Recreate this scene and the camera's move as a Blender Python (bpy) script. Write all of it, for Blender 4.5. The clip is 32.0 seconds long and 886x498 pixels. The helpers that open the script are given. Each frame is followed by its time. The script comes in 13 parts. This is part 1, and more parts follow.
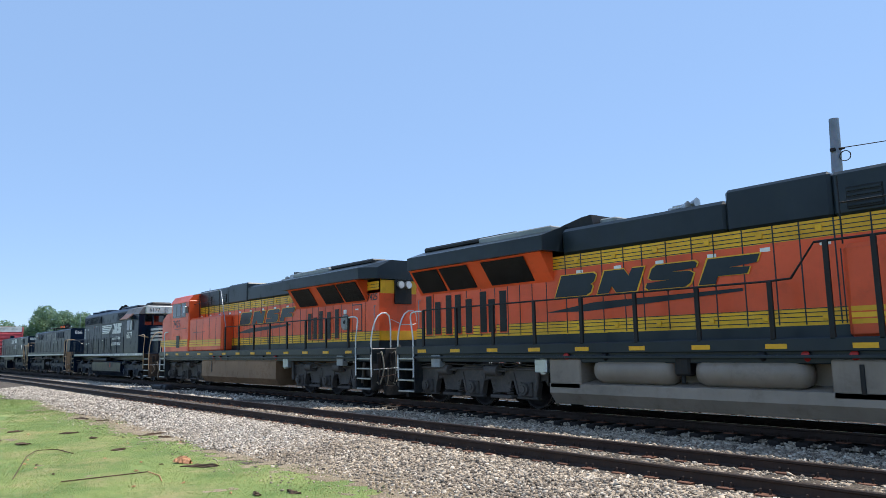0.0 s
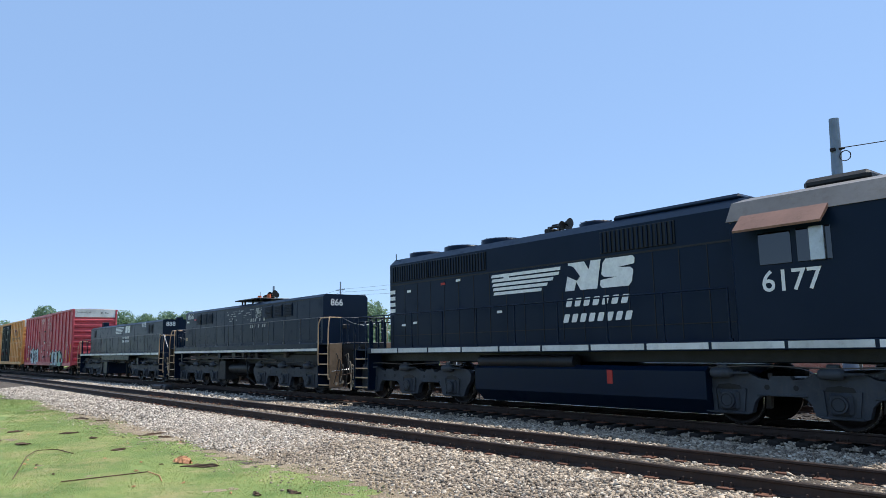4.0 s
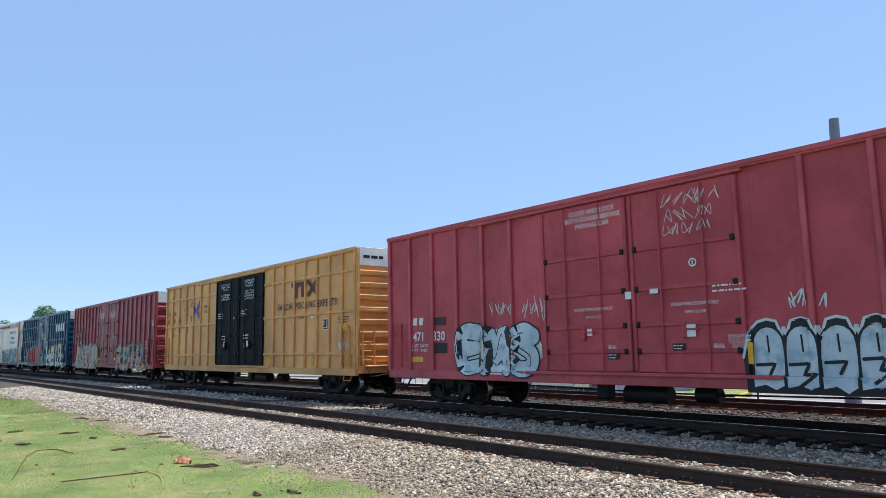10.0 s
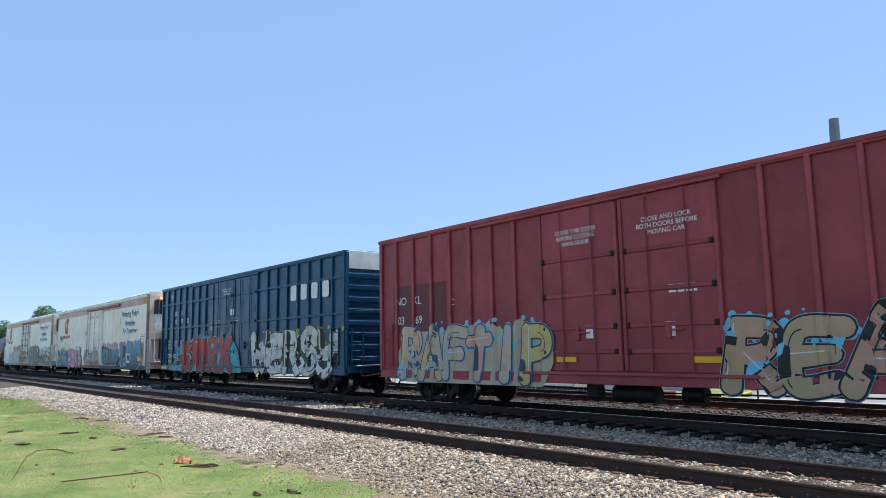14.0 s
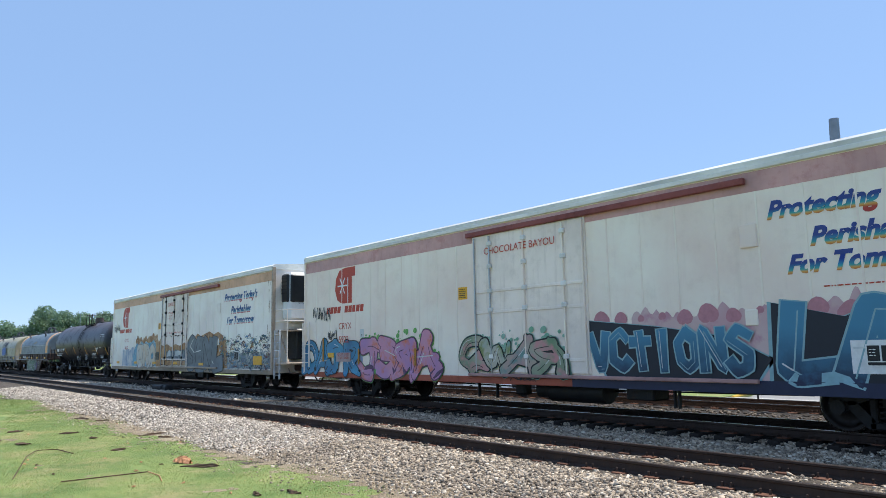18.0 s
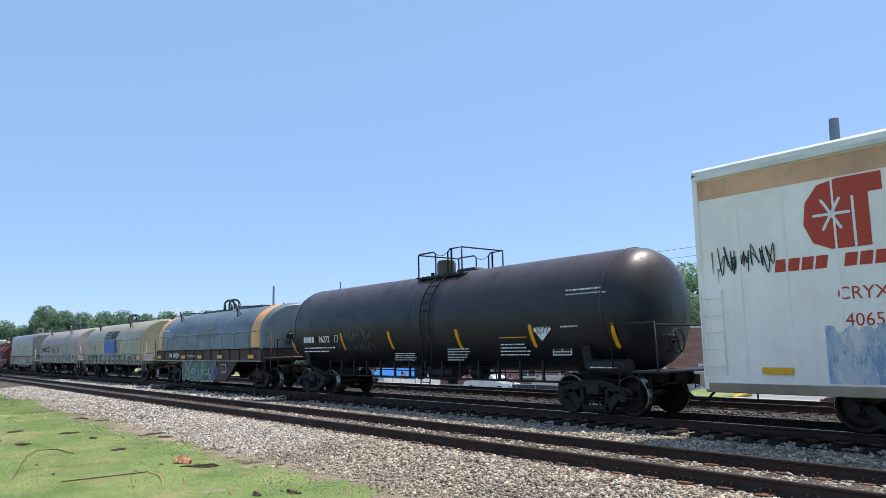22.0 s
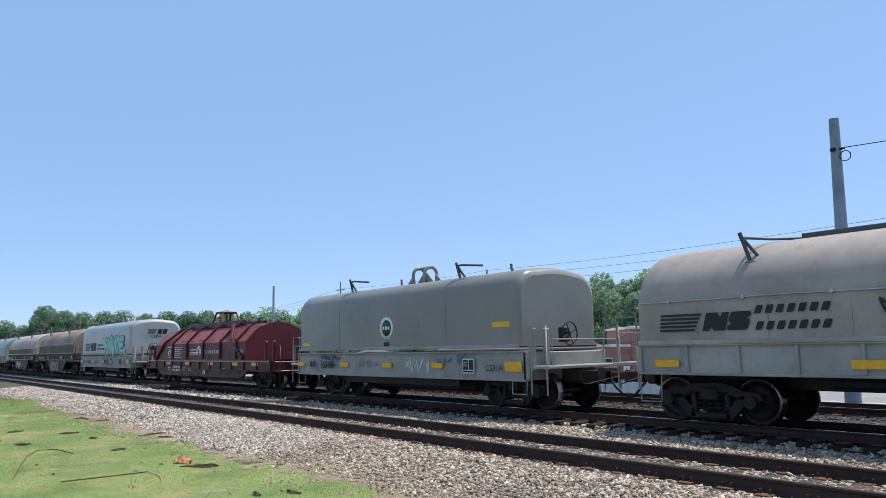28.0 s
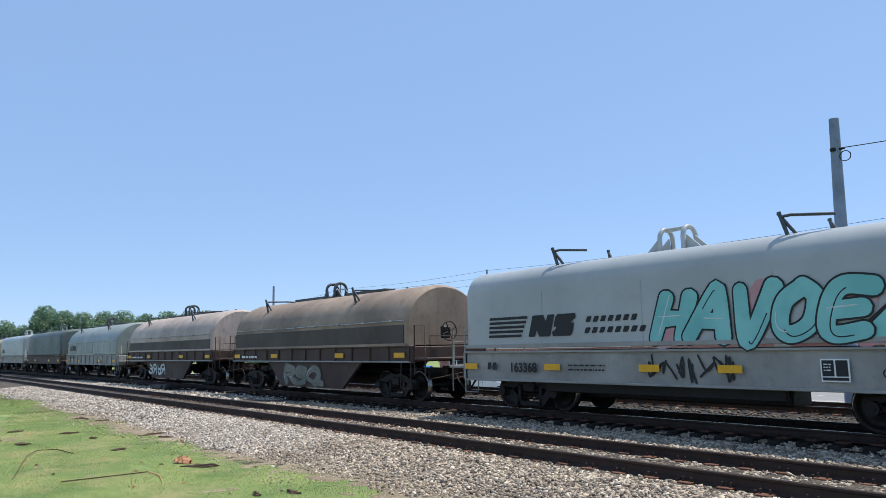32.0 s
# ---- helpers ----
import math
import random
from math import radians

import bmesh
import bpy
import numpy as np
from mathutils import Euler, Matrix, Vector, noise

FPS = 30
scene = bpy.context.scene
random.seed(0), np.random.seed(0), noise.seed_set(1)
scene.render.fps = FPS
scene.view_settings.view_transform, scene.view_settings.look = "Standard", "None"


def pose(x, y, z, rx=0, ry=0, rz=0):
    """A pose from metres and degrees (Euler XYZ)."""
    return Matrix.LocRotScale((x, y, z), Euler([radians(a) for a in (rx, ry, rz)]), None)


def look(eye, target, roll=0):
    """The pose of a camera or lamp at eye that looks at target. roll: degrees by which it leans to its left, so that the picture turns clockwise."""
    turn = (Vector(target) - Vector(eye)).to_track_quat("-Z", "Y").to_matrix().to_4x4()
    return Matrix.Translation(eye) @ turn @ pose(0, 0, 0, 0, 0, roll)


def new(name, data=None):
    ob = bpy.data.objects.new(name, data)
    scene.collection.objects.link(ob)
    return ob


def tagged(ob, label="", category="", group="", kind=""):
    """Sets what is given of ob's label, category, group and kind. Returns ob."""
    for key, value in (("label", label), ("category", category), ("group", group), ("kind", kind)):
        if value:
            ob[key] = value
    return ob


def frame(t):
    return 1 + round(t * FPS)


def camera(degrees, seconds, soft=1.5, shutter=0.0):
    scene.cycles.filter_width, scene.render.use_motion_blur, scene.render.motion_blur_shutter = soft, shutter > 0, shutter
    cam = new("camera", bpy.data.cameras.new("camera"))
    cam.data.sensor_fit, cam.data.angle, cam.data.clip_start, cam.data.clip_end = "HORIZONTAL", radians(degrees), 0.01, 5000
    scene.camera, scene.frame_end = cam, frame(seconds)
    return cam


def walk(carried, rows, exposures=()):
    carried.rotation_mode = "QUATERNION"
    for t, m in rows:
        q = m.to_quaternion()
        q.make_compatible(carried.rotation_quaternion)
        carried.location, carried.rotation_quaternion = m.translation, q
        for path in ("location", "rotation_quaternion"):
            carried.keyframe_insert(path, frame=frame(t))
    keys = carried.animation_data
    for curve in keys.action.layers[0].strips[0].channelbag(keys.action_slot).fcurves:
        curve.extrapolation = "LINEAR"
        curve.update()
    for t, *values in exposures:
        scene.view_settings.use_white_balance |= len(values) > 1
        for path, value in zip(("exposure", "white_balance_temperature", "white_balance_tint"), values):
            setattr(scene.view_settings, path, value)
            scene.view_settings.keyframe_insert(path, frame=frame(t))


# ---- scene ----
# ------------------------------------------------------------------ camera, light
DURATION = 32.0
TRACK_Y = 14.48          # centre line of the train's track; rail top is z = 0
NEAR_Y = 9.38            # empty track in front
BACK_Y = 19.35           # empty track behind
EYE = Vector((0.0, 0.0, 1.596))


def aim(psi, pitch):
    a, b = radians(psi), radians(pitch)
    return EYE + Vector((-math.cos(a) * math.cos(b), math.sin(a) * math.cos(b), math.sin(b)))


cam = camera(63.2, DURATION, soft=0.65, shutter=0.0)
view = look(EYE, aim(39.31, 7.82), -1.04)
walk(cam, [(0.0, view), (DURATION, view)], [(0.0, 0.07), (5.0, 0.04), (8.0, 0.03), (11.0, 0.1), (16.0, 0.1), (19.5, 0.03), (23.0, 0.03), (26.0, -0.05), (29.5, -0.03), (DURATION, -0.07)])

SUN_UP, SUN_TURN = 64.0, 12.0
world = bpy.data.worlds.new("daylight")
scene.world = world
world.use_nodes = True
wn = world.node_tree.nodes
sky = wn.new("ShaderNodeTexSky")
sky.sky_type = "NISHITA"
sky.sun_disc = False
sky.sun_elevation = radians(SUN_UP)
sky.sun_rotation = radians(SUN_TURN)
sky.altitude = 100
sky.air_density, sky.dust_density, sky.ozone_density = 0.75, 0.15, 2.0
wn["Background"].inputs["Strength"].default_value = 0.161
# thin summer haze evens the sky out
tint = wn.new("ShaderNodeMix")
tint.data_type = "RGBA"
tint.inputs[0].default_value = 0.62
tint.inputs[7].default_value = (2.35, 3.8, 6.4, 1.0)
world.node_tree.links.new(sky.outputs["Color"], tint.inputs[6])
world.node_tree.links.new(tint.outputs[2], wn["Background"].inputs["Color"])

sun = new("sun", bpy.data.lights.new("sun", "SUN"))
sun.data.energy = 5.0
sun.data.angle = radians(0.55)
sun.data.color = (1.0, 0.955, 0.88)
sx = math.sin(radians(SUN_TURN)) * math.cos(radians(SUN_UP))
sy = math.cos(radians(SUN_TURN)) * math.cos(radians(SUN_UP))
sz = math.sin(radians(SUN_UP))
sun.matrix_world = look((60 * sx, 20 + 60 * sy, 60 * sz), (0, 20, 0))


def along(t):
    """How far the train has rolled at t seconds."""
    return 10.18 * t + 0.01 * (t - 12) ** 2 - 1.44


# ------------------------------------------------------------------ materials
def lin(h):
    h = h.lstrip("#")
    out = []
    for i in (0, 2, 4):
        c = int(h[i:i + 2], 16) / 255
        out.append(c / 12.92 if c <= 0.04045 else ((c + 0.055) / 1.055) ** 2.4)
    return (*out, 1.0)


def nodes_of(name):
    m = bpy.data.materials.new(name)
    m.use_nodes = True
    nt = m.node_tree
    return m, nt, nt.nodes, nt.links, nt.nodes["Principled BSDF"]


def noise_tex(nt, coord, scale, detail=4.0, rough=0.6, stretch=(1, 1, 1), shift=None):
    mp = nt.nodes.new("ShaderNodeMapping")
    mp.inputs["Scale"].default_value = stretch
    nt.links.new(coord, mp.inputs["Vector"])
    if shift is not None:
        nt.links.new(shift, mp.inputs["Location"])
    n = nt.nodes.new("ShaderNodeTexNoise")
    n.inputs["Scale"].default_value = scale
    n.inputs["Detail"].default_value = detail
    n.inputs["Roughness"].default_value = rough
    nt.links.new(mp.outputs["Vector"], n.inputs["Vector"])
    return n.outputs["Fac"]


def ramp(nt, fac, lo, hi):
    r = nt.nodes.new("ShaderNodeMapRange")
    r.inputs["From Min"].default_value = lo
    r.inputs["From Max"].default_value = hi
    nt.links.new(fac, r.inputs["Value"])
    return r.outputs["Result"]


def mixed(nt, fac, a, b):
    m = nt.nodes.new("ShaderNodeMix")
    m.data_type = "RGBA"
    for key, value in ((0, fac), (6, a), (7, b)):
        if hasattr(value, "is_linked"):
            nt.links.new(value, m.inputs[key])
        else:
            m.inputs[key].default_value = value
    return m.outputs[2]


def times(nt, a, k):
    m = nt.nodes.new("ShaderNodeMath")
    m.operation = "MULTIPLY"
    nt.links.new(a, m.inputs[0])
    if hasattr(k, "is_linked"):
        nt.links.new(k, m.inputs[1])
    else:
        m.inputs[1].default_value = k
    return m.outputs[0]


def paint(name, colour, dirt="#3a2c22", amount=0.35, rough=0.5, metal=0.0, grain=1.2, bump=0.15, streak=0.5, fade=0.12, coat=0.0, spec=0.3):
    """Weathered paint or metal: colour drift, blotches and hanging streaks of dirt, fine relief."""
    m, nt, ns, ln, b = nodes_of(name)
    tc = ns.new("ShaderNodeTexCoord")
    co = tc.outputs["Object"]
    info = ns.new("ShaderNodeObjectInfo")
    sh = ns.new("ShaderNodeCombineXYZ")
    ln.new(times(nt, info.outputs["Random"], 37.0), sh.inputs[0])
    ln.new(times(nt, info.outputs["Random"], 11.0), sh.inputs[2])
    s = sh.outputs[0]
    c = lin(colour)
    pale = tuple(min(1, v * (1 + fade * 2.2) + fade * 0.05) for v in c[:3]) + (1,)
    deep = tuple(v * (1 - fade * 1.6) for v in c[:3]) + (1,)
    base = mixed(nt, ramp(nt, noise_tex(nt, co, grain * 0.45, 5, 0.62, (1, 1, 1), s), 0.34, 0.66), deep, pale)
    blot = ramp(nt, noise_tex(nt, co, grain * 2.3, 8, 0.72, (1, 1, 1), s), 0.52, 0.74)
    run = ramp(nt, noise_tex(nt, co, grain * 3.2, 5, 0.65, (1.6, 1.6, 0.12), s), 0.54, 0.76)
    col = mixed(nt, times(nt, blot, amount), base, lin(dirt))
    col = mixed(nt, times(nt, run, amount * streak), col, lin(dirt))
    ln.new(col, b.inputs["Base Color"])
    rr = ns.new("ShaderNodeMapRange")
    rr.inputs["To Min"].default_value = max(0.05, rough - 0.12)
    rr.inputs["To Max"].default_value = min(1.0, rough + 0.25)
    ln.new(blot, rr.inputs["Value"])
    ln.new(rr.outputs["Result"], b.inputs["Roughness"])
    b.inputs["Metallic"].default_value = metal
    b.inputs["Coat Weight"].default_value = coat
    b.inputs["Specular IOR Level"].default_value = spec
    bp = ns.new("ShaderNodeBump")
    bp.inputs["Strength"].default_value = bump
    bp.inputs["Distance"].default_value = 0.02
    ln.new(noise_tex(nt, co, grain * 6.0, 6, 0.6), bp.inputs["Height"])
    ln.new(bp.outputs["Normal"], b.inputs["Normal"])
    return m


def flat(name, colour, rough=0.55, metal=0.0, vary=0.1):
    """Thin paint: lettering, decals, small fittings."""
    m, nt, ns, ln, b = nodes_of(name)
    c = lin(colour)
    n = noise_tex(nt, ns.new("ShaderNodeTexCoord").outputs["Object"], 9.0, 4)
    dark = tuple(v * (1 - vary * 2) for v in c[:3]) + (1,)
    ln.new(mixed(nt, ramp(nt, n, 0.3, 0.7), dark, c), b.inputs["Base Color"])
    b.inputs["Roughness"].default_value = rough
    b.inputs["Metallic"].default_value = metal
    return m


def spray(name, a, c, spot=None, grain=1.1):
    """Sprayed paint that fades from one colour into another."""
    m, nt, ns, ln, b = nodes_of(name)
    co = ns.new("ShaderNodeTexCoord").outputs["Object"]
    col = mixed(nt, ramp(nt, noise_tex(nt, co, grain, 3, 0.55), 0.36, 0.64), lin(a), lin(c))
    if spot:
        col = mixed(nt, ramp(nt, noise_tex(nt, co, grain * 2.4, 4, 0.6), 0.5, 0.66), col, lin(spot))
    ln.new(col, b.inputs["Base Color"])
    b.inputs["Roughness"].default_value = 0.45
    return m


def glass(name, tint="#0a1014"):
    m, nt, ns, ln, b = nodes_of(name)
    b.inputs["Base Color"].default_value = lin(tint)
    b.inputs["Roughness"].default_value = 0.04
    b.inputs["IOR"].default_value = 1.5
    b.inputs["Specular IOR Level"].default_value = 0.9
    return m


def gravel_mat(name, a, c, d, scale, bump):
    m, nt, ns, ln, b = nodes_of(name)
    co = ns.new("ShaderNodeTexCoord").outputs["Object"]
    v = ns.new("ShaderNodeTexVoronoi")
    v.inputs["Scale"].default_value = scale
    ln.new(co, v.inputs["Vector"])
    sep = ns.new("ShaderNodeSeparateColor")
    ln.new(v.outputs["Color"], sep.inputs[0])
    col = mixed(nt, ramp(nt, sep.outputs[0], 0.1, 0.9), lin(a), lin(c))
    col = mixed(nt, ramp(nt, noise_tex(nt, co, 0.6, 6, 0.65), 0.45, 0.7), col, lin(d))
    ln.new(col, b.inputs["Base Color"])
    b.inputs["Roughness"].default_value = 0.9
    bp = ns.new("ShaderNodeBump")
    bp.inputs["Strength"].default_value = bump
    bp.inputs["Distance"].default_value = 0.05
    ln.new(v.outputs["Distance"], bp.inputs["Height"])
    bp.invert = True
    ln.new(bp.outputs["Normal"], b.inputs["Normal"])
    return m


def stone_mat(name, a, c, d):
    """Loose stones: each island has its own grey."""
    m, nt, ns, ln, b = nodes_of(name)
    g = ns.new("ShaderNodeNewGeometry")
    col = mixed(nt, g.outputs["Random Per Island"], lin(a), lin(c))
    wn_ = ns.new("ShaderNodeTexWhiteNoise")
    wn_.noise_dimensions = "1D"
    ln.new(g.outputs["Random Per Island"], wn_.inputs["W"])
    col = mixed(nt, ramp(nt, wn_.outputs["Value"], 0.8, 0.97), col, lin(d))
    n = noise_tex(nt, ns.new("ShaderNodeTexCoord").outputs["Object"], 30.0, 4)
    dust = mixed(nt, times(nt, ramp(nt, n, 0.4, 0.8), 0.35), col, lin("#cdbfaa"))
    soil = noise_tex(nt, ns.new("ShaderNodeTexCoord").outputs["Object"], 0.7, 6, 0.7)
    dust = mixed(nt, times(nt, ramp(nt, soil, 0.48, 0.74), 0.5), dust, lin("#6a5c4d"))
    ln.new(dust, b.inputs["Base Color"])
    b.inputs["Roughness"].default_value = 0.85
    return m


def grass_mat(name, a, c, d, scale=1.0):
    m, nt, ns, ln, b = nodes_of(name)
    co = ns.new("ShaderNodeTexCoord").outputs["Object"]
    col = mixed(nt, ramp(nt, noise_tex(nt, co, 0.8 * scale, 6, 0.65), 0.35, 0.65), lin(a), lin(c))
    col = mixed(nt, ramp(nt, noise_tex(nt, co, 0.5 * scale, 7, 0.75), 0.5, 0.68), col, lin(d))
    fine = noise_tex(nt, co, 38.0 * scale, 4, 0.7)
    col = mixed(nt, times(nt, ramp(nt, fine, 0.45, 0.8), 0.5), col, lin("#66763a"))
    ln.new(col, b.inputs["Base Color"])
    b.inputs["Roughness"].default_value = 0.9
    bp = ns.new("ShaderNodeBump")
    bp.inputs["Strength"].default_value = 0.6
    bp.inputs["Distance"].default_value = 0.03
    ln.new(fine, bp.inputs["Height"])
    ln.new(bp.outputs["Normal"], b.inputs["Normal"])
    return m


def leaf_mat(name, a, c):
    m, nt, ns, ln, b = nodes_of(name)
    g = ns.new("ShaderNodeNewGeometry")
    n = noise_tex(nt, ns.new("ShaderNodeTexCoord").outputs["Object"], 0.35, 4)
    col = mixed(nt, g.outputs["Random Per Island"], lin(a), lin(c))
    col = mixed(nt, times(nt, ramp(nt, n, 0.4, 0.65), 0.25), col, lin("#aebb7c"))
    ln.new(col, b.inputs["Base Color"])
    b.inputs["Roughness"].default_value = 0.6
    tr = ns.new("ShaderNodeBsdfTranslucent")
    ln.new(col, tr.inputs["Color"])
    mx = ns.new("ShaderNodeMixShader")
    mx.inputs[0].default_value = 0.42
    ln.new(b.outputs[0], mx.inputs[1])
    ln.new(tr.outputs[0], mx.inputs[2])
    ln.new(mx.outputs[0], ns["Material Output"].inputs["Surface"])
    return m


def brick_mat(name, a, c, mortar):
    m, nt, ns, ln, b = nodes_of(name)
    co = ns.new("ShaderNodeTexCoord").outputs["Object"]
    mp = ns.new("ShaderNodeMapping")
    mp.inputs["Rotation"].default_value = (radians(90), 0, 0)
    ln.new(co, mp.inputs["Vector"])
    t = ns.new("ShaderNodeTexBrick")
    t.inputs["Color1"].default_value, t.inputs["Color2"].default_value = lin(a), lin(c)
    t.inputs["Mortar"].default_value = lin(mortar)
    t.inputs["Scale"].default_value = 1.0
    t.inputs["Brick Width"].default_value = 0.165
    t.inputs["Row Height"].default_value = 0.075
    t.inputs["Mortar Size"].default_value = 0.008
    ln.new(mp.outputs[0], t.inputs["Vector"])
    ln.new(t.outputs["Color"], b.inputs["Base Color"])
    b.inputs["Roughness"].default_value = 0.85
    return m


LOCO_IRON = paint("locomotive truck iron with road dust", "#504a45", "#82756a", 0.5, 0.75, 0.0, 3.0, 0.4)
STEEL = paint("weathered black steel", "#17181a", "#4a3a2c", 0.5, 0.62, 0.0, 2.2, 0.3)
TRUCK = paint("truck iron with road dust", "#211f1d", "#463c34", 0.5, 0.75, 0.0, 3.0, 0.4)
WHEEL = paint("wheel steel with rust", "#221b18", "#14110f", 0.5, 0.6, 0.3, 3.0, 0.25)
BRIGHT = paint("polished tread", "#86837f", "#5a544e", 0.3, 0.34, 1.0, 3.0, 0.05)
RAILHEAD = paint("worn rail head", "#a7a09a", "#6b5a4c", 0.3, 0.26, 1.0, 1.5, 0.05, 0.2)
RAILSIDE = paint("rusty rail web", "#382a22", "#5c4536", 0.5, 0.85, 0.0, 3.0, 0.4)
PLATE = paint("rusty tie plate", "#6b4634", "#9a6b4c", 0.5, 0.85, 0.0, 6.0, 0.4)
# oily timber, its colour darkened further for the shade under the train
TIEDARK = paint("oil-soaked timber with painted shade", "#231d18", "#4a3f34", 0.6, 0.9, 0.0, 4.0, 0.8, 0.1)
TIE = paint("creosoted timber", "#40372e", "#75685a", 0.6, 0.9, 0.0, 4.0, 0.8, 0.1)
RUBBER = paint("black rubber hose", "#121212", "#3b342d", 0.4, 0.7, 0.0, 4.0, 0.1)
WHITE = flat("white lettering paint", "#efefeb")
BLACK = flat("black lettering paint", "#15161a")
YELLOW = flat("reflective yellow tape", "#f2b31a", 0.4)
RED = flat("red paint", "#b32a20")
GALV = paint("galvanised steel", "#a9acad", "#6b6660", 0.35, 0.42, 0.7, 4.0, 0.1)
GRASS = grass_mat("mown lawn", "#617a3c", "#8c9855", "#a89a6a")
BALLAST = gravel_mat("track ballast", "#7d7060", "#2c251e", "#5a4e40", 24.0, 1.0)
# next two: oily stone, with the shade around the train put into the colour
FOUL_SHADED = gravel_mat("oil-fouled old ballast with painted shade", "#4a4138", "#231d18", "#332b24", 24.0, 1.0)
STONES_FOUL_SHADED = stone_mat("dark fouled stones with painted shade", "#564b40", "#2c251f", "#7a6e60")
STONES_PALE = stone_mat("fresh pale ballast stones", "#d6c9b8", "#6a5f54", "#e8dccc")
STONES = stone_mat("ballast stones", "#c9b59c", "#483c33", "#dfd0bb")
ASPHALT = gravel_mat("sun-bleached asphalt", "#8d8b88", "#7f7d7a", "#959390", 40.0, 0.1)
CONCRETE = paint("pale concrete", "#b3aea4", "#8a8378", 0.3, 0.85, 0.0, 1.5, 0.3, 0.1)

# ------------------------------------------------------------------ mesh helpers


class Shape:
    """Collects faces for one mesh."""

    def __init__(self):
        self.v, self.f, self.s = [], [], []

    def add(self, verts, faces, smooth=False):
        n = len(self.v)
        self.v.extend(tuple(p) for p in verts)
        for f in faces:
            self.f.append(tuple(i + n for i in f))
            self.s.append(smooth)
        return self

    def box(self, x0, x1, y0, y1, z0, z1, ch=0.0):
        x0, x1 = min(x0, x1), max(x0, x1)
        y0, y1 = min(y0, y1), max(y0, y1)
        z0, z1 = min(z0, z1), max(z0, z1)
        if ch <= 0:
            v = [(x, y, z) for z in (z0, z1) for y in (y0, y1) for x in (x0, x1)]
            return self.add(v, [(0, 2, 3, 1), (4, 5, 7, 6), (0, 1, 5, 4), (2, 6, 7, 3), (0, 4, 6, 2), (1, 3, 7, 5)])
        ch = min(ch, (x1 - x0) / 2.2, (y1 - y0) / 2.2, (z1 - z0) / 2.2)
        lo, hi = (x0, y0, z0), (x1, y1, z1)
        v, at = [], {}
        for sx_ in (0, 1):
            for sy_ in (0, 1):
                for sz_ in (0, 1):
                    sg = (sx_, sy_, sz_)
                    for a in range(3):
                        p = []
                        for k in range(3):
                            e = hi[k] if sg[k] else lo[k]
                            if k != a:
                                e += -ch if sg[k] else ch
                            p.append(e)
                        at[(sg, a)] = len(v)
                        v.append(tuple(p))
        f = []
        for a in range(3):
            b, c = (a + 1) % 3, (a + 2) % 3
            for s_ in (0, 1):
                ring = []
                for q in ((0, 0), (1, 0), (1, 1), (0, 1)):
                    sg = [0, 0, 0]
                    sg[a], sg[b], sg[c] = s_, q[0], q[1]
                    ring.append(at[(tuple(sg), a)])
                f.append(tuple(ring if s_ else ring[::-1]))
            for qb in (0, 1):
                for qc in (0, 1):
                    g0, g1 = [0, 0, 0], [0, 0, 0]
                    g0[a], g0[b], g0[c] = 0, qb, qc
                    g1[a], g1[b], g1[c] = 1, qb, qc
                    q = (at[(tuple(g0), b)], at[(tuple(g1), b)], at[(tuple(g1), c)], at[(tuple(g0), c)])
                    f.append(q)
        for sx_ in (0, 1):
            for sy_ in (0, 1):
                for sz_ in (0, 1):
                    sg = (sx_, sy_, sz_)
                    f.append((at[(sg, 0)], at[(sg, 1)], at[(sg, 2)]))
        mid = Vector([(a + b) / 2 for a, b in zip(lo, hi)])
        g = []
        for q in f:
            p = [Vector(v[i]) for i in q]
            nrm = (p[1] - p[0]).cross(p[2] - p[0])
            cen = sum(p, Vector()) / len(p)
            g.append(q if nrm.dot(cen - mid) > 0 else q[::-1])
        return self.add(v, g)

    def prism(self, prof, x0, x1, smooth=False, axis="x"):
        """A closed outline of (y, z), swept from x0 to x1."""
        n = len(prof)
        if axis == "x":
            v = [(x, p, q) for x in (x0, x1) for p, q in prof]
        elif axis == "y":
            v = [(p, x, q) for x in (x0, x1) for p, q in prof]
        else:
            v = [(p, q, x) for x in (x0, x1) for p, q in prof]
        self.add(v, [(i, (i + 1) % n, n + (i + 1) % n, n + i) for i in range(n)], smooth)
        self.add(v, [tuple(range(n))[::-1], tuple(range(n, 2 * n))])
        return self

    def cyl(self, a, b, r, n=12, r2=None, caps=True):
        a, b = Vector(a), Vector(b)
        d = (b - a).normalized()
        u = d.orthogonal().normalized()
        w = d.cross(u)
        r2 = r if r2 is None else r2
        v = [a + (u * math.cos(6.28319 * i / n) + w * math.sin(6.28319 * i / n)) * r for i in range(n)]
        v += [b + (u * math.cos(6.28319 * i / n) + w * math.sin(6.28319 * i / n)) * r2 for i in range(n)]
        self.add(v, [(i, (i + 1) % n, n + (i + 1) % n, n + i) for i in range(n)], True)
        if caps:
            self.add(v, [tuple(range(n))[::-1], tuple(range(n, 2 * n))])
        return self

    def tube(self, pts, r, n=6):
        """A bent pipe through the points."""
        pts = [Vector(p) for p in pts]
        rings, u = [], None
        for i, p in enumerate(pts):
            d = (pts[min(i + 1, len(pts) - 1)] - pts[max(i - 1, 0)]).normalized()
            u = d.orthogonal().normalized() if u is None else (u - d * u.dot(d)).normalized()
            w = d.cross(u)
            rings.append([p + (u * math.cos(6.28319 * k / n) + w * math.sin(6.28319 * k / n)) * r for k in range(n)])
        v = [q for ring in rings for q in ring]
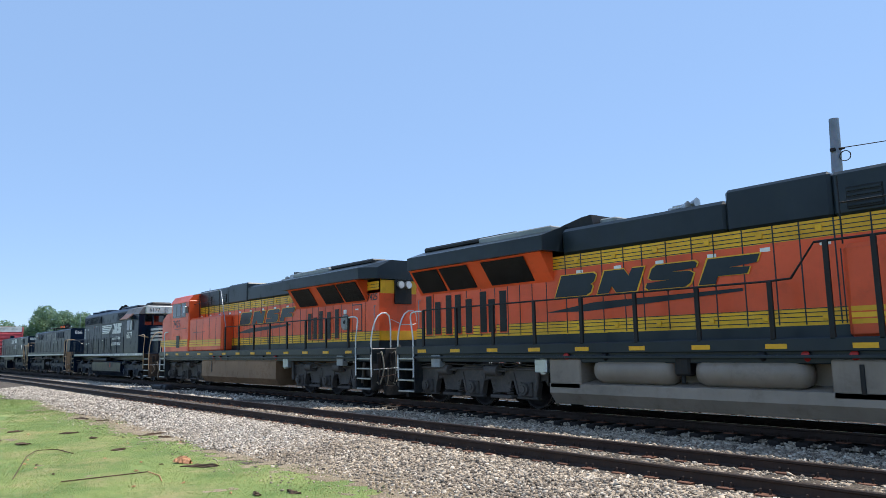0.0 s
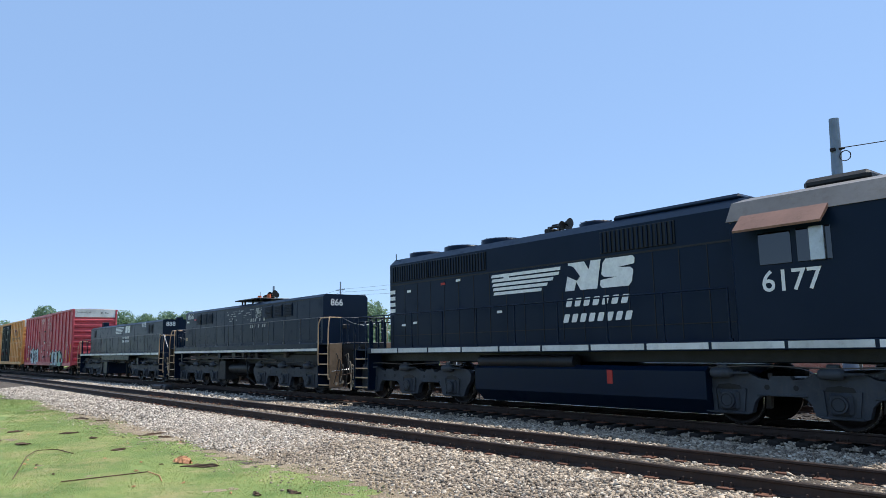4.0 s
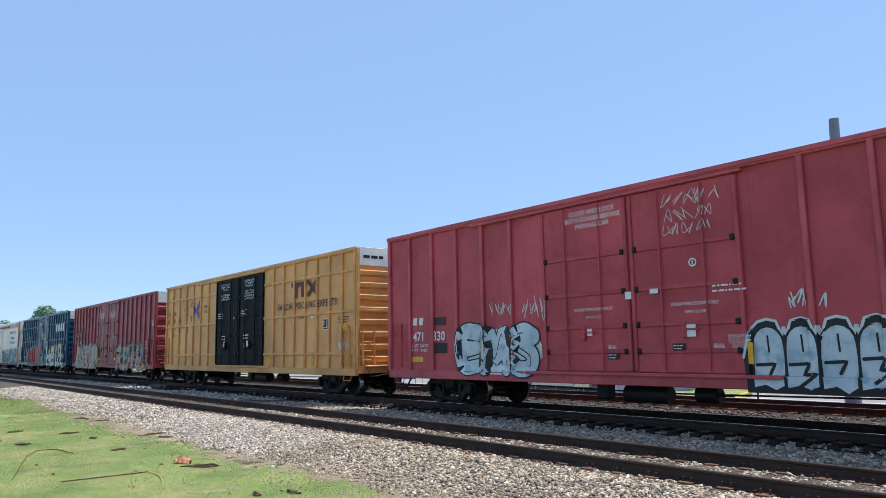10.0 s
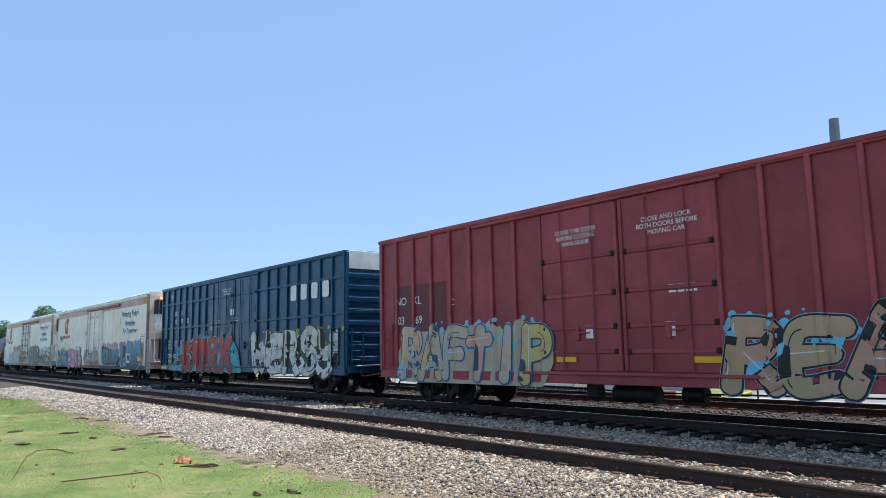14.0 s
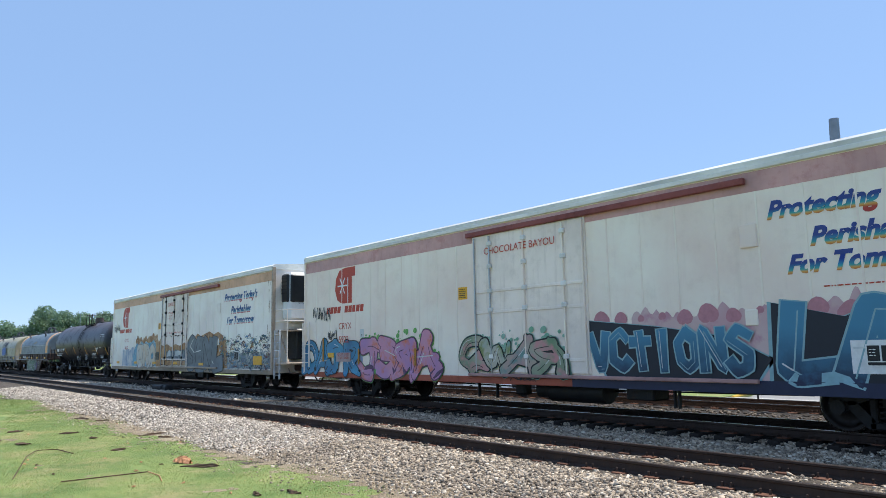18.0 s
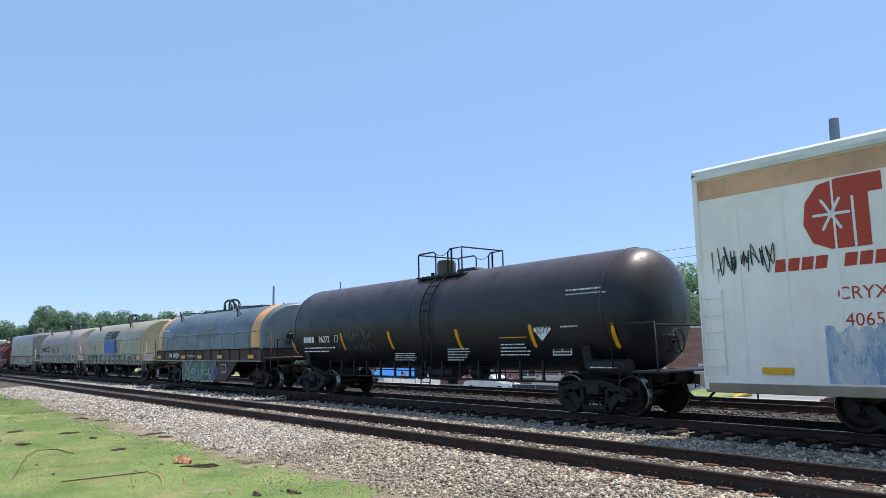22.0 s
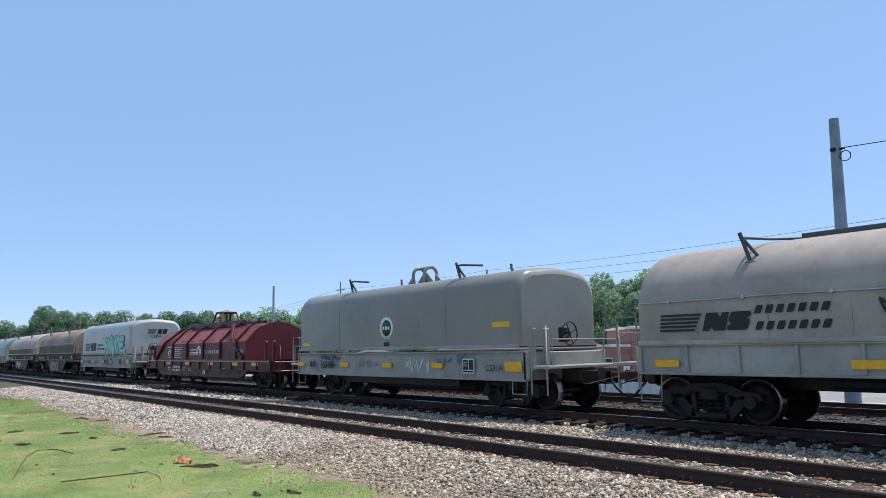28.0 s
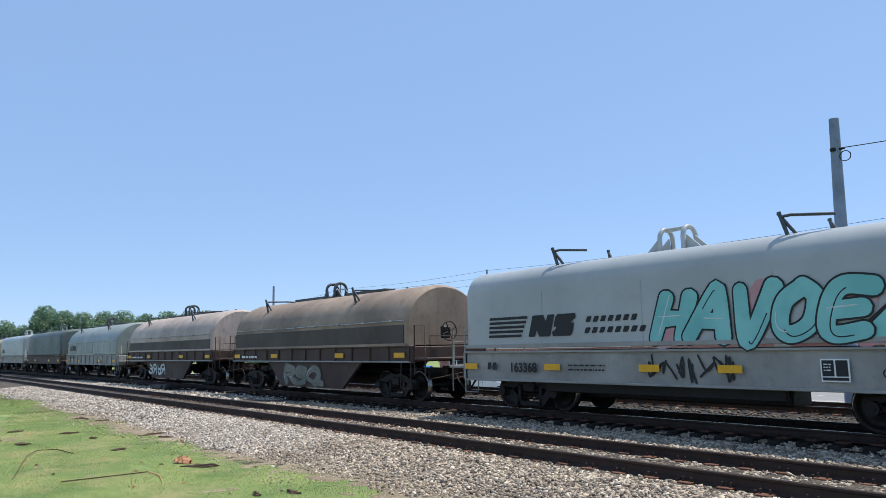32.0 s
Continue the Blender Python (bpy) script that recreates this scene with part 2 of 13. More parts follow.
        f = [(i * n + k, i * n + (k + 1) % n, (i + 1) * n + (k + 1) % n, (i + 1) * n + k) for i in range(len(pts) - 1) for k in range(n)]
        self.add(v, f, True)
        m = (len(pts) - 1) * n
        return self.add(v, [tuple(range(n))[::-1], tuple(range(m, m + n))])

    def lathe(self, prof, origin, axis="y", n=24):
        """Spins (radius, offset) pairs about an axis through origin."""
        v = []
        for r, o in prof:
            for k in range(n):
                c, s_ = r * math.cos(6.28319 * k / n), r * math.sin(6.28319 * k / n)
                q = {"y": (c, o, s_), "x": (o, c, s_), "z": (c, s_, o)}[axis]
                v.append((q[0] + origin[0], q[1] + origin[1], q[2] + origin[2]))
        m = len(prof)
        f = [(i * n + k, i * n + (k + 1) % n, (i + 1) * n + (k + 1) % n, (i + 1) * n + k) for i in range(m - 1) for k in range(n)]
        self.add(v, f, True)
        return self.add(v, [tuple(range(n))[::-1], tuple(range((m - 1) * n, m * n))])

    def mesh(self, name, material):
        me = bpy.data.meshes.new(name)
        me.from_pydata(self.v, [], self.f)
        me.polygons.foreach_set("use_smooth", self.s)
        me.materials.append(material)
        b = bmesh.new()
        b.from_mesh(me)
        bmesh.ops.recalc_face_normals(b, faces=b.faces)
        b.to_mesh(me)
        b.free()
        return me


def part(name, shape, material, parent, label="", at=None):
    me = shape if isinstance(shape, bpy.types.Mesh) else shape.mesh(name, material)
    ob = new(name, me)
    ob.parent = parent
    if at is not None:
        ob.location = at
    if label:
        ob["label"] = label
    return ob


def B(x0, x1, y0, y1, z0, z1, ch=0.0):
    return Shape().box(x0, x1, y0, y1, z0, z1, ch)


TEXTS = {}


def text_mesh(words, size, material, lean=0.0, align="CENTER", thick=0.0, space=1.0):
    key = (words, size, material.name, lean, align, thick, space)
    if key not in TEXTS:
        cu = bpy.data.curves.new("lettering", "FONT")
        cu.body, cu.size, cu.shear, cu.align_x, cu.offset, cu.space_character = words, size * 1.3, lean, align, thick, space
        cu.align_y = "CENTER"
        cu.resolution_u = 3
        tmp = bpy.data.objects.new("lettering", cu)
        me = bpy.data.meshes.new_from_object(tmp)
        bpy.data.objects.remove(tmp)
        me.transform(Matrix.Rotation(radians(90), 4, "X"))
        me.materials.clear()
        me.materials.append(material)
        TEXTS[key] = me
    return TEXTS[key]


def lettering(words, x, y, z, size, material, parent, lean=0.0, align="CENTER", thick=0.0, end=False, wide=1.0, space=1.0, tip=0.0):
    """Words on the side that faces the near track (y = -half width), or on an end that faces +x."""
    ob = new("lettering", text_mesh(words, size, material, lean, align, thick, space))
    ob.parent = parent
    ob.location = (x, y, z)
    ob.scale = (wide, 1, 1)
    ob.rotation_euler = (radians(tip), 0, radians(90) if end else 0)
    return ob


def bars(x0, x1, z0, z1, y, rows, material, parent, seed=0, end=False):
    """Print too small to read: rows of short bars."""
    rnd = random.Random(seed)
    s = Shape()
    h = (z1 - z0) / rows
    for r in range(rows):
        x, z = x0, z1 - (r + 0.72) * h
        stop = x1 - rnd.random() * 0.3 * (x1 - x0)
        while x < stop:
            w = min((0.3 + rnd.random() * 1.3) * h, stop - x)
            if end:
                s.add([(y, x, z), (y, x + w, z), (y, x + w, z + h * 0.5), (y, x, z + h * 0.5)], [(0, 1, 2, 3)])
            else:
                s.add([(x, y, z), (x + w, y, z), (x + w, y, z + h * 0.34), (x, y, z + h * 0.34)], [(0, 1, 2, 3)])
            x += w + h * 0.3
    return part("small_print", s, material, parent)


def slab(x0, x1, z0, z1, y, material, parent, name="placard", depth=0.008, lean=0.0):
    """A flat plate on the near side."""
    s = Shape()
    v = [(x0, y, z0), (x1, y, z0), (x1 + lean, y, z1), (x0 + lean, y, z1)]
    v += [(a, y + depth, c) for a, b_, c in v]
    s.add(v, [(0, 1, 2, 3), (7, 6, 5, 4), (0, 4, 5, 1), (1, 5, 6, 2), (2, 6, 7, 3), (3, 7, 4, 0)])
    return part(name, s, material, parent)

NOTCHED = [
    [(0, 0), (0.9, 0), (1.0, 0.12), (1.0, 0.4), (0.93, 0.5), (1.0, 0.6), (1.0, 0.88), (0.9, 1), (0, 1)],
    [(0, 0), (0.3, 0), (0.33, 0.3), (0.5, 0), (1, 0), (1, 1), (0.7, 1), (0.67, 0.7), (0.5, 1), (0, 1)],
    [(0.08, 0), (0.92, 0), (1, 0.14), (1, 0.52), (0.9, 0.62), (0.5, 0.66), (1, 0.72), (1, 0.9), (0.92, 1), (0.08, 1), (0, 0.86), (0, 0.48), (0.1, 0.38), (0.5, 0.34), (0, 0.28), (0, 0.1)],
    [(0, 0), (0.34, 0), (0.34, 0.3), (0.9, 0.3), (0.9, 0.56), (0.5, 0.6), (1, 0.68), (1, 1), (0, 1)],
    [(0.12, 0), (0.88, 0), (1, 0.12), (1, 0.88), (0.88, 1), (0.12, 1), (0, 0.88), (0, 0.12)],
]


def block_spans(outline, b):
    """Where the height b runs inside an outline."""
    cut = []
    for (a0, b0), (a1, b1) in zip(outline, outline[1:] + outline[:1]):
        if (b0 - b) * (b1 - b) < 0:
            cut.append(a0 + (a1 - a0) * (b - b0) / (b1 - b0))
    cut.sort()
    return list(zip(cut[::2], cut[1::2]))


def notched_block(car, shape, x, z, y, w, h, lean, material, name):
    """A slanted plain block with cut corners."""
    part(name, Shape().add([(x + a * w + lean * b, y, z + b * h) for a, b in NOTCHED[shape]], [tuple(range(len(NOTCHED[shape])))]), material, car)


# ------------------------------------------------------------------ running gear
CARS = []        # (thing, place along the train)
WHEELS = {}      # offset on the truck and radius -> wheelsets
SHARED = {}


def shared(key, make):
    if key not in SHARED:
        SHARED[key] = make()
    return SHARED[key]


def car_root(name, u0, u1, label, category, group):
    ob = new(name)
    ob.empty_display_size = 0.5
    mid = (u0 + u1) / 2
    ob.location = (mid, TRACK_Y, 0)
    tagged(ob, label, category, group)
    CARS.append((ob, mid))
    return ob, mid


def wheelset_mesh(r):
    def make():
        s = Shape()
        for sgn in (-1, 1):
            y = sgn * 0.7525
            prof = [(r - 0.09, 0.062), (r - 0.03, 0.068), (r, 0.06), (r + 0.006, -0.04), (r + 0.03, -0.055), (r + 0.026, -0.072),
                    (r - 0.05, -0.068), (r - 0.09, -0.03), (r * 0.5, -0.012), (0.14, -0.05), (0.12, -0.06)]
            front = [(0.12, 0.05), (0.15, 0.045), (r * 0.5, 0.02), (r - 0.1, 0.026), (r - 0.09, 0.062)]
            s.lathe([(a, -sgn * -b * 1.0) for a, b in front + prof[1:]], (0, y, 0), "y", 30)
            for k in range(5):
                a = 6.28319 * k / 5
                s.cyl((math.cos(a) * r * 0.62, y + sgn * 0.015, math.sin(a) * r * 0.62), (math.cos(a) * r * 0.62, y + sgn * 0.032, math.sin(a) * r * 0.62), 0.025, 6)
        s.cyl((0, -1.02, 0), (0, 1.02, 0), 0.085, 14)
        me = s.mesh("wheelset", WHEEL)
        me.materials.append(BRIGHT)
        for p in me.polygons:
            c = p.center
            d = math.hypot(c.x, c.z)
            if d > r - 0.035 and abs(c.y) > 0.7:
                p.material_index = 1
        return me
    return shared(("wheel", r), make)


def wheelset(truck, x, r):
    w = part("wheelset", wheelset_mesh(r), None, truck, "", (x, 0, r))
    WHEELS.setdefault((round(x, 3), r), []).append(w)
    return w


def side_frame_mesh(wb, r):
    """Cast side frame of a freight truck: arched top and bottom members, spring nest, axle boxes."""
    def make():
        s = Shape()
        h = wb / 2
        y0, y1 = -0.075, 0.075
        top = [(-h - 0.2, 0.50), (-h - 0.16, 0.62), (-h + 0.18, 0.66), (-0.55, 0.74), (-0.3, 0.80), (0.3, 0.80), (0.55, 0.74), (h - 0.18, 0.66), (h + 0.16, 0.62), (h + 0.2, 0.50),
               (h + 0.14, 0.48), (h - 0.22, 0.50), (0.36, 0.60), (0.3, 0.62), (-0.3, 0.62), (-0.36, 0.60), (-h + 0.22, 0.50), (-h - 0.14, 0.48)]
        s.prism(top, y0, y1, axis="y")
        s.prism([(-h + 0.14, 0.56), (-h + 0.26, 0.56), (-0.34, 0.25), (-0.34, 0.11), (-0.46, 0.11), (-h + 0.1, 0.46)], y0, y1, axis="y")
        s.prism([(h - 0.14, 0.56), (h - 0.26, 0.56), (0.34, 0.25), (0.34, 0.11), (0.46, 0.11), (h - 0.1, 0.46)], y0, y1, axis="y")
        s.box(-0.44, 0.44, y0, y1, 0.10, 0.22, 0.02)
        for sg in (-1, 1):
            s.box(sg * 0.31, sg * 0.42, y0, y1, 0.2, 0.66, 0.02)
            s.box(sg * h - 0.13, sg * h + 0.13, -0.1, 0.1, 0.36, 0.56, 0.03)
            s.cyl((sg * h, -0.19, r), (sg * h, 0.0, r), 0.125, 14)
            s.cyl((sg * h, -0.2, r), (sg * h, -0.19, r), 0.07, 10)
        return s.mesh("side_frame", TRUCK)
    return shared(("side_frame", wb, r), make)


def coil(r, h, turns, wire):
    """A coil spring, its foot at the origin."""
    n = turns * 9
    return Shape().tube([(r * math.cos(6.28319 * k / 9), r * math.sin(6.28319 * k / 9), h * k / n) for k in range(n + 1)], wire, 5)


def freight_truck(car, x, wb=1.78, r=0.457):
    t = part("truck", shared("bolster", lambda: Shape().box(-0.2, 0.2, -1.12, 1.12, 0.46, 0.72, 0.03).box(-0.3, 0.3, -0.45, 0.45, 0.68, 0.82, 0.03).mesh("truck", TRUCK)), None, car, "", (x, 0, 0))
    for sg in (-1, 1):
        f = part("side_frame", side_frame_mesh(wb, r), None, t, "", (0, sg * 0.99, 0))
        f.rotation_euler = (0, 0, 0 if sg < 0 else math.pi)
        for q in (-0.2, 0.0, 0.2):
            part("spring", shared("freight_spring", lambda: coil(0.075, 0.36, 4, 0.017).mesh("spring", TRUCK)), None, t, "", (q, sg * 0.99, 0.24))
        wheelset(t, sg * wb / 2, r)
    for q in (-0.31, 0.31):
        part("brake_beam", shared("brake", lambda: Shape().box(-0.03, 0.03, -0.75, 0.75, 0.36, 0.44, 0.01).mesh("brake_beam", TRUCK)), None, t, "", (q, 0, 0))
    return t


def coupler(car, x, sg, reach=0.9):
    """Knuckle coupler and shank at the car's end; sg points outward."""
    s = Shape()
    s.box(x - sg * reach, x - sg * 0.2, -0.085, 0.085, 0.78, 0.95, 0.02)
    s.box(x - sg * 0.26, x - sg * 0.02, -0.16, 0.16, 0.72, 1.0, 0.04)
    s.box(x - sg * 0.08, x + sg * 0.03, 0.02 * sg, 0.17 * sg, 0.73, 0.99, 0.04)
    s.box(x - sg * reach, x - sg * (reach - 0.2), -0.3, 0.3, 0.7, 1.06, 0.02)
    part("coupler", s, RUSTY, car, "rusty steel knuckle coupler")
    h = Shape().tube([(x - sg * 0.5, -0.3, 0.78), (x - sg * 0.35, -0.34, 0.6), (x - sg * 0.15, -0.3, 0.42), (x, -0.22, 0.38)], 0.028)
    part("air_hose", h, RUBBER, car, "black rubber air hose")
    u = Shape().tube([(x - sg * 0.55, -1.35, 0.92), (x - sg * 0.5, -1.32, 0.72), (x - sg * 0.42, -1.2, 0.72), (x - sg * 0.3, -0.2, 0.86)], 0.014, 5)
    part("uncoupling_lever", u, RUSTY, car)


def ladder(car, face, x0, x1, y, z0, z1, n, material):
    """A ladder of two stiles and n rungs; each rung is a piece."""
    s = Shape()
    if face == "side":
        for x in (x0, x1):
            s.box(x - 0.012, x + 0.012, y - 0.035, y + 0.035, z0, z1, 0.004)
        rung = shared(("rung", round(x1 - x0, 3), material.name), lambda: Shape().cyl((0, 0, 0), (x1 - x0, 0, 0), 0.012, 6).mesh("rung", material))
    else:
        for yy in (x0, x1):
            s.box(y - 0.035, y + 0.035, yy - 0.012, yy + 0.012, z0, z1, 0.004)
        rung = shared(("rungy", round(x1 - x0, 3), material.name), lambda: Shape().cyl((0, 0, 0), (0, x1 - x0, 0), 0.012, 6).mesh("rung", material))
    l = part("ladder", s, material, car)
    for k in range(n):
        z = z0 + (k + 0.5) * (z1 - z0) / n
        part("rung", rung, None, l, "", (x0, y, z) if face == "side" else (y, x0, z))
    return l


def grab(car, pts, material, r=0.013):
    return part("grab_iron", Shape().tube(pts, r, 6), material, car)


def brake_wheel(car, x, y, z, material, r=0.28, facing="x"):
    s = Shape()
    n = 20
    ring = []
    for k in range(n + 1):
        a = 6.28319 * k / n
        ring.append((x, y + r * math.cos(a), z + r * math.sin(a)) if facing == "x" else (x + r * math.cos(a), y, z + r * math.sin(a)))
    s.tube(ring, 0.018, 6)
    for k in range(4):
        a = 6.28319 * k / 4 + 0.4
        e = (x, y + r * math.cos(a), z + r * math.sin(a)) if facing == "x" else (x + r * math.cos(a), y, z + r * math.sin(a))
        s.tube([(x, y, z), e], 0.016, 5)
    s.cyl((x - 0.12, y, z), (x + 0.02, y, z), 0.045, 8)
    w = part("brake_wheel", s, material, car)
    part("brake_gear_box", Shape().box(x - 0.28, x - 0.1, y - 0.14, y + 0.14, z - 0.22, z + 0.16, 0.03), material, w)
    return w


def under_gear(car, x0, x1, z, seed):
    """Brake cylinder, reservoir, valve and rods hung under the floor."""
    rnd = random.Random(seed)
    m = (x0 + x1) / 2 + rnd.uniform(-0.8, 0.8)
    part("air_reservoir", Shape().cyl((m - 0.55, -0.7, z - 0.3), (m + 0.55, -0.7, z - 0.3), 0.2, 14), STEEL, car)
    part("brake_cylinder", Shape().cyl((m + 1.1, -0.5, z - 0.28), (m + 1.6, -0.5, z - 0.28), 0.17, 12).cyl((m + 1.6, -0.5, z - 0.28), (m + 1.9, -0.5, z - 0.28), 0.03, 6), STEEL, car)
    part("control_valve", Shape().box(m - 1.35, m - 1.0, -0.85, -0.55, z - 0.45, z - 0.08, 0.04).cyl((m - 1.18, -0.7, z - 0.5), (m - 1.18, -0.7, z - 0.45), 0.1, 10), STEEL, car)
    part("brake_rod", Shape().tube([(x0, -0.3, z - 0.22), (m, -0.3, z - 0.3), (x1, -0.3, z - 0.22)], 0.02, 5), STEEL, car)
    part("train_pipe", Shape().tube([(x0, -0.55, z - 0.06), (m - 0.6, -0.6, z - 0.1), (m + 0.6, -0.6, z - 0.1), (x1, -0.55, z - 0.06)], 0.025, 5), STEEL, car)


RUSTY = paint("rusty cast iron", "#3e2c23", "#241b16", 0.5, 0.8, 0.0, 4.0, 0.4)

# ------------------------------------------------------------------ sprayed pictures
INK = flat("black spray paint", "#101216", 0.5)
PALE = flat("white spray paint", "#d9dcd8", 0.5)


def plane_side(y):
    return lambda x, z: y


def ribbed(y_panel, y_rib, posts, half, d0=0.0, d1=0.0):
    def f(x, z):
        if d0 < x < d1:
            return -1.607
        out = y_panel if z > 0.985 else min(y_panel, -1.588)
        for p in posts:
            k = (abs(x - p) - half - 0.015) / 0.05
            if k < 1.0:
                out = min(out, y_rib + (y_panel - y_rib) * max(0.0, k))
        return out
    return f


def stroke(s, pts, r, side, lift, taper=0.0, hard=False):
    """A thick painted line that follows the car's side."""
    fine = []
    for a, b in zip(pts, pts[1:]):
        n = max(1, int(math.hypot(b[0] - a[0], b[1] - a[1]) / 0.04))
        fine += [(a[0] + (b[0] - a[0]) * k / n, a[1] + (b[1] - a[1]) * k / n) for k in range(n)]
    fine.append(pts[-1])
    v = []
    m = len(fine)
    path, radii = [], []
    for i, (x, z) in enumerate(fine):
        path.append((x, z))
        radii.append(r * (1 + taper * (2 * i / max(1, m - 1) - 1)))
    ra, rb = radii[0], radii[-1]
    d0 = (fine[1][0] - fine[0][0], fine[1][1] - fine[0][1])
    d1 = (fine[-1][0] - fine[-2][0], fine[-1][1] - fine[-2][1])
    l0, l1 = math.hypot(*d0) or 1, math.hypot(*d1) or 1
    for q, w in ((0.6, 1.0),) if hard else ((0.45, 0.9), (0.8, 0.6), (1.0, 0.05)):
        path.insert(0, (fine[0][0] - d0[0] / l0 * r * q, fine[0][1] - d0[1] / l0 * r * q))
        radii.insert(0, ra * w)
        path.append((fine[-1][0] + d1[0] / l1 * r * q, fine[-1][1] + d1[1] / l1 * r * q))
        radii.append(rb * w)
    m = len(path)
    for i in range(m):
        a, b = path[max(i - 1, 0)], path[min(i + 1, m - 1)]
        dx, dz = b[0] - a[0], b[1] - a[1]
        l = math.hypot(dx, dz) or 1
        nx, nz = -dz / l, dx / l
        for k in (-1, 0, 1):
            x, z = path[i][0] + nx * radii[i] * k, path[i][1] + nz * radii[i] * k
            v.append((x, side(x, z) - lift - 0.0006 * i / m, z))
    f = [(i * 3 + k, i * 3 + k + 1, i * 3 + k + 4, i * 3 + k + 3) for i in range(m - 1) for k in (0, 1)]
    s.add(v, f)


def curve(pts, n=6):
    """Rounds a polyline."""
    out = []
    p = [pts[0]] + list(pts) + [pts[-1]]
    for i in range(1, len(p) - 2):
        for k in range(n):
            t = k / n
            q = []
            for c in (0, 1):
                a, b, d, e = p[i - 1][c], p[i][c], p[i + 1][c], p[i + 2][c]
                q.append(0.5 * (2 * b + (d - a) * t + (2 * a - 5 * b + 4 * d - e) * t * t + (3 * b - a - 3 * d + e) * t ** 3))
            out.append(tuple(q))
    out.append(pts[-1])
    return out


STROKES = [
    [[(0.2, 0.0), (0.22, 0.5), (0.34, 1.0)], [(0.3, 0.98), (0.95, 0.84), (0.78, 0.5), (0.35, 0.48)], [(0.5, 0.5), (0.75, 0.2), (1.12, -0.03)]],
    [[(0.98, 1.02), (0.38, 0.78), (0.15, 0.32), (0.5, 0.02), (1.02, 0.22)], [(0.2, 0.48), (0.88, 0.6)]],
    [[(-0.02, 0.0), (0.3, 0.52), (0.5, 1.08)], [(0.48, 1.06), (0.66, 0.5), (1.02, 0.02)], [(0.16, 0.36), (0.92, 0.42)]],
    [[(0.08, 1.02), (0.3, 0.28), (0.55, 0.82), (0.74, 0.08), (1.06, 0.94)]],
    [[(0.92, 0.9), (0.42, 1.04), (0.2, 0.66), (0.76, 0.5), (0.86, 0.1), (0.22, 0.0), (-0.1, 0.24)]],
    [[(0.12, 0.98), (0.32, 0.04), (1.0, 0.12)], [(0.95, 1.0), (0.7, 0.6), (0.86, 0.1)], [(0.3, 0.6), (0.8, 0.5)]],
    [[(0.5, 0.0), (0.44, 0.55), (0.56, 1.04)], [(-0.02, 0.8), (0.5, 1.0), (1.05, 0.86)], [(0.5, 0.02), (0.86, -0.02), (1.1, 0.2)]],
    [[(0.55, 0.02), (0.1, 0.35), (0.24, 0.86), (0.7, 0.98), (0.94, 0.6), (0.6, 0.04)], [(0.55, 0.02), (0.8, 0.12), (1.15, 0.02)]],
]


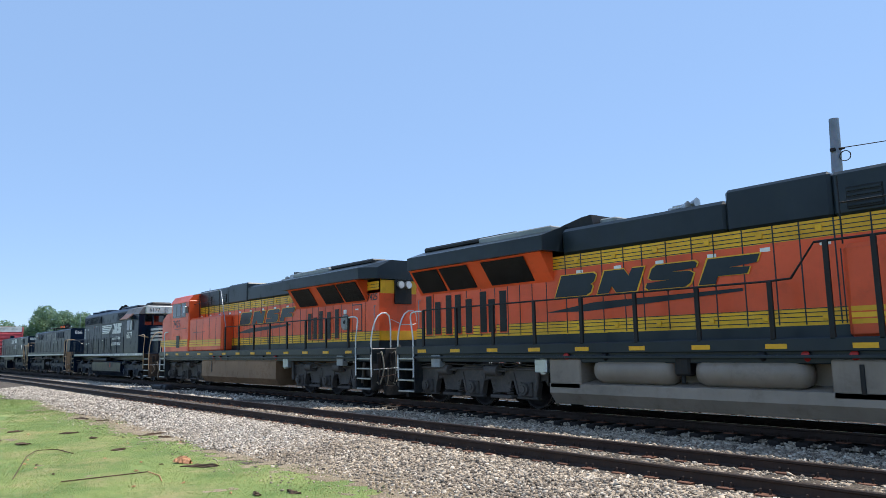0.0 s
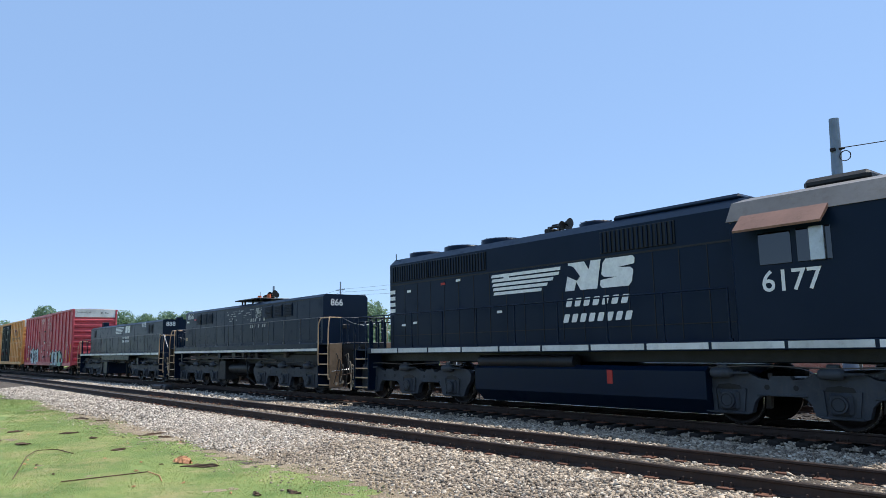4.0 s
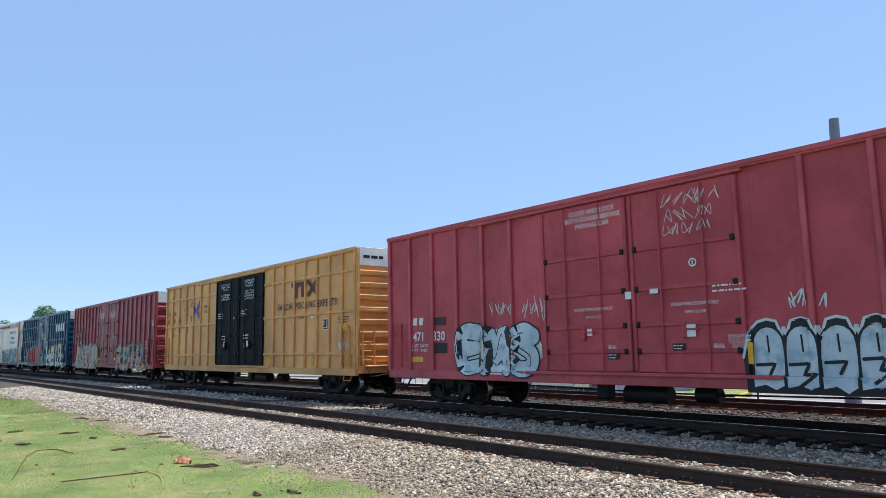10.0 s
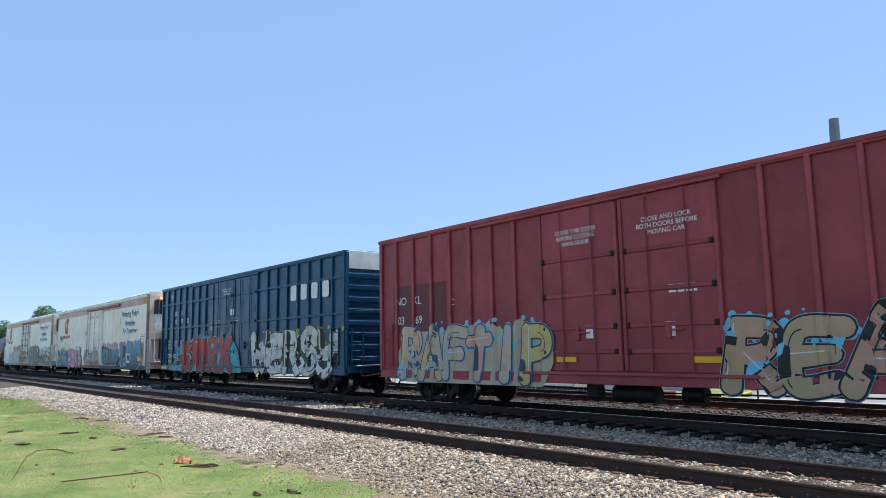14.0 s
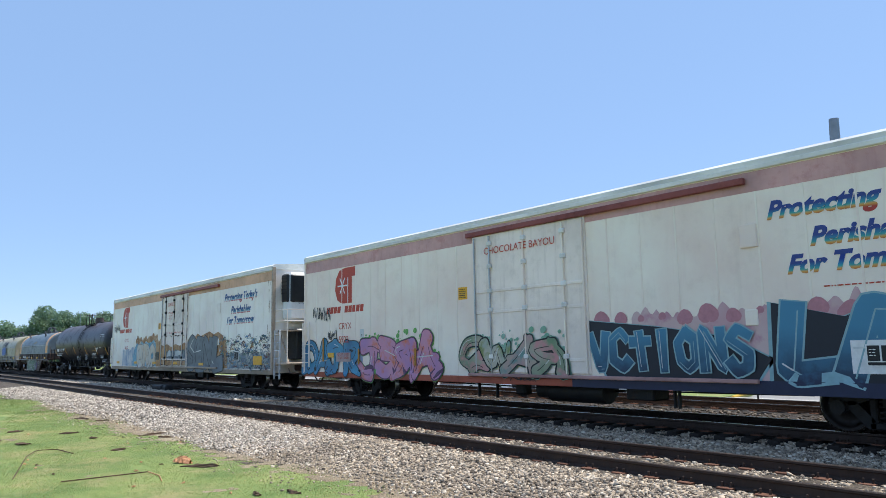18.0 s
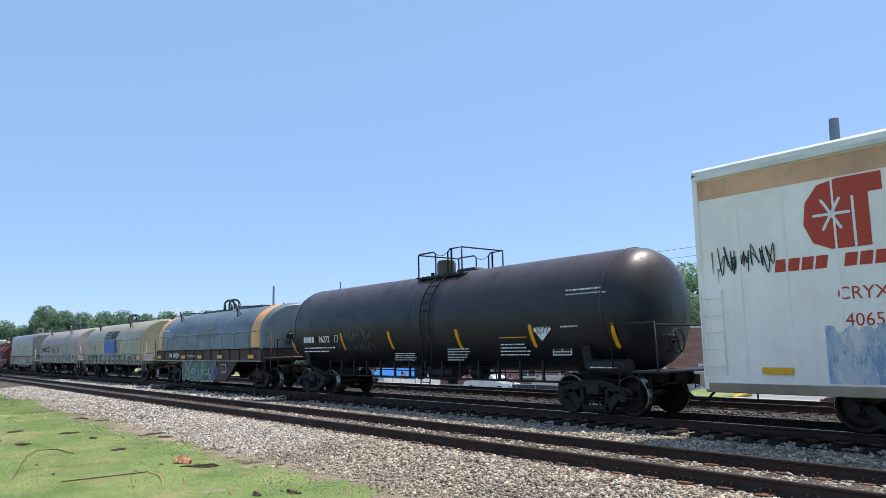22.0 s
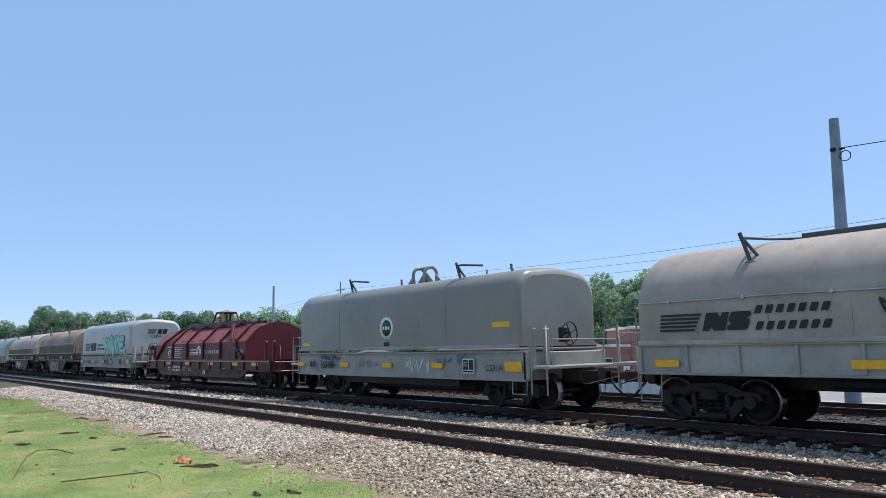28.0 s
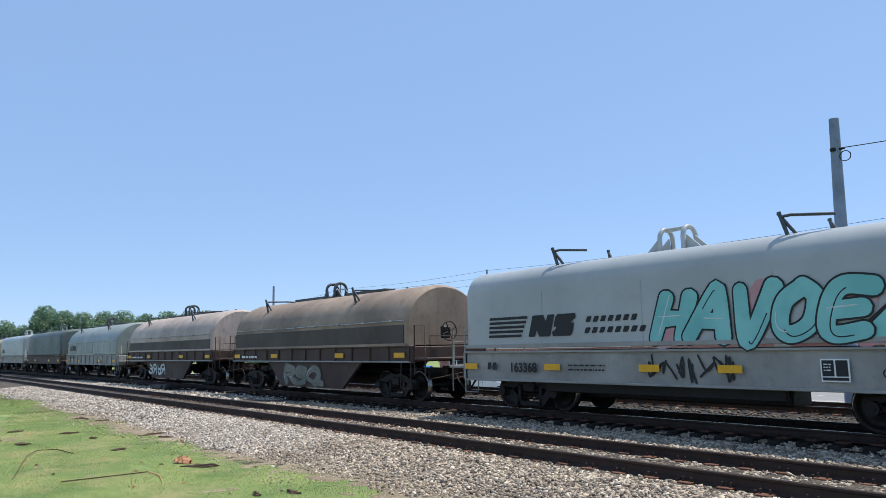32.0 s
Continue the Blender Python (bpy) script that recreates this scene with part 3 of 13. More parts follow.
GLYPHS = {
    "A": [[(0.02, 0.0), (0.42, 1.0), (0.62, 1.0), (1.0, 0.0)], [(0.25, 0.36), (0.8, 0.36)]],
    "B": [[(0.12, 0.0), (0.12, 1.0)], [(0.12, 0.98), (0.8, 0.92), (0.8, 0.6), (0.2, 0.52)], [(0.2, 0.52), (0.95, 0.44), (0.92, 0.06), (0.12, 0.02)]],
    "U": [[(0.1, 1.0), (0.12, 0.2), (0.5, 0.0), (0.88, 0.2), (0.92, 1.0)]],
    "C": [[(0.95, 0.8), (0.6, 1.0), (0.12, 0.8), (0.1, 0.2), (0.6, 0.0), (0.98, 0.22)]],
    "E": [[(0.98, 0.95), (0.3, 1.0), (0.1, 0.75), (0.1, 0.2), (0.35, 0.0), (1.0, 0.06)], [(0.12, 0.5), (0.82, 0.54)]],
    "F": [[(1.0, 0.98), (0.15, 0.96), (0.12, 0.0)], [(0.15, 0.52), (0.78, 0.54)]],
    "H": [[(0.12, 1.0), (0.1, 0.0)], [(0.92, 1.02), (0.88, 0.0)], [(0.12, 0.5), (0.88, 0.52)]],
    "I": [[(0.5, 1.0), (0.45, 0.0)]],
    "K": [[(0.12, 1.0), (0.1, 0.0)], [(0.95, 1.02), (0.2, 0.5), (1.05, -0.02)]],
    "L": [[(0.2, 1.0), (0.12, 0.1), (0.3, 0.02), (1.1, 0.1)]],
    "M": [[(0.02, 0.0), (0.18, 1.0), (0.5, 0.3), (0.84, 1.0), (1.0, 0.0)]],
    "N": [[(0.06, 0.0), (0.1, 1.0), (0.88, 0.02), (0.95, 1.0)]],
    "O": [[(0.5, 1.0), (0.1, 0.72), (0.12, 0.22), (0.5, 0.0), (0.9, 0.25), (0.9, 0.75), (0.5, 1.0)]],
    "P": [[(0.14, 0.0), (0.14, 1.0)], [(0.14, 0.98), (0.85, 0.95), (0.92, 0.6), (0.2, 0.44)]],
    "R": [[(0.12, 0.0), (0.12, 1.0)], [(0.12, 0.98), (0.85, 0.92), (0.8, 0.58), (0.18, 0.5)], [(0.4, 0.5), (1.05, -0.02)]],
    "S": [[(0.95, 0.86), (0.5, 1.02), (0.12, 0.76), (0.85, 0.4), (0.8, 0.06), (0.35, -0.02), (0.02, 0.18)]],
    "T": [[(0.5, 0.0), (0.5, 1.0)], [(0.05, 0.74), (0.98, 0.78)]],
    "V": [[(0.05, 1.0), (0.45, 0.0), (0.62, 0.0), (0.98, 1.02)]],
    "W": [[(0.0, 1.0), (0.24, 0.02), (0.5, 0.7), (0.76, 0.02), (1.02, 1.0)]],
    "Y": [[(0.02, 1.0), (0.2, 0.5), (0.8, 0.52)], [(0.95, 1.0), (0.82, 0.2), (0.4, -0.04), (0.05, 0.1)]],
    "!": [[(0.6, 1.05), (0.46, 0.34)], [(0.42, 0.08), (0.44, 0.02)]],
    ".": [[(0.4, 0.12), (0.5, 0.06)]],
}


def sprayed(car, x0, x1, z0, z1, n, fill, edge, side, seed, back=None, weight=0.2, glow=None, name="spray_picture", word=None, slant=0.08, hard=False):
    """A painted row of interlocked strokes or letters with outlines, on a cloud of colour."""
    n = len(word) if word else n
    rnd = random.Random(seed)
    h = z1 - z0
    w = (x1 - x0) / n
    if back is not None:
        s = Shape()
        steps = max(8, int((x1 - x0) / 0.09))
        prev = []
        for k in range(steps + 1):
            x = x0 - 0.1 * w + (x1 - x0 + 0.2 * w) * k / steps
            edge_in = min(1.0, min(k, steps - k) / 5.0 + 0.25)
            up = z1 + h * (-0.03 + 0.12 * noise.noise((x * 1.7, seed, 0)) + 0.1 * noise.noise((x * 5.1, seed, 3)) + 0.09 * noise.noise((x * 14.0, seed, 5)))
            lo = z0 - h * 0.02
            mid = (up + lo) / 2
            col = []
            for j in range(5):
                z = mid + ((lo + (up - lo) * j / 4) - mid) * edge_in
                col.append((x, side(x, z) - 0.004, z))
            prev += col
        s.add(prev, [(5 * k + j, 5 * k + j + 5, 5 * k + j + 6, 5 * k + j + 1) for k in range(steps) for j in range(4)])
        part("spray_cloud", s, back, car)
    layers = []
    last = -1
    for i in range(n):
        pick = rnd.randrange(len(STROKES))
        if pick == last:
            pick = (pick + 3) % len(STROKES)
        last = pick
        gx, gz = x0 + i * w, z0 + h * rnd.uniform(0.02, 0.1)
        gh = h * rnd.uniform(0.72, 0.86)
        lean = rnd.uniform(-0.2, 0.32) * w
        flip = rnd.random() < 0.5
        g = [[(1 - a if flip else a, b) for a, b in path] for path in STROKES[pick]]
        if word:
            g, lean, gz, gh = GLYPHS[word[i]], slant * w, z0 + h * 0.02, h * rnd.uniform(0.92, 1.0)
        for path in g:
            if word:
                pts = [(gx + w * (0.06 + 0.84 * a) + lean * (b - 0.4) + rnd.uniform(-0.03, 0.03) * w, gz + gh * (0.1 + 0.8 * b) + rnd.uniform(-0.02, 0.02) * h) for a, b in path]
                layers.append((i, curve(pts) if len(pts) > 2 and not hard else pts, rnd.uniform(-0.2, 0.2)))
                continue
            pts = [(gx + w * (-0.02 + 1.04 * a) + lean * (b - 0.4) + rnd.uniform(-0.07, 0.07) * w, gz + gh * (0.06 + 0.86 * b) + rnd.uniform(-0.03, 0.03) * h) for a, b in path]
            layers.append((i, curve(pts) if len(pts) > 2 else pts, rnd.uniform(-0.5, 0.5)))
    r = weight * 0.66 * min(w, h * 0.85)
    rim = min(0.036, r * 0.32)
    if glow is not None:
        s = Shape()
        for j, (i, pts, tp) in enumerate(layers):
            stroke(s, pts, r + rim + 0.014, side, 0.005 + 0.0002 * j, tp)
        for j in range(n * 14):
            cl = rnd.randrange(3)
            qx, qz, qr = x0 + (x1 - x0) * ((0.2, 0.55, 0.85)[cl] + rnd.gauss(0, 0.09)), z1 - h * (rnd.uniform(-0.06, 0.45)), rnd.uniform(0.015, 0.085)
            stroke(s, [(qx, qz), (qx + qr * 0.4, qz + qr * 0.2)], qr, side, 0.0045 + 0.0001 * j)
        part("spray_glow", s, glow, car)
    for g in range(n):
        s, f = Shape(), Shape()
        for j, (i, pts, tp) in enumerate(layers):
            if i == g:
                stroke(s, pts, r + rim, side, 0.012 + 0.004 * i + 0.0002 * (j % 4), tp, hard)
                stroke(f, pts, r, side, 0.0145 + 0.004 * i + 0.0002 * (j % 4), tp, hard)
        part("spray_outline", s, edge, car)
        part(name, f, fill[g % len(fill)] if isinstance(fill, (list, tuple)) else fill, car)
    lines, lights = Shape(), Shape()
    for j, (i, pts, tp) in enumerate(layers):
        k = len(pts)
        lo, hi = int(k * rnd.uniform(0.1, 0.4)), int(k * rnd.uniform(0.6, 0.95))
        sgn = rnd.choice((-1, 1))
        q = [(a + sgn * r * 0.4, b - r * 0.25) for a, b in pts[lo:hi]]
        if len(q) > 1:
            stroke(lines, q, r * 0.07, side, 0.0166 + 0.004 * i)
        q = [(a - sgn * r * 0.5, b + r * 0.3) for a, b in pts[k // 4:k // 2 + 1]]
        if len(q) > 1 and j % 2 == 0:
            stroke(lights, q, r * 0.07, side, 0.0168 + 0.004 * i)
    part("spray_lines", lines, edge, car)
    part("spray_highlight", lights, PALE, car)


OUTLINES = {
    "E": [(0.42, 0.85), (0.54, 0.88), (0.59, 0.78), (0.7, 0.8), (0.75, 0.94), (0.8, 1.0), (0.82, 0.8), (0.88, 0.72), (0.9, 0.58), (0.84, 0.5), (0.66, 0.56), (0.68, 0.46), (0.8, 0.44), (0.86, 0.36), (0.97, 0.2), (1.0, 0.15), (0.92, 0.08), (0.76, 0.0), (0.46, 0.0), (0.48, 0.2), (0.16, 0.19), (0.0, 0.15), (0.04, 0.24), (0.14, 0.28), (0.36, 0.28), (0.26, 0.4), (0.3, 0.46), (0.46, 0.48)],
    "M": [(0.01, 0.69), (0.1, 0.78), (0.17, 0.98), (0.3, 0.87), (0.41, 0.69), (0.53, 0.77), (0.69, 0.84), (0.78, 1.0), (0.87, 0.84), (0.9, 0.71), (0.88, 0.49), (0.93, 0.23), (1.0, 0.03), (0.7, 0.0), (0.63, 0.23), (0.58, 0.46), (0.51, 0.49), (0.44, 0.26), (0.39, 0.14), (0.29, 0.23), (0.25, 0.1), (0.16, 0.0), (0.02, 0.04), (0.12, 0.38), (0.07, 0.58)],
    "O": [(0.05, 0.88), (0.24, 1.0), (0.56, 1.0), (0.8, 0.93), (0.98, 0.8), (1.0, 0.5), (0.93, 0.23), (0.77, 0.03), (0.3, 0.0), (0.08, 0.2), (0.0, 0.5)],
    "R": [(0.0, 0.84), (0.14, 0.9), (0.2, 1.0), (0.3, 0.9), (0.7, 0.92), (0.92, 0.76), (0.86, 0.52), (0.66, 0.44), (0.82, 0.26), (1.0, 0.12), (0.86, 0.0), (0.62, 0.04), (0.44, 0.3), (0.4, 0.04), (0.3, 0.0), (0.06, 0.02), (0.14, 0.4), (0.1, 0.66)],
    "K": [(0.02, 0.86), (0.14, 0.92), (0.24, 1.0), (0.34, 0.86), (0.36, 0.62), (0.62, 0.94), (0.74, 1.0), (0.94, 0.84), (0.62, 0.52), (0.8, 0.26), (1.0, 0.16), (0.88, 0.0), (0.66, 0.04), (0.4, 0.36), (0.38, 0.06), (0.3, 0.0), (0.06, 0.02), (0.14, 0.4)],
}
COUNTERS = {"O": [(0.34, 0.54), (0.5, 0.5), (0.66, 0.32), (0.46, 0.24), (0.26, 0.34)], "R": [(0.4, 0.74), (0.6, 0.76), (0.66, 0.66), (0.42, 0.6)]}


def painted(car, name, outline, side, lift, material):
    """A painted field of any outline that follows the car's side."""
    zs = sorted({round(b, 4) for a, b in outline} | ({0.985} if min(b for a, b in outline) < 0.985 else set()))
    rows = []
    for lo, hi in zip(zs, zs[1:]):
        n = max(1, int((hi - lo) / 0.12))
        rows += [(lo + (hi - lo) * k / n, lo + (hi - lo) * (k + 1) / n) for k in range(n)]
    sh = Shape()
    for lo, hi in rows:
        if hi - lo < 0.002:
            continue
        for (a0, a1), (b0, b1) in zip(block_spans(outline, lo + 0.0004), block_spans(outline, hi - 0.0004)):
            inner = [q * 0.025 for q in range(math.ceil(max(a0, b0) / 0.025 + 0.2), math.floor(min(a1, b1) / 0.025 - 0.2) + 1)]
            v = []
            for xa, xb in [(a0, b0)] + [(q, q) for q in inner] + [(a1, b1)]:
                v += [(xa, side(xa, lo + 0.001) - lift, lo), (xb, side(xb, hi - 0.001) - lift, hi)]
            n = len(v) // 2 - 1
            sh.add(v, [(2 * k, 2 * k + 2, 2 * k + 3, 2 * k + 1) for k in range(n)])
    return part(name, sh, material, car)


def wild_letters(car, word, side, fill, edge, halo, counter):
    """Spiked interlocking painted letters: pale halo, dark edge, shaded fill. word: (letter, x, z, width, height)."""
    for k, (c, x, z, w, h) in enumerate(word):
        ring = [(x + a * w, z + b * h) for a, b in OUTLINES[c]]
        lift = 0.01 + 0.005 * k
        for r, up, mat, nm in ((0.05, 0.0, halo, "spray_halo"), (0.03, 0.003, edge, "spray_outline")):
            sh = Shape()
            stroke(sh, ring + ring[:2], r, side, lift + up)
            part(nm, sh, mat, car)
        painted(car, "spray_letter", ring, side, lift + 0.006, fill)
        if c in COUNTERS:
            hole = [(x + a * w, z + b * h) for a, b in COUNTERS[c]]
            sh = Shape()
            stroke(sh, hole + hole[:2], 0.025, side, lift + 0.008)
            part("spray_outline", sh, edge, car)
            painted(car, "spray_counter", hole, side, lift + 0.0095, counter)
        rl_ = random.Random(40 + k)
        sh = Shape()
        n = len(ring)
        for j in range(0, n - 3, 4):
            a, b = ring[j], ring[j + 1]
            cx, cz = x + 0.5 * w, z + 0.45 * h
            q = [(p + (cx - p) * 0.16, g + (cz - g) * 0.12) for p, g in (a, b)]
            stroke(sh, q, rl_.uniform(0.008, 0.018), side, lift + 0.0085, 0.5)
        part("spray_highlight", sh, EMBER, car)


def fat_letters(car, x0, x1, z0, z1, n, fill, edge, rim, side, seed):
    """Round-topped bubble letters packed side by side over a dark lumpy ground with a pale rim."""
    rnd = random.Random(seed)
    w, h = (x1 - x0) / n, z1 - z0
    top = []
    for k in range(n):
        for j in range(7):
            a = math.pi * (1 - j / 6)
            top.append((x0 + w * (k + 0.5) + 0.56 * w * math.cos(a), z1 - 0.2 * h + 0.24 * h * math.sin(a)))
    top = sorted(top)
    ground = [(x0 - 0.1, z0), (x0 - 0.14, z0 + 0.5 * h)] + top + [(x1 + 0.12, z0 + 0.45 * h), (x1 + 0.1, z0)]
    painted(car, "spray_ground", ground, side, 0.005, edge)
    sh = Shape()
    stroke(sh, ground[1:-1], 0.025, side, 0.009)
    part("spray_halo", sh, rim, car)
    for k in range(n):
        a0, a1 = x0 + w * k + 0.02 * w, x0 + w * (k + 1) - 0.02 * w
        c, r = (a0 + a1) / 2, (a1 - a0) / 2
        ring = [(a0, z0 + 0.06 * h), (a0 - 0.02 * w, z0 + 0.5 * h)] + [(c + r * math.cos(math.pi * (1 - j / 8)), z1 - 0.32 * h + 0.26 * h * math.sin(math.pi * j / 8)) for j in range(9)] + [(a1 + 0.02 * w, z0 + 0.5 * h), (a1, z0 + 0.1 * h), (c + 0.2 * w, z0 + rnd.uniform(0.0, 0.12) * h), (c - 0.1 * w, z0 + 0.1 * h)]
        painted(car, "spray_letter", ring, side, 0.011, fill)
        sh = Shape()
        stroke(sh, ring + ring[:2], 0.022, side, 0.015)
        zm = z0 + h * rnd.uniform(0.38, 0.5)
        stroke(sh, [(a0 + 0.1 * w, zm), (a1 - 0.3 * w, zm + 0.02), (c, zm - 0.14 * h), (a1 - 0.06 * w, zm - 0.12 * h), (c - 0.1 * w, zm - 0.3 * h)][:3 + 2 * (k % 2)], 0.03, side, 0.0154)
        stroke(sh, [(c, z1 - 0.2 * h), (c + 0.02 * w, z1 - 0.42 * h)], 0.018, side, 0.0156)
        part("spray_outline", sh, edge, car)


def blobs(car, spots, side, lift, material, seed):
    """Soft round daubs of paint run together."""
    rb = random.Random(seed)
    sh = Shape()
    for k, (x, z, r) in enumerate(spots):
        stroke(sh, curve([(x - r * 0.5, z - r * 0.3), (x + r * rb.uniform(-0.2, 0.2), z + r * 0.3), (x + r * 0.5, z - r * 0.2)]), r, side, lift + 0.00005 * k)
    part("spray_daubs", sh, material, car)


def graded(name, low, high, z0, z1):
    """Sprayed paint that runs from one colour at the foot to another at the top."""
    m, nt, ns, ln, b = nodes_of(name)
    co = ns.new("ShaderNodeTexCoord").outputs["Object"]
    sep = ns.new("ShaderNodeSeparateXYZ")
    ln.new(co, sep.inputs[0])
    col = mixed(nt, ramp(nt, sep.outputs[2], z0, z1), lin(low), lin(high))
    col = mixed(nt, times(nt, ramp(nt, noise_tex(nt, co, 3.0, 4, 0.6), 0.45, 0.6), 0.3), col, lin(high))
    ln.new(col, b.inputs["Base Color"])
    b.inputs["Roughness"].default_value = 0.45
    return m


def mottle(name, a, c, d, e, grain=2.4):
    """Many worn coats of spray paint showing through one another."""
    m, nt, ns, ln, b = nodes_of(name)
    co = ns.new("ShaderNodeTexCoord").outputs["Object"]
    col = mixed(nt, ramp(nt, noise_tex(nt, co, grain, 7, 0.7, (1, 1, 0.55)), 0.44, 0.56), lin(a), lin(c))
    col = mixed(nt, ramp(nt, noise_tex(nt, co, grain * 1.6, 6, 0.75, (1, 1, 0.5), None), 0.49, 0.55), col, lin(d))
    col = mixed(nt, ramp(nt, noise_tex(nt, co, grain * 3.3, 5, 0.7, (1.3, 1, 0.4), None), 0.53, 0.58), col, lin(e))
    ln.new(col, b.inputs["Base Color"])
    b.inputs["Roughness"].default_value = 0.55
    return m


def faded(car, x0, x1, z0, z1, side, material, seed, spiky=0.3):
    """A scrubbed, half-gone painted field with a ragged top."""
    s = Shape()
    steps = int((x1 - x0) / 0.045)
    prev = []
    for k in range(steps + 1):
        x = x0 + (x1 - x0) * k / steps
        up = z1 + (z1 - z0) * (0.2 * noise.noise((x * 1.3, seed, 0)) + 0.22 * noise.noise((x * 5.0, seed, 3)) + spiky * noise.noise((x * 17.0, seed, 5)))
        col = [(x, side(x, z0 + (up - z0) * j / 3) - 0.004, z0 + (up - z0) * j / 3) for j in range(4)]
        prev += col
    s.add(prev, [(4 * k + j, 4 * k + j + 4, 4 * k + j + 5, 4 * k + j + 1) for k in range(steps) for j in range(3)])
    part("faded_spray", s, material, car)


def scrawl(car, x0, x1, z0, z1, seed, material, side, n=5, r=0.014):
    """A thin one-line tag."""
    rnd = random.Random(seed)
    s = Shape()
    w = (x1 - x0) / n
    for i in range(n):
        pts = []
        up = rnd.random() < 0.5
        for k in range(rnd.randrange(4, 7)):
            pts.append((x0 + w * (i + 0.5 + rnd.uniform(-0.6, 0.7)), z0 + (z1 - z0) * (rnd.uniform(0.6, 1.08) if up else rnd.uniform(-0.08, 0.42))))
            up = not up
        stroke(s, curve(pts, 5), r, side, 0.012 + 0.0008 * i)
    part("spray_tag", s, material, car)


def patch(car, x0, x1, z0, z1, side, material, name, lean=0.0, lift=0.006):
    """Flat paint that follows a curved side."""
    s = Shape()
    v = []
    n = 6
    for k in range(n + 1):
        z = z0 + (z1 - z0) * k / n
        for x in (x0, x1):
            xx = x + lean * k / n
            v.append((xx, side(xx, z) - lift, z))
    s.add(v, [(2 * k, 2 * k + 1, 2 * k + 3, 2 * k + 2) for k in range(n)])
    return part(name, s, material, car)

# ------------------------------------------------------------------ boxcars
def boxcar(name, label, u0, u1, b0, b1, top, body, trim, door, roofm, endm, bays, door_at, beams=(), door_beams=(), band=True, ribs=8, ends=0.32, left=0):
    """Ribbed steel boxcar with double plug doors; returns the thing, its middle and its side profile."""
    car, mid = car_root(name, u0, u1, label, "boxcar", "freight cars of the train")
    x0, x1 = b0 - mid, b1 - mid
    yp, yr = 1.53, 1.605
    part("body", B(x0 + 0.02, x1 - 0.02, -yp, yp, 0.9, top, 0.01), body, car)
    prof = [(-1.625, top - 0.07), (-1.625, top + 0.02), (-0.9, top + 0.045), (0, top + 0.055), (0.9, top + 0.045), (1.625, top + 0.02), (1.625, top - 0.07)]
    roof = part("roof", Shape().prism(prof, x0 - 0.03, x1 + 0.03), roofm, car)
    seam = shared(("roof_seam", roofm.name), lambda: Shape().box(-0.03, 0.03, -1.0, 1.0, 0.0, 0.035, 0.01).mesh("roof_seam", roofm))
    for k in range(12):
        part("roof_seam", seam, None, roof, "", (x0 + (k + 0.5) * (x1 - x0) / 12, 0, top + 0.035))
    d0, d1 = door_at[0] - mid, door_at[1] - mid
    left = left or bays
    posts = [x0 + 0.06] + [x0 + (d0 - x0) * k / left for k in range(1, left)] + [d1 + (x1 - d1) * k / bays for k in range(1, bays)] + [x1 - 0.06]
    post = shared(("post", name, top), lambda: Shape().box(-0.055, 0.055, -0.0, 0.075, 0.95, top - 0.06, 0.015).mesh("side_post", trim))
    for sg in (-1, 1):
        part("side_sill", B(x0, x1, sg * 1.46, sg * 1.585, 0.73, 0.97, 0.015), trim, car)
        part("top_chord", B(x0, x1, sg * 1.5, sg * 1.6, top - 0.12, top + 0.0, 0.015), trim, car)
        for x in posts:
            p = part("side_post", post, None, car, "", (x, sg * (yp - 0.002) if sg > 0 else -yp + 0.002, 0))
            if sg < 0:
                p.rotation_euler = (0, 0, math.pi)
        for z in beams:
            part("side_beam", B(x0, d0, sg * 1.52, sg * 1.585, z - 0.05, z + 0.05, 0.012), trim, car)
            part("side_beam", B(d1, x1, sg * 1.52, sg * 1.585, z - 0.05, z + 0.05, 0.012), trim, car)
        w = (d1 - d0) / 2
        for k in (0, 1):
            a, b = d0 + k * w + 0.03, d0 + (k + 1) * w - 0.03
            yy = sg * 1.57
            dr = part("door", B(a, b, sg * 1.5, yy, 1.02, top - 0.2, 0.01), door, car, "corrugated plug door")
            part("door_stile", B(a, a + 0.09, yy, yy + sg * 0.035, 1.05, top - 0.23, 0.01), door, dr)
            part("door_stile", B(b - 0.09, b, yy, yy + sg * 0.035, 1.05, top - 0.23, 0.01), door, dr)
            for z in door_beams:
                part("door_beam", B(a + 0.09, b - 0.09, yy, yy + sg * 0.03, z - 0.045, z + 0.045, 0.01), door, dr)
                if sg < 0:
                    for xx in (a + 0.14, b - 0.14):
                        part("roller_latch", shared("latch", lambda: Shape().box(-0.045, 0.045, -0.075, 0.0, -0.06, 0.06, 0.02).mesh("roller_latch", STEEL)), None, dr, "", (xx, yy, z))
            for q in (0.3, 0.7):
                xx = a + (b - a) * q
                part("lock_rod", Shape().cyl((xx, yy + sg * 0.045, 1.05), (xx, yy + sg * 0.045, top - 0.25), 0.018, 6), door, dr)
            part("door_handle", Shape().box((a + b) / 2 - 0.05, (a + b) / 2 + 0.32, yy + sg * 0.03, yy + sg * 0.07, 1.86, 1.9, 0.008).box((a + b) / 2 - 0.07, (a + b) / 2 + 0.02, yy, yy + sg * 0.08, 1.7, 2.02, 0.02), door, dr)
        part("door_track", B(d0 - 0.6, d1 + 0.6, sg * 1.55, sg * 1.66, 0.93, 1.0, 0.012), trim, car)
        part("door_track", B(d0 - w, d1 + 0.1, sg * 1.55, sg * 1.64, top - 0.19, top - 0.12, 0.012), trim, car)
    for sg, xe in ((-1, x0), (1, x1)):
        z_hi = top - 0.62 if band else top - 0.1
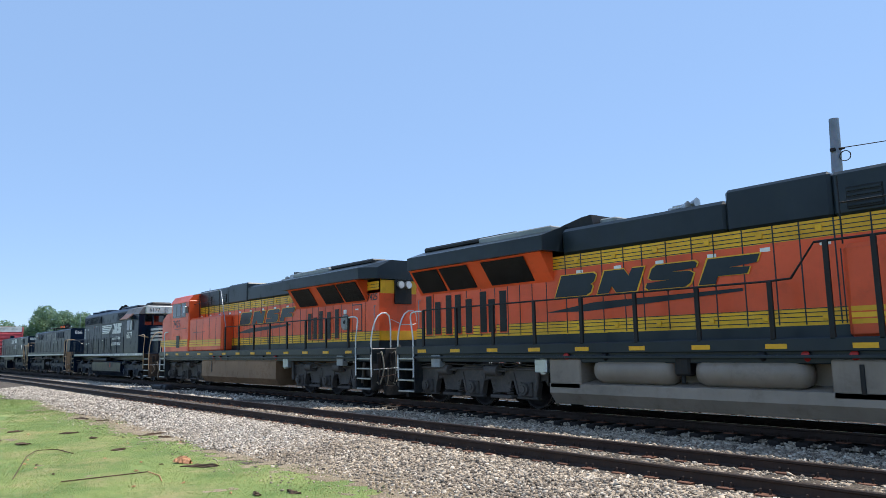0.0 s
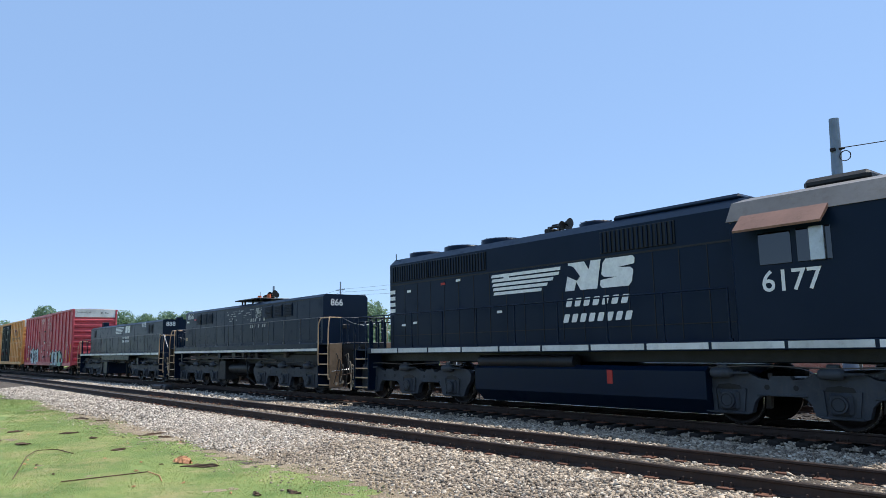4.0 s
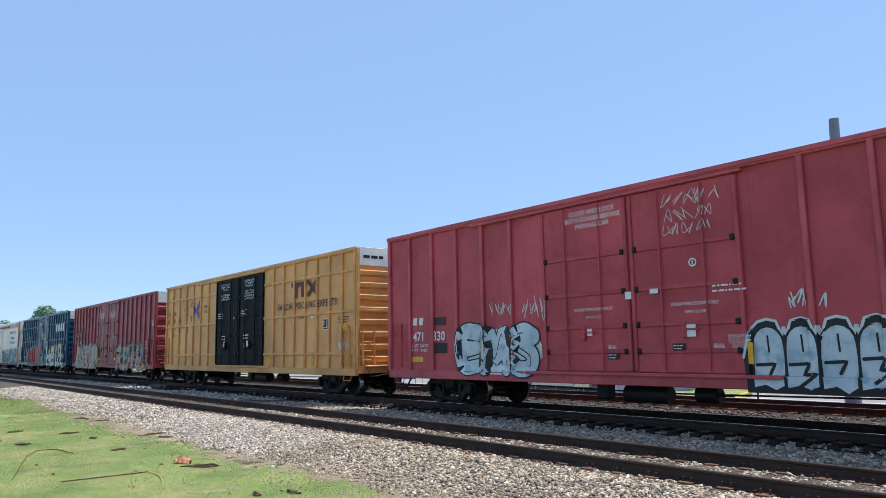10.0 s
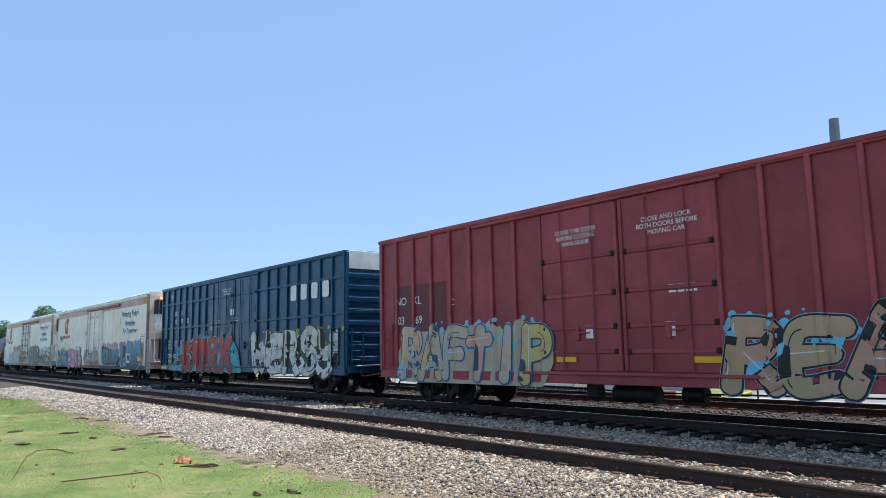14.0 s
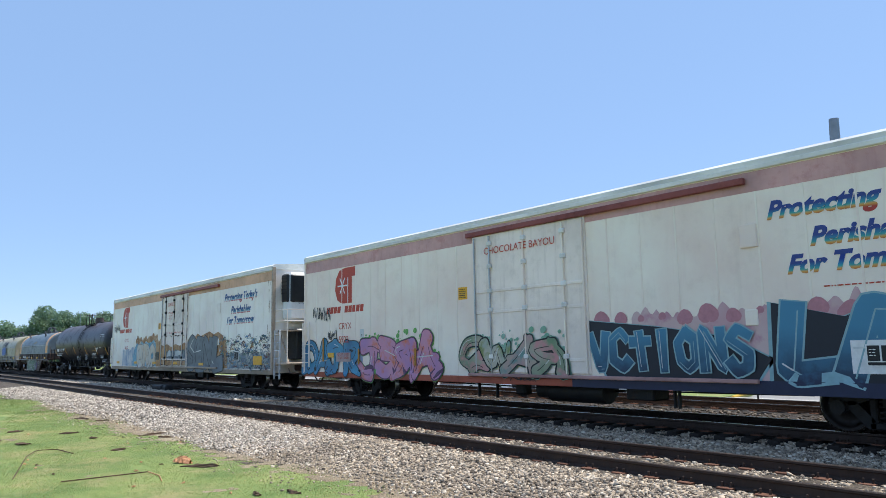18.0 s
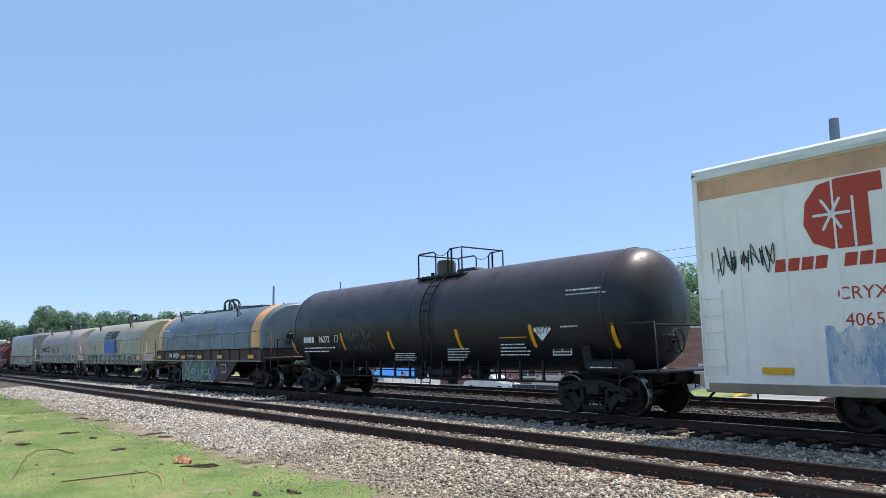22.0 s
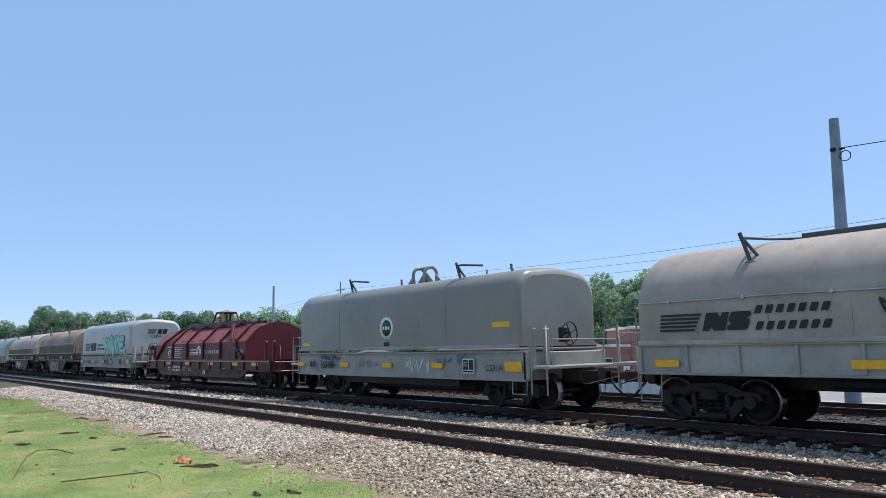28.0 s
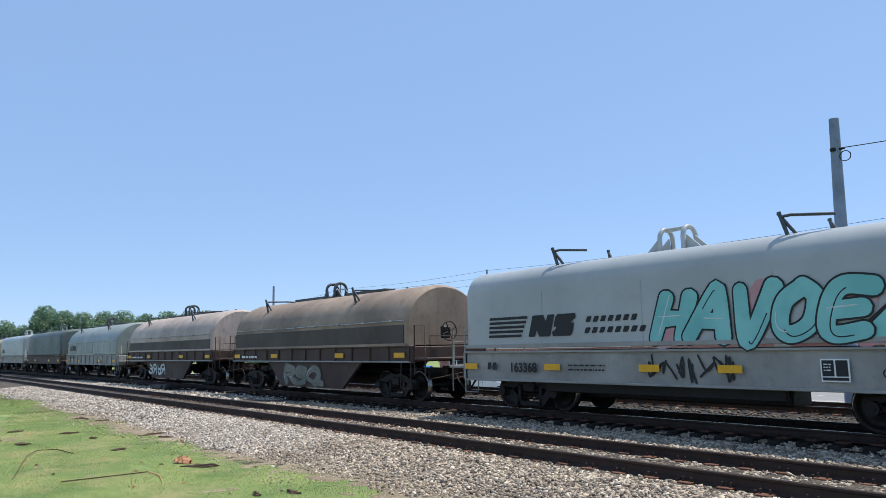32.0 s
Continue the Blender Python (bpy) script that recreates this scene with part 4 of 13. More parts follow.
        for k in range(ribs):
            z = 1.08 + (k + 0.5) * (z_hi - 1.08) / ribs
            h = (z_hi - 1.08) / ribs
            rib = Shape().prism([(xe - sg * 0.03, z - h * 0.36), (xe + sg * 0.075, z - h * 0.2), (xe + sg * 0.085, z + h * 0.12), (xe - sg * 0.03, z + h * 0.3)], -1.45, 1.45, axis="y")
            part("end_rib", rib, endm, car)
        part("corner_post", B(xe - sg * 0.02, xe + sg * 0.09, -1.56, -1.45, 0.95, top - 0.02, 0.015), trim, car)
        part("corner_post", B(xe - sg * 0.02, xe + sg * 0.09, 1.45, 1.56, 0.95, top - 0.02, 0.015), trim, car)
        if band:
            part("end_band", B(xe - sg * 0.02, xe + sg * 0.05, -1.45, 1.45, top - 0.6, top + 0.03, 0.01), WHITEBAND, car, "white painted band at the top of the end")
        part("end_sill", B(xe - sg * 0.2, xe + sg * 0.12, -1.5, 1.5, 0.8, 1.06, 0.02), trim, car)
        part("crossover_step", B(xe + sg * 0.1, xe + sg * ends, -1.3, 1.3, 1.02, 1.07, 0.01), trim, car)
        part("brake_platform", B(xe + sg * 0.1, xe + sg * 0.34, -0.2, 0.9, 1.5, 1.54, 0.01), trim, car)
        ladder(car, "end", -1.38, -0.92, xe + sg * 0.13, 1.1, 2.3, 4, trim)
        ladder(car, "side", xe - sg * 0.75 if sg > 0 else xe + 0.28, xe - sg * 0.28 if sg > 0 else xe + 0.75, -1.64, 1.05, 2.35, 4, trim)
        grab(car, [(xe + sg * 0.06, -1.2, 2.9), (xe + sg * 0.16, -1.2, 2.9), (xe + sg * 0.16, -0.5, 2.9), (xe + sg * 0.06, -0.5, 2.9)], trim)
        st = Shape().tube([(xe - sg * 0.75, -1.56, 0.8), (xe - sg * 0.75, -1.58, 0.58), (xe - sg * 0.3, -1.58, 0.58), (xe - sg * 0.3, -1.56, 0.8)], 0.016, 6)
        part("sill_step", st, trim, car)
        coupler(car, u1 - mid if sg > 0 else u0 - mid, sg, 0.85)
    part("end_plate", B(x1 + 0.09, x1 + 0.13, -0.1, 0.4, 1.75, 2.2, 0.01), RUSTPLATE, car, "dull grey brake gear plate")
    brake_wheel(car, x1 + 0.3, 1.0, 1.6, endm, 0.24)
    part("centre_sill", B(x0 - 0.3, x1 + 0.3, -0.22, 0.22, 0.7, 0.98, 0.02), STEEL, car)
    for k in range(7):
        xx = x0 + (k + 0.5) * (x1 - x0) / 7
        part("cross_bearer", B(xx - 0.08, xx + 0.08, -1.45, 1.45, 0.74, 0.92, 0.01), STEEL, car)
    under_gear(car, x0 + 4, x1 - 4, 0.8, len(CARS))
    for sg in (-1, 1):
        freight_truck(car, sg * 7.05)
    return car, mid, ribbed(-yp, -yr, posts, 0.055, d0, d1), posts


RUSTPLATE = paint("dull grey plate", "#77706c", "#5a4a44", 0.4, 0.7, 0, 3.0)
WHITEBAND = paint("white band paint", "#d6d5cf", "#8a8074", 0.3, 0.6, 0, 1.5)
BOX_RED = paint("faded red boxcar paint", "#bb4a50", "#70303a", 0.42, 0.55, 0, 1.0, 0.15, 0.7)
BOX_REDT = paint("faded red trim paint", "#c05258", "#6a3038", 0.4, 0.5, 0, 1.4, 0.15, 0.7)
BOX_TAN = paint("mustard yellow boxcar paint", "#e0a060", "#a07444", 0.28, 0.5, 0, 0.9, 0.12, 0.5)
BOX_TANT = paint("mustard yellow trim paint", "#dc9e5e", "#966c40", 0.3, 0.5, 0, 1.4, 0.12, 0.5)
DOOR_NAVY = paint("dark navy door paint", "#070d14", "#161e24", 0.3, 0.65, 0, 1.4, 0.12, 0.7, 0.1, 0.0, 0.1)
BOX_MAROON = paint("dark maroon boxcar paint", "#943c42", "#5e2c32", 0.4, 0.5, 0, 1.0, 0.12, 0.6)
BOX_MAROONT = paint("dark maroon trim paint", "#9c4248", "#5e2c32", 0.35, 0.5, 0, 1.4, 0.12, 0.6)
BOX_BLUE = paint("deep blue boxcar paint", "#0e405e", "#0e2c40", 0.35, 0.42, 0, 1.0, 0.12, 0.6, 0.1, 0.1)
BOX_BLUET = paint("deep blue trim paint", "#104663", "#0e2c40", 0.3, 0.42, 0, 1.4, 0.12, 0.6)
PURPLE = flat("maroon lettering paint", "#6d2233")
LOGO_BLUE = flat("blue emblem paint", "#2340a8")
LOGO_RED = flat("red emblem paint", "#c42b34")
FOG = spray("pale mint and grey spray", "#c6d4ce", "#a9c0b8", "#dce4de")
SILVER = spray("silver spray", "#b2c2c6", "#d4dcde", "#90aab4")
PEACH = spray("peach and grey spray", "#d2ab94", "#a9aca8", "#c9a440")
SKYBLUE = spray("light blue spray", "#5fb1d0", "#7cc4da")
TEAL = spray("teal spray", "#2f93a2", "#3fa9b0", "#1c6a7a")
BONE = spray("bone white spray", "#cdc9bd", "#e2ded2", "#a2a4a4")


def plate_pair(car, x, z, y, w=0.5, h=0.42):
    """Black consolidated stencil with a white frame."""
    slab(x - w / 2 - 0.025, x + w / 2 + 0.025, z - h / 2 - 0.025, z + h / 2 + 0.025, y, WHITE, car, "stencil_frame")
    slab(x - w / 2, x - 0.015, z - h / 2 + 0.07, z + h / 2, y - 0.004, BLACK, car, "stencil_panel")
    slab(x + 0.015, x + w / 2, z - h / 2 + 0.07, z + h / 2, y - 0.004, BLACK, car, "stencil_panel")
    slab(x - w / 2, x + w / 2, z - h / 2, z - h / 2 + 0.05, y - 0.004, BLACK, car, "stencil_panel")
    bars(x - w / 2 + 0.03, x - 0.05, z - 0.02, z + h / 2 - 0.04, y - 0.012, 3, WHITE, car, int(z * 99))


def red_boxcar():
    car, m, side, posts = boxcar("boxcar", "tall faded red steel boxcar with painted graffiti", -119.8, -99.2, -118.87, -100.2, 5.02, BOX_RED, BOX_REDT, BOX_RED, BOX_REDT, BOX_REDT, 6,
                                 (-112.4, -107.25), (), (1.45, 2.0, 2.75, 3.6), True, 8)
    x0, x1 = -118.87 - m, -100.2 - m
    y = -1.545
    lettering("471330", x1 + 0.055, 0.65, 4.75, 0.15, BLACK, car, end=True)
    lettering("EXCESS HEIGHT CAR", x1 + 0.055, -0.95, 4.78, 0.1, BLACK, car, end=True)
    lettering("471", -117.39 - m, y, 1.92, 0.28, WHITE, car, thick=0.008)
    lettering("330", -116.44 - m, y - 0.012, 1.92, 0.28, WHITE, car, thick=0.008)
    slab(-117.68 - m, -117.5 - m, 2.27, 2.48, y, WHITE, car, "reporting_mark", lean=0.03)
    slab(-117.38 - m, -117.2 - m, 2.27, 2.48, y, WHITE, car, "reporting_mark", lean=0.03)
    slab(-116.7 - m, -116.15 - m, 2.24, 2.46, y, flat("dark patch", "#3b1c20"), car, "paint_patch")
    lettering("LD LMT  201700\nLT WT   84000", -117.4 - m, y, 1.6, 0.1, WHITE, car), slab(-116.7 - m, -116.1 - m, 1.45, 1.74, y, flat("black patch", "#22181a"), car, "paint_patch")
    sprayed(car, -115.6 - m, -112.6 - m, 0.92, 2.1, 3, SILVER, INK, side, 12, FOG, 0.3, word="EMS", slant=0.0)
    mint = spray("mint spray", "#8fb09c", "#a8c2b0", "#7f9c8c")
    painted(car, "spray_ground", [(a - m, z) for a, z in ((-104.8, 0.7), (-104.8, 1.85), (-104.3, 1.98), (-103.75, 1.96), (-103.4, 1.66), (-103.3, 1.36), (-103.0, 1.26), (-102.95, 0.98), (-102.85, 0.84), (-103.4, 0.7))], side, 0.0045, INK)
    painted(car, "spray_block", [(a - m, z) for a, z in ((-104.74, 0.7), (-104.74, 1.78), (-104.3, 1.9), (-103.95, 1.9), (-103.62, 1.72), (-103.52, 1.3), (-103.14, 1.26), (-103.12, 1.03), (-103.5, 0.98), (-103.45, 0.72))], side, 0.0095, mint)
    painted(car, "spray_block", [(a - m, z) for a, z in ((-104.11, 1.05), (-104.11, 1.32), (-103.56, 1.32), (-103.56, 1.04))], side, 0.014, BOX_MAROON)
    painted(car, "spray_block", [(a - m, z) for a, z in ((-104.1, 1.58), (-104.15, 1.78), (-103.7, 1.8), (-103.66, 1.6))], side, 0.014, INK)
    lettering("LAW", -103.85 - m, -1.565, 0.94, 0.16, INK, car, 0.3)
    fat_letters(car, -107.22 - m, -104.78 - m, 0.68, 1.96, 4, SILVER, INK, PALE, side, 4)
    slab(-107.26 - m, -107.16 - m, 1.2, 1.6, -1.63, YELLOW, car, "reflector"), slab(-104.74 - m, -104.6 - m, 1.1, 1.52, -1.63, YELLOW, car, "reflector")
    scrawl(car, -108.92 - m, -107.67 - m, 4.4, 4.66, 5, PALE, plane_side(-1.61), 5, 0.006), scrawl(car, -108.92 - m, -107.7 - m, 4.08, 4.34, 7, PALE, plane_side(-1.61), 5, 0.006), scrawl(car, -108.9 - m, -107.75 - m, 3.8, 4.03, 8, PALE, plane_side(-1.61), 5, 0.006)
    scrawl(car, -114.3 - m, -113.4 - m, 2.4, 2.75, 6, PALE, side, 5, 0.008), scrawl(car, -113.1 - m, -112.3 - m, 2.25, 2.8, 16, PALE, side, 4, 0.009), scrawl(car, -106.58 - m, -105.85 - m, 2.15, 2.5, 26, PALE, side, 4, 0.012)
    lettering("CLOSE AND LOCK\nBOTH DOORS BEFORE\nMOVING CAR", -110.75 - m, -1.64, 4.46, 0.12, WHITE, car)
    plate_pair(car, -101.35 - m, 1.9, y, 0.55, 0.45)
    for k in range(2):
        bars(-102.6 + k * 0.75 - m, -102.3 + k * 0.75 - m, 2.2, 2.6, y, 6, WHITE, car, 30 + k)
    slab(-102.35 - m, -102.2 - m, 1.35, 1.95, y, YELLOW, car, "reflector")
    slab(-100.45 - m, -100.3 - m, 1.1, 2.3, -1.605, YELLOW, car, "reflector")
    slab(-101.9 - m, -100.95 - m, 1.12, 1.24, y, YELLOW, car, "reflector")
    slab(-117.8 - m, -117.2 - m, 1.2, 1.35, y, YELLOW, car, "reflector")
    yd = -1.612
    for words, u_, z, size in (("CLOSE THIS DOOR FIRST", -110.84, 2.39, 0.075), ("OPEN CLOSE", -110.82, 2.22, 0.06), ("OPEN THIS DOOR FIRST", -108.3, 2.38, 0.075), ("OPEN CLOSE", -108.29, 2.22, 0.06), ("SEAL", -110.34, 1.54, 0.09), ("SEAL", -107.83, 1.54, 0.09), ("UNLATCH\nTO CLOSE\nDOOR", -107.41, 1.62, 0.075)):
        lettering(words, u_ - m, yd, z, size, WHITE, car)
    for u_, z, w, h in ((-109.87, 2.64, 0.16, 0.16), (-109.22, 2.69, 0.2, 0.1), (-108.41, 1.85, 0.2, 0.24), (-110.96, 1.88, 0.14, 0.16)):
        slab(u_ - w / 2 - m, u_ + w / 2 - m, z - h / 2, z + h / 2, yd, WHITE, car, "notice")
    for u_, z in ((-110.34, 1.35), (-108.71, 1.53)):
        slab(u_ - 0.14 - m, u_ + 0.14 - m, z - 0.07, z + 0.07, yd, BLACK, car, "notice"), bars(u_ - 0.12 - m, u_ + 0.12 - m, z - 0.06, z + 0.06, yd - 0.004, 2, WHITE, car, 3)
    ring = Shape()
    stroke(ring, [(-108.29 - m + 0.075 * math.cos(radians(a)), 3.2 + 0.075 * math.sin(radians(a))) for a in range(0, 361, 30)], 0.014, plane_side(-1.6), 0.01)
    stroke(ring, [(-108.29 - m, 3.16), (-108.29 - m, 3.24)], 0.012, plane_side(-1.6), 0.012)
    part("round_mark", ring, WHITE, car)
    bars(-107.9 - m, -107.2 - m, 2.55, 2.75, yd, 2, WHITE, car, 9)


def tan_boxcar():
    car, m, side, posts = boxcar("boxcar", "mustard yellow steel boxcar with dark navy doors", -140.4, -119.8, -139.5, -120.8, 5.0, BOX_TAN, BOX_TANT, DOOR_NAVY, BOX_TANT, BOX_TANT, 8,
                                 (-132.7, -127.75), (1.47, 2.9, 4.26), (1.5, 2.3, 3.1, 3.9), True, 8, left=7)
    y = -1.548
    ln = lambda w, u_, z, s, mat_=BLACK, lean=0.0, wide=1.0, thick=0.0: lettering(w, u_ - m, y, z, s, mat_, car, lean, wide=wide, thick=thick)
    for words, u_, z in (("TB", -139.12, 3.55), ("OX", -138.3, 3.57), ("63", -139.1, 3.2), ("16", -138.3, 3.21), ("15", -137.42, 3.2)):
        ln(words, u_, z, 0.215, thick=0.005)
    for words, u_, z in (("next", -136.68, 3.74), ("load", -136.62, 3.52), ("any", -134.08, 3.77), ("road", -134.0, 3.54)):
        ln(words, u_, z, 0.2, lean=0.25, thick=0.003)
    ln("LD LMT", -138.24, 2.81, 0.085), ln("LT WT", -138.28, 2.67, 0.085), ln("205400", -137.48, 2.81, 0.085), ln("80600", -137.45, 2.66, 0.085), ln("F", -136.52, 2.69, 0.11)
    for a, b, c, d in ((-136.66, -136.38, 2.57, 2.585), (-136.66, -136.38, 2.83, 2.845), (-136.66, -136.645, 2.57, 2.845), (-136.395, -136.38, 2.57, 2.845)):
        slab(a - m, b - m, c, d, y, BLACK, car, "plate_frame")
    slab(-138.54 - m, -138.05 - m, 2.38, 2.57, y, YELLOW, car, "placard"), bars(-138.5 - m, -138.1 - m, 2.4, 2.55, y - 0.01, 2, BLACK, car, 8)
    # crossed emblem: two bent arrows in red and blue
    ex, ez = -135.32 - m, 3.61
    for q in (-1, 1):
        for mat_, far, inn in ((LOGO_BLUE, 0.62, 0.06), (LOGO_RED, 0.5, 0.25)):
            sh = Shape()
            up, dn = (ex + q * (0.52 if mat_ is LOGO_BLUE else 0.58), ez + (0.44 if mat_ is LOGO_BLUE else 0.3)), (ex + q * (0.52 if mat_ is LOGO_BLUE else 0.58), ez - (0.44 if mat_ is LOGO_BLUE else 0.3))
            stroke(sh, [up, (ex + q * inn, ez), dn], 0.062, plane_side(y), 0.006)
            part("emblem", sh, mat_, car)
    # large maroon block emblem
    zt = 4.15
    slab(-125.35 - m, -124.2 - m, zt - 0.17, zt, y - 0.03, PURPLE, car, "emblem_block")
    for a in (-125.13, -124.58):
        slab(a - m, a + 0.2 - m, zt - 0.58, zt - 0.17, y - 0.03, PURPLE, car, "emblem_block")
    for a, b in (((-124.05, zt - 0.52), (-123.42, zt - 0.04)), ((-124.05, zt - 0.04), (-123.42, zt - 0.52))):
        sh = Shape()
        stroke(sh, [(a[0] - m, a[1]), (b[0] - m, b[1])], 0.08, plane_side(y - 0.03), 0.004)
        part("emblem_block", sh, PURPLE, car)
    sh = Shape()
    stroke(sh, [(-124.05 - m, zt - 0.05), (-123.75 - m, zt - 0.28), (-124.0 - m, zt - 0.55)], 0.022, plane_side(y - 0.03), 0.012)
    part("emblem_line", sh, BLACK, car)
    lettering("RAILCAR POOLING EXPERTS", -124.25 - m, -1.585, 3.25, 0.27, BLACK, car, wide=1.0, thick=0.003)
    lettering("XGH61C", -124.58 - m, y, 2.81, 0.12, BLACK, car)
    slab(-123.82 - m, -123.56 - m, 2.75, 2.83, y - 0.03, WHITE, car, "placard")
    plate_pair(car, -122.75 - m, 2.5, y, 0.42, 0.34)
    slab(-121.85 - m, -121.3 - m, 2.25, 2.45, y - 0.03, YELLOW, car, "placard")
    bars(-122.0 - m, -121.2 - m, 2.5, 2.75, y, 3, BLACK, car, 3)
    scrawl(car, -122 - m, -121.2 - m, 1.6, 1.85, 9, PALE, side, 5)
    for u_, z, h in ((-138.5, 1.06, 0.47), (-136.05, 1.06, 0.47), (-133.35, 1.05, 0.5), (-127.2, 1.05, 0.5), (-123.75, 1.05, 0.5), (-121.2, 1.0, 0.5)):
        slab(u_ - 0.09 - m, u_ + 0.09 - m, z, z + h, y, YELLOW, car, "reflector")
    yd = -1.605
    lettering("CLOSE THIS DOOR\nBEFORE CLOSING\nMAIN DOOR", -131.5 - m, -1.645, 4.45, 0.085, WHITE, car), lettering("CIERRE ESTA PUERTA\nANTES DE CERRAR\nLA PUERTA PRINCIPAL", -131.5 - m, -1.645, 4.0, 0.078, WHITE, car)
    lettering("CLOSE AND LOCK\nDOORS BEFORE\nMOVING CAR", -129.02 - m, -1.645, 4.46, 0.09, WHITE, car), lettering("CIERRE Y PONGA\nEL SEGURO EN LAS\nPUERTAS ANTES DE\nMOVER EL CARRO", -129.0 - m, -1.645, 3.98, 0.083, WHITE, car)
    lettering("70K", -130.62 - m, yd - 0.01, 3.04, 0.11, WHITE, car)
    for u_, z, r_ in ((-132.1, 3.2, 3), (-129.6, 3.25, 4)):
        bars(u_ - 0.3 - m, u_ + 0.3 - m, z - 0.14, z + 0.14, yd, r_, WHITE, car, int(z * 10))
    for u_ in (-131.7, -129.3):
        slab(u_ - 0.3 - m, u_ - 0.12 - m, 1.75, 1.95, yd, RED, car, "placard")
        slab(u_ - m, u_ + 0.14 - m, 1.8, 2.05, yd, WHITE, car, "placard")
        bars(u_ - 0.3 - m, u_ + 0.3 - m, 2.1, 2.35, yd, 2, WHITE, car, 5)
    lettering("631615", -120.8 - m + 0.055, 0.7, 4.72, 0.15, BLACK, car, end=True)
    bars(-1.3, -0.3, 4.6, 4.8, -120.8 - m + 0.055, 1, BLACK, car, 5, end=True)


def maroon_boxcar():
    car, m, side, posts = boxcar("boxcar", "dark maroon steel boxcar with coloured graffiti along its sides", -161.05, -140.4, -160.05, -141.4, 4.98, BOX_MAROON, BOX_MAROONT, BOX_MAROON, BOX_MAROONT, BOX_MAROONT, 8,
                                 (-153.2, -148.4), (), (1.45, 2.0, 2.75, 3.6), True, 6)
    y = -1.545
    slab(-159.4 - m, -156.85 - m, 2.08, 3.48, y + 0.006, flat("maroon repaint", "#6c2930"), car, "paint_patch")
    lettering("NO", -158.98 - m, y, 3.0, 0.27, WHITE, car), lettering("KL", -158.18 - m, y, 3.0, 0.27, WHITE, car)
    lettering("603", -159.06 - m, y, 2.42, 0.26, WHITE, car), lettering("369", -158.19 - m, y, 2.42, 0.26, WHITE, car)
    lettering("C", -156.55 - m, y, 2.85, 0.2, WHITE, car)
    yd = -1.58
    lettering("CLOSE THIS DOOR\nBEFORE CLOSING\nMAIN DOOR", -151.97 - m, -1.64, 4.09, 0.11, WHITE, car)
    lettering("CLOSE AND LOCK\nBOTH DOORS BEFORE\nMOVING CAR", -149.55 - m, -1.64, 4.07, 0.11, WHITE, car)
    bars(-149.6 - m, -148.9 - m, 2.6, 2.85, yd, 2, WHITE, car, 12)
    for u_ in (-151.7, -149.6):
        slab(u_ - 0.1 - m, u_ + 0.1 - m, 1.75, 2.05, yd - 0.01, WHITE, car, "placard")
    for u_ in (-152.4, -148.8):
        slab(u_ - 0.3 - m, u_ + 0.3 - m, 1.22, 1.34, -1.61, YELLOW, car, "reflector")
    sprayed(car, -159.0 - m, -152.9 - m, 0.66, 2.22, 6, [PEACH, spray("straw spray", "#c9b25c", "#b9a890", "#c58a72"), PEACH, spray("salmon spray", "#cf8f7c", "#c2a08c", "#b7b0a2")], spray("slate blue outline spray", "#27384c", "#3f5c78"), side, 41, spray("grey peach spray", "#b39a88", "#c0a58e", "#a9b48a"), 0.24, SKYBLUE, word="RAFTIP")
    sprayed(car, -148.5 - m, -142.9 - m, 0.66, 2.08, 5, [spray("salmon and olive spray", "#c08a76", "#b09a70", "#c9937c"), spray("olive and peach spray", "#a49a66", "#c09a80", "#b98a74")], INK, side, 52, None, 0.24, SKYBLUE, word="REAKL", slant=0.16)
    for k, (a, b) in enumerate(((-148.2, 1.0), (-146.9, 1.6), (-145.8, 1.0), (-144.7, 1.3), (-143.7, 1.7))):
        patch(car, a - m, a + 0.5 - m, b - 0.2, b + 0.25, plane_side(-1.545), SKYBLUE, "spray_patch", 0.2, 0.002)
    plate_pair(car, -142.58 - m, 1.64, y, 0.55, 0.45)
    bars(-144.4 - m, -143.7 - m, 2.0, 2.3, y, 4, WHITE, car, 15), bars(-143.0 - m, -142.2 - m, 1.95, 2.3, y, 4, WHITE, car, 16)
    scrawl(car, -142.0 - m, -141.6 - m, 3.1, 3.5, 17, PALE, side, 3)
    slab(-142.9 - m, -142.3 - m, 1.15, 1.34, y, flat("ochre plate", "#a06a1c"), car, "placard")
    slab(-142.9 - m, -142.25 - m, 0.92, 1.06, y, YELLOW, car, "reflector")
    slab(-141.74 - m, -141.6 - m, 1.14, 2.04, -1.6, YELLOW, car, "reflector")
    lettering("603369", -141.4 - m + 0.055, 0.8, 4.72, 0.15, BLACK, car, end=True)
    for k in range(3):
        bars(-0.2, 0.5, 3.9 - k * 0.62, 4.05 - k * 0.62, -141.4 - m + 0.1, 2, WHITE, car, 18 + k, end=True)


EMBER = flat("ember orange spray", "#c4482c", 0.5)


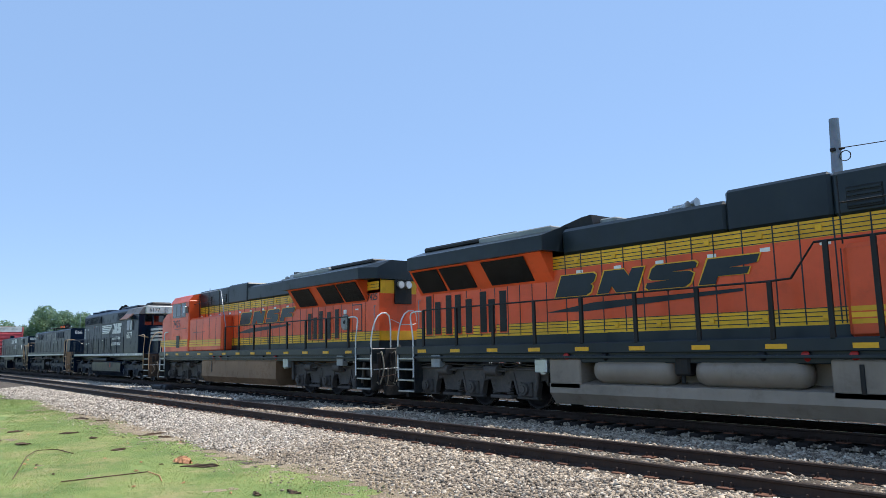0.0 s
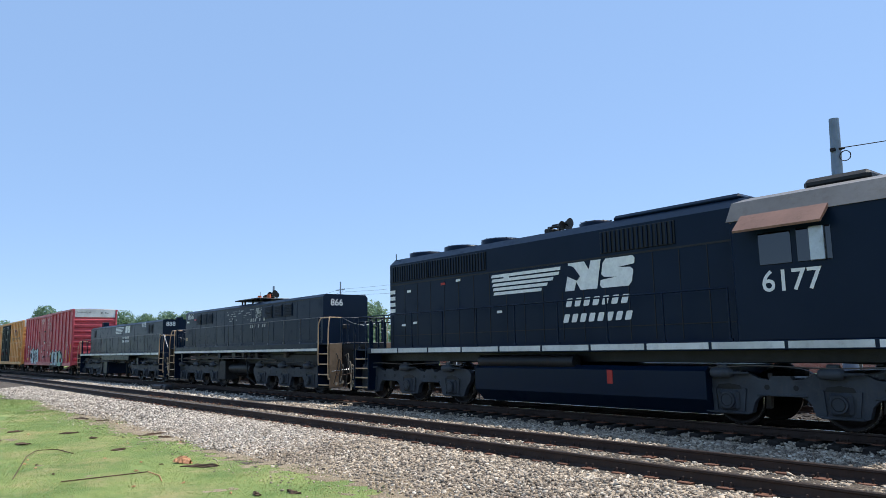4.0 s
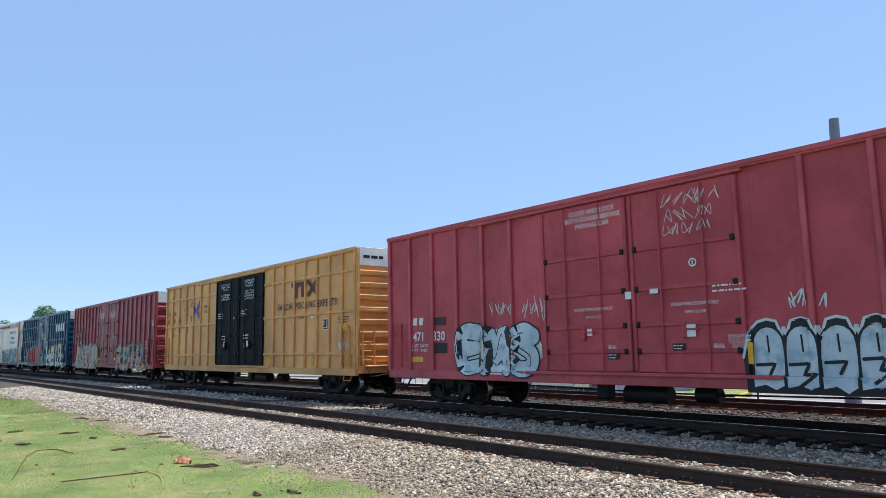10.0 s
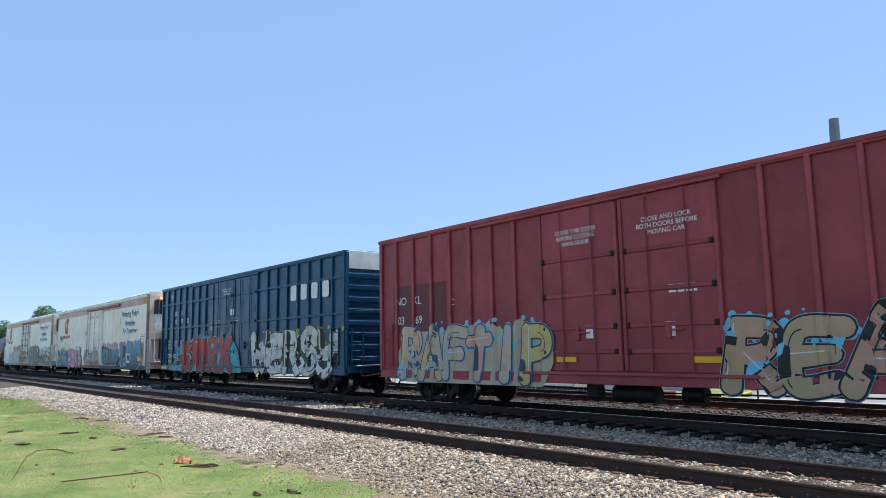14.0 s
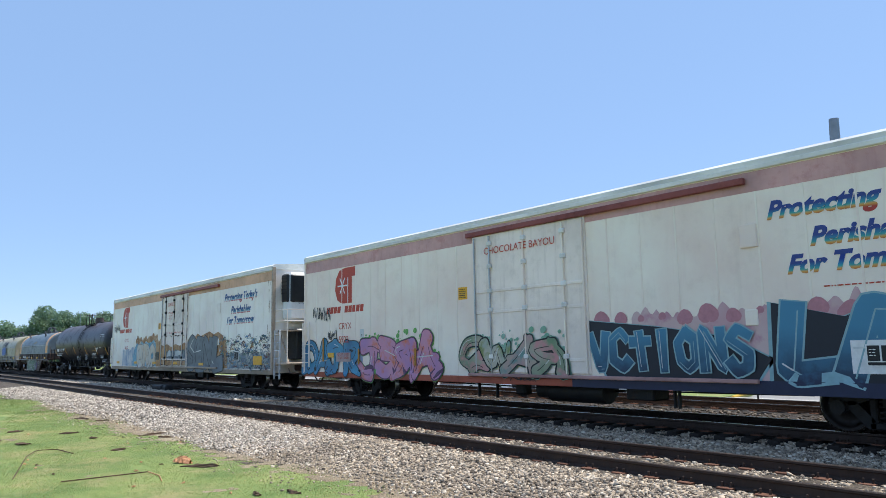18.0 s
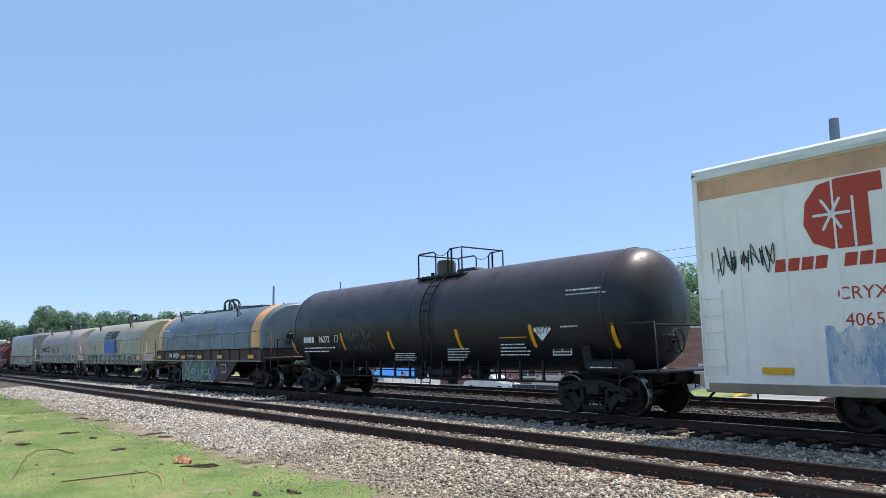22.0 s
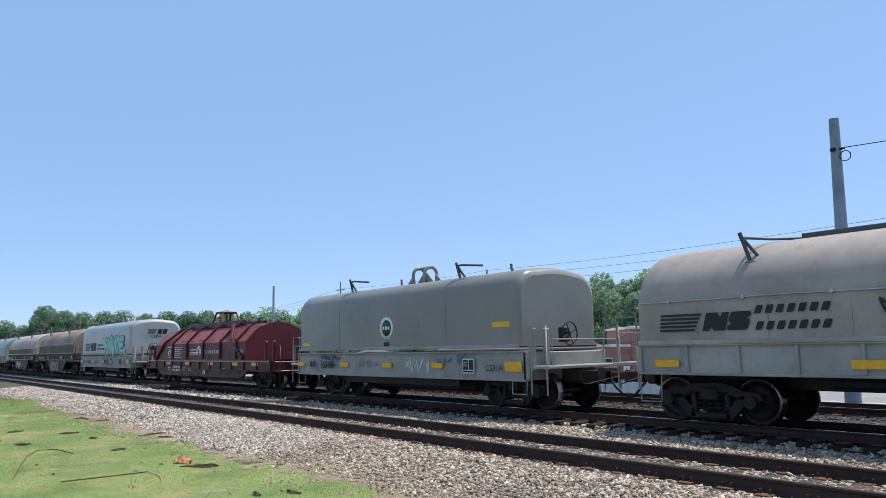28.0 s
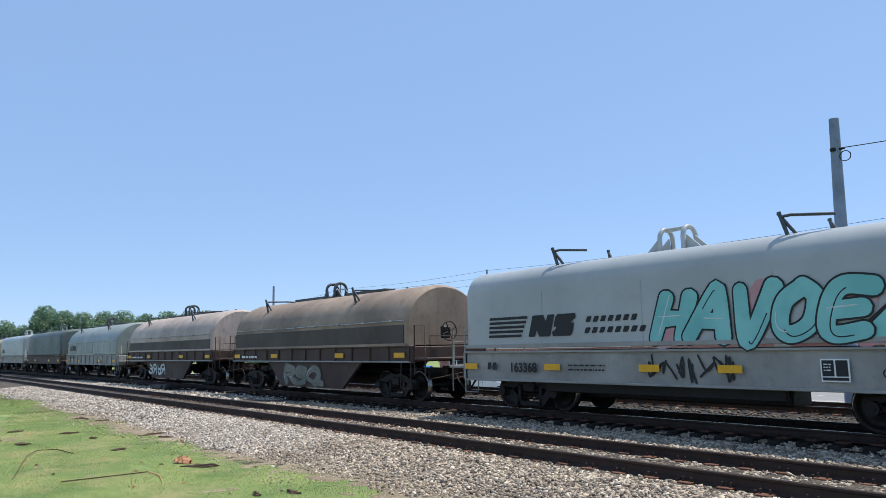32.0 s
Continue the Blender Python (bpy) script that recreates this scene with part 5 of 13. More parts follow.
def blue_boxcar():
    car, m, side, posts = boxcar("boxcar", "deep blue steel boxcar with red and teal graffiti", -182.0, -161.05, -180.86, -162.2, 4.96, BOX_BLUE, BOX_BLUET, BOX_BLUE, BOX_BLUET, BOX_BLUET, 8,
                                 (-173.86, -169.0), (2.84, 4.09), (1.6, 2.85, 4.05), True, 8)
    y = -1.548
    ln = lambda w, u_, z, s: lettering(w, u_ - m, y, z, s, WHITE, car, thick=0.035 * s)
    ln("LR", -178.8, 3.57, 0.24), ln("S", -177.96, 3.59, 0.24)
    ln("13", -178.83, 3.16, 0.24), ln("73", -177.93, 3.17, 0.24), ln("23", -177.09, 3.17, 0.24)
    ln("LD LMT\nLT WT\nCU.FT.", -178.74, 2.06, 0.085), ln("205300\n80700\n7500", -177.94, 2.06, 0.085), ln("70K", -174.69, 2.53, 0.12)
    bars(-179.6 - m, -179.1 - m, 4.35, 4.6, y, 3, WHITE, car, 4)
    lettering("CLOSE AND LOCK\nDOORS BEFORE\nMOVING CAR", -172.1 - m, -1.64, 4.25, 0.085, WHITE, car)
    slab(-171.75 - m, -171.4 - m, 3.2, 3.45, -1.6, WHITE, car, "placard")
    bars(-173.4 - m, -172.7 - m, 2.7, 3.05, -1.6, 4, WHITE, car, 5), bars(-171.4 - m, -170.9 - m, 2.9, 3.1, -1.6, 2, WHITE, car, 6)
    slab(-174.1 - m, -173.98 - m, 2.6, 2.95, y, WHITE, car, "placard")
    for k, a in enumerate((-166.05, -165.25, -164.45, -163.65)):
        notched_block(car, 4, a - m, 3.46, -1.62, 0.46, 0.58, 0.0, WHITE, "emblem_block")
    painted(car, "spray_cloud", [(a - m, z) for a, z in ((-179.5, 0.7), (-179.42, 0.84), (-179.1, 0.95), (-178.9, 1.2), (-178.6, 1.5), (-178.3, 1.78), (-178.0, 1.95), (-177.75, 1.84), (-177.5, 2.05), (-177.2, 2.1), (-176.9, 2.28), (-176.6, 2.22), (-176.3, 2.3), (-175.9, 2.16), (-175.5, 2.2), (-175.2, 2.36), (-174.7, 2.5), (-174.3, 2.36), (-173.8, 2.2), (-173.2, 2.34), (-172.6, 2.18), (-172.0, 2.3), (-171.4, 2.1), (-170.9, 1.7), (-170.6, 1.2), (-170.5, 0.7))], side, 0.004, TEAL)
    wild_letters(car, [(c, a - m, z, w_, h_) for c, a, z, w_, h_ in (("E", -178.8, 0.68, 2.42, 1.72), ("M", -176.52, 0.68, 1.42, 1.76), ("O", -175.25, 0.68, 0.95, 1.56), ("R", -174.36, 0.68, 1.5, 1.72), ("K", -172.92, 0.68, 1.6, 1.74))], side, graded("crimson spray with a dark foot", "#741a20", "#b32a2b", 0.7, 1.9), INK, PALE, TEAL)
    sprayed(car, -169.4 - m, -162.7 - m, 0.74, 2.3, 5, BONE, INK, side, 72, None, 0.28, spray("old gold spray", "#a98a3a", "#c4a85a"), word="WERSY")
    lettering("IM A\nSUPER\nKREMLIN", -179.69 - m, y, 2.0, 0.13, PALE, car, 0.2, thick=0.004), lettering("CTW", -179.69 - m, y, 1.42, 0.22, PALE, car, 0.25, thick=0.012), lettering("TKO", -178.88 - m, y - 0.008, 1.42, 0.2, PALE, car, 0.1, thick=0.012)
    lettering("PLATE\nF", -175.4 - m, y, 2.36, 0.09, PALE, car)
    slab(-180.7 - m, -179.9 - m, 0.78, 0.92, -1.592, YELLOW, car, "reflector")
    slab(-179.8 - m, -179.4 - m, 1.12, 1.24, y, YELLOW, car, "placard")


red_boxcar(), tan_boxcar(), maroon_boxcar(), blue_boxcar()

# ------------------------------------------------------------------ refrigerator cars
REEF_WHITE = paint("grimy white reefer paint", "#ffe9d8", "#b8a08a", 0.18, 0.5, 0, 0.8, 0.08, 0.8, 0.06)
REEF_GREY = paint("streaked white reefer paint", "#fbeee2", "#b5a590", 0.16, 0.5, 0, 0.9, 0.08, 0.9, 0.06)
REEF_DOOR = paint("stained white door paint", "#f3e4d6", "#9a8674", 0.25, 0.5, 0, 1.2, 0.1, 1.2, 0.06)
REEF_DIRTY = paint("rust-streaked white door paint", "#efe2d6", "#6a503a", 0.4, 0.6, 0, 1.1, 0.15, 1.1, 0.08)
REEF_ROOF = paint("white roof paint", "#dcdad2", "#8f8576", 0.25, 0.5, 0, 1.0, 0.08, 0.2)
PINK = paint("sun-faded red stripe", "#c69a94", "#a85a54", 0.45, 0.55, 0, 1.3, 0.06)
BEIGE = paint("sun-faded tan stripe", "#cda07c", "#9a7860", 0.4, 0.55, 0, 1.3, 0.06)
ORANGE_RED = flat("orange red lettering paint", "#c4452c")
RUSTTAN = flat("tan rust bleed", "#94704c", 0.7)
RUSTSTAIN = paint("dark rust stain", "#33251c", "#6a4026", 0.5, 0.8, 0, 6.0)
UNIT_WHITE = paint("white plastic cowl", "#d5d8d8", "#8a8a86", 0.2, 0.35, 0, 1.5, 0.05)
UNIT_BLACK = paint("black grille plastic", "#14181c", "#3c3c3a", 0.25, 0.4, 0, 3.0, 0.1)
AMBER = flat("amber yellow paint", "#e09a1e", 0.4)


def reefer(label, u0, u1, b0, b1, body, stripe, corner, unit_top, door_m, iron, sill):
    car, m = car_root("refrigerator_car", u0, u1, label, "refrigerator car", "freight cars of the train")
    x0, x1 = b0 - m, b1 - m
    y = 1.56
    part("body", B(x0, x1, -y, y, 0.72, 4.88, 0.02), body, car)
    part("roof", Shape().prism([(-1.6, 4.86), (-1.6, 4.99), (-1.48, 5.06), (0, 5.16), (1.48, 5.06), (1.6, 4.99), (1.6, 4.86)], x0 - 0.02, x1 + 0.02), REEF_ROOF, car)
    d0, d1 = x0 + 9.4, x0 + 13.3
    for sg in (-1, 1):
        part("stripe", B(x0 + 0.01, x1 - 0.01, sg * y, sg * (y + 0.006), 4.4, 4.78), stripe, car, "sun-faded stripe under the roof")
        part("top_rail", B(x0, x1, sg * 1.54, sg * 1.615, 4.8, 4.9, 0.015), REEF_ROOF, car)
        part("side_sill", B(x0, x1, sg * 1.5, sg * 1.59, 0.66, 0.84, 0.015), sill, car)
        for k in range(1, 26):
            xx = x0 + k * (x1 - x0) / 26
            if not d0 - 0.1 < xx < d1 + 0.1:
                part("panel_seam", shared(("seam", body.name), lambda: Shape().box(-0.018, 0.018, -0.004, 0.004, 0.86, 4.4).mesh("panel_seam", body)), None, car, "", (xx, sg * (y + 0.004), 0))
        dr = part("door", B(d0, d1, sg * 1.5, sg * 1.605, 0.95, 4.55, 0.015), door_m, car, "grimy white insulated plug door with lock rods")
        for q in (0.03, 0.18, 0.5, 0.83, 0.985):
            xx = d0 + (d1 - d0) * q
            part("lock_rod", Shape().cyl((xx, sg * 1.64, 0.95), (xx, sg * 1.64, 4.5), 0.022, 6), GALV if q < 0.5 else body, dr)
            for z in (1.35, 2.55, 3.05, 3.7, 4.3) if 0.1 < q < 0.9 else ():
                part("rod_guide", shared(("guide", body.name), lambda: Shape().box(-0.08, 0.08, -0.03, 0.05, -0.06, 0.06, 0.02).mesh("rod_guide", iron)), None, dr, "", (xx, sg * 1.64, z))
        for z in (1.27, 2.5, 3.05):
            part("door_beam", B(d0 + 0.1, d1 - 0.1, sg * 1.6, sg * 1.625, z - 0.04, z + 0.04, 0.01), door_m, dr)
        part("door_track", B(d0 - 0.2, d1 + 3.9, sg * 1.58, sg * 1.68, 4.55, 4.68, 0.015), RUSTPINK, car)
        part("door_track", B(d0 - 0.2, d1 + 3.9, sg * 1.58, sg * 1.68, 0.84, 0.92, 0.015), corner, car)
        part("hatch", B(x0 + 17.0, x0 + 17.35, sg * 1.56, sg * 1.6, 3.35, 3.8, 0.02), body, car)
        part("hatch", B(x0 + 17.0, x0 + 17.25, sg * 1.56, sg * 1.59, 1.9, 2.2, 0.02), body, car)
        part("corner_post", B(x1 - 0.08, x1 + 0.03, sg * 1.45, sg * 1.6, 0.7, 4.95, 0.02), corner, car)
        part("corner_post", B(x0 - 0.03, x0 + 0.08, sg * 1.45, sg * 1.6, 0.7, 4.95, 0.02), body, car)
    # machine end: cowl, grille, platform, ladders
    part("unit_cowl", B(x1, x1 + 0.62, -1.2, 1.2, 2.75, 4.72, 0.14), UNIT_WHITE, car, "white rounded cooling unit cowl")
    gz = 3.75 if unit_top is not None else 3.5
    part("unit_grille", B(x1 + 0.04, x1 + 0.58, -1.235, -1.1, gz, 4.64, 0.06), UNIT_BLACK, car, "black cooling unit grille")
    part("unit_grille", B(x1 + 0.45, x1 + 0.655, -1.1, -0.5 if unit_top is not None else -0.05, gz, 4.62, 0.05), UNIT_BLACK, car, "black cooling unit grille")
    for k in range(5):
        part("grille_slat", B(x1 + 0.1, x1 + 0.52, -1.25, -1.235, 3.84 + k * 0.15, 3.9 + k * 0.15, 0.01), STEEL, car)
    if unit_top is not None:
        part("unit_cap", B(x1 + 0.002, x1 + 0.64, -1.215, 1.215, 4.35, 4.76, 0.15), unit_top, car, "amber yellow cap on the cooling unit")
    part("machine_box", B(x1, x1 + 0.75, -0.9, 1.2, 1.25, 2.45, 0.04), UNIT_BLACK, car)
    part("platform", B(x1, x1 + 1.15, -1.5, 1.5, 1.06, 1.14, 0.02), corner, car)
    part("upper_platform", B(x1, x1 + 0.95, -1.35, 1.35, 2.35, 2.41, 0.015), corner, car)
    for yy in (-1.42, -0.5, 0.5, 1.42):
        part("guard_rail", Shape().tube([(x1 + 0.98, yy, 1.14), (x1 + 0.98, yy, 3.2)], 0.02, 6), body, car)
    for z in (2.75, 3.2):
        part("guard_rail", Shape().tube([(x1 + 0.02, -1.42, z), (x1 + 0.98, -1.42, z), (x1 + 0.98, 1.42, z)], 0.02, 6), body, car)
    part("brace", Shape().tube([(x1 + 0.1, -1.3, 2.35), (x1 + 0.9, -1.3, 1.14)], 0.03, 6), corner, car)
    ladder(car, "side", x1 + 0.12, x1 + 0.56, -1.52, 0.5, 2.4, 6, UNIT_WHITE)
    ladder(car, "side", x0 + 0.05, x0 + 0.5, -1.66, 1.0, 2.6, 5, body)
    part("end_sill", B(x1, x1 + 1.1, -0.6, 0.6, 0.8, 1.06, 0.03), RUSTY, car)
    part("end_sill", B(x0 - 0.25, x0, -1.4, 1.4, 0.75, 1.02, 0.03), corner, car)
    for k in range(9):
        part("end_rib", B(x0 - 0.06, x0, -1.4, 1.4, 1.2 + k * 0.4, 1.32 + k * 0.4, 0.02), body, car)
    part("crossover_step", B(x0 - 0.5, x0 - 0.22, -1.2, 1.2, 0.98, 1.03, 0.01), GALV, car)
    for sg in (-1, 1):
        xe = u1 - m if sg > 0 else u0 - m
        coupler(car, xe, sg, 1.0 if sg > 0 else 0.9)
        freight_truck(car, x1 - 3.35 if sg > 0 else x0 + 3.35)
    part("centre_sill", B(x0 - 0.3, x1 + 0.8, -0.25, 0.25, 0.62, 0.8, 0.02), STEEL, car)
    part("fuel_tank", Shape().cyl((x0 + 11.5, -0.85, 0.5), (x0 + 13.2, -0.85, 0.5), 0.26, 16), STEEL, car)
    for xx in (x0 + 9.2, x0 + 9.9, x0 + 15.2, x0 + 15.3):
        part("hanger", B(xx - 0.02, xx + 0.02, -1.3, -1.22, 0.28, 0.72), STEEL, car)
    part("battery_box", B(x0 + 14, x0 + 14.7, -1.3, -0.7, 0.4, 0.7, 0.03), STEEL, car)
    under_gear(car, x0 + 5, x1 - 5, 0.8, len(CARS))
    return car, m, x0, x1


RUSTPINK = paint("rusted red track rail", "#8a4a44", "#5a3026", 0.5, 0.6, 0, 2.0)


def slogan(car, x, y, mats):
    """Three slanted lines, each painted in bands of colour."""
    for words, z, dx in (("Protecting Today's", 3.97, 0.0), ("Perishables", 3.4, 0.05), ("For Tomorrow", 2.94, 0.0)):
        lettering(words, x + dx, y, z, 0.35, mats, car, 0.32, thick=0.02, wide=0.98)




def band_paint(name, stops):
    """Lettering whose colour runs from foot to head in bands."""
    m, nt, ns, ln, b = nodes_of(name)
    co = ns.new("ShaderNodeTexCoord").outputs["Object"]
    sep = ns.new("ShaderNodeSeparateXYZ")
    ln.new(co, sep.inputs[0])
    cr = ns.new("ShaderNodeValToRGB")
    cr.color_ramp.interpolation = "LINEAR"
    el = cr.color_ramp.elements
    el[0].position, el[0].color = stops[0][0], lin(stops[0][1])
    el[1].position, el[1].color = stops[-1][0], lin(stops[-1][1])
    for p, c in stops[1:-1]:
        e = el.new(p)
        e.color = lin(c)
    ln.new(ramp(nt, sep.outputs[2], -0.24, 0.08), cr.inputs["Fac"])
    ln.new(cr.outputs["Color"], b.inputs["Base Color"])
    b.inputs["Roughness"].default_value = 0.5
    return m


def trans_logo(car, x, y, z, s):
    """Rounded orange-red emblem with a snow star, and blocks for its name."""
    sh = Shape()
    prof = [(-0.55, -0.1), (-0.5, 0.25), (-0.3, 0.5), (0.0, 0.56), (0.62, 0.56), (0.62, 0.28), (0.42, 0.28), (0.42, -0.52), (-0.15, -0.52), (-0.42, -0.4)]
    sh.add([(x + a * s, y, z + b * s) for a, b in prof], [tuple(range(len(prof)))])
    part("emblem", sh, ORANGE_RED, car)
    st = Shape()
    for k in range(3):
        a = math.pi * k / 3
        stroke(st, [(x - 0.12 * s - 0.26 * s * math.cos(a), z + 0.02 * s - 0.26 * s * math.sin(a)), (x - 0.12 * s + 0.26 * s * math.cos(a), z + 0.02 * s + 0.26 * s * math.sin(a))], 0.022 * s, plane_side(y), 0.004)
    stroke(st, [(x + 0.2 * s, z - 0.5 * s), (x + 0.2 * s, z + 0.24 * s)], 0.02 * s, plane_side(y), 0.004)
    part("emblem_star", st, WHITE, car)
    w = 0.175 * s
    for k in range(10):
        if k != 4:
            slab(x + (k - 5) * w * 1.22, x + (k - 5) * w * 1.22 + w, z - 0.8 * s, z - 0.6 * s, y, ORANGE_RED, car, "name_block", lean=0.04)


def reefers():
    car, m, x0, x1 = reefer("grimy white refrigerator car with a pink stripe and blue graffiti", -207.15, -182.0, -206.05, -183.48, REEF_WHITE, PINK, paint("pinkish primer", "#a9827c", "#6a4a44", 0.4, 0.6, 0, 2.0), AMBER, REEF_DOOR, REEF_ROOF, paint("orange red sill primer", "#a8553f", "#6a4a44", 0.35, 0.6, 0, 2.0))
    y = -1.566
    trans_logo(car, -203.28 - m, y, 3.74, 1.12)
    lettering("CRYX", -203.25 - m, y, 2.38, 0.24, ORANGE_RED, car), lettering("5922", -203.25 - m, y - 0.05, 1.93, 0.24, ORANGE_RED, car)
    slogan(car, -186.82 - m, y, band_paint("rainbow lettering paint", [(0.2, "#b03a2e"), (0.36, "#d8a04a"), (0.48, "#3fa39a"), (0.62, "#2a7fa0"), (0.85, "#2a3f86")]))
    bars(-187.6 - m, -186.0 - m, 2.5, 2.57, y, 1, ORANGE_RED, car, 2)
    lettering("CHOCOLATE BAYOU", -194.9 - m, -1.63, 4.1, 0.2, ORANGE_RED, car)
    bars(-184.7 - m, -183.8 - m, 2.4, 2.7, y, 3, BLACK, car, 3)
    bars(-186.2 - m, -184.3 - m, 1.3, 2.2, y, 8, BLACK, car, 7)
    side = lambda x, z: -1.594 if z < 0.87 else -1.566
    sprayed(car, -205.95 - m, -202.5 - m, 0.76, 2.05, 4, spray("blue bubble spray", "#27688f", "#4397b6", "#357fa8"), INK, side, 81, None, 0.3)
    faded(car, -202.9 - m, -202.15 - m, 0.9, 1.75, side, spray("violet blue mist", "#7a86b4", "#9aa4bc"), 5)
    slab(-203.72 - m, -202.82 - m, 1.2, 1.5, y - 0.05, flat("pale stencil panel", "#b9a3a0"), car, "stencil_sheet")
    lettering("LD LMT 182000\nLT WT 104000", -203.27 - m, y - 0.056, 1.38, 0.085, ORANGE_RED, car)
    slab(-204.3 - m, -203.9 - m, 1.34, 1.5, y - 0.05, YELLOW, car, "placard")
    for q, lo, hi in ((-204.62, 1.2, 2.0), (-202.33, 1.12, 1.62), (-199.25, 1.1, 1.6)):
        slab(q - 0.045 - m, q + 0.045 - m, lo, hi, y - 0.05, flat("ochre tape strip", "#b8801c"), car, "reflector")
    slab(-202.3 - m, -202.08 - m, 1.98, 2.25, y - 0.006, PALE, car, "plate_panel"), lettering("F", -202.19 - m, y - 0.012, 2.05, 0.09, BLACK, car)
    scrawl(car, -204.35 - m, -203.75 - m, 1.95, 2.25, 44, INK, side, 4, 0.012), scrawl(car, -195.3 - m, -194.4 - m, 0.74, 0.86, 45, INK, side, 4, 0.01)
    sprayed(car, -202.1 - m, -198.3 - m, 0.7, 2.05, 4, spray("mauve spray", "#b07fb0", "#cf8fa6", "#d47450"), spray("plum spray", "#4a2a4a", "#6a3a5a"), side, 92, None, 0.3, spray("leaf green spray", "#4f9a4a", "#79b45a"))
    sprayed(car, -197.2 - m, -193.4 - m, 0.9, 1.95, 4, [spray("drab green spray", "#6a8a68", "#a9a492", "#c58a8a"), spray("teal and bone spray", "#5f9a98", "#b9b4a2", "#7a8a4c"), spray("dusty rose spray", "#b98a8c", "#a9a492", "#5f8a88")], INK, plane_side(-1.625), 103, None, 0.22, spray("mint glow", "#6fa58a", "#9ab8a6"))
    faded(car, -191.6 - m, -183.9 - m, 0.9, 2.2, side, spray("pink mist", "#c9a0a4", "#d0b4b0", "#c08c98"), 17, 0.02)
    night = flat("midnight spray paint", "#141c2c", 0.5)
    frost = flat("pale aqua spray line", "#8fb6bc", 0.5)
    for pts in (((-192.95, 2.15), (-191.0, 1.95), (-189.4, 1.7), (-188.6, 1.3), (-188.9, 0.8), (-192.3, 0.85)), ((-188.55, 2.3), (-187.3, 2.0), (-186.9, 2.15), (-185.4, 1.9), (-184.2, 1.9), (-184.3, 0.85), (-188.6, 0.85))):
        cx, cz = sum(p[0] for p in pts) / len(pts), sum(p[1] for p in pts) / len(pts)
        for k, mat in ((1.035, frost), (1.0, night)):
            ring = [(cx + (a - cx) * k, cz + (b - cz) * k * 1.01) for a, b in pts]
            lift = 0.006 if mat is frost else 0.009
            part("spray_block", Shape().add([(a - m, -1.566 - lift, max(b, 0.88)) for a, b in ring], [tuple(range(len(ring)))]), mat, car)
    patch(car, -193.3 - m, -183.6 - m, 0.66, 0.9, plane_side(-1.594), flat("navy spray band", "#1c2546", 0.5), "spray_band")
    azure = graded("azure to navy spray", "#101c3c", "#3f83a2", 0.9, 1.85)
    sprayed(car, -192.75 - m, -188.9 - m, 0.98, 1.95, 7, azure, frost, side, 114, None, 0.27, word="VCTIONS", slant=-0.1, hard=True)
    sprayed(car, -188.45 - m, -184.2 - m, 0.86, 2.3, 4, azure, frost, side, 117, None, 0.3, word="LAWS", slant=0.05, hard=True)
    blobs(car, [(-192.4 + 0.52 * k - m, 2.15 + 0.14 * math.sin(3.1 * k), 0.1 + 0.05 * math.cos(5.0 * k)) for k in range(17)], side, 0.005, flat("rose spray", "#c4868f", 0.6), 3)
    slab(-187.25 - m, -186.5 - m, 1.05, 1.6, y - 0.02, WHITE, car, "stencil_sheet"), plate_pair(car, -186.8 - m, 1.35, y - 0.03, 0.4, 0.32)
    slab(-185.0 - m, -184.2 - m, 1.05, 1.45, y - 0.02, WHITE, car, "placard"), slab(-184.95 - m, -184.25 - m, 1.15, 1.35, y - 0.03, YELLOW, car, "placard")
    slab(-184.15 - m, -184.0 - m, 1.3, 2.1, y - 0.02, flat("ochre tape", "#b8801c"), car, "reflector")
    slab(-197.3 - m, -196.93 - m, 2.9, 3.24, y, YELLOW, car, "placard"), bars(-197.27 - m, -196.96 - m, 2.93, 3.21, y - 0.006, 5, BLACK, car, 81)
    scrawl(car, -205.4 - m, -204.2 - m, 2.6, 3.1, 24, INK, side, 6)
    slab(x1 - 0.75, x1 - 0.1, 4.42, 4.8, -1.574, AMBER, car, "amber_corner")
    bars(x1 - 0.6, x1 - 0.2, 4.48, 4.74, -1.58, 3, BLACK, car, 71)
    lettering("EXCESS HEIGHT CAR", x1 + 0.625, -0.1, 3.5, 0.11, BLACK, car, end=True)

    car, m, x0, x1 = reefer("streaked white refrigerator car with a tan stripe and grey graffiti", -232.2, -207.15, -231.3, -208.7, REEF_GREY, BEIGE, paint("rusty tan primer", "#b3a08c", "#6a4a34", 0.5, 0.6, 0, 2.0), None, REEF_DIRTY, STEEL, paint("grimy rust-grey sill", "#94846f", "#7a5a3e", 0.5, 0.6, 0, 2.0))
    trans_logo(car, -228.6 - m, y, 3.74, 1.12)
    lettering("CRYX", -228.35 - m, y, 2.38, 0.24, ORANGE_RED, car), lettering("4065", -228.35 - m, y, 1.93, 0.24, ORANGE_RED, car)
    slogan(car, -211.87 - m, y, band_paint("blue and red lettering paint", [(0.2, "#a8282c"), (0.36, "#c0484a"), (0.44, "#d0d4d6"), (0.52, "#3a86a4"), (0.62, "#1f6a92"), (0.85, "#1c4a80")]))
    lettering("GURNEE", -220.4 - m, -1.63, 4.1, 0.2, ORANGE_RED, car)
    faded(car, -229.0 - m, -225.9 - m, 0.88, 1.85, side, mottle("scrubbed violet and blue spray", "#c4c6c8", "#a4b4c2", "#d4d2cc", "#8a9cb4", 1.6), 3, 0.06)
    tan_coat = mottle("rust-tan spray", "#b08556", "#9f7344", "#bf9c74", "#8f6238", 1.1)
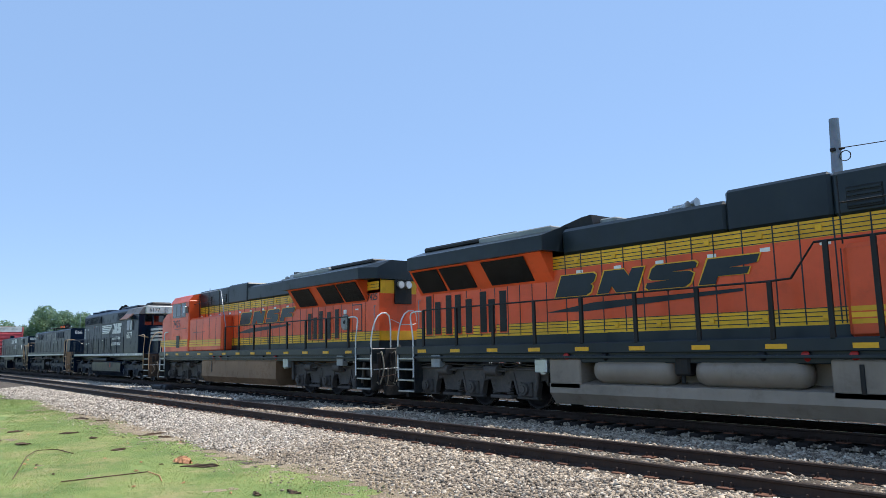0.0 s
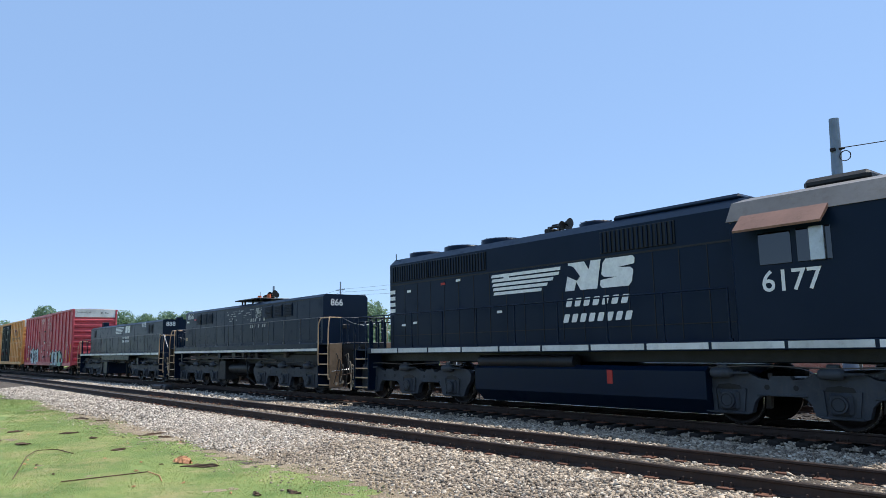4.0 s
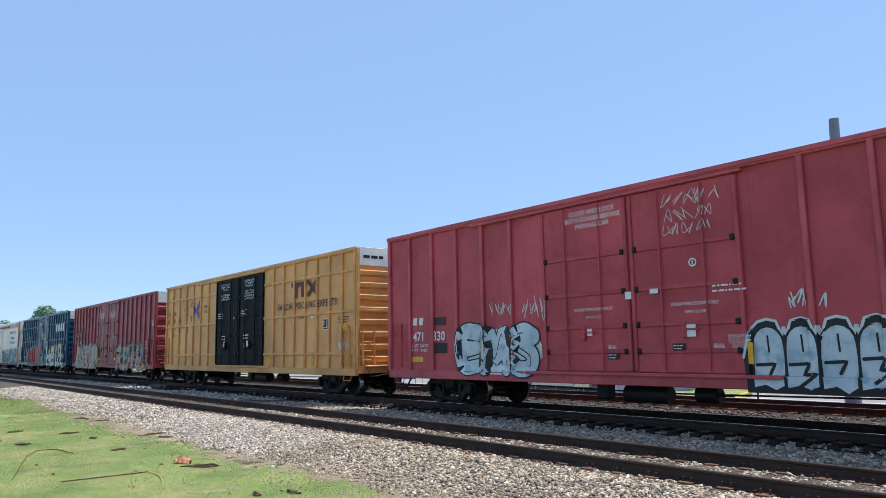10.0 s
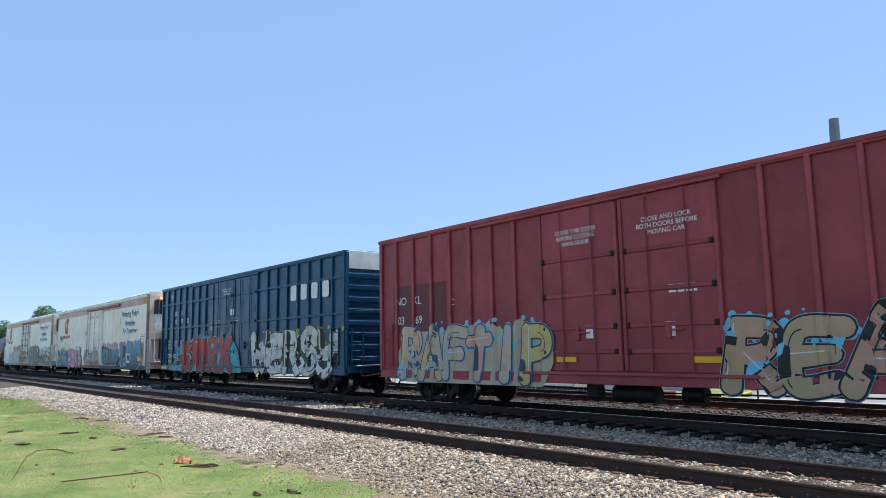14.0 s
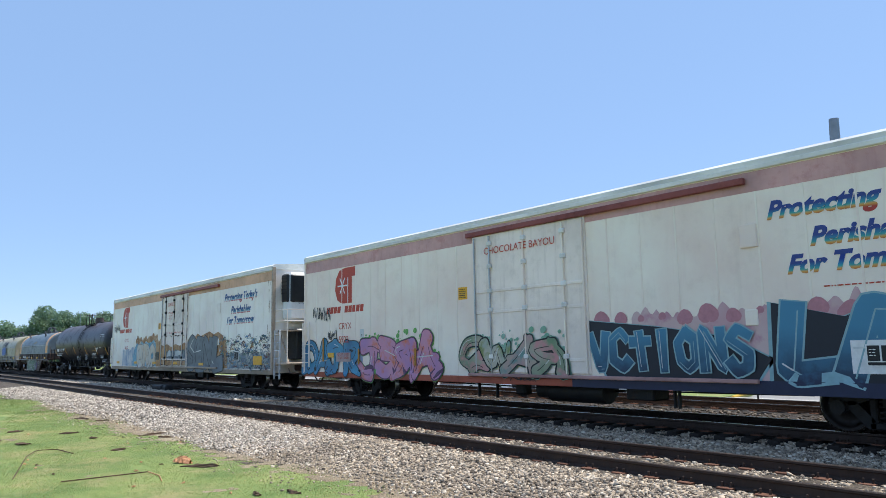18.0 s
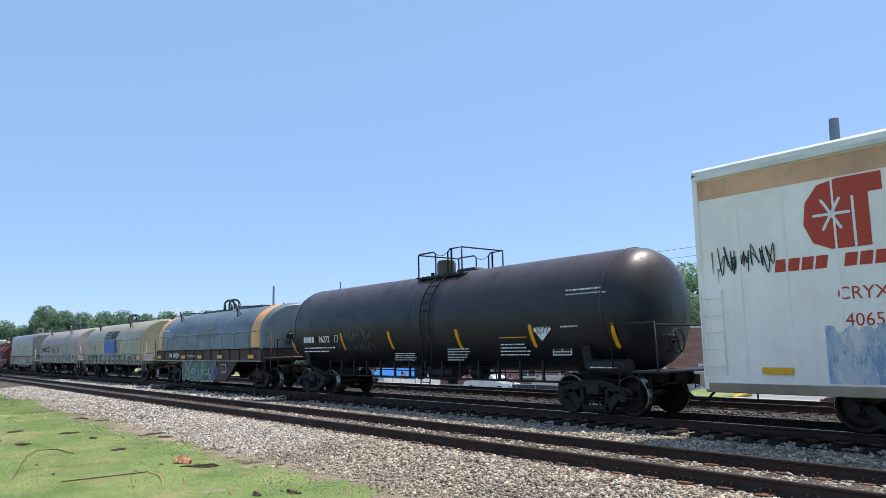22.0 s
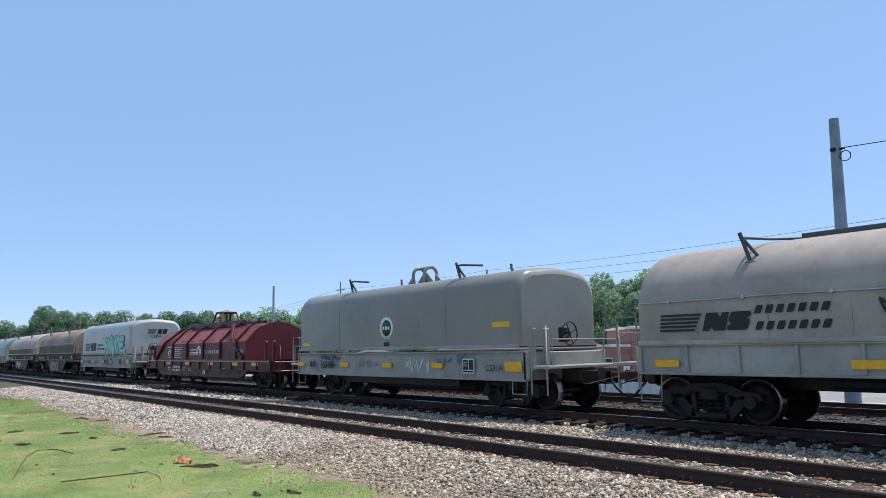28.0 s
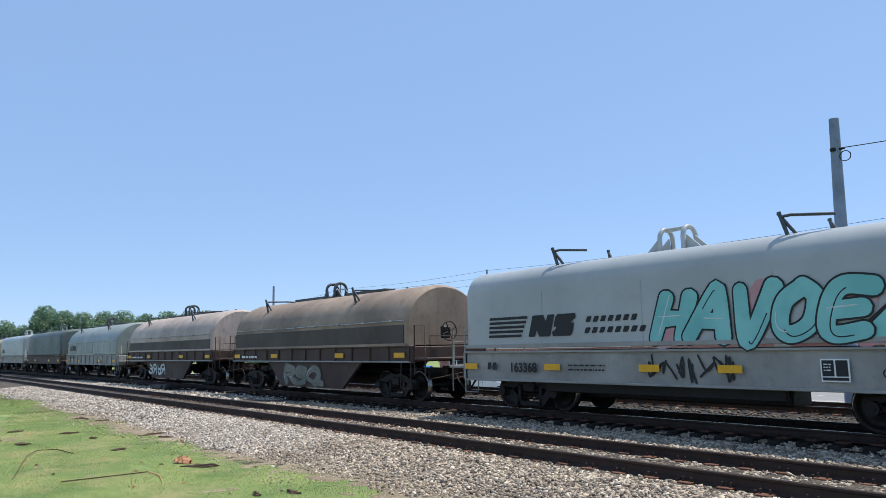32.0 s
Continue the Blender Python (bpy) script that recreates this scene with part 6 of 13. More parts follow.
    painted(car, "spray_field", [(a - m, z) for a, z in ((-222.95, 0.88), (-222.9, 2.2), (-222.6, 2.42), (-222.35, 2.2), (-222.1, 2.36), (-221.92, 2.1), (-221.92, 0.88))], side, 0.0052, tan_coat)
    painted(car, "spray_field", [(a - m, z) for a, z in ((-217.98, 0.88), (-218.0, 2.2), (-217.6, 2.42), (-217.2, 2.3), (-216.7, 2.5), (-216.3, 2.36), (-215.8, 2.45), (-215.2, 2.56), (-214.7, 2.4), (-214.2, 2.5), (-213.7, 2.35), (-213.2, 1.9), (-213.1, 0.88))], side, 0.0052, tan_coat)
    painted(car, "spray_field", [(a - m, z) for a, z in ((-221.88, 0.97), (-221.88, 2.02), (-221.3, 1.96), (-220.9, 2.06), (-220.3, 1.9), (-219.6, 2.04), (-219.0, 1.94), (-218.3, 2.1), (-218.05, 2.0), (-218.05, 0.97))], plane_side(-1.606), 0.0035, tan_coat)
    azure_coat = mottle("worn azure spray", "#5a9fba", "#78aec2", "#a9c4cc", "#4f88a4", 1.3)
    painted(car, "spray_cloud", [(a - m, z) for a, z in ((-227.0, 0.88), (-226.9, 1.5), (-226.6, 1.9), (-226.2, 2.2), (-225.8, 2.05), (-225.3, 2.3), (-225.0, 2.12), (-224.5, 2.25), (-224.1, 2.16), (-223.6, 2.2), (-223.2, 2.34), (-222.85, 2.1), (-222.7, 1.5), (-222.75, 0.88))], side, 0.0058, azure_coat)
    blobs(car, [(-226.3 - m, 2.3, 0.11), (-226.1 - m, 2.5, 0.1), (-225.5 - m, 2.4, 0.11), (-225.3 - m, 2.28, 0.09), (-224.6 - m, 2.42, 0.13), (-224.3 - m, 2.3, 0.1), (-223.7 - m, 2.4, 0.14), (-223.3 - m, 2.5, 0.16), (-223.0 - m, 2.36, 0.15), (-222.7 - m, 2.5, 0.1), (-225.9 - m, 2.28, 0.16), (-224.9 - m, 2.3, 0.14), (-224.0 - m, 2.34, 0.16), (-223.5 - m, 2.28, 0.18)], side, 0.0046, tan_coat, 5)
    sprayed(car, -226.1 - m, -222.8 - m, 0.9, 2.02, 3, spray("sand and ice spray", "#cbbba4", "#c9c6bc", "#c2a98a"), spray("brown-grey spray line", "#6f6a66", "#86807a"), side, 125, None, 0.33, word="ERO", slant=0.0)
    faded(car, -220.95 - m, -218.1 - m, 1.2, 1.72, plane_side(-1.616), mottle("charcoal and slate spray", "#4c5860", "#66727a", "#39434b", "#8a969a", 1.7), 7, 0.03)
    bone = spray("bone white spray", "#c8ccc8", "#b4bcbc")
    for ring in (((-220.85, 1.4), (-220.75, 1.6), (-220.5, 1.74), (-220.3, 1.7), (-220.25, 1.44)), ((-219.6, 1.42), (-219.55, 1.66), (-219.2, 1.72), (-218.75, 1.66), (-218.8, 1.5), (-219.1, 1.46))):
        painted(car, "spray_block", [(a - m, z) for a, z in ring], plane_side(-1.62), 0.006, bone)
    sprayed(car, -217.95 - m, -213.7 - m, 0.8, 2.3, 4, spray("slate spray", "#5a646c", "#66727a", "#4e5962"), INK, side, 136, None, 0.44, word="SENL", slant=0.05, hard=True)
    lettering("OPENING\nH 11-3\nW 11-0", -220.54 - m, -1.612, 3.5, 0.12, ORANGE_RED, car), lettering("CLOSE AND LOCK DOORS BEFORE MOVING CAR", -219.85 - m, -1.612, 2.62, 0.085, ORANGE_RED, car)
    vent = slab(-222.84 - m, -222.25 - m, 1.24, 1.65, y - 0.02, UNIT_BLACK, car, "vent_panel", 0.03)
    for k in range(6):
        part("vent_slat", B(-222.8 - m, -222.29 - m, y - 0.032, y - 0.021, 1.27 + k * 0.06, 1.3 + k * 0.06), STEEL, vent)
    for a in (-229.87, -226.35, -222.99, -219.55):
        slab(a - 0.28 - m, a + 0.28 - m, 1.02, 1.14, y - (0.03 if a < -220 else 0.075), YELLOW, car, "reflector")
    clutter = random.Random(313)
    coats = [flat("pewter spray", "#5f6c76"), flat("slate blue spray", "#4c6076"), flat("deep teal spray", "#3d6470"), flat("bone spray", "#c3c2b8"), flat("oxblood spray", "#6a3a38"), flat("sage spray", "#7c9a84"), flat("dull sky spray", "#6f9ab4"), flat("charcoal spray", "#343c44"), flat("tan spray", "#a88452")]
    faded(car, -214.2 - m, -208.85 - m, 0.88, 1.55, side, mottle("silver and pewter spray", "#8f999c", "#b9bcb6", "#6f8190", "#56616c", 3.6), 13, 0.25)
    layers = [Shape() for c in coats]
    for k in range(430):
        a, z = clutter.uniform(-214.4, -208.95), 0.93 + 1.35 * clutter.random() ** 1.3
        w_, t_ = clutter.uniform(0.05, 0.34), clutter.uniform(-1.2, 1.2)
        pick = clutter.randrange(len(coats))
        stroke(layers[pick], curve([(a - m, z), (a + w_ * 0.5 - m, z + w_ * t_ * 0.6), (min(-208.9, a + w_) - m, max(0.92, z + w_ * t_ * 0.3))]), clutter.choice((0.006, 0.008, 0.01, 0.014, 0.02, 0.034)), side, 0.0062 + 0.00003 * k, clutter.uniform(-0.6, 0.6))
    for sh, coat in zip(layers, coats):
        part("spray_strokes", sh, coat, car)
    rs = random.Random(31)
    for k in range(14):
        q = rs.choice((-221.2, -219.95, -218.66)) + rs.uniform(-0.07, 0.07)
        z = rs.choice((2.55, 3.05, 3.7, 4.3)) + rs.uniform(-0.1, 0.1)
        sh = Shape()
        stroke(sh, [(q - m, z), (q + rs.uniform(-0.04, 0.04) - m, z - rs.uniform(0.08, 0.3))], rs.uniform(0.02, 0.055), plane_side(-1.606), 0.004 + 0.0003 * k, -0.4)
        part("rust_stain", sh, RUSTSTAIN, car)
    brown = paint("brown rust runs", "#54382a", "#7c5232", 0.6, 0.85, 0, 5.0)
    for q in (-221.85, -218.06, -221.2, -219.95, -218.66):
        z = 4.5
        while z > 1.0:
            sh = Shape()
            l = rs.uniform(0.3, 0.9)
            x = q - m + rs.uniform(-0.03, 0.03)
            stroke(sh, [(x, z), (x + rs.uniform(-0.02, 0.02), max(0.95, z - l))], rs.uniform(0.012, 0.04), plane_side(-1.606), rs.uniform(0.004, 0.008), -0.5)
            part("rust_stain", sh, rs.choice((brown, brown, RUSTTAN)), car)
            z -= rs.uniform(0.2, 0.7)
    for z in (4.52, 2.46, 1.22, 0.97):
        x = -221.8
        while x < -218.5:
            sh = Shape()
            l = rs.uniform(0.12, 0.35)
            stroke(sh, [(x - m, z + rs.uniform(-0.02, 0.02)), (x + l - m, z + rs.uniform(-0.02, 0.02))], rs.uniform(0.01, 0.03), plane_side(-1.628), rs.uniform(0.002, 0.006), rs.uniform(-0.4, 0.4))
            part("rust_stain", sh, rs.choice((brown, RUSTTAN)), car)
            x += rs.uniform(0.4, 1.2)
    for k in range(16):
        sh = Shape()
        q, a = rs.choice((-208.85, -208.95, -209.05, -230.9)) + rs.uniform(-0.1, 0.06), rs.uniform(1.2, 4.6)
        stroke(sh, [(q - m, a), (q - m, a - rs.uniform(0.05, 0.4))], rs.uniform(0.006, 0.016), side, 0.006 + 0.0003 * k, -0.5)
        part("rust_stain", sh, RUSTTAN, car)
    plate_pair(car, -212.1 - m, 1.4, y - 0.02, 0.45, 0.36)
    slab(-210.4 - m, -209.6 - m, 1.05, 1.4, y - 0.02, YELLOW, car, "placard"), slab(-216.4 - m, -215.85 - m, 0.98, 1.1, y - 0.04, YELLOW, car, "reflector")
    slab(-222.53 - m, -222.16 - m, 2.87, 3.2, y, YELLOW, car, "placard"), bars(-222.5 - m, -222.19 - m, 2.9, 3.17, y - 0.006, 5, BLACK, car, 82)
    scrawl(car, -230.9 - m, -229.8 - m, 2.9, 3.4, 25, INK, side, 8, 0.01)
    slab_end = Shape().add([(x1 + 0.628, 0.25, 3.95), (x1 + 0.628, 0.75, 3.95), (x1 + 0.628, 0.75, 4.4), (x1 + 0.628, 0.25, 4.4)], [(0, 1, 2, 3)])
    part("unit_badge", slab_end, flat("blue badge paint", "#3a7fa8"), car)
    lettering("EXCESS HEIGHT CAR", x1 + 0.628, -0.1, 3.5, 0.11, BLACK, car, end=True)


reefers()

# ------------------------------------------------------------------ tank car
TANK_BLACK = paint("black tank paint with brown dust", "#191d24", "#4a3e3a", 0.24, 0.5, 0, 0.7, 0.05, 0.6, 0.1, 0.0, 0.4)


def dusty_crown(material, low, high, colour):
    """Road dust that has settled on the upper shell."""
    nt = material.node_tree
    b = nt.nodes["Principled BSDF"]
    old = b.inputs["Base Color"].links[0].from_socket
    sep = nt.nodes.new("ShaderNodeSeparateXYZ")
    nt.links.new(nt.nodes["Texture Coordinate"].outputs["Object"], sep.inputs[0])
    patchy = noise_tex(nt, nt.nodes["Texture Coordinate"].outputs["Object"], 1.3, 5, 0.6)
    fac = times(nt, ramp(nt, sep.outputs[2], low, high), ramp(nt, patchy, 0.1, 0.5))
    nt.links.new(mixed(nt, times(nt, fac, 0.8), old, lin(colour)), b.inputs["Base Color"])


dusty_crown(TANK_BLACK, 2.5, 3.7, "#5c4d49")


def tank_car():
    car, m = car_root("tank_car", -250.1, -232.2, "black insulated tank car with a railed top platform", "tank car", "freight cars of the train")
    x0, x1 = -249.2 - m, -233.0 - m
    r, zc = 1.48, 2.42
    s = Shape()
    prof = [(0.02, x0 - 0.02), (0.6, x0 + 0.02), (1.0, x0 + 0.12), (1.3, x0 + 0.32), (1.44, x0 + 0.58), (r, x0 + 0.85)]
    prof += [(r, x0 + 0.85 + (x1 - x0 - 1.7) * k / 8) for k in range(1, 9)]
    prof += [(1.44, x1 - 0.58), (1.3, x1 - 0.32), (1.0, x1 - 0.12), (0.6, x1 - 0.02), (0.02, x1 + 0.02)]
    s.lathe(prof, (0, 0, zc), "x", 56)
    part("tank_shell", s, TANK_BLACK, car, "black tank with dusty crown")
    for q in (0.0, 0.5, 1.0):
        xx = x0 + 0.85 + (x1 - x0 - 1.7) * q
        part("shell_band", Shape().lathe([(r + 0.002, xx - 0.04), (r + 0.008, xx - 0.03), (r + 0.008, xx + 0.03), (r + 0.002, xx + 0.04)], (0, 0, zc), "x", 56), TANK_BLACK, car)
    xd = -241.05 - m
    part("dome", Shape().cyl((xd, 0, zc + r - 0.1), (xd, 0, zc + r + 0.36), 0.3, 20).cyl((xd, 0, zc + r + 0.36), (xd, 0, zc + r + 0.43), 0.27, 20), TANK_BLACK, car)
    part("top_platform", B(xd - 0.4, xd + 1.75, -0.85, 0.85, zc + r - 0.19, zc + r - 0.14, 0.01), STEEL, car, "black grated top platform")
    for k in range(9):
        part("grating_bar", B(xd - 0.4 + k * 0.26, xd - 0.36 + k * 0.26, -0.9, 0.9, zc + r - 0.15, zc + r - 0.11), STEEL, car)
    zp = zc + r - 0.14
    for yy in (-0.83, 0.83):
        part("guard_rail", Shape().tube([(xd - 0.36, yy, zp - 0.1), (xd - 0.36, yy, zp + 0.72), (xd - 0.3, yy, zp + 0.75), (xd + 0.4, yy, zp + 0.75), (xd + 0.5, yy, zp + 0.68), (xd + 0.5, yy, zp)], 0.024, 6), STEEL, car)
        part("guard_rail", Shape().tube([(xd + 1.08, yy, zp), (xd + 1.08, yy, zp + 0.68), (xd + 1.18, yy, zp + 0.76), (xd + 1.72, yy, zp + 0.76), (xd + 1.72, yy, zp - 0.1)], 0.024, 6), STEEL, car)
        part("rail_post", Shape().tube([(xd + 1.25, yy, zp), (xd + 1.25, yy, zp + 0.76)], 0.03, 6), STEEL, car)
        part("chain", Shape().tube([(xd + 0.5, yy, zp + 0.68), (xd + 0.7, yy, zp + 0.6), (xd + 0.88, yy, zp + 0.6), (xd + 1.08, yy, zp + 0.68)], 0.01, 5), STEEL, car)
    part("guard_rail", Shape().tube([(xd - 0.36, -0.83, zp + 0.73), (xd - 0.36, 0.83, zp + 0.73)], 0.024, 6), STEEL, car)
    part("guard_rail", Shape().tube([(xd + 1.72, -0.83, zp + 0.76), (xd + 1.72, 0.83, zp + 0.76)], 0.024, 6), STEEL, car)
    part("valve", Shape().cyl((xd + 0.75, 0.1, zp), (xd + 0.75, 0.1, zp + 0.25), 0.07, 8).box(xd + 0.75, xd + 1.6, -0.25, 0.25, zp, zp + 0.22, 0.05), STEEL, car)
    part("valve", Shape().cyl((xd - 0.32, -0.3, zp), (xd - 0.32, -0.3, zp + 0.2), 0.06, 8), STEEL, car)
    # ladder bent over the near side
    lx = -240.48 - m
    for sg in (-1, 1):
        pts0 = [(lx, sg * 1.52, 0.55)] + [(lx, sg * 1.54 * math.cos(a), zc + 1.54 * math.sin(a)) for a in [radians(k) for k in range(-25, 66, 10)]]
        l = part("ladder", Shape().tube(pts0, 0.02, 5).tube([(p[0] + 0.42, p[1], p[2]) for p in pts0], 0.02, 5), STEEL, car)
        for k in range(11):
            a = radians(-40 + k * 10)
            yy, z = (sg * 1.545 * math.cos(a), zc + 1.545 * math.sin(a)) if k > 2 else (sg * 1.525, 0.62 + k * 0.3)
            part("rung", shared("tank_rung", lambda: Shape().cyl((0, 0, 0), (0.42, 0, 0), 0.014, 5).mesh("rung", STEEL)), None, l, "", (lx, yy, z))
    # frame, bolsters, sills, end platforms
    for sg, xe in ((-1, x0), (1, x1)):
        part("stub_sill", B(xe - sg * 2.6, xe + sg * 0.5, -0.3, 0.3, 0.72, 1.02, 0.03), STEEL, car)
        part("saddle", Shape().prism([(-1.2, 1.05), (-0.4, 0.8), (0.4, 0.8), (1.2, 1.05), (1.3, 1.6), (0.7, 1.15), (-0.7, 1.15), (-1.3, 1.6)], xe - sg * 1.35, xe - sg * 1.6), STEEL, car)
        part("end_platform", B(xe - sg * 0.1, xe + sg * 0.62, -1.45, 1.45, 0.98, 1.04, 0.012), STEEL, car)
        part("guard_rail", Shape().tube([(xe - sg * 0.6, -1.45, 1.0), (xe - sg * 0.6, -1.5, 2.05), (xe + sg * 0.55, -1.5, 2.05), (xe + sg * 0.55, -1.45, 1.0)], 0.022, 6), STEEL, car)
        part("guard_rail", Shape().tube([(xe + sg * 0.55, -1.45, 2.0), (xe + sg * 0.6, 1.45, 2.0), (xe + sg * 0.55, 1.45, 1.0)], 0.022, 6), STEEL, car)
        part("side_step", Shape().tube([(xe - sg * 0.4, -1.5, 1.0), (xe - sg * 0.4, -1.52, 0.45), (xe + sg * 0.1, -1.52, 0.45), (xe + sg * 0.1, -1.5, 1.0)], 0.016, 6), STEEL, car)
        coupler(car, -232.2 - m if sg > 0 else -250.1 - m, sg, 0.8)
        freight_truck(car, xe - sg * 1.5)
    brake_wheel(car, x1 + 0.5, -0.6, 1.65, STEEL, 0.26)
    part("air_cylinder", Shape().cyl((x1 - 1.4, -1.2, 1.1), (x1 - 0.35, -1.2, 1.1), 0.19, 14), STEEL, car, "black air cylinder with white print")
    bars(x1 - 1.3, x1 - 0.5, 1.06, 1.14, -1.392, 1, WHITE, car, 3)
    part("side_pipe", Shape().tube([(x0 + 1.2, -1.0, 0.72), (x1 - 1.2, -1.0, 0.72)], 0.03, 6), STEEL, car)
    for k in range(14):
        xx = x0 + 2.7 + k * 0.8
        part("pipe_hanger", B(xx - 0.03, xx + 0.03, -1.03, -0.97, 0.7, 1.22), STEEL, car)
    part("bottom_outlet", Shape().cyl((xd + 0.2, 0, 0.5), (xd + 0.2, 0, 1.0), 0.16, 12).box(xd - 0.3, xd + 0.7, -0.3, 0.3, 0.75, 0.98, 0.05), STEEL, car)
    under_gear(car, x0 + 3.5, x1 - 3.0, 1.15, 77)

    def on(x, z):
        return -math.sqrt(max(0.01, (r + 0.004) ** 2 - (z - zc) ** 2))

    def tape(u_, z, h, w=0.14, mat_=YELLOW):
        sh = Shape()
        stroke(sh, [(u_ - m, z - h / 2), (u_ - m, z + h / 2)], w / 2, on, 0.004)
        part("reflector", sh, mat_, car)
    for u_, z in ((-248.7, 1.75), (-245.07, 1.87), (-242.23, 1.86), (-238.95, 1.82), (-236.1, 1.85), (-233.6, 1.8)):
        tape(u_, z, 0.46, 0.12)
    yt = -r - 0.012
    lettering("96272", -246.14 - m, yt, 1.96, 0.235, WHITE, car, thick=0.005)
    for k in range(4):
        slab(-247.62 + k * 0.2 - m, -247.62 + k * 0.2 + 0.15 - m, 1.86, 2.07, yt, WHITE, car, "reporting_mark")
    for a, b, c, d in ((-245.43, -245.2, 1.86, 1.875), (-245.43, -245.2, 2.085, 2.1), (-245.43, -245.415, 1.86, 2.1), (-245.215, -245.2, 1.86, 2.1)):
        slab(a - m, b - m, c, d, yt, WHITE, car, "plate_frame")
    bars(-247.55 - m, -245.2 - m, 1.5, 1.74, yt, 2, WHITE, car, 4)
    for u_, w, z0_, z1_, n in ((-242.27, 1.2, 1.22, 1.48, 4), (-239.55, 1.0, 1.22, 1.6, 5), (-237.3, 1.1, 1.35, 1.7, 4)):
        bars(u_ - m, u_ + w - m, z0_, z1_, on(0, z1_) - 0.012, n, WHITE, car, int(-u_))
    slab(-237.3 - m, -236.3 - m, 1.82, 2.1, on(0, 1.8) - 0.01, YELLOW, car, "placard"), bars(-237.25 - m, -236.35 - m, 1.84, 2.08, on(0, 1.8) - 0.014, 3, BLACK, car, 6)
    dm = Shape().add([(-235.7 - m, on(0, 2) - 0.012, 1.72), (-235.4 - m, on(0, 2) - 0.012, 2.0), (-235.7 - m, on(0, 2) - 0.012, 2.28), (-236.0 - m, on(0, 2) - 0.012, 2.0)], [(0, 1, 2, 3)])
    part("hazard_diamond", dm, WHITE, car, "white and black striped hazard diamond")
    for k in range(5):
        a = -235.92 + k * 0.1
        slab(a - m, a + 0.045 - m, 2.04, 2.1 + 0.1 * (2 - abs(k - 2)), on(0, 2) - 0.018, BLACK, car, "stripe")
    lettering("3077", -235.7 - m, on(0, 2) - 0.02, 1.96, 0.17, BLACK, car)
    plate_pair(car, -235.3 - m, 1.55, on(0, 1.5) - 0.012, 0.55, 0.32)
    slab(-234.75 - m, -234.55 - m, 1.52, 1.62, on(0, 1.5) - 0.01, RED, car, "reflector")
    bars(-235.1 - m, -234.5 - m, 2.0, 2.3, on(0, 2) - 0.012, 3, WHITE, car, 8)
    bars(-234.9 - m, -233.7 - m, 2.3, 2.95, on(0, 2.9) - 0.03, 6, WHITE, car, 9)
    scrawl(car, -244.8 - m, -243.3 - m, 1.9, 2.25, 44, flat("faint chalk spray", "#5f6466"), on, 5, 0.012), scrawl(car, -244.85 - m, -243.1 - m, 1.45, 1.85, 45, flat("faint grey spray", "#565b5d"), on, 6, 0.012)


tank_car()

# ------------------------------------------------------------------ coil cars
COVER_SLATE = paint("slate blue coil cover paint", "#67747a", "#6e6052", 0.4, 0.5, 0, 0.8, 0.1, 0.7, 0.14)
COVER_CREAM = paint("cream green coil cover paint", "#a59c80", "#827960", 0.3, 0.5, 0, 0.8, 0.1, 0.6)
COVER_PINKISH = paint("dusty pink grey coil cover paint", "#a3968b", "#7c6c62", 0.4, 0.6, 0, 0.9, 0.1, 0.7)
COVER_GREY = paint("plain grey coil cover paint", "#86827b", "#6e6a64", 0.25, 0.42, 0, 0.7, 0.05, 0.5, 0.06)
COVER_PALE = paint("pale grey coil cover paint", "#adafad", "#8c8e8c", 0.22, 0.45, 0, 0.7, 0.05, 0.5, 0.06)
COVER_RED = paint("oxide red coil cover paint", "#5c1f24", "#40161a", 0.35, 0.55, 0, 1.0, 0.1, 0.6)
COVER_RUST = paint("brown rusted coil cover", "#96826f", "#6e5b4e", 0.5, 0.75, 0, 1.0, 0.2, 0.8, 0.16)
COVER_PEACH = paint("peach coil cover with rust runs", "#b8a698", "#86685a", 0.55, 0.7, 0, 1.1, 0.15, 1.0)
COVER_DARK = paint("dark grey green coil cover", "#5c6460", "#7c807a", 0.35, 0.6, 0, 0.9, 0.1, 0.6)
COVER_SILVER = paint("silver grey coil cover", "#8e938a", "#6c7068", 0.3, 0.5, 0, 0.9, 0.1, 0.6)
LOWER_DARK = paint("dark brown panel paint", "#4e4640", "#6c5c50", 0.45, 0.7, 0, 1.2, 0.15, 0.8)
FRAME_BROWN = paint("rusty brown frame paint", "#4a3a34", "#6a4c3c", 0.5, 0.7, 0, 1.4, 0.2)
FRAME_GREY = paint("grey frame paint", "#96938c", "#645c52", 0.34, 0.6, 0, 1.4, 0.15)
FRAME_RED = paint("dark oxide red frame paint", "#451a1c", "#301416", 0.4, 0.55, 0, 1.4, 0.15)
SLOPE_RED = paint("paler red slope paint", "#8e453c", "#6a2f2c", 0.35, 0.55, 0, 1.0, 0.1, 0.6)
STRIPE_ORANGE = paint("orange cover stripe", "#e3a25c", "#b0803c", 0.3, 0.5, 0, 1.0)


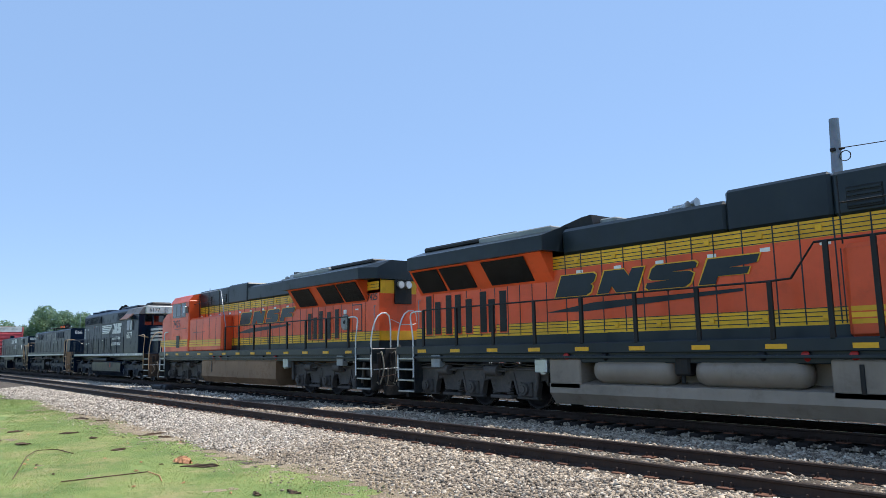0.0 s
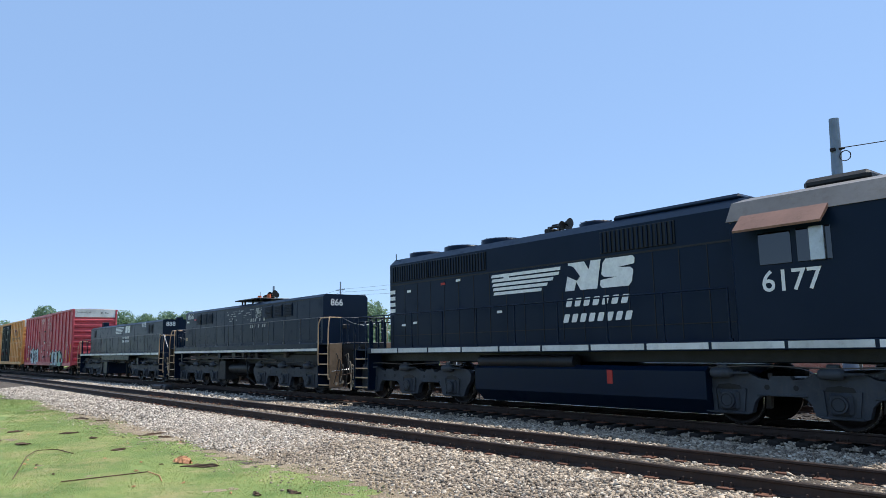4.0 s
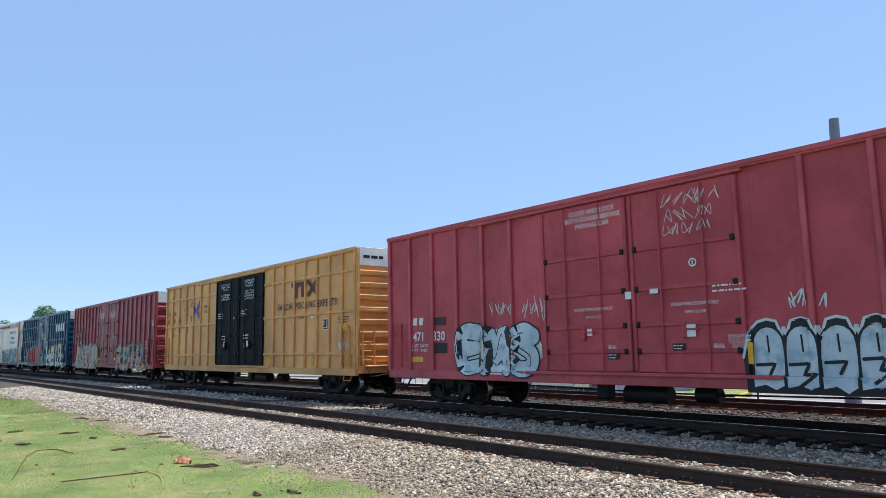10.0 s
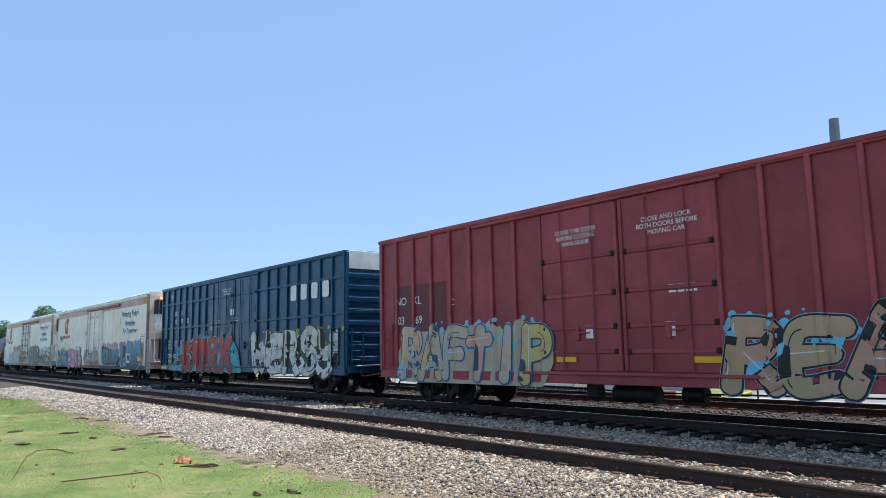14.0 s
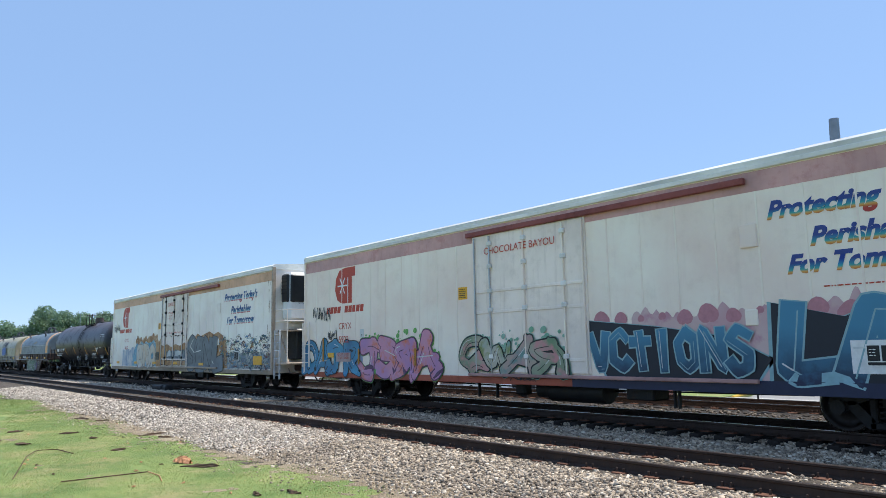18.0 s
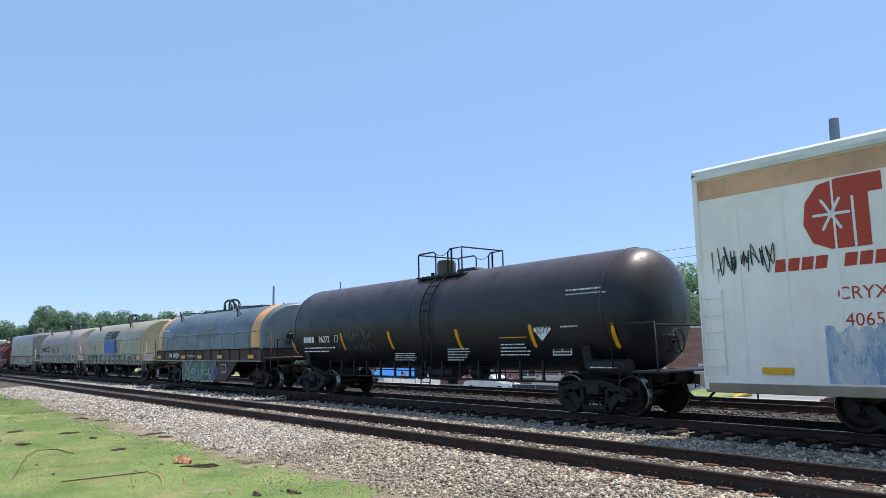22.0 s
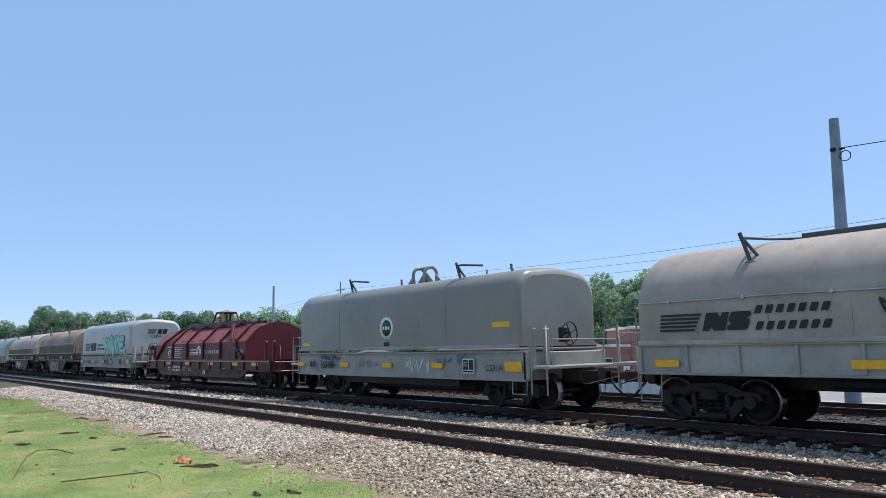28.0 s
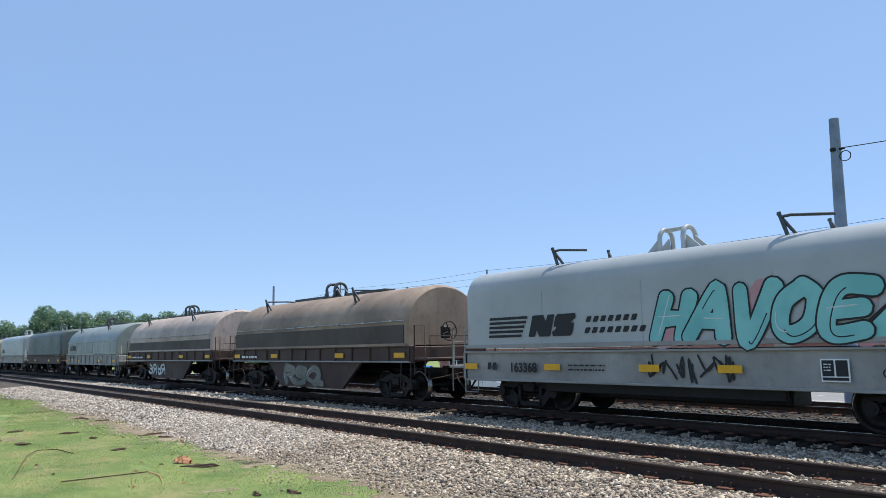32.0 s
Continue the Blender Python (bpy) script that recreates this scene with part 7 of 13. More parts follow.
def cover_profile(kind, zb):
    if kind == "round":
        p = [(-1.52, zb), (-1.52, 2.36)]
        p += [(-1.52 * math.cos(radians(a)), 2.36 + 1.24 * math.sin(radians(a))) for a in range(8, 90, 9)]
    elif kind == "flat":
        p = [(-1.53, zb), (-1.53, 3.0)]
        p += [(-1.53 + 0.62 * (1 - math.cos(radians(a))), 3.0 + 0.6 * math.sin(radians(a))) for a in range(10, 91, 10)]
        p += [(-0.45, 3.66)]
    else:
        p = [(-1.53, zb), (-1.53, 2.02), (-0.95, 2.62), (-0.4, 2.82)]
    top = {"round": (0, 3.605), "flat": (0, 3.68), "ridge": (0, 2.86)}[kind]
    return p + [top] + [(-a, b) for a, b in reversed(p)]


def cover_shape(kind, x0, x1, zb, rounding):
    prof = cover_profile(kind, zb)
    xs = [(x0, 1 - rounding), (x0 + 0.04, 1 - rounding * 0.5), (x0 + 0.12, 1 - rounding * 0.18), (x0 + 0.26, 1.0)]
    mid = [(x0 + 0.26 + (x1 - x0 - 0.52) * k / 6, 1.0) for k in range(1, 6)]
    xs = xs + mid + [(x1 - (a - x0), b) for a, b in reversed(xs)]
    s = Shape()
    n = len(prof)
    v = []
    for x, k in xs:
        for y, z in prof:
            v.append((x, y * k, zb + (z - zb) * k))
    f = [(i * n + j, i * n + j + 1, (i + 1) * n + j + 1, (i + 1) * n + j) for i in range(len(xs) - 1) for j in range(n - 1)]
    s.add(v, f, kind != "ridge")
    s.add(v, [tuple(range(n)), tuple(range((len(xs) - 1) * n, len(xs) * n))[::-1]])
    return s


def lift_loop(car, x, z, material, kind):
    """Lifting hoops on the crown of the cover."""
    if kind == "ridge":
        s = Shape()
        for yy in (-0.35, 0.35):
            s.tube([(x - 0.75, yy * 1.4, z - 0.05), (x - 0.35, yy, z + 0.68), (x + 0.35, yy, z + 0.68), (x + 0.75, yy * 1.4, z - 0.05)], 0.05, 6)
        s.box(x - 0.4, x + 0.4, -0.4, 0.4, z + 0.62, z + 0.72, 0.02)
        s.tube([(x, 0.0, z + 0.62), (x + 0.15, 0.0, z)], 0.05, 6)
        return part("lifting_frame", s, material, car)
    hoop = part("lifting_hoops", Shape().box(x - 0.8, x + 0.8, -0.28, 0.28, z - 0.06, z + 0.02, 0.02), material, car)
    for xx in (x - 0.3, x + 0.3):
        r = 0.24
        pts = [(xx, -0.26, z - 0.02), (xx, -0.26, z + 0.3)] + [(xx, -0.26 * math.cos(radians(a)), z + 0.3 + r * math.sin(radians(a))) for a in range(20, 170, 20)] + [(xx, 0.26, z + 0.3), (xx, 0.26, z - 0.02)]
        part("hoop", Shape().tube(pts, 0.055, 8), material, hoop)
        e = 1 if xx > x else -1
        part("gusset", Shape().prism([(xx, z + 0.02), (xx + e * 0.42, z + 0.0), (xx + e * 0.05, z + 0.34)], -0.2, -0.16, axis="y").prism([(xx, z + 0.02), (xx + e * 0.42, z + 0.0), (xx + e * 0.05, z + 0.34)], 0.16, 0.2, axis="y"), material, hoop)
    part("hoop_bar", Shape().cyl((x - 0.3, 0, z + 0.52), (x + 0.3, 0, z + 0.52), 0.05, 8), material, hoop)
    return hoop


def guide_bracket(car, x, material, flat_top, e):
    """V-shaped stacking guide on the shoulder with an arm to the ridge."""
    y, z = (-1.05, 3.5) if flat_top else (-1.12, 3.2)
    s = Shape().tube([(x + 0.16, y, z - 0.1), (x, y - 0.06, z + 0.52)], 0.04, 6).tube([(x - 0.02, y - 0.06, z + 0.5), (x + e * 0.3, y + 0.1, z - 0.02)], 0.035, 6)
    s.tube([(x, y - 0.06, z + 0.42), (x + e * 0.2, -0.3 if not flat_top else y - 0.02, z + 0.44), (x + e * (0.95 if flat_top else 1.2), -0.1 if not flat_top else y + 0.1, z + 0.36)], 0.03, 6)
    s.box(x + 0.06, x + 0.3, y - 0.08, y + 0.08, z - 0.18, z - 0.06, 0.02)
    part("stacking_guide", s, material, car)
    s = Shape().tube([(x + 0.16, -y, z - 0.1), (x, -y + 0.06, z + 0.62)], 0.04, 6).tube([(x - 0.02, -y + 0.06, z + 0.6), (x + e * 0.42, -y - 0.1, z - 0.02)], 0.035, 6)
    part("stacking_guide", s, material, car)


def coil_car(label, u0, u1, c0, c1, f0, f1, kind, cover, frame_m, belly, zb, sill, axles=None, rounding=0.05, walkway=True):
    car, m = car_root("coil_car", u0, u1, label, "coil car", "freight cars of the train")
    x0, x1, a0, a1 = c0 - m, c1 - m, f0 - m, f1 - m
    cv = part("cover", cover_shape(kind, x0, x1, zb, rounding), cover, car)
    part("cover_skirt", B(x0 + 0.02, x1 - 0.02, -1.56, -1.5, zb - 0.04, zb + 0.06, 0.012), frame_m if kind == "flat" else cover, cv)
    part("cover_skirt", B(x0 + 0.02, x1 - 0.02, 1.5, 1.56, zb - 0.04, zb + 0.06, 0.012), cover, cv)
    if kind != "ridge":
        parts = 9 if kind == "round" else 4
        for q in range(1, parts):
            xx = x0 + q * (x1 - x0) / parts
            part("cover_seam", B(xx - 0.008, xx + 0.008, -1.53 if kind == "round" else -1.538, -1.5, zb + 0.06, 2.3 if kind == "round" else 2.95), cover, cv)
    z_lo, z_hi = sill
    for sg in (-1, 1):
        part("side_sill", B(a0, a1, sg * 1.36, sg * 1.5, z_lo, z_hi, 0.02), frame_m, car)
        part("top_flange", B(a0, a1, sg * 1.3, sg * 1.56, z_hi - 0.02, z_hi + 0.03, 0.01), frame_m, car)
        part("bottom_flange", B(a0, a1, sg * 1.3, sg * 1.55, z_lo - 0.03, z_lo + 0.02, 0.01), GALVDULL if belly and kind == "round" else frame_m, car)
        if belly:
            b0, b1, zb2 = belly
            p = [(b0[0] - m, z_lo), (b0[1] - m, zb2), (b1[0] - m, zb2), (b1[1] - m, z_lo)]
            part("fishbelly_panel", Shape().prism(p, sg * 1.33, sg * 1.43, axis="y"), frame_m, car)
        n = 12
        for k in range(n + 1 if kind != "flat" else 0):
            xx = a0 + 0.05 + (a1 - a0 - 0.1) * k / n
            part("sill_post", shared(("sillpost", round(z_hi - z_lo, 2), frame_m.name), lambda: Shape().box(-0.035, 0.035, -0.05, 0.05, z_lo + 0.02, z_hi - 0.02, 0.01).mesh("sill_post", frame_m)), None, car, "", (xx, sg * 1.5, 0))
    part("deck", B(a0, a1, -1.36, 1.36, z_hi - 0.3, z_hi - 0.2, 0.01), FRAME_BROWN, car)
    part("centre_sill", B(u0 - m + 0.7, u1 - m - 0.7, -0.25, 0.25, 0.66, 0.98, 0.02), STEEL, car)
    if kind == "round":
        s = Shape().tube([(x0 + 0.1, -1.555, 2.44)] + [(x0 + 0.1 + (x1 - x0 - 0.2) * k / 8, -1.555, 2.44 + 0.012 * ((k * 7) % 3 - 1)) for k in range(1, 8)] + [(x1 - 0.1, -1.555, 2.44)], 0.016, 6)
        part("tie_rod", s, GALV, cv)
        for k in range(8):
            xx = x0 + (k + 0.5) * (x1 - x0) / 8
            part("rod_clamp", shared(("clamp"), lambda: Shape().box(-0.035, 0.035, -0.03, 0.05, -0.035, 0.035, 0.01).mesh("rod_clamp", GALV)), None, cv, "", (xx, -1.555, 2.44))
    mid = (x0 + x1) / 2
    crown = {"round": 3.6, "flat": 3.68, "ridge": 2.86}[kind]
    lift_loop(car, mid - 0.33 if kind == "round" else mid, crown, cover if kind == "ridge" else STEELGREY if kind == "round" else cover, kind)
    if kind != "ridge":
        if walkway:
            part("crown_walkway", B(x0 + 3.0, mid - 0.8, -0.22, 0.22, crown - 0.02, crown + 0.09, 0.012), STEELGREY, car)
            part("crown_walkway", B(mid + 0.8, x1 - 3.0, -0.22, 0.22, crown - 0.02, crown + 0.09, 0.012), STEELGREY, car)
        for xx, e in ((x0 + (2.9 if kind == "flat" else 2.25), 1), (x1 - 2.85 if kind == "flat" else x1 - 3.6, 1)):
            guide_bracket(car, xx, STEELGREY, kind == "flat", e)
    # ends: platforms, grab rails, stakes, brake wheel
    for sg, xe in ((-1, a0), (1, a1)):
        part("end_platform", B(xe - sg * 0.05, xe + sg * 0.75, -1.45, 1.45, z_hi - 0.42, z_hi - 0.34, 0.015), frame_m, car)
        part("end_sill", B(xe - sg * 0.1, xe + sg * 0.1, -1.5, 1.5, z_lo, z_hi, 0.02), frame_m, car)
        part("draft_sill", B(xe, xe + sg * 0.7, -0.3, 0.3, 0.7, 1.05, 0.03), RUSTY, car)
        for yy in (-1.42, 1.42):
            part("grab_rail", Shape().tube([(xe + sg * 0.1, yy, z_lo - 0.35), (xe + sg * 0.1, yy, z_hi + 0.62), (xe + sg * 0.62, yy, z_hi + 0.62), (xe + sg * 0.62, yy, z_lo - 0.35)], 0.02, 6), frame_m, car)
        part("grab_rail", Shape().tube([(xe + sg * 0.7, -1.3, z_hi - 0.36), (xe + sg * 0.7, -1.3, z_hi + 0.3), (xe + sg * 0.7, 1.3, z_hi + 0.3), (xe + sg * 0.7, 1.3, z_hi - 0.36)], 0.018, 6), frame_m, car)
        part("sill_step", Shape().tube([(xe - sg * 0.5, -1.48, z_lo), (xe - sg * 0.5, -1.5, 0.42), (xe + sg * 0.0, -1.5, 0.42), (xe + sg * 0.0, -1.48, z_lo)], 0.016, 6), frame_m, car)
        coupler(car, u1 - m if sg > 0 else u0 - m, sg, 0.9)
    brake_wheel(car, a1 + 0.45, -0.35, z_hi + 0.45, STEEL, 0.29)
    ax = axles or (f0 + 1.35, f1 - 1.35)
    for q in ax:
        freight_truck(car, q - m)
    under_gear(car, a0 + 3.4, a1 - 3.4, 0.95, len(CARS))
    return car, m, cv


GALVDULL = paint("pale worn flange", "#8f9291", "#5f5a54", 0.4, 0.5, 0, 2.0)
STEELGREY = paint("dark grey fitting paint", "#474c50", "#6a625a", 0.4, 0.6, 0, 3.0)


def round_side(x, z):
    return -1.52 * math.sqrt(max(0.01, 1 - (max(0.0, z - 2.36) / 1.24) ** 2)) - 0.004


def stripes_logo(car, x, z, y, s, material, side=None):
    """Company mark as plain shapes: speed stripes and two slanted blocks with slits."""
    side = side or plane_side(y)
    for k in range(5):
        patch(car, x - 0.01 * k * s, x + (1.22 - 0.05 * k) * s, z + (0.38 - 0.1 * k) * s, z + (0.44 - 0.1 * k) * s, side, material, "speed_stripe", 0.01 * s)
    for k, (q, w) in enumerate(((1.24, 0.64), (1.92, 0.56))):
        sh = Shape()
        rows = 12
        for r in range(rows):
            b0, b1 = r / rows, (r + 1) / rows
            for lo, hi in block_spans(NOTCHED[1 + k], (b0 + b1) / 2):
                v = [(x + (q + w * a + 0.14 * b) * s, z + (-0.02 + 0.46 * b) * s) for a, b in ((lo, b0), (hi, b0), (hi, b1), (lo, b1))]
                sh.add([(a, side(a, b) - 0.006, b) for a, b in v], [(0, 1, 2, 3)])
        part("emblem_block", sh, material, car)


def name_blocks(car, x, z, y, n, w, h, material, lean=0.06, skip=()):
    """Unlettered name: one small slanted block with cut corners for each letter."""
    for k in range(n):
        if k not in skip:
            a = x + k * w * 1.25
            part("name_block", Shape().add([(a + p * w * 0.8 + lean * q, y, z + h * (0.12 + 0.76 * q)) for p, q in NOTCHED[4]], [tuple(range(len(NOTCHED[4])))]), material, car)


def tapes(car, m, us, z, y, w=0.55, h=0.15):
    for u_ in us:
        slab(u_ - w / 2 - m, u_ + w / 2 - m, z - h / 2, z + h / 2, y, YELLOW, car, "reflector")


def coil_cars():
    ys = -1.565
    # slate blue round cover on a brown fishbelly frame
    car, m, cv = coil_car("slate blue round-covered coil car on a rusty fishbelly frame", -265.3, -250.1, -263.9, -250.95, -264.1, -251.1, "round", COVER_SLATE, FRAME_BROWN, ((-260.8, -259.6), (-254.9, -253.7), 0.27), 1.72, (1.2, 1.7), axles=(-262.25, -252.15))
    for a, b in ((-263.91, -263.35), (-252.1, -251.3)):
        sh = cover_shape("round", a - m, b - m, 1.72, 0.0)
        sh.v = [(x, y * 1.004, 1.72 + (z - 1.72) * 1.004) for x, y, z in sh.v]
        part("cover_stripe", sh, STRIPE_ORANGE, cv, "orange band round the cover")
    for k, (a, z, w) in enumerate(((-257.3, 2.66, 0.06), (-257.0, 2.74, 0.07), (-256.7, 2.7, 0.05))):
        sh = Shape()
        stroke(sh, [(a - m, z), (a + 0.5 - m, z + 0.03)], w, round_side, 0.006 + 0.001 * k)
        part("peeled_patch", sh, paint("peeled tan patch", "#94846a", "#6a4a30", 0.5, 0.7, 0, 5.0), cv)
    for k in range(9):
        a = -258.2 + 0.31 * k
        sh = Shape()
        stroke(sh, [(a - m, 2.44 - 0.02 * (k % 3)), (a + 0.015 - m, 2.34 - 0.05 * (k % 4))], 0.012 + 0.008 * (k % 3), round_side, 0.008 + 0.0005 * k)
        part("rust_stain", sh, RUSTSTAIN, cv)
    lettering("164394", -260.95 - m, -1.575, 1.44, 0.25, WHITE, car, thick=0.008)
    slab(-261.95 - m, -261.82 - m, 1.36, 1.56, ys, WHITE, car, "reporting_mark"), slab(-261.77 - m, -261.64 - m, 1.36, 1.56, ys, WHITE, car, "reporting_mark")
    sprayed(car, -260.2 - m, -255.9 - m, 0.3, 1.16, 5, spray("bottle green spray", "#14543c", "#1f6a4c", "#0f3a30"), PALE, plane_side(-1.44), 201, spray("violet spray", "#4a3a7a", "#5a4a86"), 0.32, word="NORE!")
    tapes(car, m, (-263.6, -259.95, -257.75, -255.35, -252.05), 1.38, ys)
    plate_pair(car, -255.2 - m, 0.85, -1.44, 0.5, 0.36)
    bars(-259.6 - m, -258.2 - m, 1.35, 1.5, ys, 2, PALE, car, 3), bars(-263.2 - m, -262.0 - m, 2.65, 2.85, -1.49, 1, PALE, car, 5)
    # cream round cover
    car, m, cv = coil_car("cream round-covered coil car with blue graffiti", -280.9, -265.3, -279.85, -267.05, -279.95, -266.9, "round", COVER_CREAM, FRAME_GREY, None, 1.6, (0.98, 1.56), axles=(-278.3, -267.6))
    lettering("167300", -277.0 - m, -1.575, 1.43, 0.28, BLACK, car, thick=0.012, space=1.12)
    name_blocks(car, -278.27 - m, 1.33, ys, 2, 0.16, 0.2, BLACK)
    stripes_logo(car, -274.92 - m, 2.56, -1.503, 1.08, BLACK, round_side)
    sprayed(car, -274.66 - m, -271.6 - m, 1.64, 2.42, 5, spray("cobalt spray", "#0558b6", "#0c66c4"), INK, plane_side(-1.54), 213, None, 0.4, word="CHEAF.", slant=-0.05)
    scrawl(car, -277.96 - m, -276.7 - m, 1.75, 2.25, 31, INK, plane_side(-1.54), 4)
    tapes(car, m, (-279.2, -276.2, -273.6, -271.4, -269.6), 1.08, -1.56, 0.6, 0.16), tapes(car, m, (-267.3,), 1.35, ys, 0.6, 0.22)
    plate_pair(car, -269.1 - m, 1.32, ys, 0.6, 0.3)
    lettering("LD LMT 224900\nLT WT   61100", -275.52 - m, ys, 1.43, 0.08, BLACK, car), lettering("CS-17", -267.9 - m, ys, 1.34, 0.15, BLACK, car)
    bars(-274.0 - m, -270.2 - m, 1.38, 1.5, ys, 1, BLACK, car, 8)
    part("sill_flange", B(-279.9 - m, -266.95 - m, -1.63, -1.57, 1.19, 1.225, 0.008), FRAME_GREY, car)
    for k in range(13):
        a = -279.3 + k * 0.98 - m
        pk = part("stake_pocket", Shape().prism([(-1.62, 1.19), (-1.57, 1.19), (-1.57, 0.98), (-1.59, 0.98)], a - 0.09, a + 0.09), FRAME_GREY, car)
        part("pocket_rust", B(a - 0.1, a + 0.1, -1.628, -1.6, 1.14, 1.188, 0.004), FRAME_BROWN, pk)
    # pinkish grey round cover
    car, m, cv = coil_car("dusty pink grey round-covered coil car", -296.7, -280.9, -295.5, -282.65, -295.5, -282.3, "round", COVER_PINKISH, FRAME_GREY, None, 1.6, (1.0, 1.56), axles=(-294.2, -283.7))
    stripes_logo(car, -294.9 - m, 1.85, -1.54, 0.75, BLACK), name_blocks(car, -292.9 - m, 2.1, -1.54, 7, 0.16, 0.2, BLACK), name_blocks(car, -292.9 - m, 1.8, -1.54, 7, 0.16, 0.2, BLACK)
    scrawl(car, -290.9 - m, -287.6 - m, 1.7, 2.25, 35, INK, plane_side(-1.54), 6, 0.022)
    lettering("CS30", -282.6 - m, -0.2, 2.75, 0.2, BLACK, car, end=True)
    tapes(car, m, (-294.8, -291.0, -286.0, -283.0), 1.2, ys), plate_pair(car, -284.9 - m, 1.3, ys, 0.4, 0.3)
    # plain grey flat-sided cover
    car, m, cv = coil_car("plain grey square-shouldered coil car", -312.1, -296.7, -310.55, -299.05, -310.6, -298.85, "flat", COVER_GREY, FRAME_GREY, None, 1.6, (0.76, 1.46), axles=(-308.55, -299.75), rounding=0.09, walkway=False)
    ring = Shape().lathe([(0.02, -1.541), (0.35, -1.541), (0.35, -1.536)], (-304.83 - m, 0, 2.24), "y", 28)
    part("emblem", ring, WHITE, car, "round white and black emblem")
    ring = Shape().lathe([(0.02, -1.546), (0.25, -1.546), (0.25, -1.541)], (-304.83 - m, 0, 2.24), "y", 28)
    part("emblem_disc", ring, flat("dark green emblem paint", "#1d4a3c"), car)
    name_blocks(car, -305.02 - m, 2.17, -1.55, 3, 0.11, 0.14, WHITE, 0.0)
    lettering("163404", -308.4 - m, -1.575, 1.08, 0.25, BLACK, car, thick=0.014), name_blocks(car, -309.65 - m, 0.98, ys, 2, 0.16, 0.26, BLACK, 0.03)
    lettering("CS31A", -299.95 - m, ys, 1.05, 0.18, BLACK, car), tapes(car, m, (-310.3, -307.3, -304.8, -302.3), 1.1, ys, 0.5, 0.15), tapes(car, m, (-299.25,), 1.1, ys, 0.6, 0.25)
    plate_pair(car, -300.95 - m, 1.1, ys, 0.42, 0.34), bars(-305.5 - m, -305.2 - m, 1.05, 1.2, ys, 3, BLACK, car, 5)
    slab(-300.0 - m, -299.35 - m, 2.1, 2.24, -1.54, YELLOW, car, "placard"), slab(-310.2 - m, -309.7 - m, 1.75, 1.85, -1.54, YELLOW, car, "placard")
    scrawl(car, -303.9 - m, -302.7 - m, 0.92, 1.3, 41, PALE, plane_side(-1.505), 5), scrawl(car, -302.4 - m, -301.1 - m, 1.1, 1.4, 42, flat("faded blue spray", "#4a6f94"), plane_side(-1.505), 5, 0.02)
    part("deep_centre_sill", B(-307.4 - m, -302.0 - m, -0.4, 0.4, 0.34, 0.8, 0.03), STEEL, car)
    part("floor_stringer", B(-307.6 - m, -301.7 - m, -1.25, -1.15, 0.5, 0.8, 0.02), STEEL, car)
    slab(-304.98 - m, -304.68 - m, 1.68, 1.8, -1.54, BLACK, car, "stencil_mark"), lettering("LD LMT  221500\nLT WT     64500", -306.0 - m, ys, 1.12, 0.085, BLACK, car)
    scrawl(car, -309.0 - m, -307.6 - m, 1.24, 1.42, 55, INK, plane_side(-1.505), 7, 0.012)
    for yy in (-1.4, -0.9):
        part("end_stake", B(-298.8 - m, -298.62 - m, yy - 0.06, yy + 0.06, 1.0, 2.05, 0.03), FRAME_GREY, car)
    # oxide red covered car with outside frame
    car, m, cv = coil_car("oxide red coil car with an angular framed cover", -329.4, -312.1, -326.85, -315.3, -328.1, -312.9, "ridge", COVER_RED, FRAME_RED, ((-327.0, -326.2), (-316.0, -315.2), 0.45), 1.22, (0.8, 1.18), axles=(-326.5, -314.45), rounding=0.0)
    for sg in (-1, 1):
        part("slope_panel", Shape().prism([(sg * 1.5, 2.06), (sg * 1.53, 2.03), (sg * 0.97, 2.61), (sg * 0.95, 2.58)], -326.8 - m, -315.35 - m), SLOPE_RED, cv, "paler red sloping panel")
        part("sill_edge", B(-328.0 - m, -313.0 - m, sg * 1.55, sg * 1.575, 1.16, 1.21, 0.008), GALVDULL, car, "worn pale sill edge")
    for u_ in (-324.12, -322.12, -319.98, -317.95, -316.2):
        xx = u_ - m
        part("cover_rib", Shape().tube([(xx, -1.57, 1.3), (xx, -1.57, 2.03), (xx, -0.97, 2.68), (xx, -0.5, 2.92), (xx, -0.5, 3.05)], 0.05, 5), FRAME_RED, cv)
    part("diagonal_strut", Shape().tube([(-326.7 - m, -1.6, 1.25), (-325.4 - m, -1.57, 2.1), (-324.2 - m, -0.95, 2.85)], 0.07, 5), FRAME_RED, cv)
    part("diagonal_strut", Shape().tube([(-317.9 - m, -0.95, 2.85), (-316.7 - m, -1.57, 2.1), (-315.4 - m, -1.6, 1.3)], 0.07, 5), FRAME_RED, cv)
    part("ridge_rail", B(-324.2 - m, -317.6 - m, -0.58, -0.46, 2.76, 3.04, 0.02), FRAME_RED, cv), part("ridge_rail", B(-324.2 - m, -317.6 - m, 0.46, 0.58, 2.76, 3.04, 0.02), FRAME_RED, cv)
    for k in range(4):
        xx = -325.6 - m + k * 2.5
        part("hand_rod", Shape().tube([(xx, -1.5, 2.12), (xx + 0.1, -1.56, 2.16), (xx + 1.6, -1.56, 2.16), (xx + 1.7, -1.5, 2.12)], 0.014, 5), STEEL, cv)
    name_blocks(car, -319.88 - m, 1.5, -1.542, 4, 0.1, 0.22, flat("thin white lettering", "#8a7270"), 0.0), name_blocks(car, -319.35 - m, 1.5, -1.542, 6, 0.17, 0.22, flat("worn white lettering", "#b9aaa8"), 0.0)
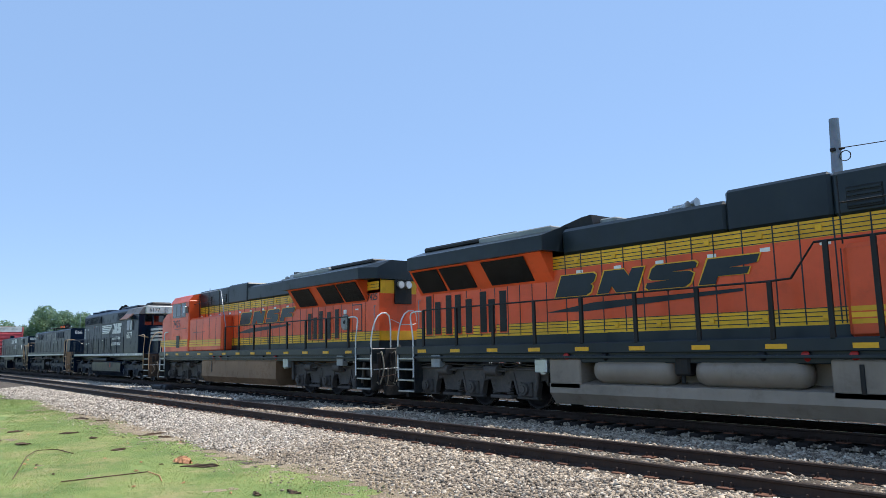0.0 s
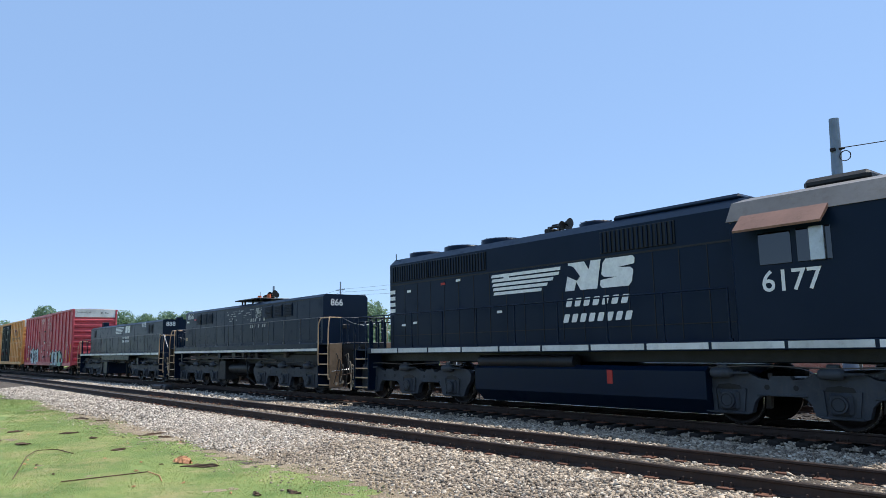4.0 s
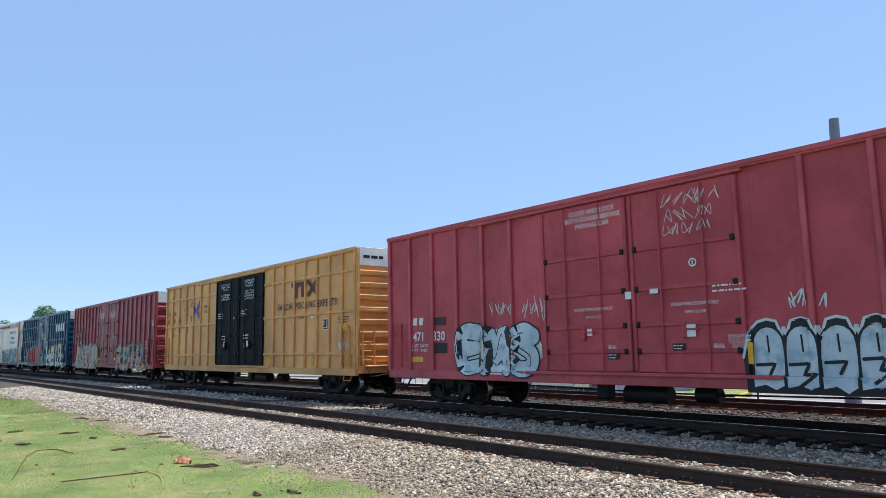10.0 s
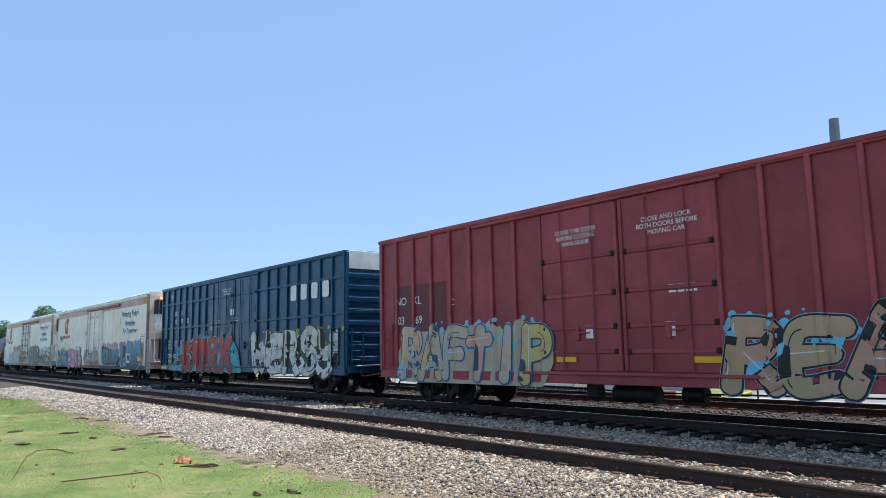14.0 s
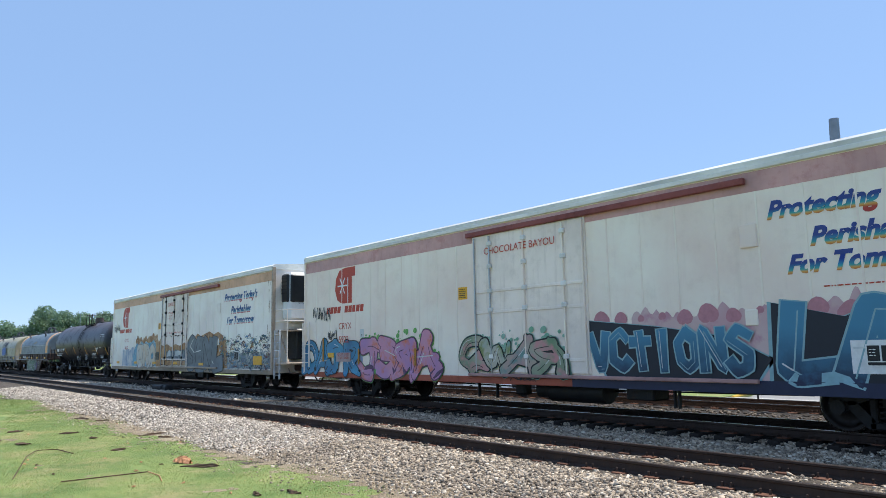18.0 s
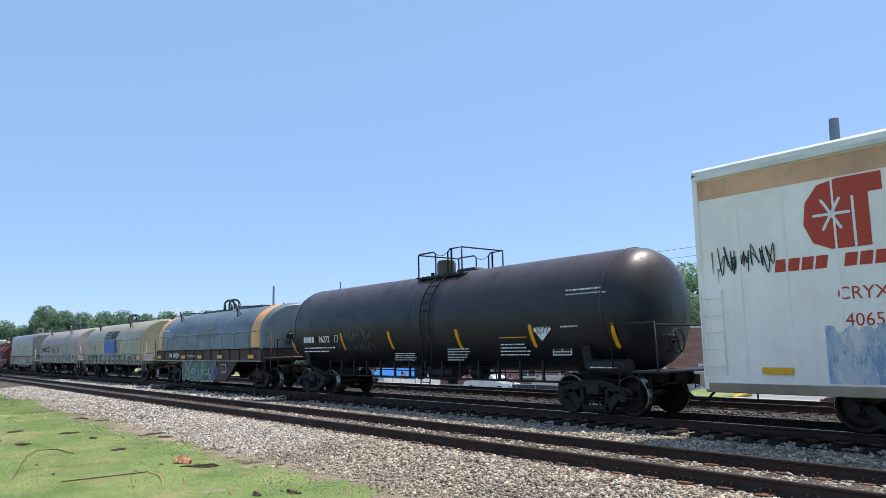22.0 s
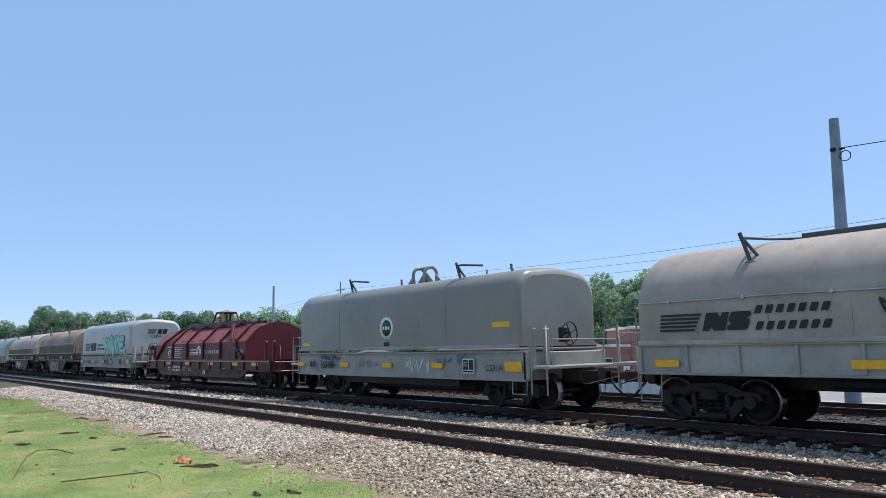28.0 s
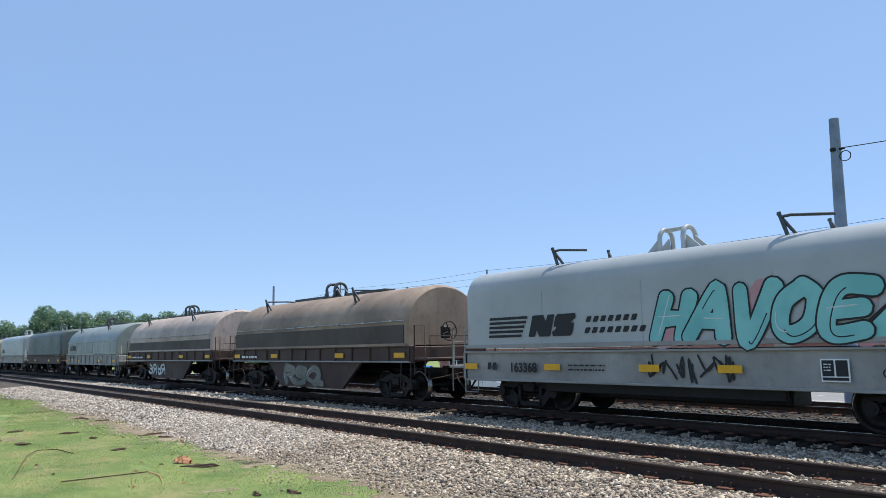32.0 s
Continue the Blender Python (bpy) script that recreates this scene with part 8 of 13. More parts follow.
    for cx, cz, r in ((-324.65, 1.58, 0.17), (-320.56, 1.63, 0.24), (-319.85, 0.64, 0.12)):
        for rr in (r, r * 0.55):
            pts = [(cx - m + rr * math.cos(radians(a)), cz + rr * math.sin(radians(a))) for a in range(-40, 221, 20)]
            sh = Shape()
            stroke(sh, pts, r * 0.13, plane_side(-1.55), 0.002)
            part("wheel_emblem", sh, WHITE, car)
    slab(-321.76 - m, -320.6 - m, 1.5, 1.54, -1.545, WHITE, car, "emblem_bar"), slab(-321.76 - m, -320.6 - m, 1.58, 1.61, -1.545, WHITE, car, "emblem_bar"), slab(-324.95 - m, -324.45 - m, 1.36, 1.4, -1.545, WHITE, car, "emblem_bar")
    name_blocks(car, -324.99 - m, 1.84, -1.545, 7, 0.07, 0.09, WHITE, 0.0), name_blocks(car, -321.7 - m, 1.68, -1.545, 9, 0.075, 0.09, WHITE, 0.0)
    lettering("631210", -323.7 - m, -1.525, 0.8, 0.27, WHITE, car, thick=0.012), name_blocks(car, -324.91 - m, 0.7, -1.515, 2, 0.17, 0.2, WHITE, 0.0)
    lettering("LD LMT\nLT WT", -322.6 - m, -1.515, 0.8, 0.09, WHITE, car), lettering("216800\n89200", -321.8 - m, -1.515, 0.8, 0.09, WHITE, car), lettering("G52T", -317.6 - m, -1.515, 0.82, 0.13, WHITE, car)
    bars(-321.3 - m, -320.6 - m, 0.75, 0.95, -1.44, 3, WHITE, car, 11), bars(-319.2 - m, -318.0 - m, 0.72, 0.82, -1.44, 1, WHITE, car, 12), bars(-323.95 - m, -322.8 - m, 1.32, 1.92, -1.545, 6, WHITE, car, 13)
    tapes(car, m, (-324.87, -322.17, -319.16, -316.4, -314.4), 1.07, -1.52, 0.6, 0.14)
    scrawl(car, -316.1 - m, -315.5 - m, 1.45, 1.7, 51, PALE, plane_side(-1.545), 5, 0.006)
    for xx in (-328.3, -327.5, -313.6, -312.9):
        part("end_stake", B(xx - 0.06 - m, xx + 0.06 - m, -1.45, -1.33, 1.1, 2.0, 0.02), FRAME_RED, car)
    part("machine_box", B(-328.6 - m, -327.3 - m, -1.2, 0.2, 1.2, 1.75, 0.15), COVER_RED, car)
    # pale grey flat-sided cover with mint picture
    car, m, cv = coil_car("pale grey square-shouldered coil car with mint graffiti", -344.6, -329.4, -343.25, -331.8, -343.3, -331.55, "flat", COVER_PALE, FRAME_GREY, None, 1.6, (0.76, 1.46), axles=(-341.35, -332.45), rounding=0.09, walkway=False)
    stripes_logo(car, -342.24 - m, 1.85, -1.54, 1.12, BLACK), name_blocks(car, -339.05 - m, 2.1, -1.54, 7, 0.165, 0.17, BLACK), name_blocks(car, -339.1 - m, 1.85, -1.54, 8, 0.17, 0.17, BLACK)
    sprayed(car, -337.2 - m, -333.0 - m, 1.58, 2.68, 5, spray("mint spray paint", "#6fb8b2", "#8accc6"), INK, plane_side(-1.54), 224, None, 0.28, word="HAVOE", slant=0.3)
    for a, b in ((-337.0, 1.75), (-335.2, 2.3), (-333.6, 2.2), (-333.1, 1.75), (-332.7, 1.7)):
        sh = Shape()
        stroke(sh, [(a - m, b - 0.1), (a + 0.4 - m, b + 0.15)], 0.24, plane_side(-1.54), 0.003, 0.4)
        part("spray_haze", sh, spray("salmon haze", "#c87a7c", "#b89a9e", "#b0a8ac"), car)
    for lift, wd in ((0.012, 0.17), (0.016, 0.13)):
        part("spray_tail", Shape().add([(a - m, -1.54 - lift, b) for a, b in (((-333.4, 1.58), (-332.4, 1.56), (-332.75, 2.25), (-333.15, 1.9)) if wd > 0.15 else ((-333.35, 1.62), (-332.48, 1.61), (-332.78, 2.15), (-333.1, 1.84)))], [(0, 1, 2, 3)]), INK if wd > 0.15 else spray("mint tail spray", "#6fb8b2", "#8accc6"), car)
    scrawl(car, -337.4 - m, -335.4 - m, 0.85, 1.35, 61, INK, plane_side(-1.505), 7, 0.022)
    lettering("163368", -341.05 - m, -1.575, 1.07, 0.24, BLACK, car, thick=0.012), name_blocks(car, -342.35 - m, 0.99, ys, 2, 0.15, 0.24, BLACK, 0.03), lettering("CS31A", -332.65 - m, ys, 1.05, 0.18, BLACK, car)
    tapes(car, m, (-343.0, -340.1, -337.4, -335.6), 1.1, ys, 0.5, 0.15), tapes(car, m, (-332.0,), 1.1, ys, 0.6, 0.25), plate_pair(car, -333.7 - m, 1.1, ys, 0.42, 0.34)
    bars(-339.6 - m, -338.3 - m, 1.0, 1.2, ys, 2, BLACK, car, 5), lettering("CS31A", -331.77 - m, 0.0, 2.6, 0.17, BLACK, car, end=True)
    for k in range(5):
        part("speed_stripe", Shape().add([(-331.77 - m, a, b) for a, b in ((-0.5, 3.02 - 0.06 * k), (0.02 - 0.03 * k, 3.02 - 0.06 * k), (0.03 - 0.03 * k, 3.05 - 0.06 * k), (-0.48, 3.05 - 0.06 * k))], [(0, 1, 2, 3)]), BLACK, car)
    for a in (0.05, 0.36):
        part("emblem_block", Shape().add([(-331.77 - m, p, q) for p, q in ((a, 2.77), (a + 0.26, 2.77), (a + 0.33, 3.06), (a + 0.07, 3.06))], [(0, 1, 2, 3)]), BLACK, car)
    part("deep_centre_sill", B(-340.4 - m, -335.0 - m, -0.4, 0.4, 0.34, 0.8, 0.03), STEEL, car)
    part("floor_stringer", B(-340.6 - m, -334.7 - m, -1.25, -1.15, 0.5, 0.8, 0.02), STEEL, car)
    for yy in (-1.4, -0.9):
        part("end_stake", B(-331.5 - m, -331.32 - m, yy - 0.06, yy + 0.06, 1.0, 2.05, 0.03), FRAME_GREY, car)
    # the rest of the string, farther back
    rows = [
        ("brown rusted round-covered coil car", -359.9, -344.6, "round", COVER_RUST, FRAME_BROWN, True),
        ("peach round-covered coil car with rust runs", -375.4, -359.9, "round", COVER_PEACH, FRAME_BROWN, True),
        ("silver grey round-covered coil car", -391.3, -375.4, "round", COVER_SILVER, FRAME_GREY, False),
        ("dark grey square-shouldered coil car", -407.4, -391.3, "flat", COVER_DARK, FRAME_BROWN, False),
        ("pale grey square-shouldered coil car", -423.4, -407.4, "flat", COVER_PALE, FRAME_GREY, False),
        ("cream round-covered coil car with plain sides", -439.2, -423.4, "round", COVER_CREAM, FRAME_GREY, False),
    ]
    for k, (label, u0, u1, kind, cover, fr, deep) in enumerate(rows):
        f0, f1 = u0 + 1.2, u1 - 1.2
        car, m, cv = coil_car(label, u0, u1, f0 + 0.15, f1 - 0.15, f0, f1, kind, cover, fr, ((f0 + 3.2, f0 + 4.4), (f1 - 4.0, f1 - 2.8), 0.27) if deep else None, 1.7 if deep else 1.6, (1.2, 1.66) if deep else (0.9, 1.5), rounding=0.09 if kind == "flat" else 0.05, walkway=kind == "round")
        tapes(car, m, (f0 + 0.5, f0 + 4, f1 - 4, f1 - 0.5), 1.4 if deep else 1.15, ys)
        bars(f0 + 1.0 - m, f0 + 3.0 - m, 1.25, 1.5, ys, 1, WHITE if deep else BLACK, car, k)
        if deep:
            for sg in (-1, 1):
                part("lower_panel", B(f0 + 0.3 - m, f1 - 0.3 - m, sg * 1.5, sg * 1.55, 1.74, 2.2 if k else 2.32, 0.01), LOWER_DARK, car, "dark brown lower cover panel")
        if k == 0:
            sprayed(car, f0 + 4.6 - m, f0 + 7.4 - m, 0.35, 1.1, 3, spray("faded grey spray", "#5c6058", "#7a7a70"), spray("faded dark spray", "#3a3c3a", "#4a4640"), plane_side(-1.44), 240, None, 0.25)
        if k == 1:
            sprayed(car, f0 + 3.9 - m, f0 + 6.6 - m, 0.4, 1.1, 4, PALE, INK, plane_side(-1.44), 241, None, 0.14)
        if k in (2, 4):
            stripes_logo(car, f0 + 1.0 - m, 1.9, -1.54, 0.7, BLACK)


coil_cars()

# ------------------------------------------------------------------ locomotives
ORANGE = paint("locomotive orange paint", "#e4582c", "#8a4630", 0.3, 0.45, 0, 0.8, 0.06, 0.6, 0.1, 0.1)
LOCO_YELLOW = paint("locomotive yellow paint", "#eeb02a", "#906c22", 0.3, 0.45, 0, 1.2, 0.06)
LOCO_DARK = paint("locomotive dark green black paint", "#1c262d", "#333a3c", 0.3, 0.42, 0, 1.0, 0.06)
NS_BLACK = paint("locomotive black paint", "#071a2e", "#0d2034", 0.22, 0.42, 0, 0.9, 0.05, 0.7, 0.04, 0.0, 0.14)
SILL_WHITE = paint("white sill stripe paint", "#c9cac4", "#7a7468", 0.4, 0.5, 0, 2.0)
TANK_BROWN = paint("dust-brown fuel tank", "#8c6c50", "#5c4838", 0.4, 0.6, 0, 1.0, 0.1)
TANK_GREY = paint("dusty grey fuel tank", "#8d8174", "#5c4c3e", 0.4, 0.55, 0, 1.0, 0.1)
SCREEN = paint("black radiator screen", "#0b0e11", "#22262a", 0.3, 0.5, 0, 6.0, 0.3)
RAIL_PALE = paint("worn white handrail paint", "#dfe0dd", "#8a8276", 0.3, 0.5, 0, 4.0)
RAILTAN = paint("worn tan handrail paint", "#b99a78", "#6a5644", 0.4, 0.5, 0, 4.0)
PILOT_GREY = paint("grimy dark grey pilot paint", "#2a2c2d", "#6a5f54", 0.5, 0.7, 0, 2.0)
CAB_GLASS = glass("dark cab glass")
HOSE_PALE = flat("sun-bleached hose rubber", "#8a8272", 0.7)
LAMP_GLASS = flat("headlight glass", "#dfe3e6", 0.1)
COIL_HOSE = paint("looped hose rubber", "#20201f", "#7a6a58", 0.4, 0.7, 0, 5.0)


def loco_truck(car, x, xs, r):
    """Six-wheel truck: bolster, two cast side frames with pedestals, axle boxes, springs, brake rigging."""
    t = part("truck", shared("loco_bolster", lambda: Shape().box(-1.6, 1.6, -0.5, 0.5, 0.55, 0.9, 0.05).box(-0.25, 0.25, -1.05, 1.05, 0.75, 1.05, 0.05).mesh("truck", LOCO_IRON)), None, car, "", (x, 0, 0))
    lo, hi = xs[0], xs[-1]

    def frame_make():
        s = Shape()
        out = [(lo - 0.72, 0.62), (lo - 0.74, 0.9), (lo - 0.5, 1.06), (lo + 0.35, 1.1), (lo + 0.6, 1.02), (xs[1] - 0.6, 1.02), (xs[1] - 0.35, 1.12), (xs[1] + 0.35, 1.12), (xs[1] + 0.6, 1.02), (hi - 0.6, 1.02), (hi - 0.35, 1.1), (hi + 0.5, 1.06), (hi + 0.74, 0.9), (hi + 0.72, 0.62)]
        for q in reversed(xs):
            out += [(q + 0.62, 0.76), (q + 0.42, 0.7), (q + 0.33, 0.34), (q + 0.21, 0.34), (q + 0.21, 0.7), (q - 0.21, 0.7), (q - 0.21, 0.34), (q - 0.33, 0.34), (q - 0.42, 0.7), (q - 0.62, 0.76)]
        s.prism(out, -0.08, 0.07, axis="y")
        s.box(lo - 0.5, hi + 0.5, -0.13, -0.07, 1.0, 1.05, 0.015)
        for a, b in zip(xs, xs[1:]):
            c = (a + b) / 2
            s.prism([(c - 0.42, 0.78), (c - 0.3, 0.42), (c + 0.3, 0.42), (c + 0.42, 0.78)], -0.02, 0.05, axis="y")
        for q in xs:
            s.box(q - 0.19, q + 0.19, -0.15, 0.05, 0.32, 0.7, 0.05)
            s.cyl((q, -0.24, r), (q, -0.12, r), 0.15, 16)
            s.cyl((q, -0.27, r), (q, -0.24, r), 0.085, 12)
            for a in range(0, 360, 90):
                s.cyl((q + 0.115 * math.cos(radians(a + 45)), -0.255, r + 0.115 * math.sin(radians(a + 45))), (q + 0.115 * math.cos(radians(a + 45)), -0.24, r + 0.115 * math.sin(radians(a + 45))), 0.018, 6)
            s.box(q - 0.38, q + 0.38, -0.1, 0.05, 0.27, 0.33, 0.02)
            s.prism([(q - 0.34, 0.4), (q - 0.28, 0.4), (q - 0.44, 0.94), (q - 0.52, 0.94)], -0.11, -0.07, axis="y")
            s.prism([(q + 0.28, 0.4), (q + 0.34, 0.4), (q + 0.52, 0.94), (q + 0.44, 0.94)], -0.11, -0.07, axis="y")
        return s.mesh("side_frame", LOCO_IRON)

    # thin black disc on the frame face, painting the shade inside a hole
    def shade_disc_make():
        return Shape().cyl((0, -0.004, 0), (0, 0.0, 0), 0.055, 12).mesh("frame_hole", SCREEN)
    for sg in (-1, 1):
        f = part("side_frame", shared(("loco_frame", tuple(xs), r), frame_make), None, t, "", (0, sg * 1.12, 0))
        if sg > 0:
            f.scale = (1, -1, 1)
        for a, b in zip(xs, xs[1:]):
            for e in (0.36, 0.64):
                part("spring", shared("loco_spring", lambda: coil(0.085, 0.34, 5, 0.02).mesh("spring", LOCO_IRON)), None, t, "", (a + (b - a) * e, sg * 1.06, 0.34))
            part("spring_seat", shared("spring_seat", lambda: Shape().box(-0.4, 0.4, -0.12, 0.12, -0.05, 0.04, 0.02).mesh("spring_seat", LOCO_IRON)), None, t, "", ((a + b) / 2, sg * 1.06, 0.31))
            part("brake_cylinder", shared("loco_brake", lambda: Shape().cyl((-0.26, 0, 0), (0.2, 0, 0), 0.14, 14).cyl((-0.3, 0, 0), (-0.26, 0, 0), 0.1, 12).cyl((0.2, 0, 0), (0.46, 0, 0), 0.03, 6).box(-0.1, 0.1, -0.02, 0.12, 0.1, 0.18, 0.02).mesh("brake_cylinder", LOCO_IRON)), None, t, "", ((a + b) / 2 - 0.1, sg * 1.3, 0.98))
            if sg < 0:
                for e in (-0.16, 0.16):
                    part("frame_hole", shared("frame_hole", shade_disc_make), None, f, "", ((a + b) / 2 + e, -0.08, 0.9))
        for q in xs:
            for e in (-1, 1):
                part("brake_shoe", shared(("loco_shoe", e), lambda: Shape().prism([(e * 0.0, 0.34), (e * 0.09, 0.34), (e * 0.14, 0.74), (e * 0.04, 0.74)], -0.06, 0.06, axis="y").box(min(e * 0.06, e * 0.14), max(e * 0.06, e * 0.14), -0.02, 0.02, 0.7, 1.0).mesh("brake_shoe", LOCO_IRON)), None, t, "", (q + e * (r + 0.02), sg * 0.78, 0))
        for e, q in ((-1, lo), (1, hi)):
            part("sand_pipe", Shape().tube([(q + e * 0.75, sg * 0.9, 1.1), (q + e * 0.78, sg * 0.85, 0.5), (q + e * 0.62, sg * 0.76, 0.12)], 0.022, 5), LOCO_IRON, t)
            part("snubber", Shape().cyl((q + e * 0.42, sg * 1.3, 0.5), (q + e * 0.5, sg * 1.28, 1.16), 0.06, 10), LOCO_IRON, t)
        part("brake_pipe", Shape().tube([(lo - 0.3, sg * 1.24, 1.12), (lo + 0.6, sg * 1.27, 1.16), (0, sg * 1.27, 1.12), (hi - 0.5, sg * 1.27, 1.17), (hi + 0.3, sg * 1.24, 1.12)], 0.018, 5), LOCO_IRON, t)
    for q in xs:
        wheelset(t, q, r)
    return t


def bent(pts, n=5):
    """Rounds a line in space."""
    out = []
    p = [Vector(q) for q in [pts[0]] + list(pts) + [pts[-1]]]
    for i in range(1, len(p) - 2):
        a, b, d, e = p[i - 1], p[i], p[i + 1], p[i + 2]
        for k in range(n):
            t = k / n
            out.append(tuple(0.5 * (2 * b + (d - a) * t + (2 * a - 5 * b + 4 * d - e) * t * t + (3 * b - a - 3 * d + e) * t ** 3)))
    out.append(tuple(pts[-1]))
    return out


CAST_IRON = paint("grimy dark cast iron", "#34383d", "#5c5650", 0.45, 0.7, 0.0, 3.0, 0.4)


def cast_truck(car, x, xs, r):
    """Six-wheel truck with smooth one-piece cast side frames and open bays between the axles."""
    t = part("truck", shared("cast_bolster", lambda: Shape().box(-1.6, 1.6, -0.5, 0.5, 0.55, 0.9, 0.05).box(-0.25, 0.25, -0.95, 0.95, 0.75, 1.05, 0.05).mesh("truck", SCREEN)), None, car, "", (x, 0, 0))
    lo, hi = xs[0], xs[-1]

    def frame_make():
        s = Shape()
        out = [(lo - 0.5, 0.26), (lo - 0.62, 0.5), (lo - 0.78, 0.66), (lo - 0.82, 0.86), (lo - 0.7, 0.98), (lo - 0.35, 1.03), (lo + 0.3, 1.03)]
        for a, b in zip(xs, xs[1:]):
            c = (a + b) / 2
            out += [(a + 0.45, 1.0), (a + 0.6, 0.92), (c - 0.22, 0.9), (c - 0.18, 0.97), (c + 0.18, 0.97), (c + 0.22, 0.9), (b - 0.6, 0.92), (b - 0.45, 1.0), (b - 0.3, 1.03)]
        out += [(hi + 0.35, 1.03), (hi + 0.7, 0.98), (hi + 0.82, 0.86), (hi + 0.78, 0.66), (hi + 0.62, 0.5), (hi + 0.5, 0.26)]
        for q, p in zip(reversed(xs), list(reversed(xs))[1:] + [None]):
            out += [(q + 0.34, 0.24), (q - 0.34, 0.24)]
            if p is not None:
                out += [(q - 0.44, 0.28), (q - 0.5, 0.48), (q - 0.6, 0.58), (q - 0.72, 0.61), (p + 0.72, 0.61), (p + 0.6, 0.58), (p + 0.5, 0.48), (p + 0.44, 0.28)]
        s.prism(out, -0.07, 0.07, axis="y")
        for a, b in zip(xs, xs[1:]):
            s.box(a + 0.55, b - 0.55, -0.1, -0.065, 0.6, 0.64, 0.012)
        for q in xs:
            s.box(q - 0.2, q + 0.2, -0.13, 0.0, 0.3, 0.7, 0.05)
            s.cyl((q, -0.2, r), (q, -0.12, r), 0.155, 18)
            s.box(q - 0.36, q + 0.36, -0.1, 0.0, 0.24, 0.29, 0.015)
            for e in (-1, 1):
                s.prism([(q + e * 0.24, 0.3), (q + e * 0.3, 0.3), (q + e * 0.36, 0.72), (q + e * 0.27, 0.74)], -0.1, -0.06, axis="y")
        return s.mesh("side_frame", CAST_IRON)

    for sg in (-1, 1):
        f = part("side_frame", shared(("cast_frame", tuple(xs), r), frame_make), None, t, "", (0, sg * 1.12, 0))
        if sg > 0:
            f.scale = (1, -1, 1)
        for a, b in zip(xs, xs[1:]):
            for e in (-0.27, 0.27):
                # black disc laid on the casting in place of a hole's shade
                part("frame_hole", shared("cast_shade_disc", lambda: Shape().cyl((0, -0.006, 0), (0, 0.0, 0), 0.05, 14).mesh("frame_hole", SCREEN)), None, f, "", ((a + b) / 2 + e, -0.07, 0.76))
        for q in xs:
            part("axle_cap", shared("axle_cap", lambda: Shape().tube([(0.112 * math.cos(0.314 * k), 0, 0.112 * math.sin(0.314 * k)) for k in range(21)], 0.011, 4).mesh("axle_cap", SCREEN)), None, f, "", (q, -0.2, r))
            # black plate on the frame face, painting the shade of a spring opening
            part("spring_slot", shared("spring_slot", lambda: Shape().prism([(-0.27, 0.71), (0.27, 0.71), (0.22, 0.79), (0.0, 0.82), (-0.22, 0.79)], -0.005, 0.0, axis="y").mesh("spring_slot", SCREEN)), None, f, "", (q, -0.07, 0))
            part("brake_cylinder", shared("cast_brake", lambda: Shape().lathe([(0.02, -0.26), (0.08, -0.25), (0.1, -0.21), (0.1, 0.12), (0.08, 0.16), (0.03, 0.18), (0.025, 0.5), (0.01, 0.5)], (0, 0, 0), "x", 16).box(-0.12, 0.08, -0.02, 0.12, 0.08, 0.17, 0.02).mesh("brake_cylinder", CAST_IRON)), None, t, "", (q - 0.05, sg * 1.27, 1.02))
            for e in (-1, 1):
                part("brake_shoe", shared(("cast_shoe", e), lambda: Shape().prism([(e * 0.0, 0.34), (e * 0.09, 0.34), (e * 0.14, 0.74), (e * 0.04, 0.74)], -0.06, 0.06, axis="y").box(min(e * 0.06, e * 0.14), max(e * 0.06, e * 0.14), -0.02, 0.02, 0.7, 1.0).mesh("brake_shoe", LOCO_IRON)), None, t, "", (q + e * (r + 0.02), sg * 0.78, 0))
        for e, q in ((-1, lo), (1, hi)):
            part("sand_pipe", Shape().tube(bent([(q + e * 0.85, sg * 1.0, 1.1), (q + e * 0.9, sg * 0.95, 0.6), (q + e * 0.66, sg * 0.78, 0.14)]), 0.02, 5), LOCO_IRON, t)
        part("brake_pipe", Shape().tube(bent([(lo - 0.5, sg * 1.24, 1.1), (lo + 0.6, sg * 1.28, 1.16), (0, sg * 1.28, 1.12), (hi - 0.5, sg * 1.28, 1.17), (hi + 0.5, sg * 1.24, 1.08)]), 0.014, 5), LOCO_IRON, t)
    for q in xs:
        wheelset(t, q, r)
    return t


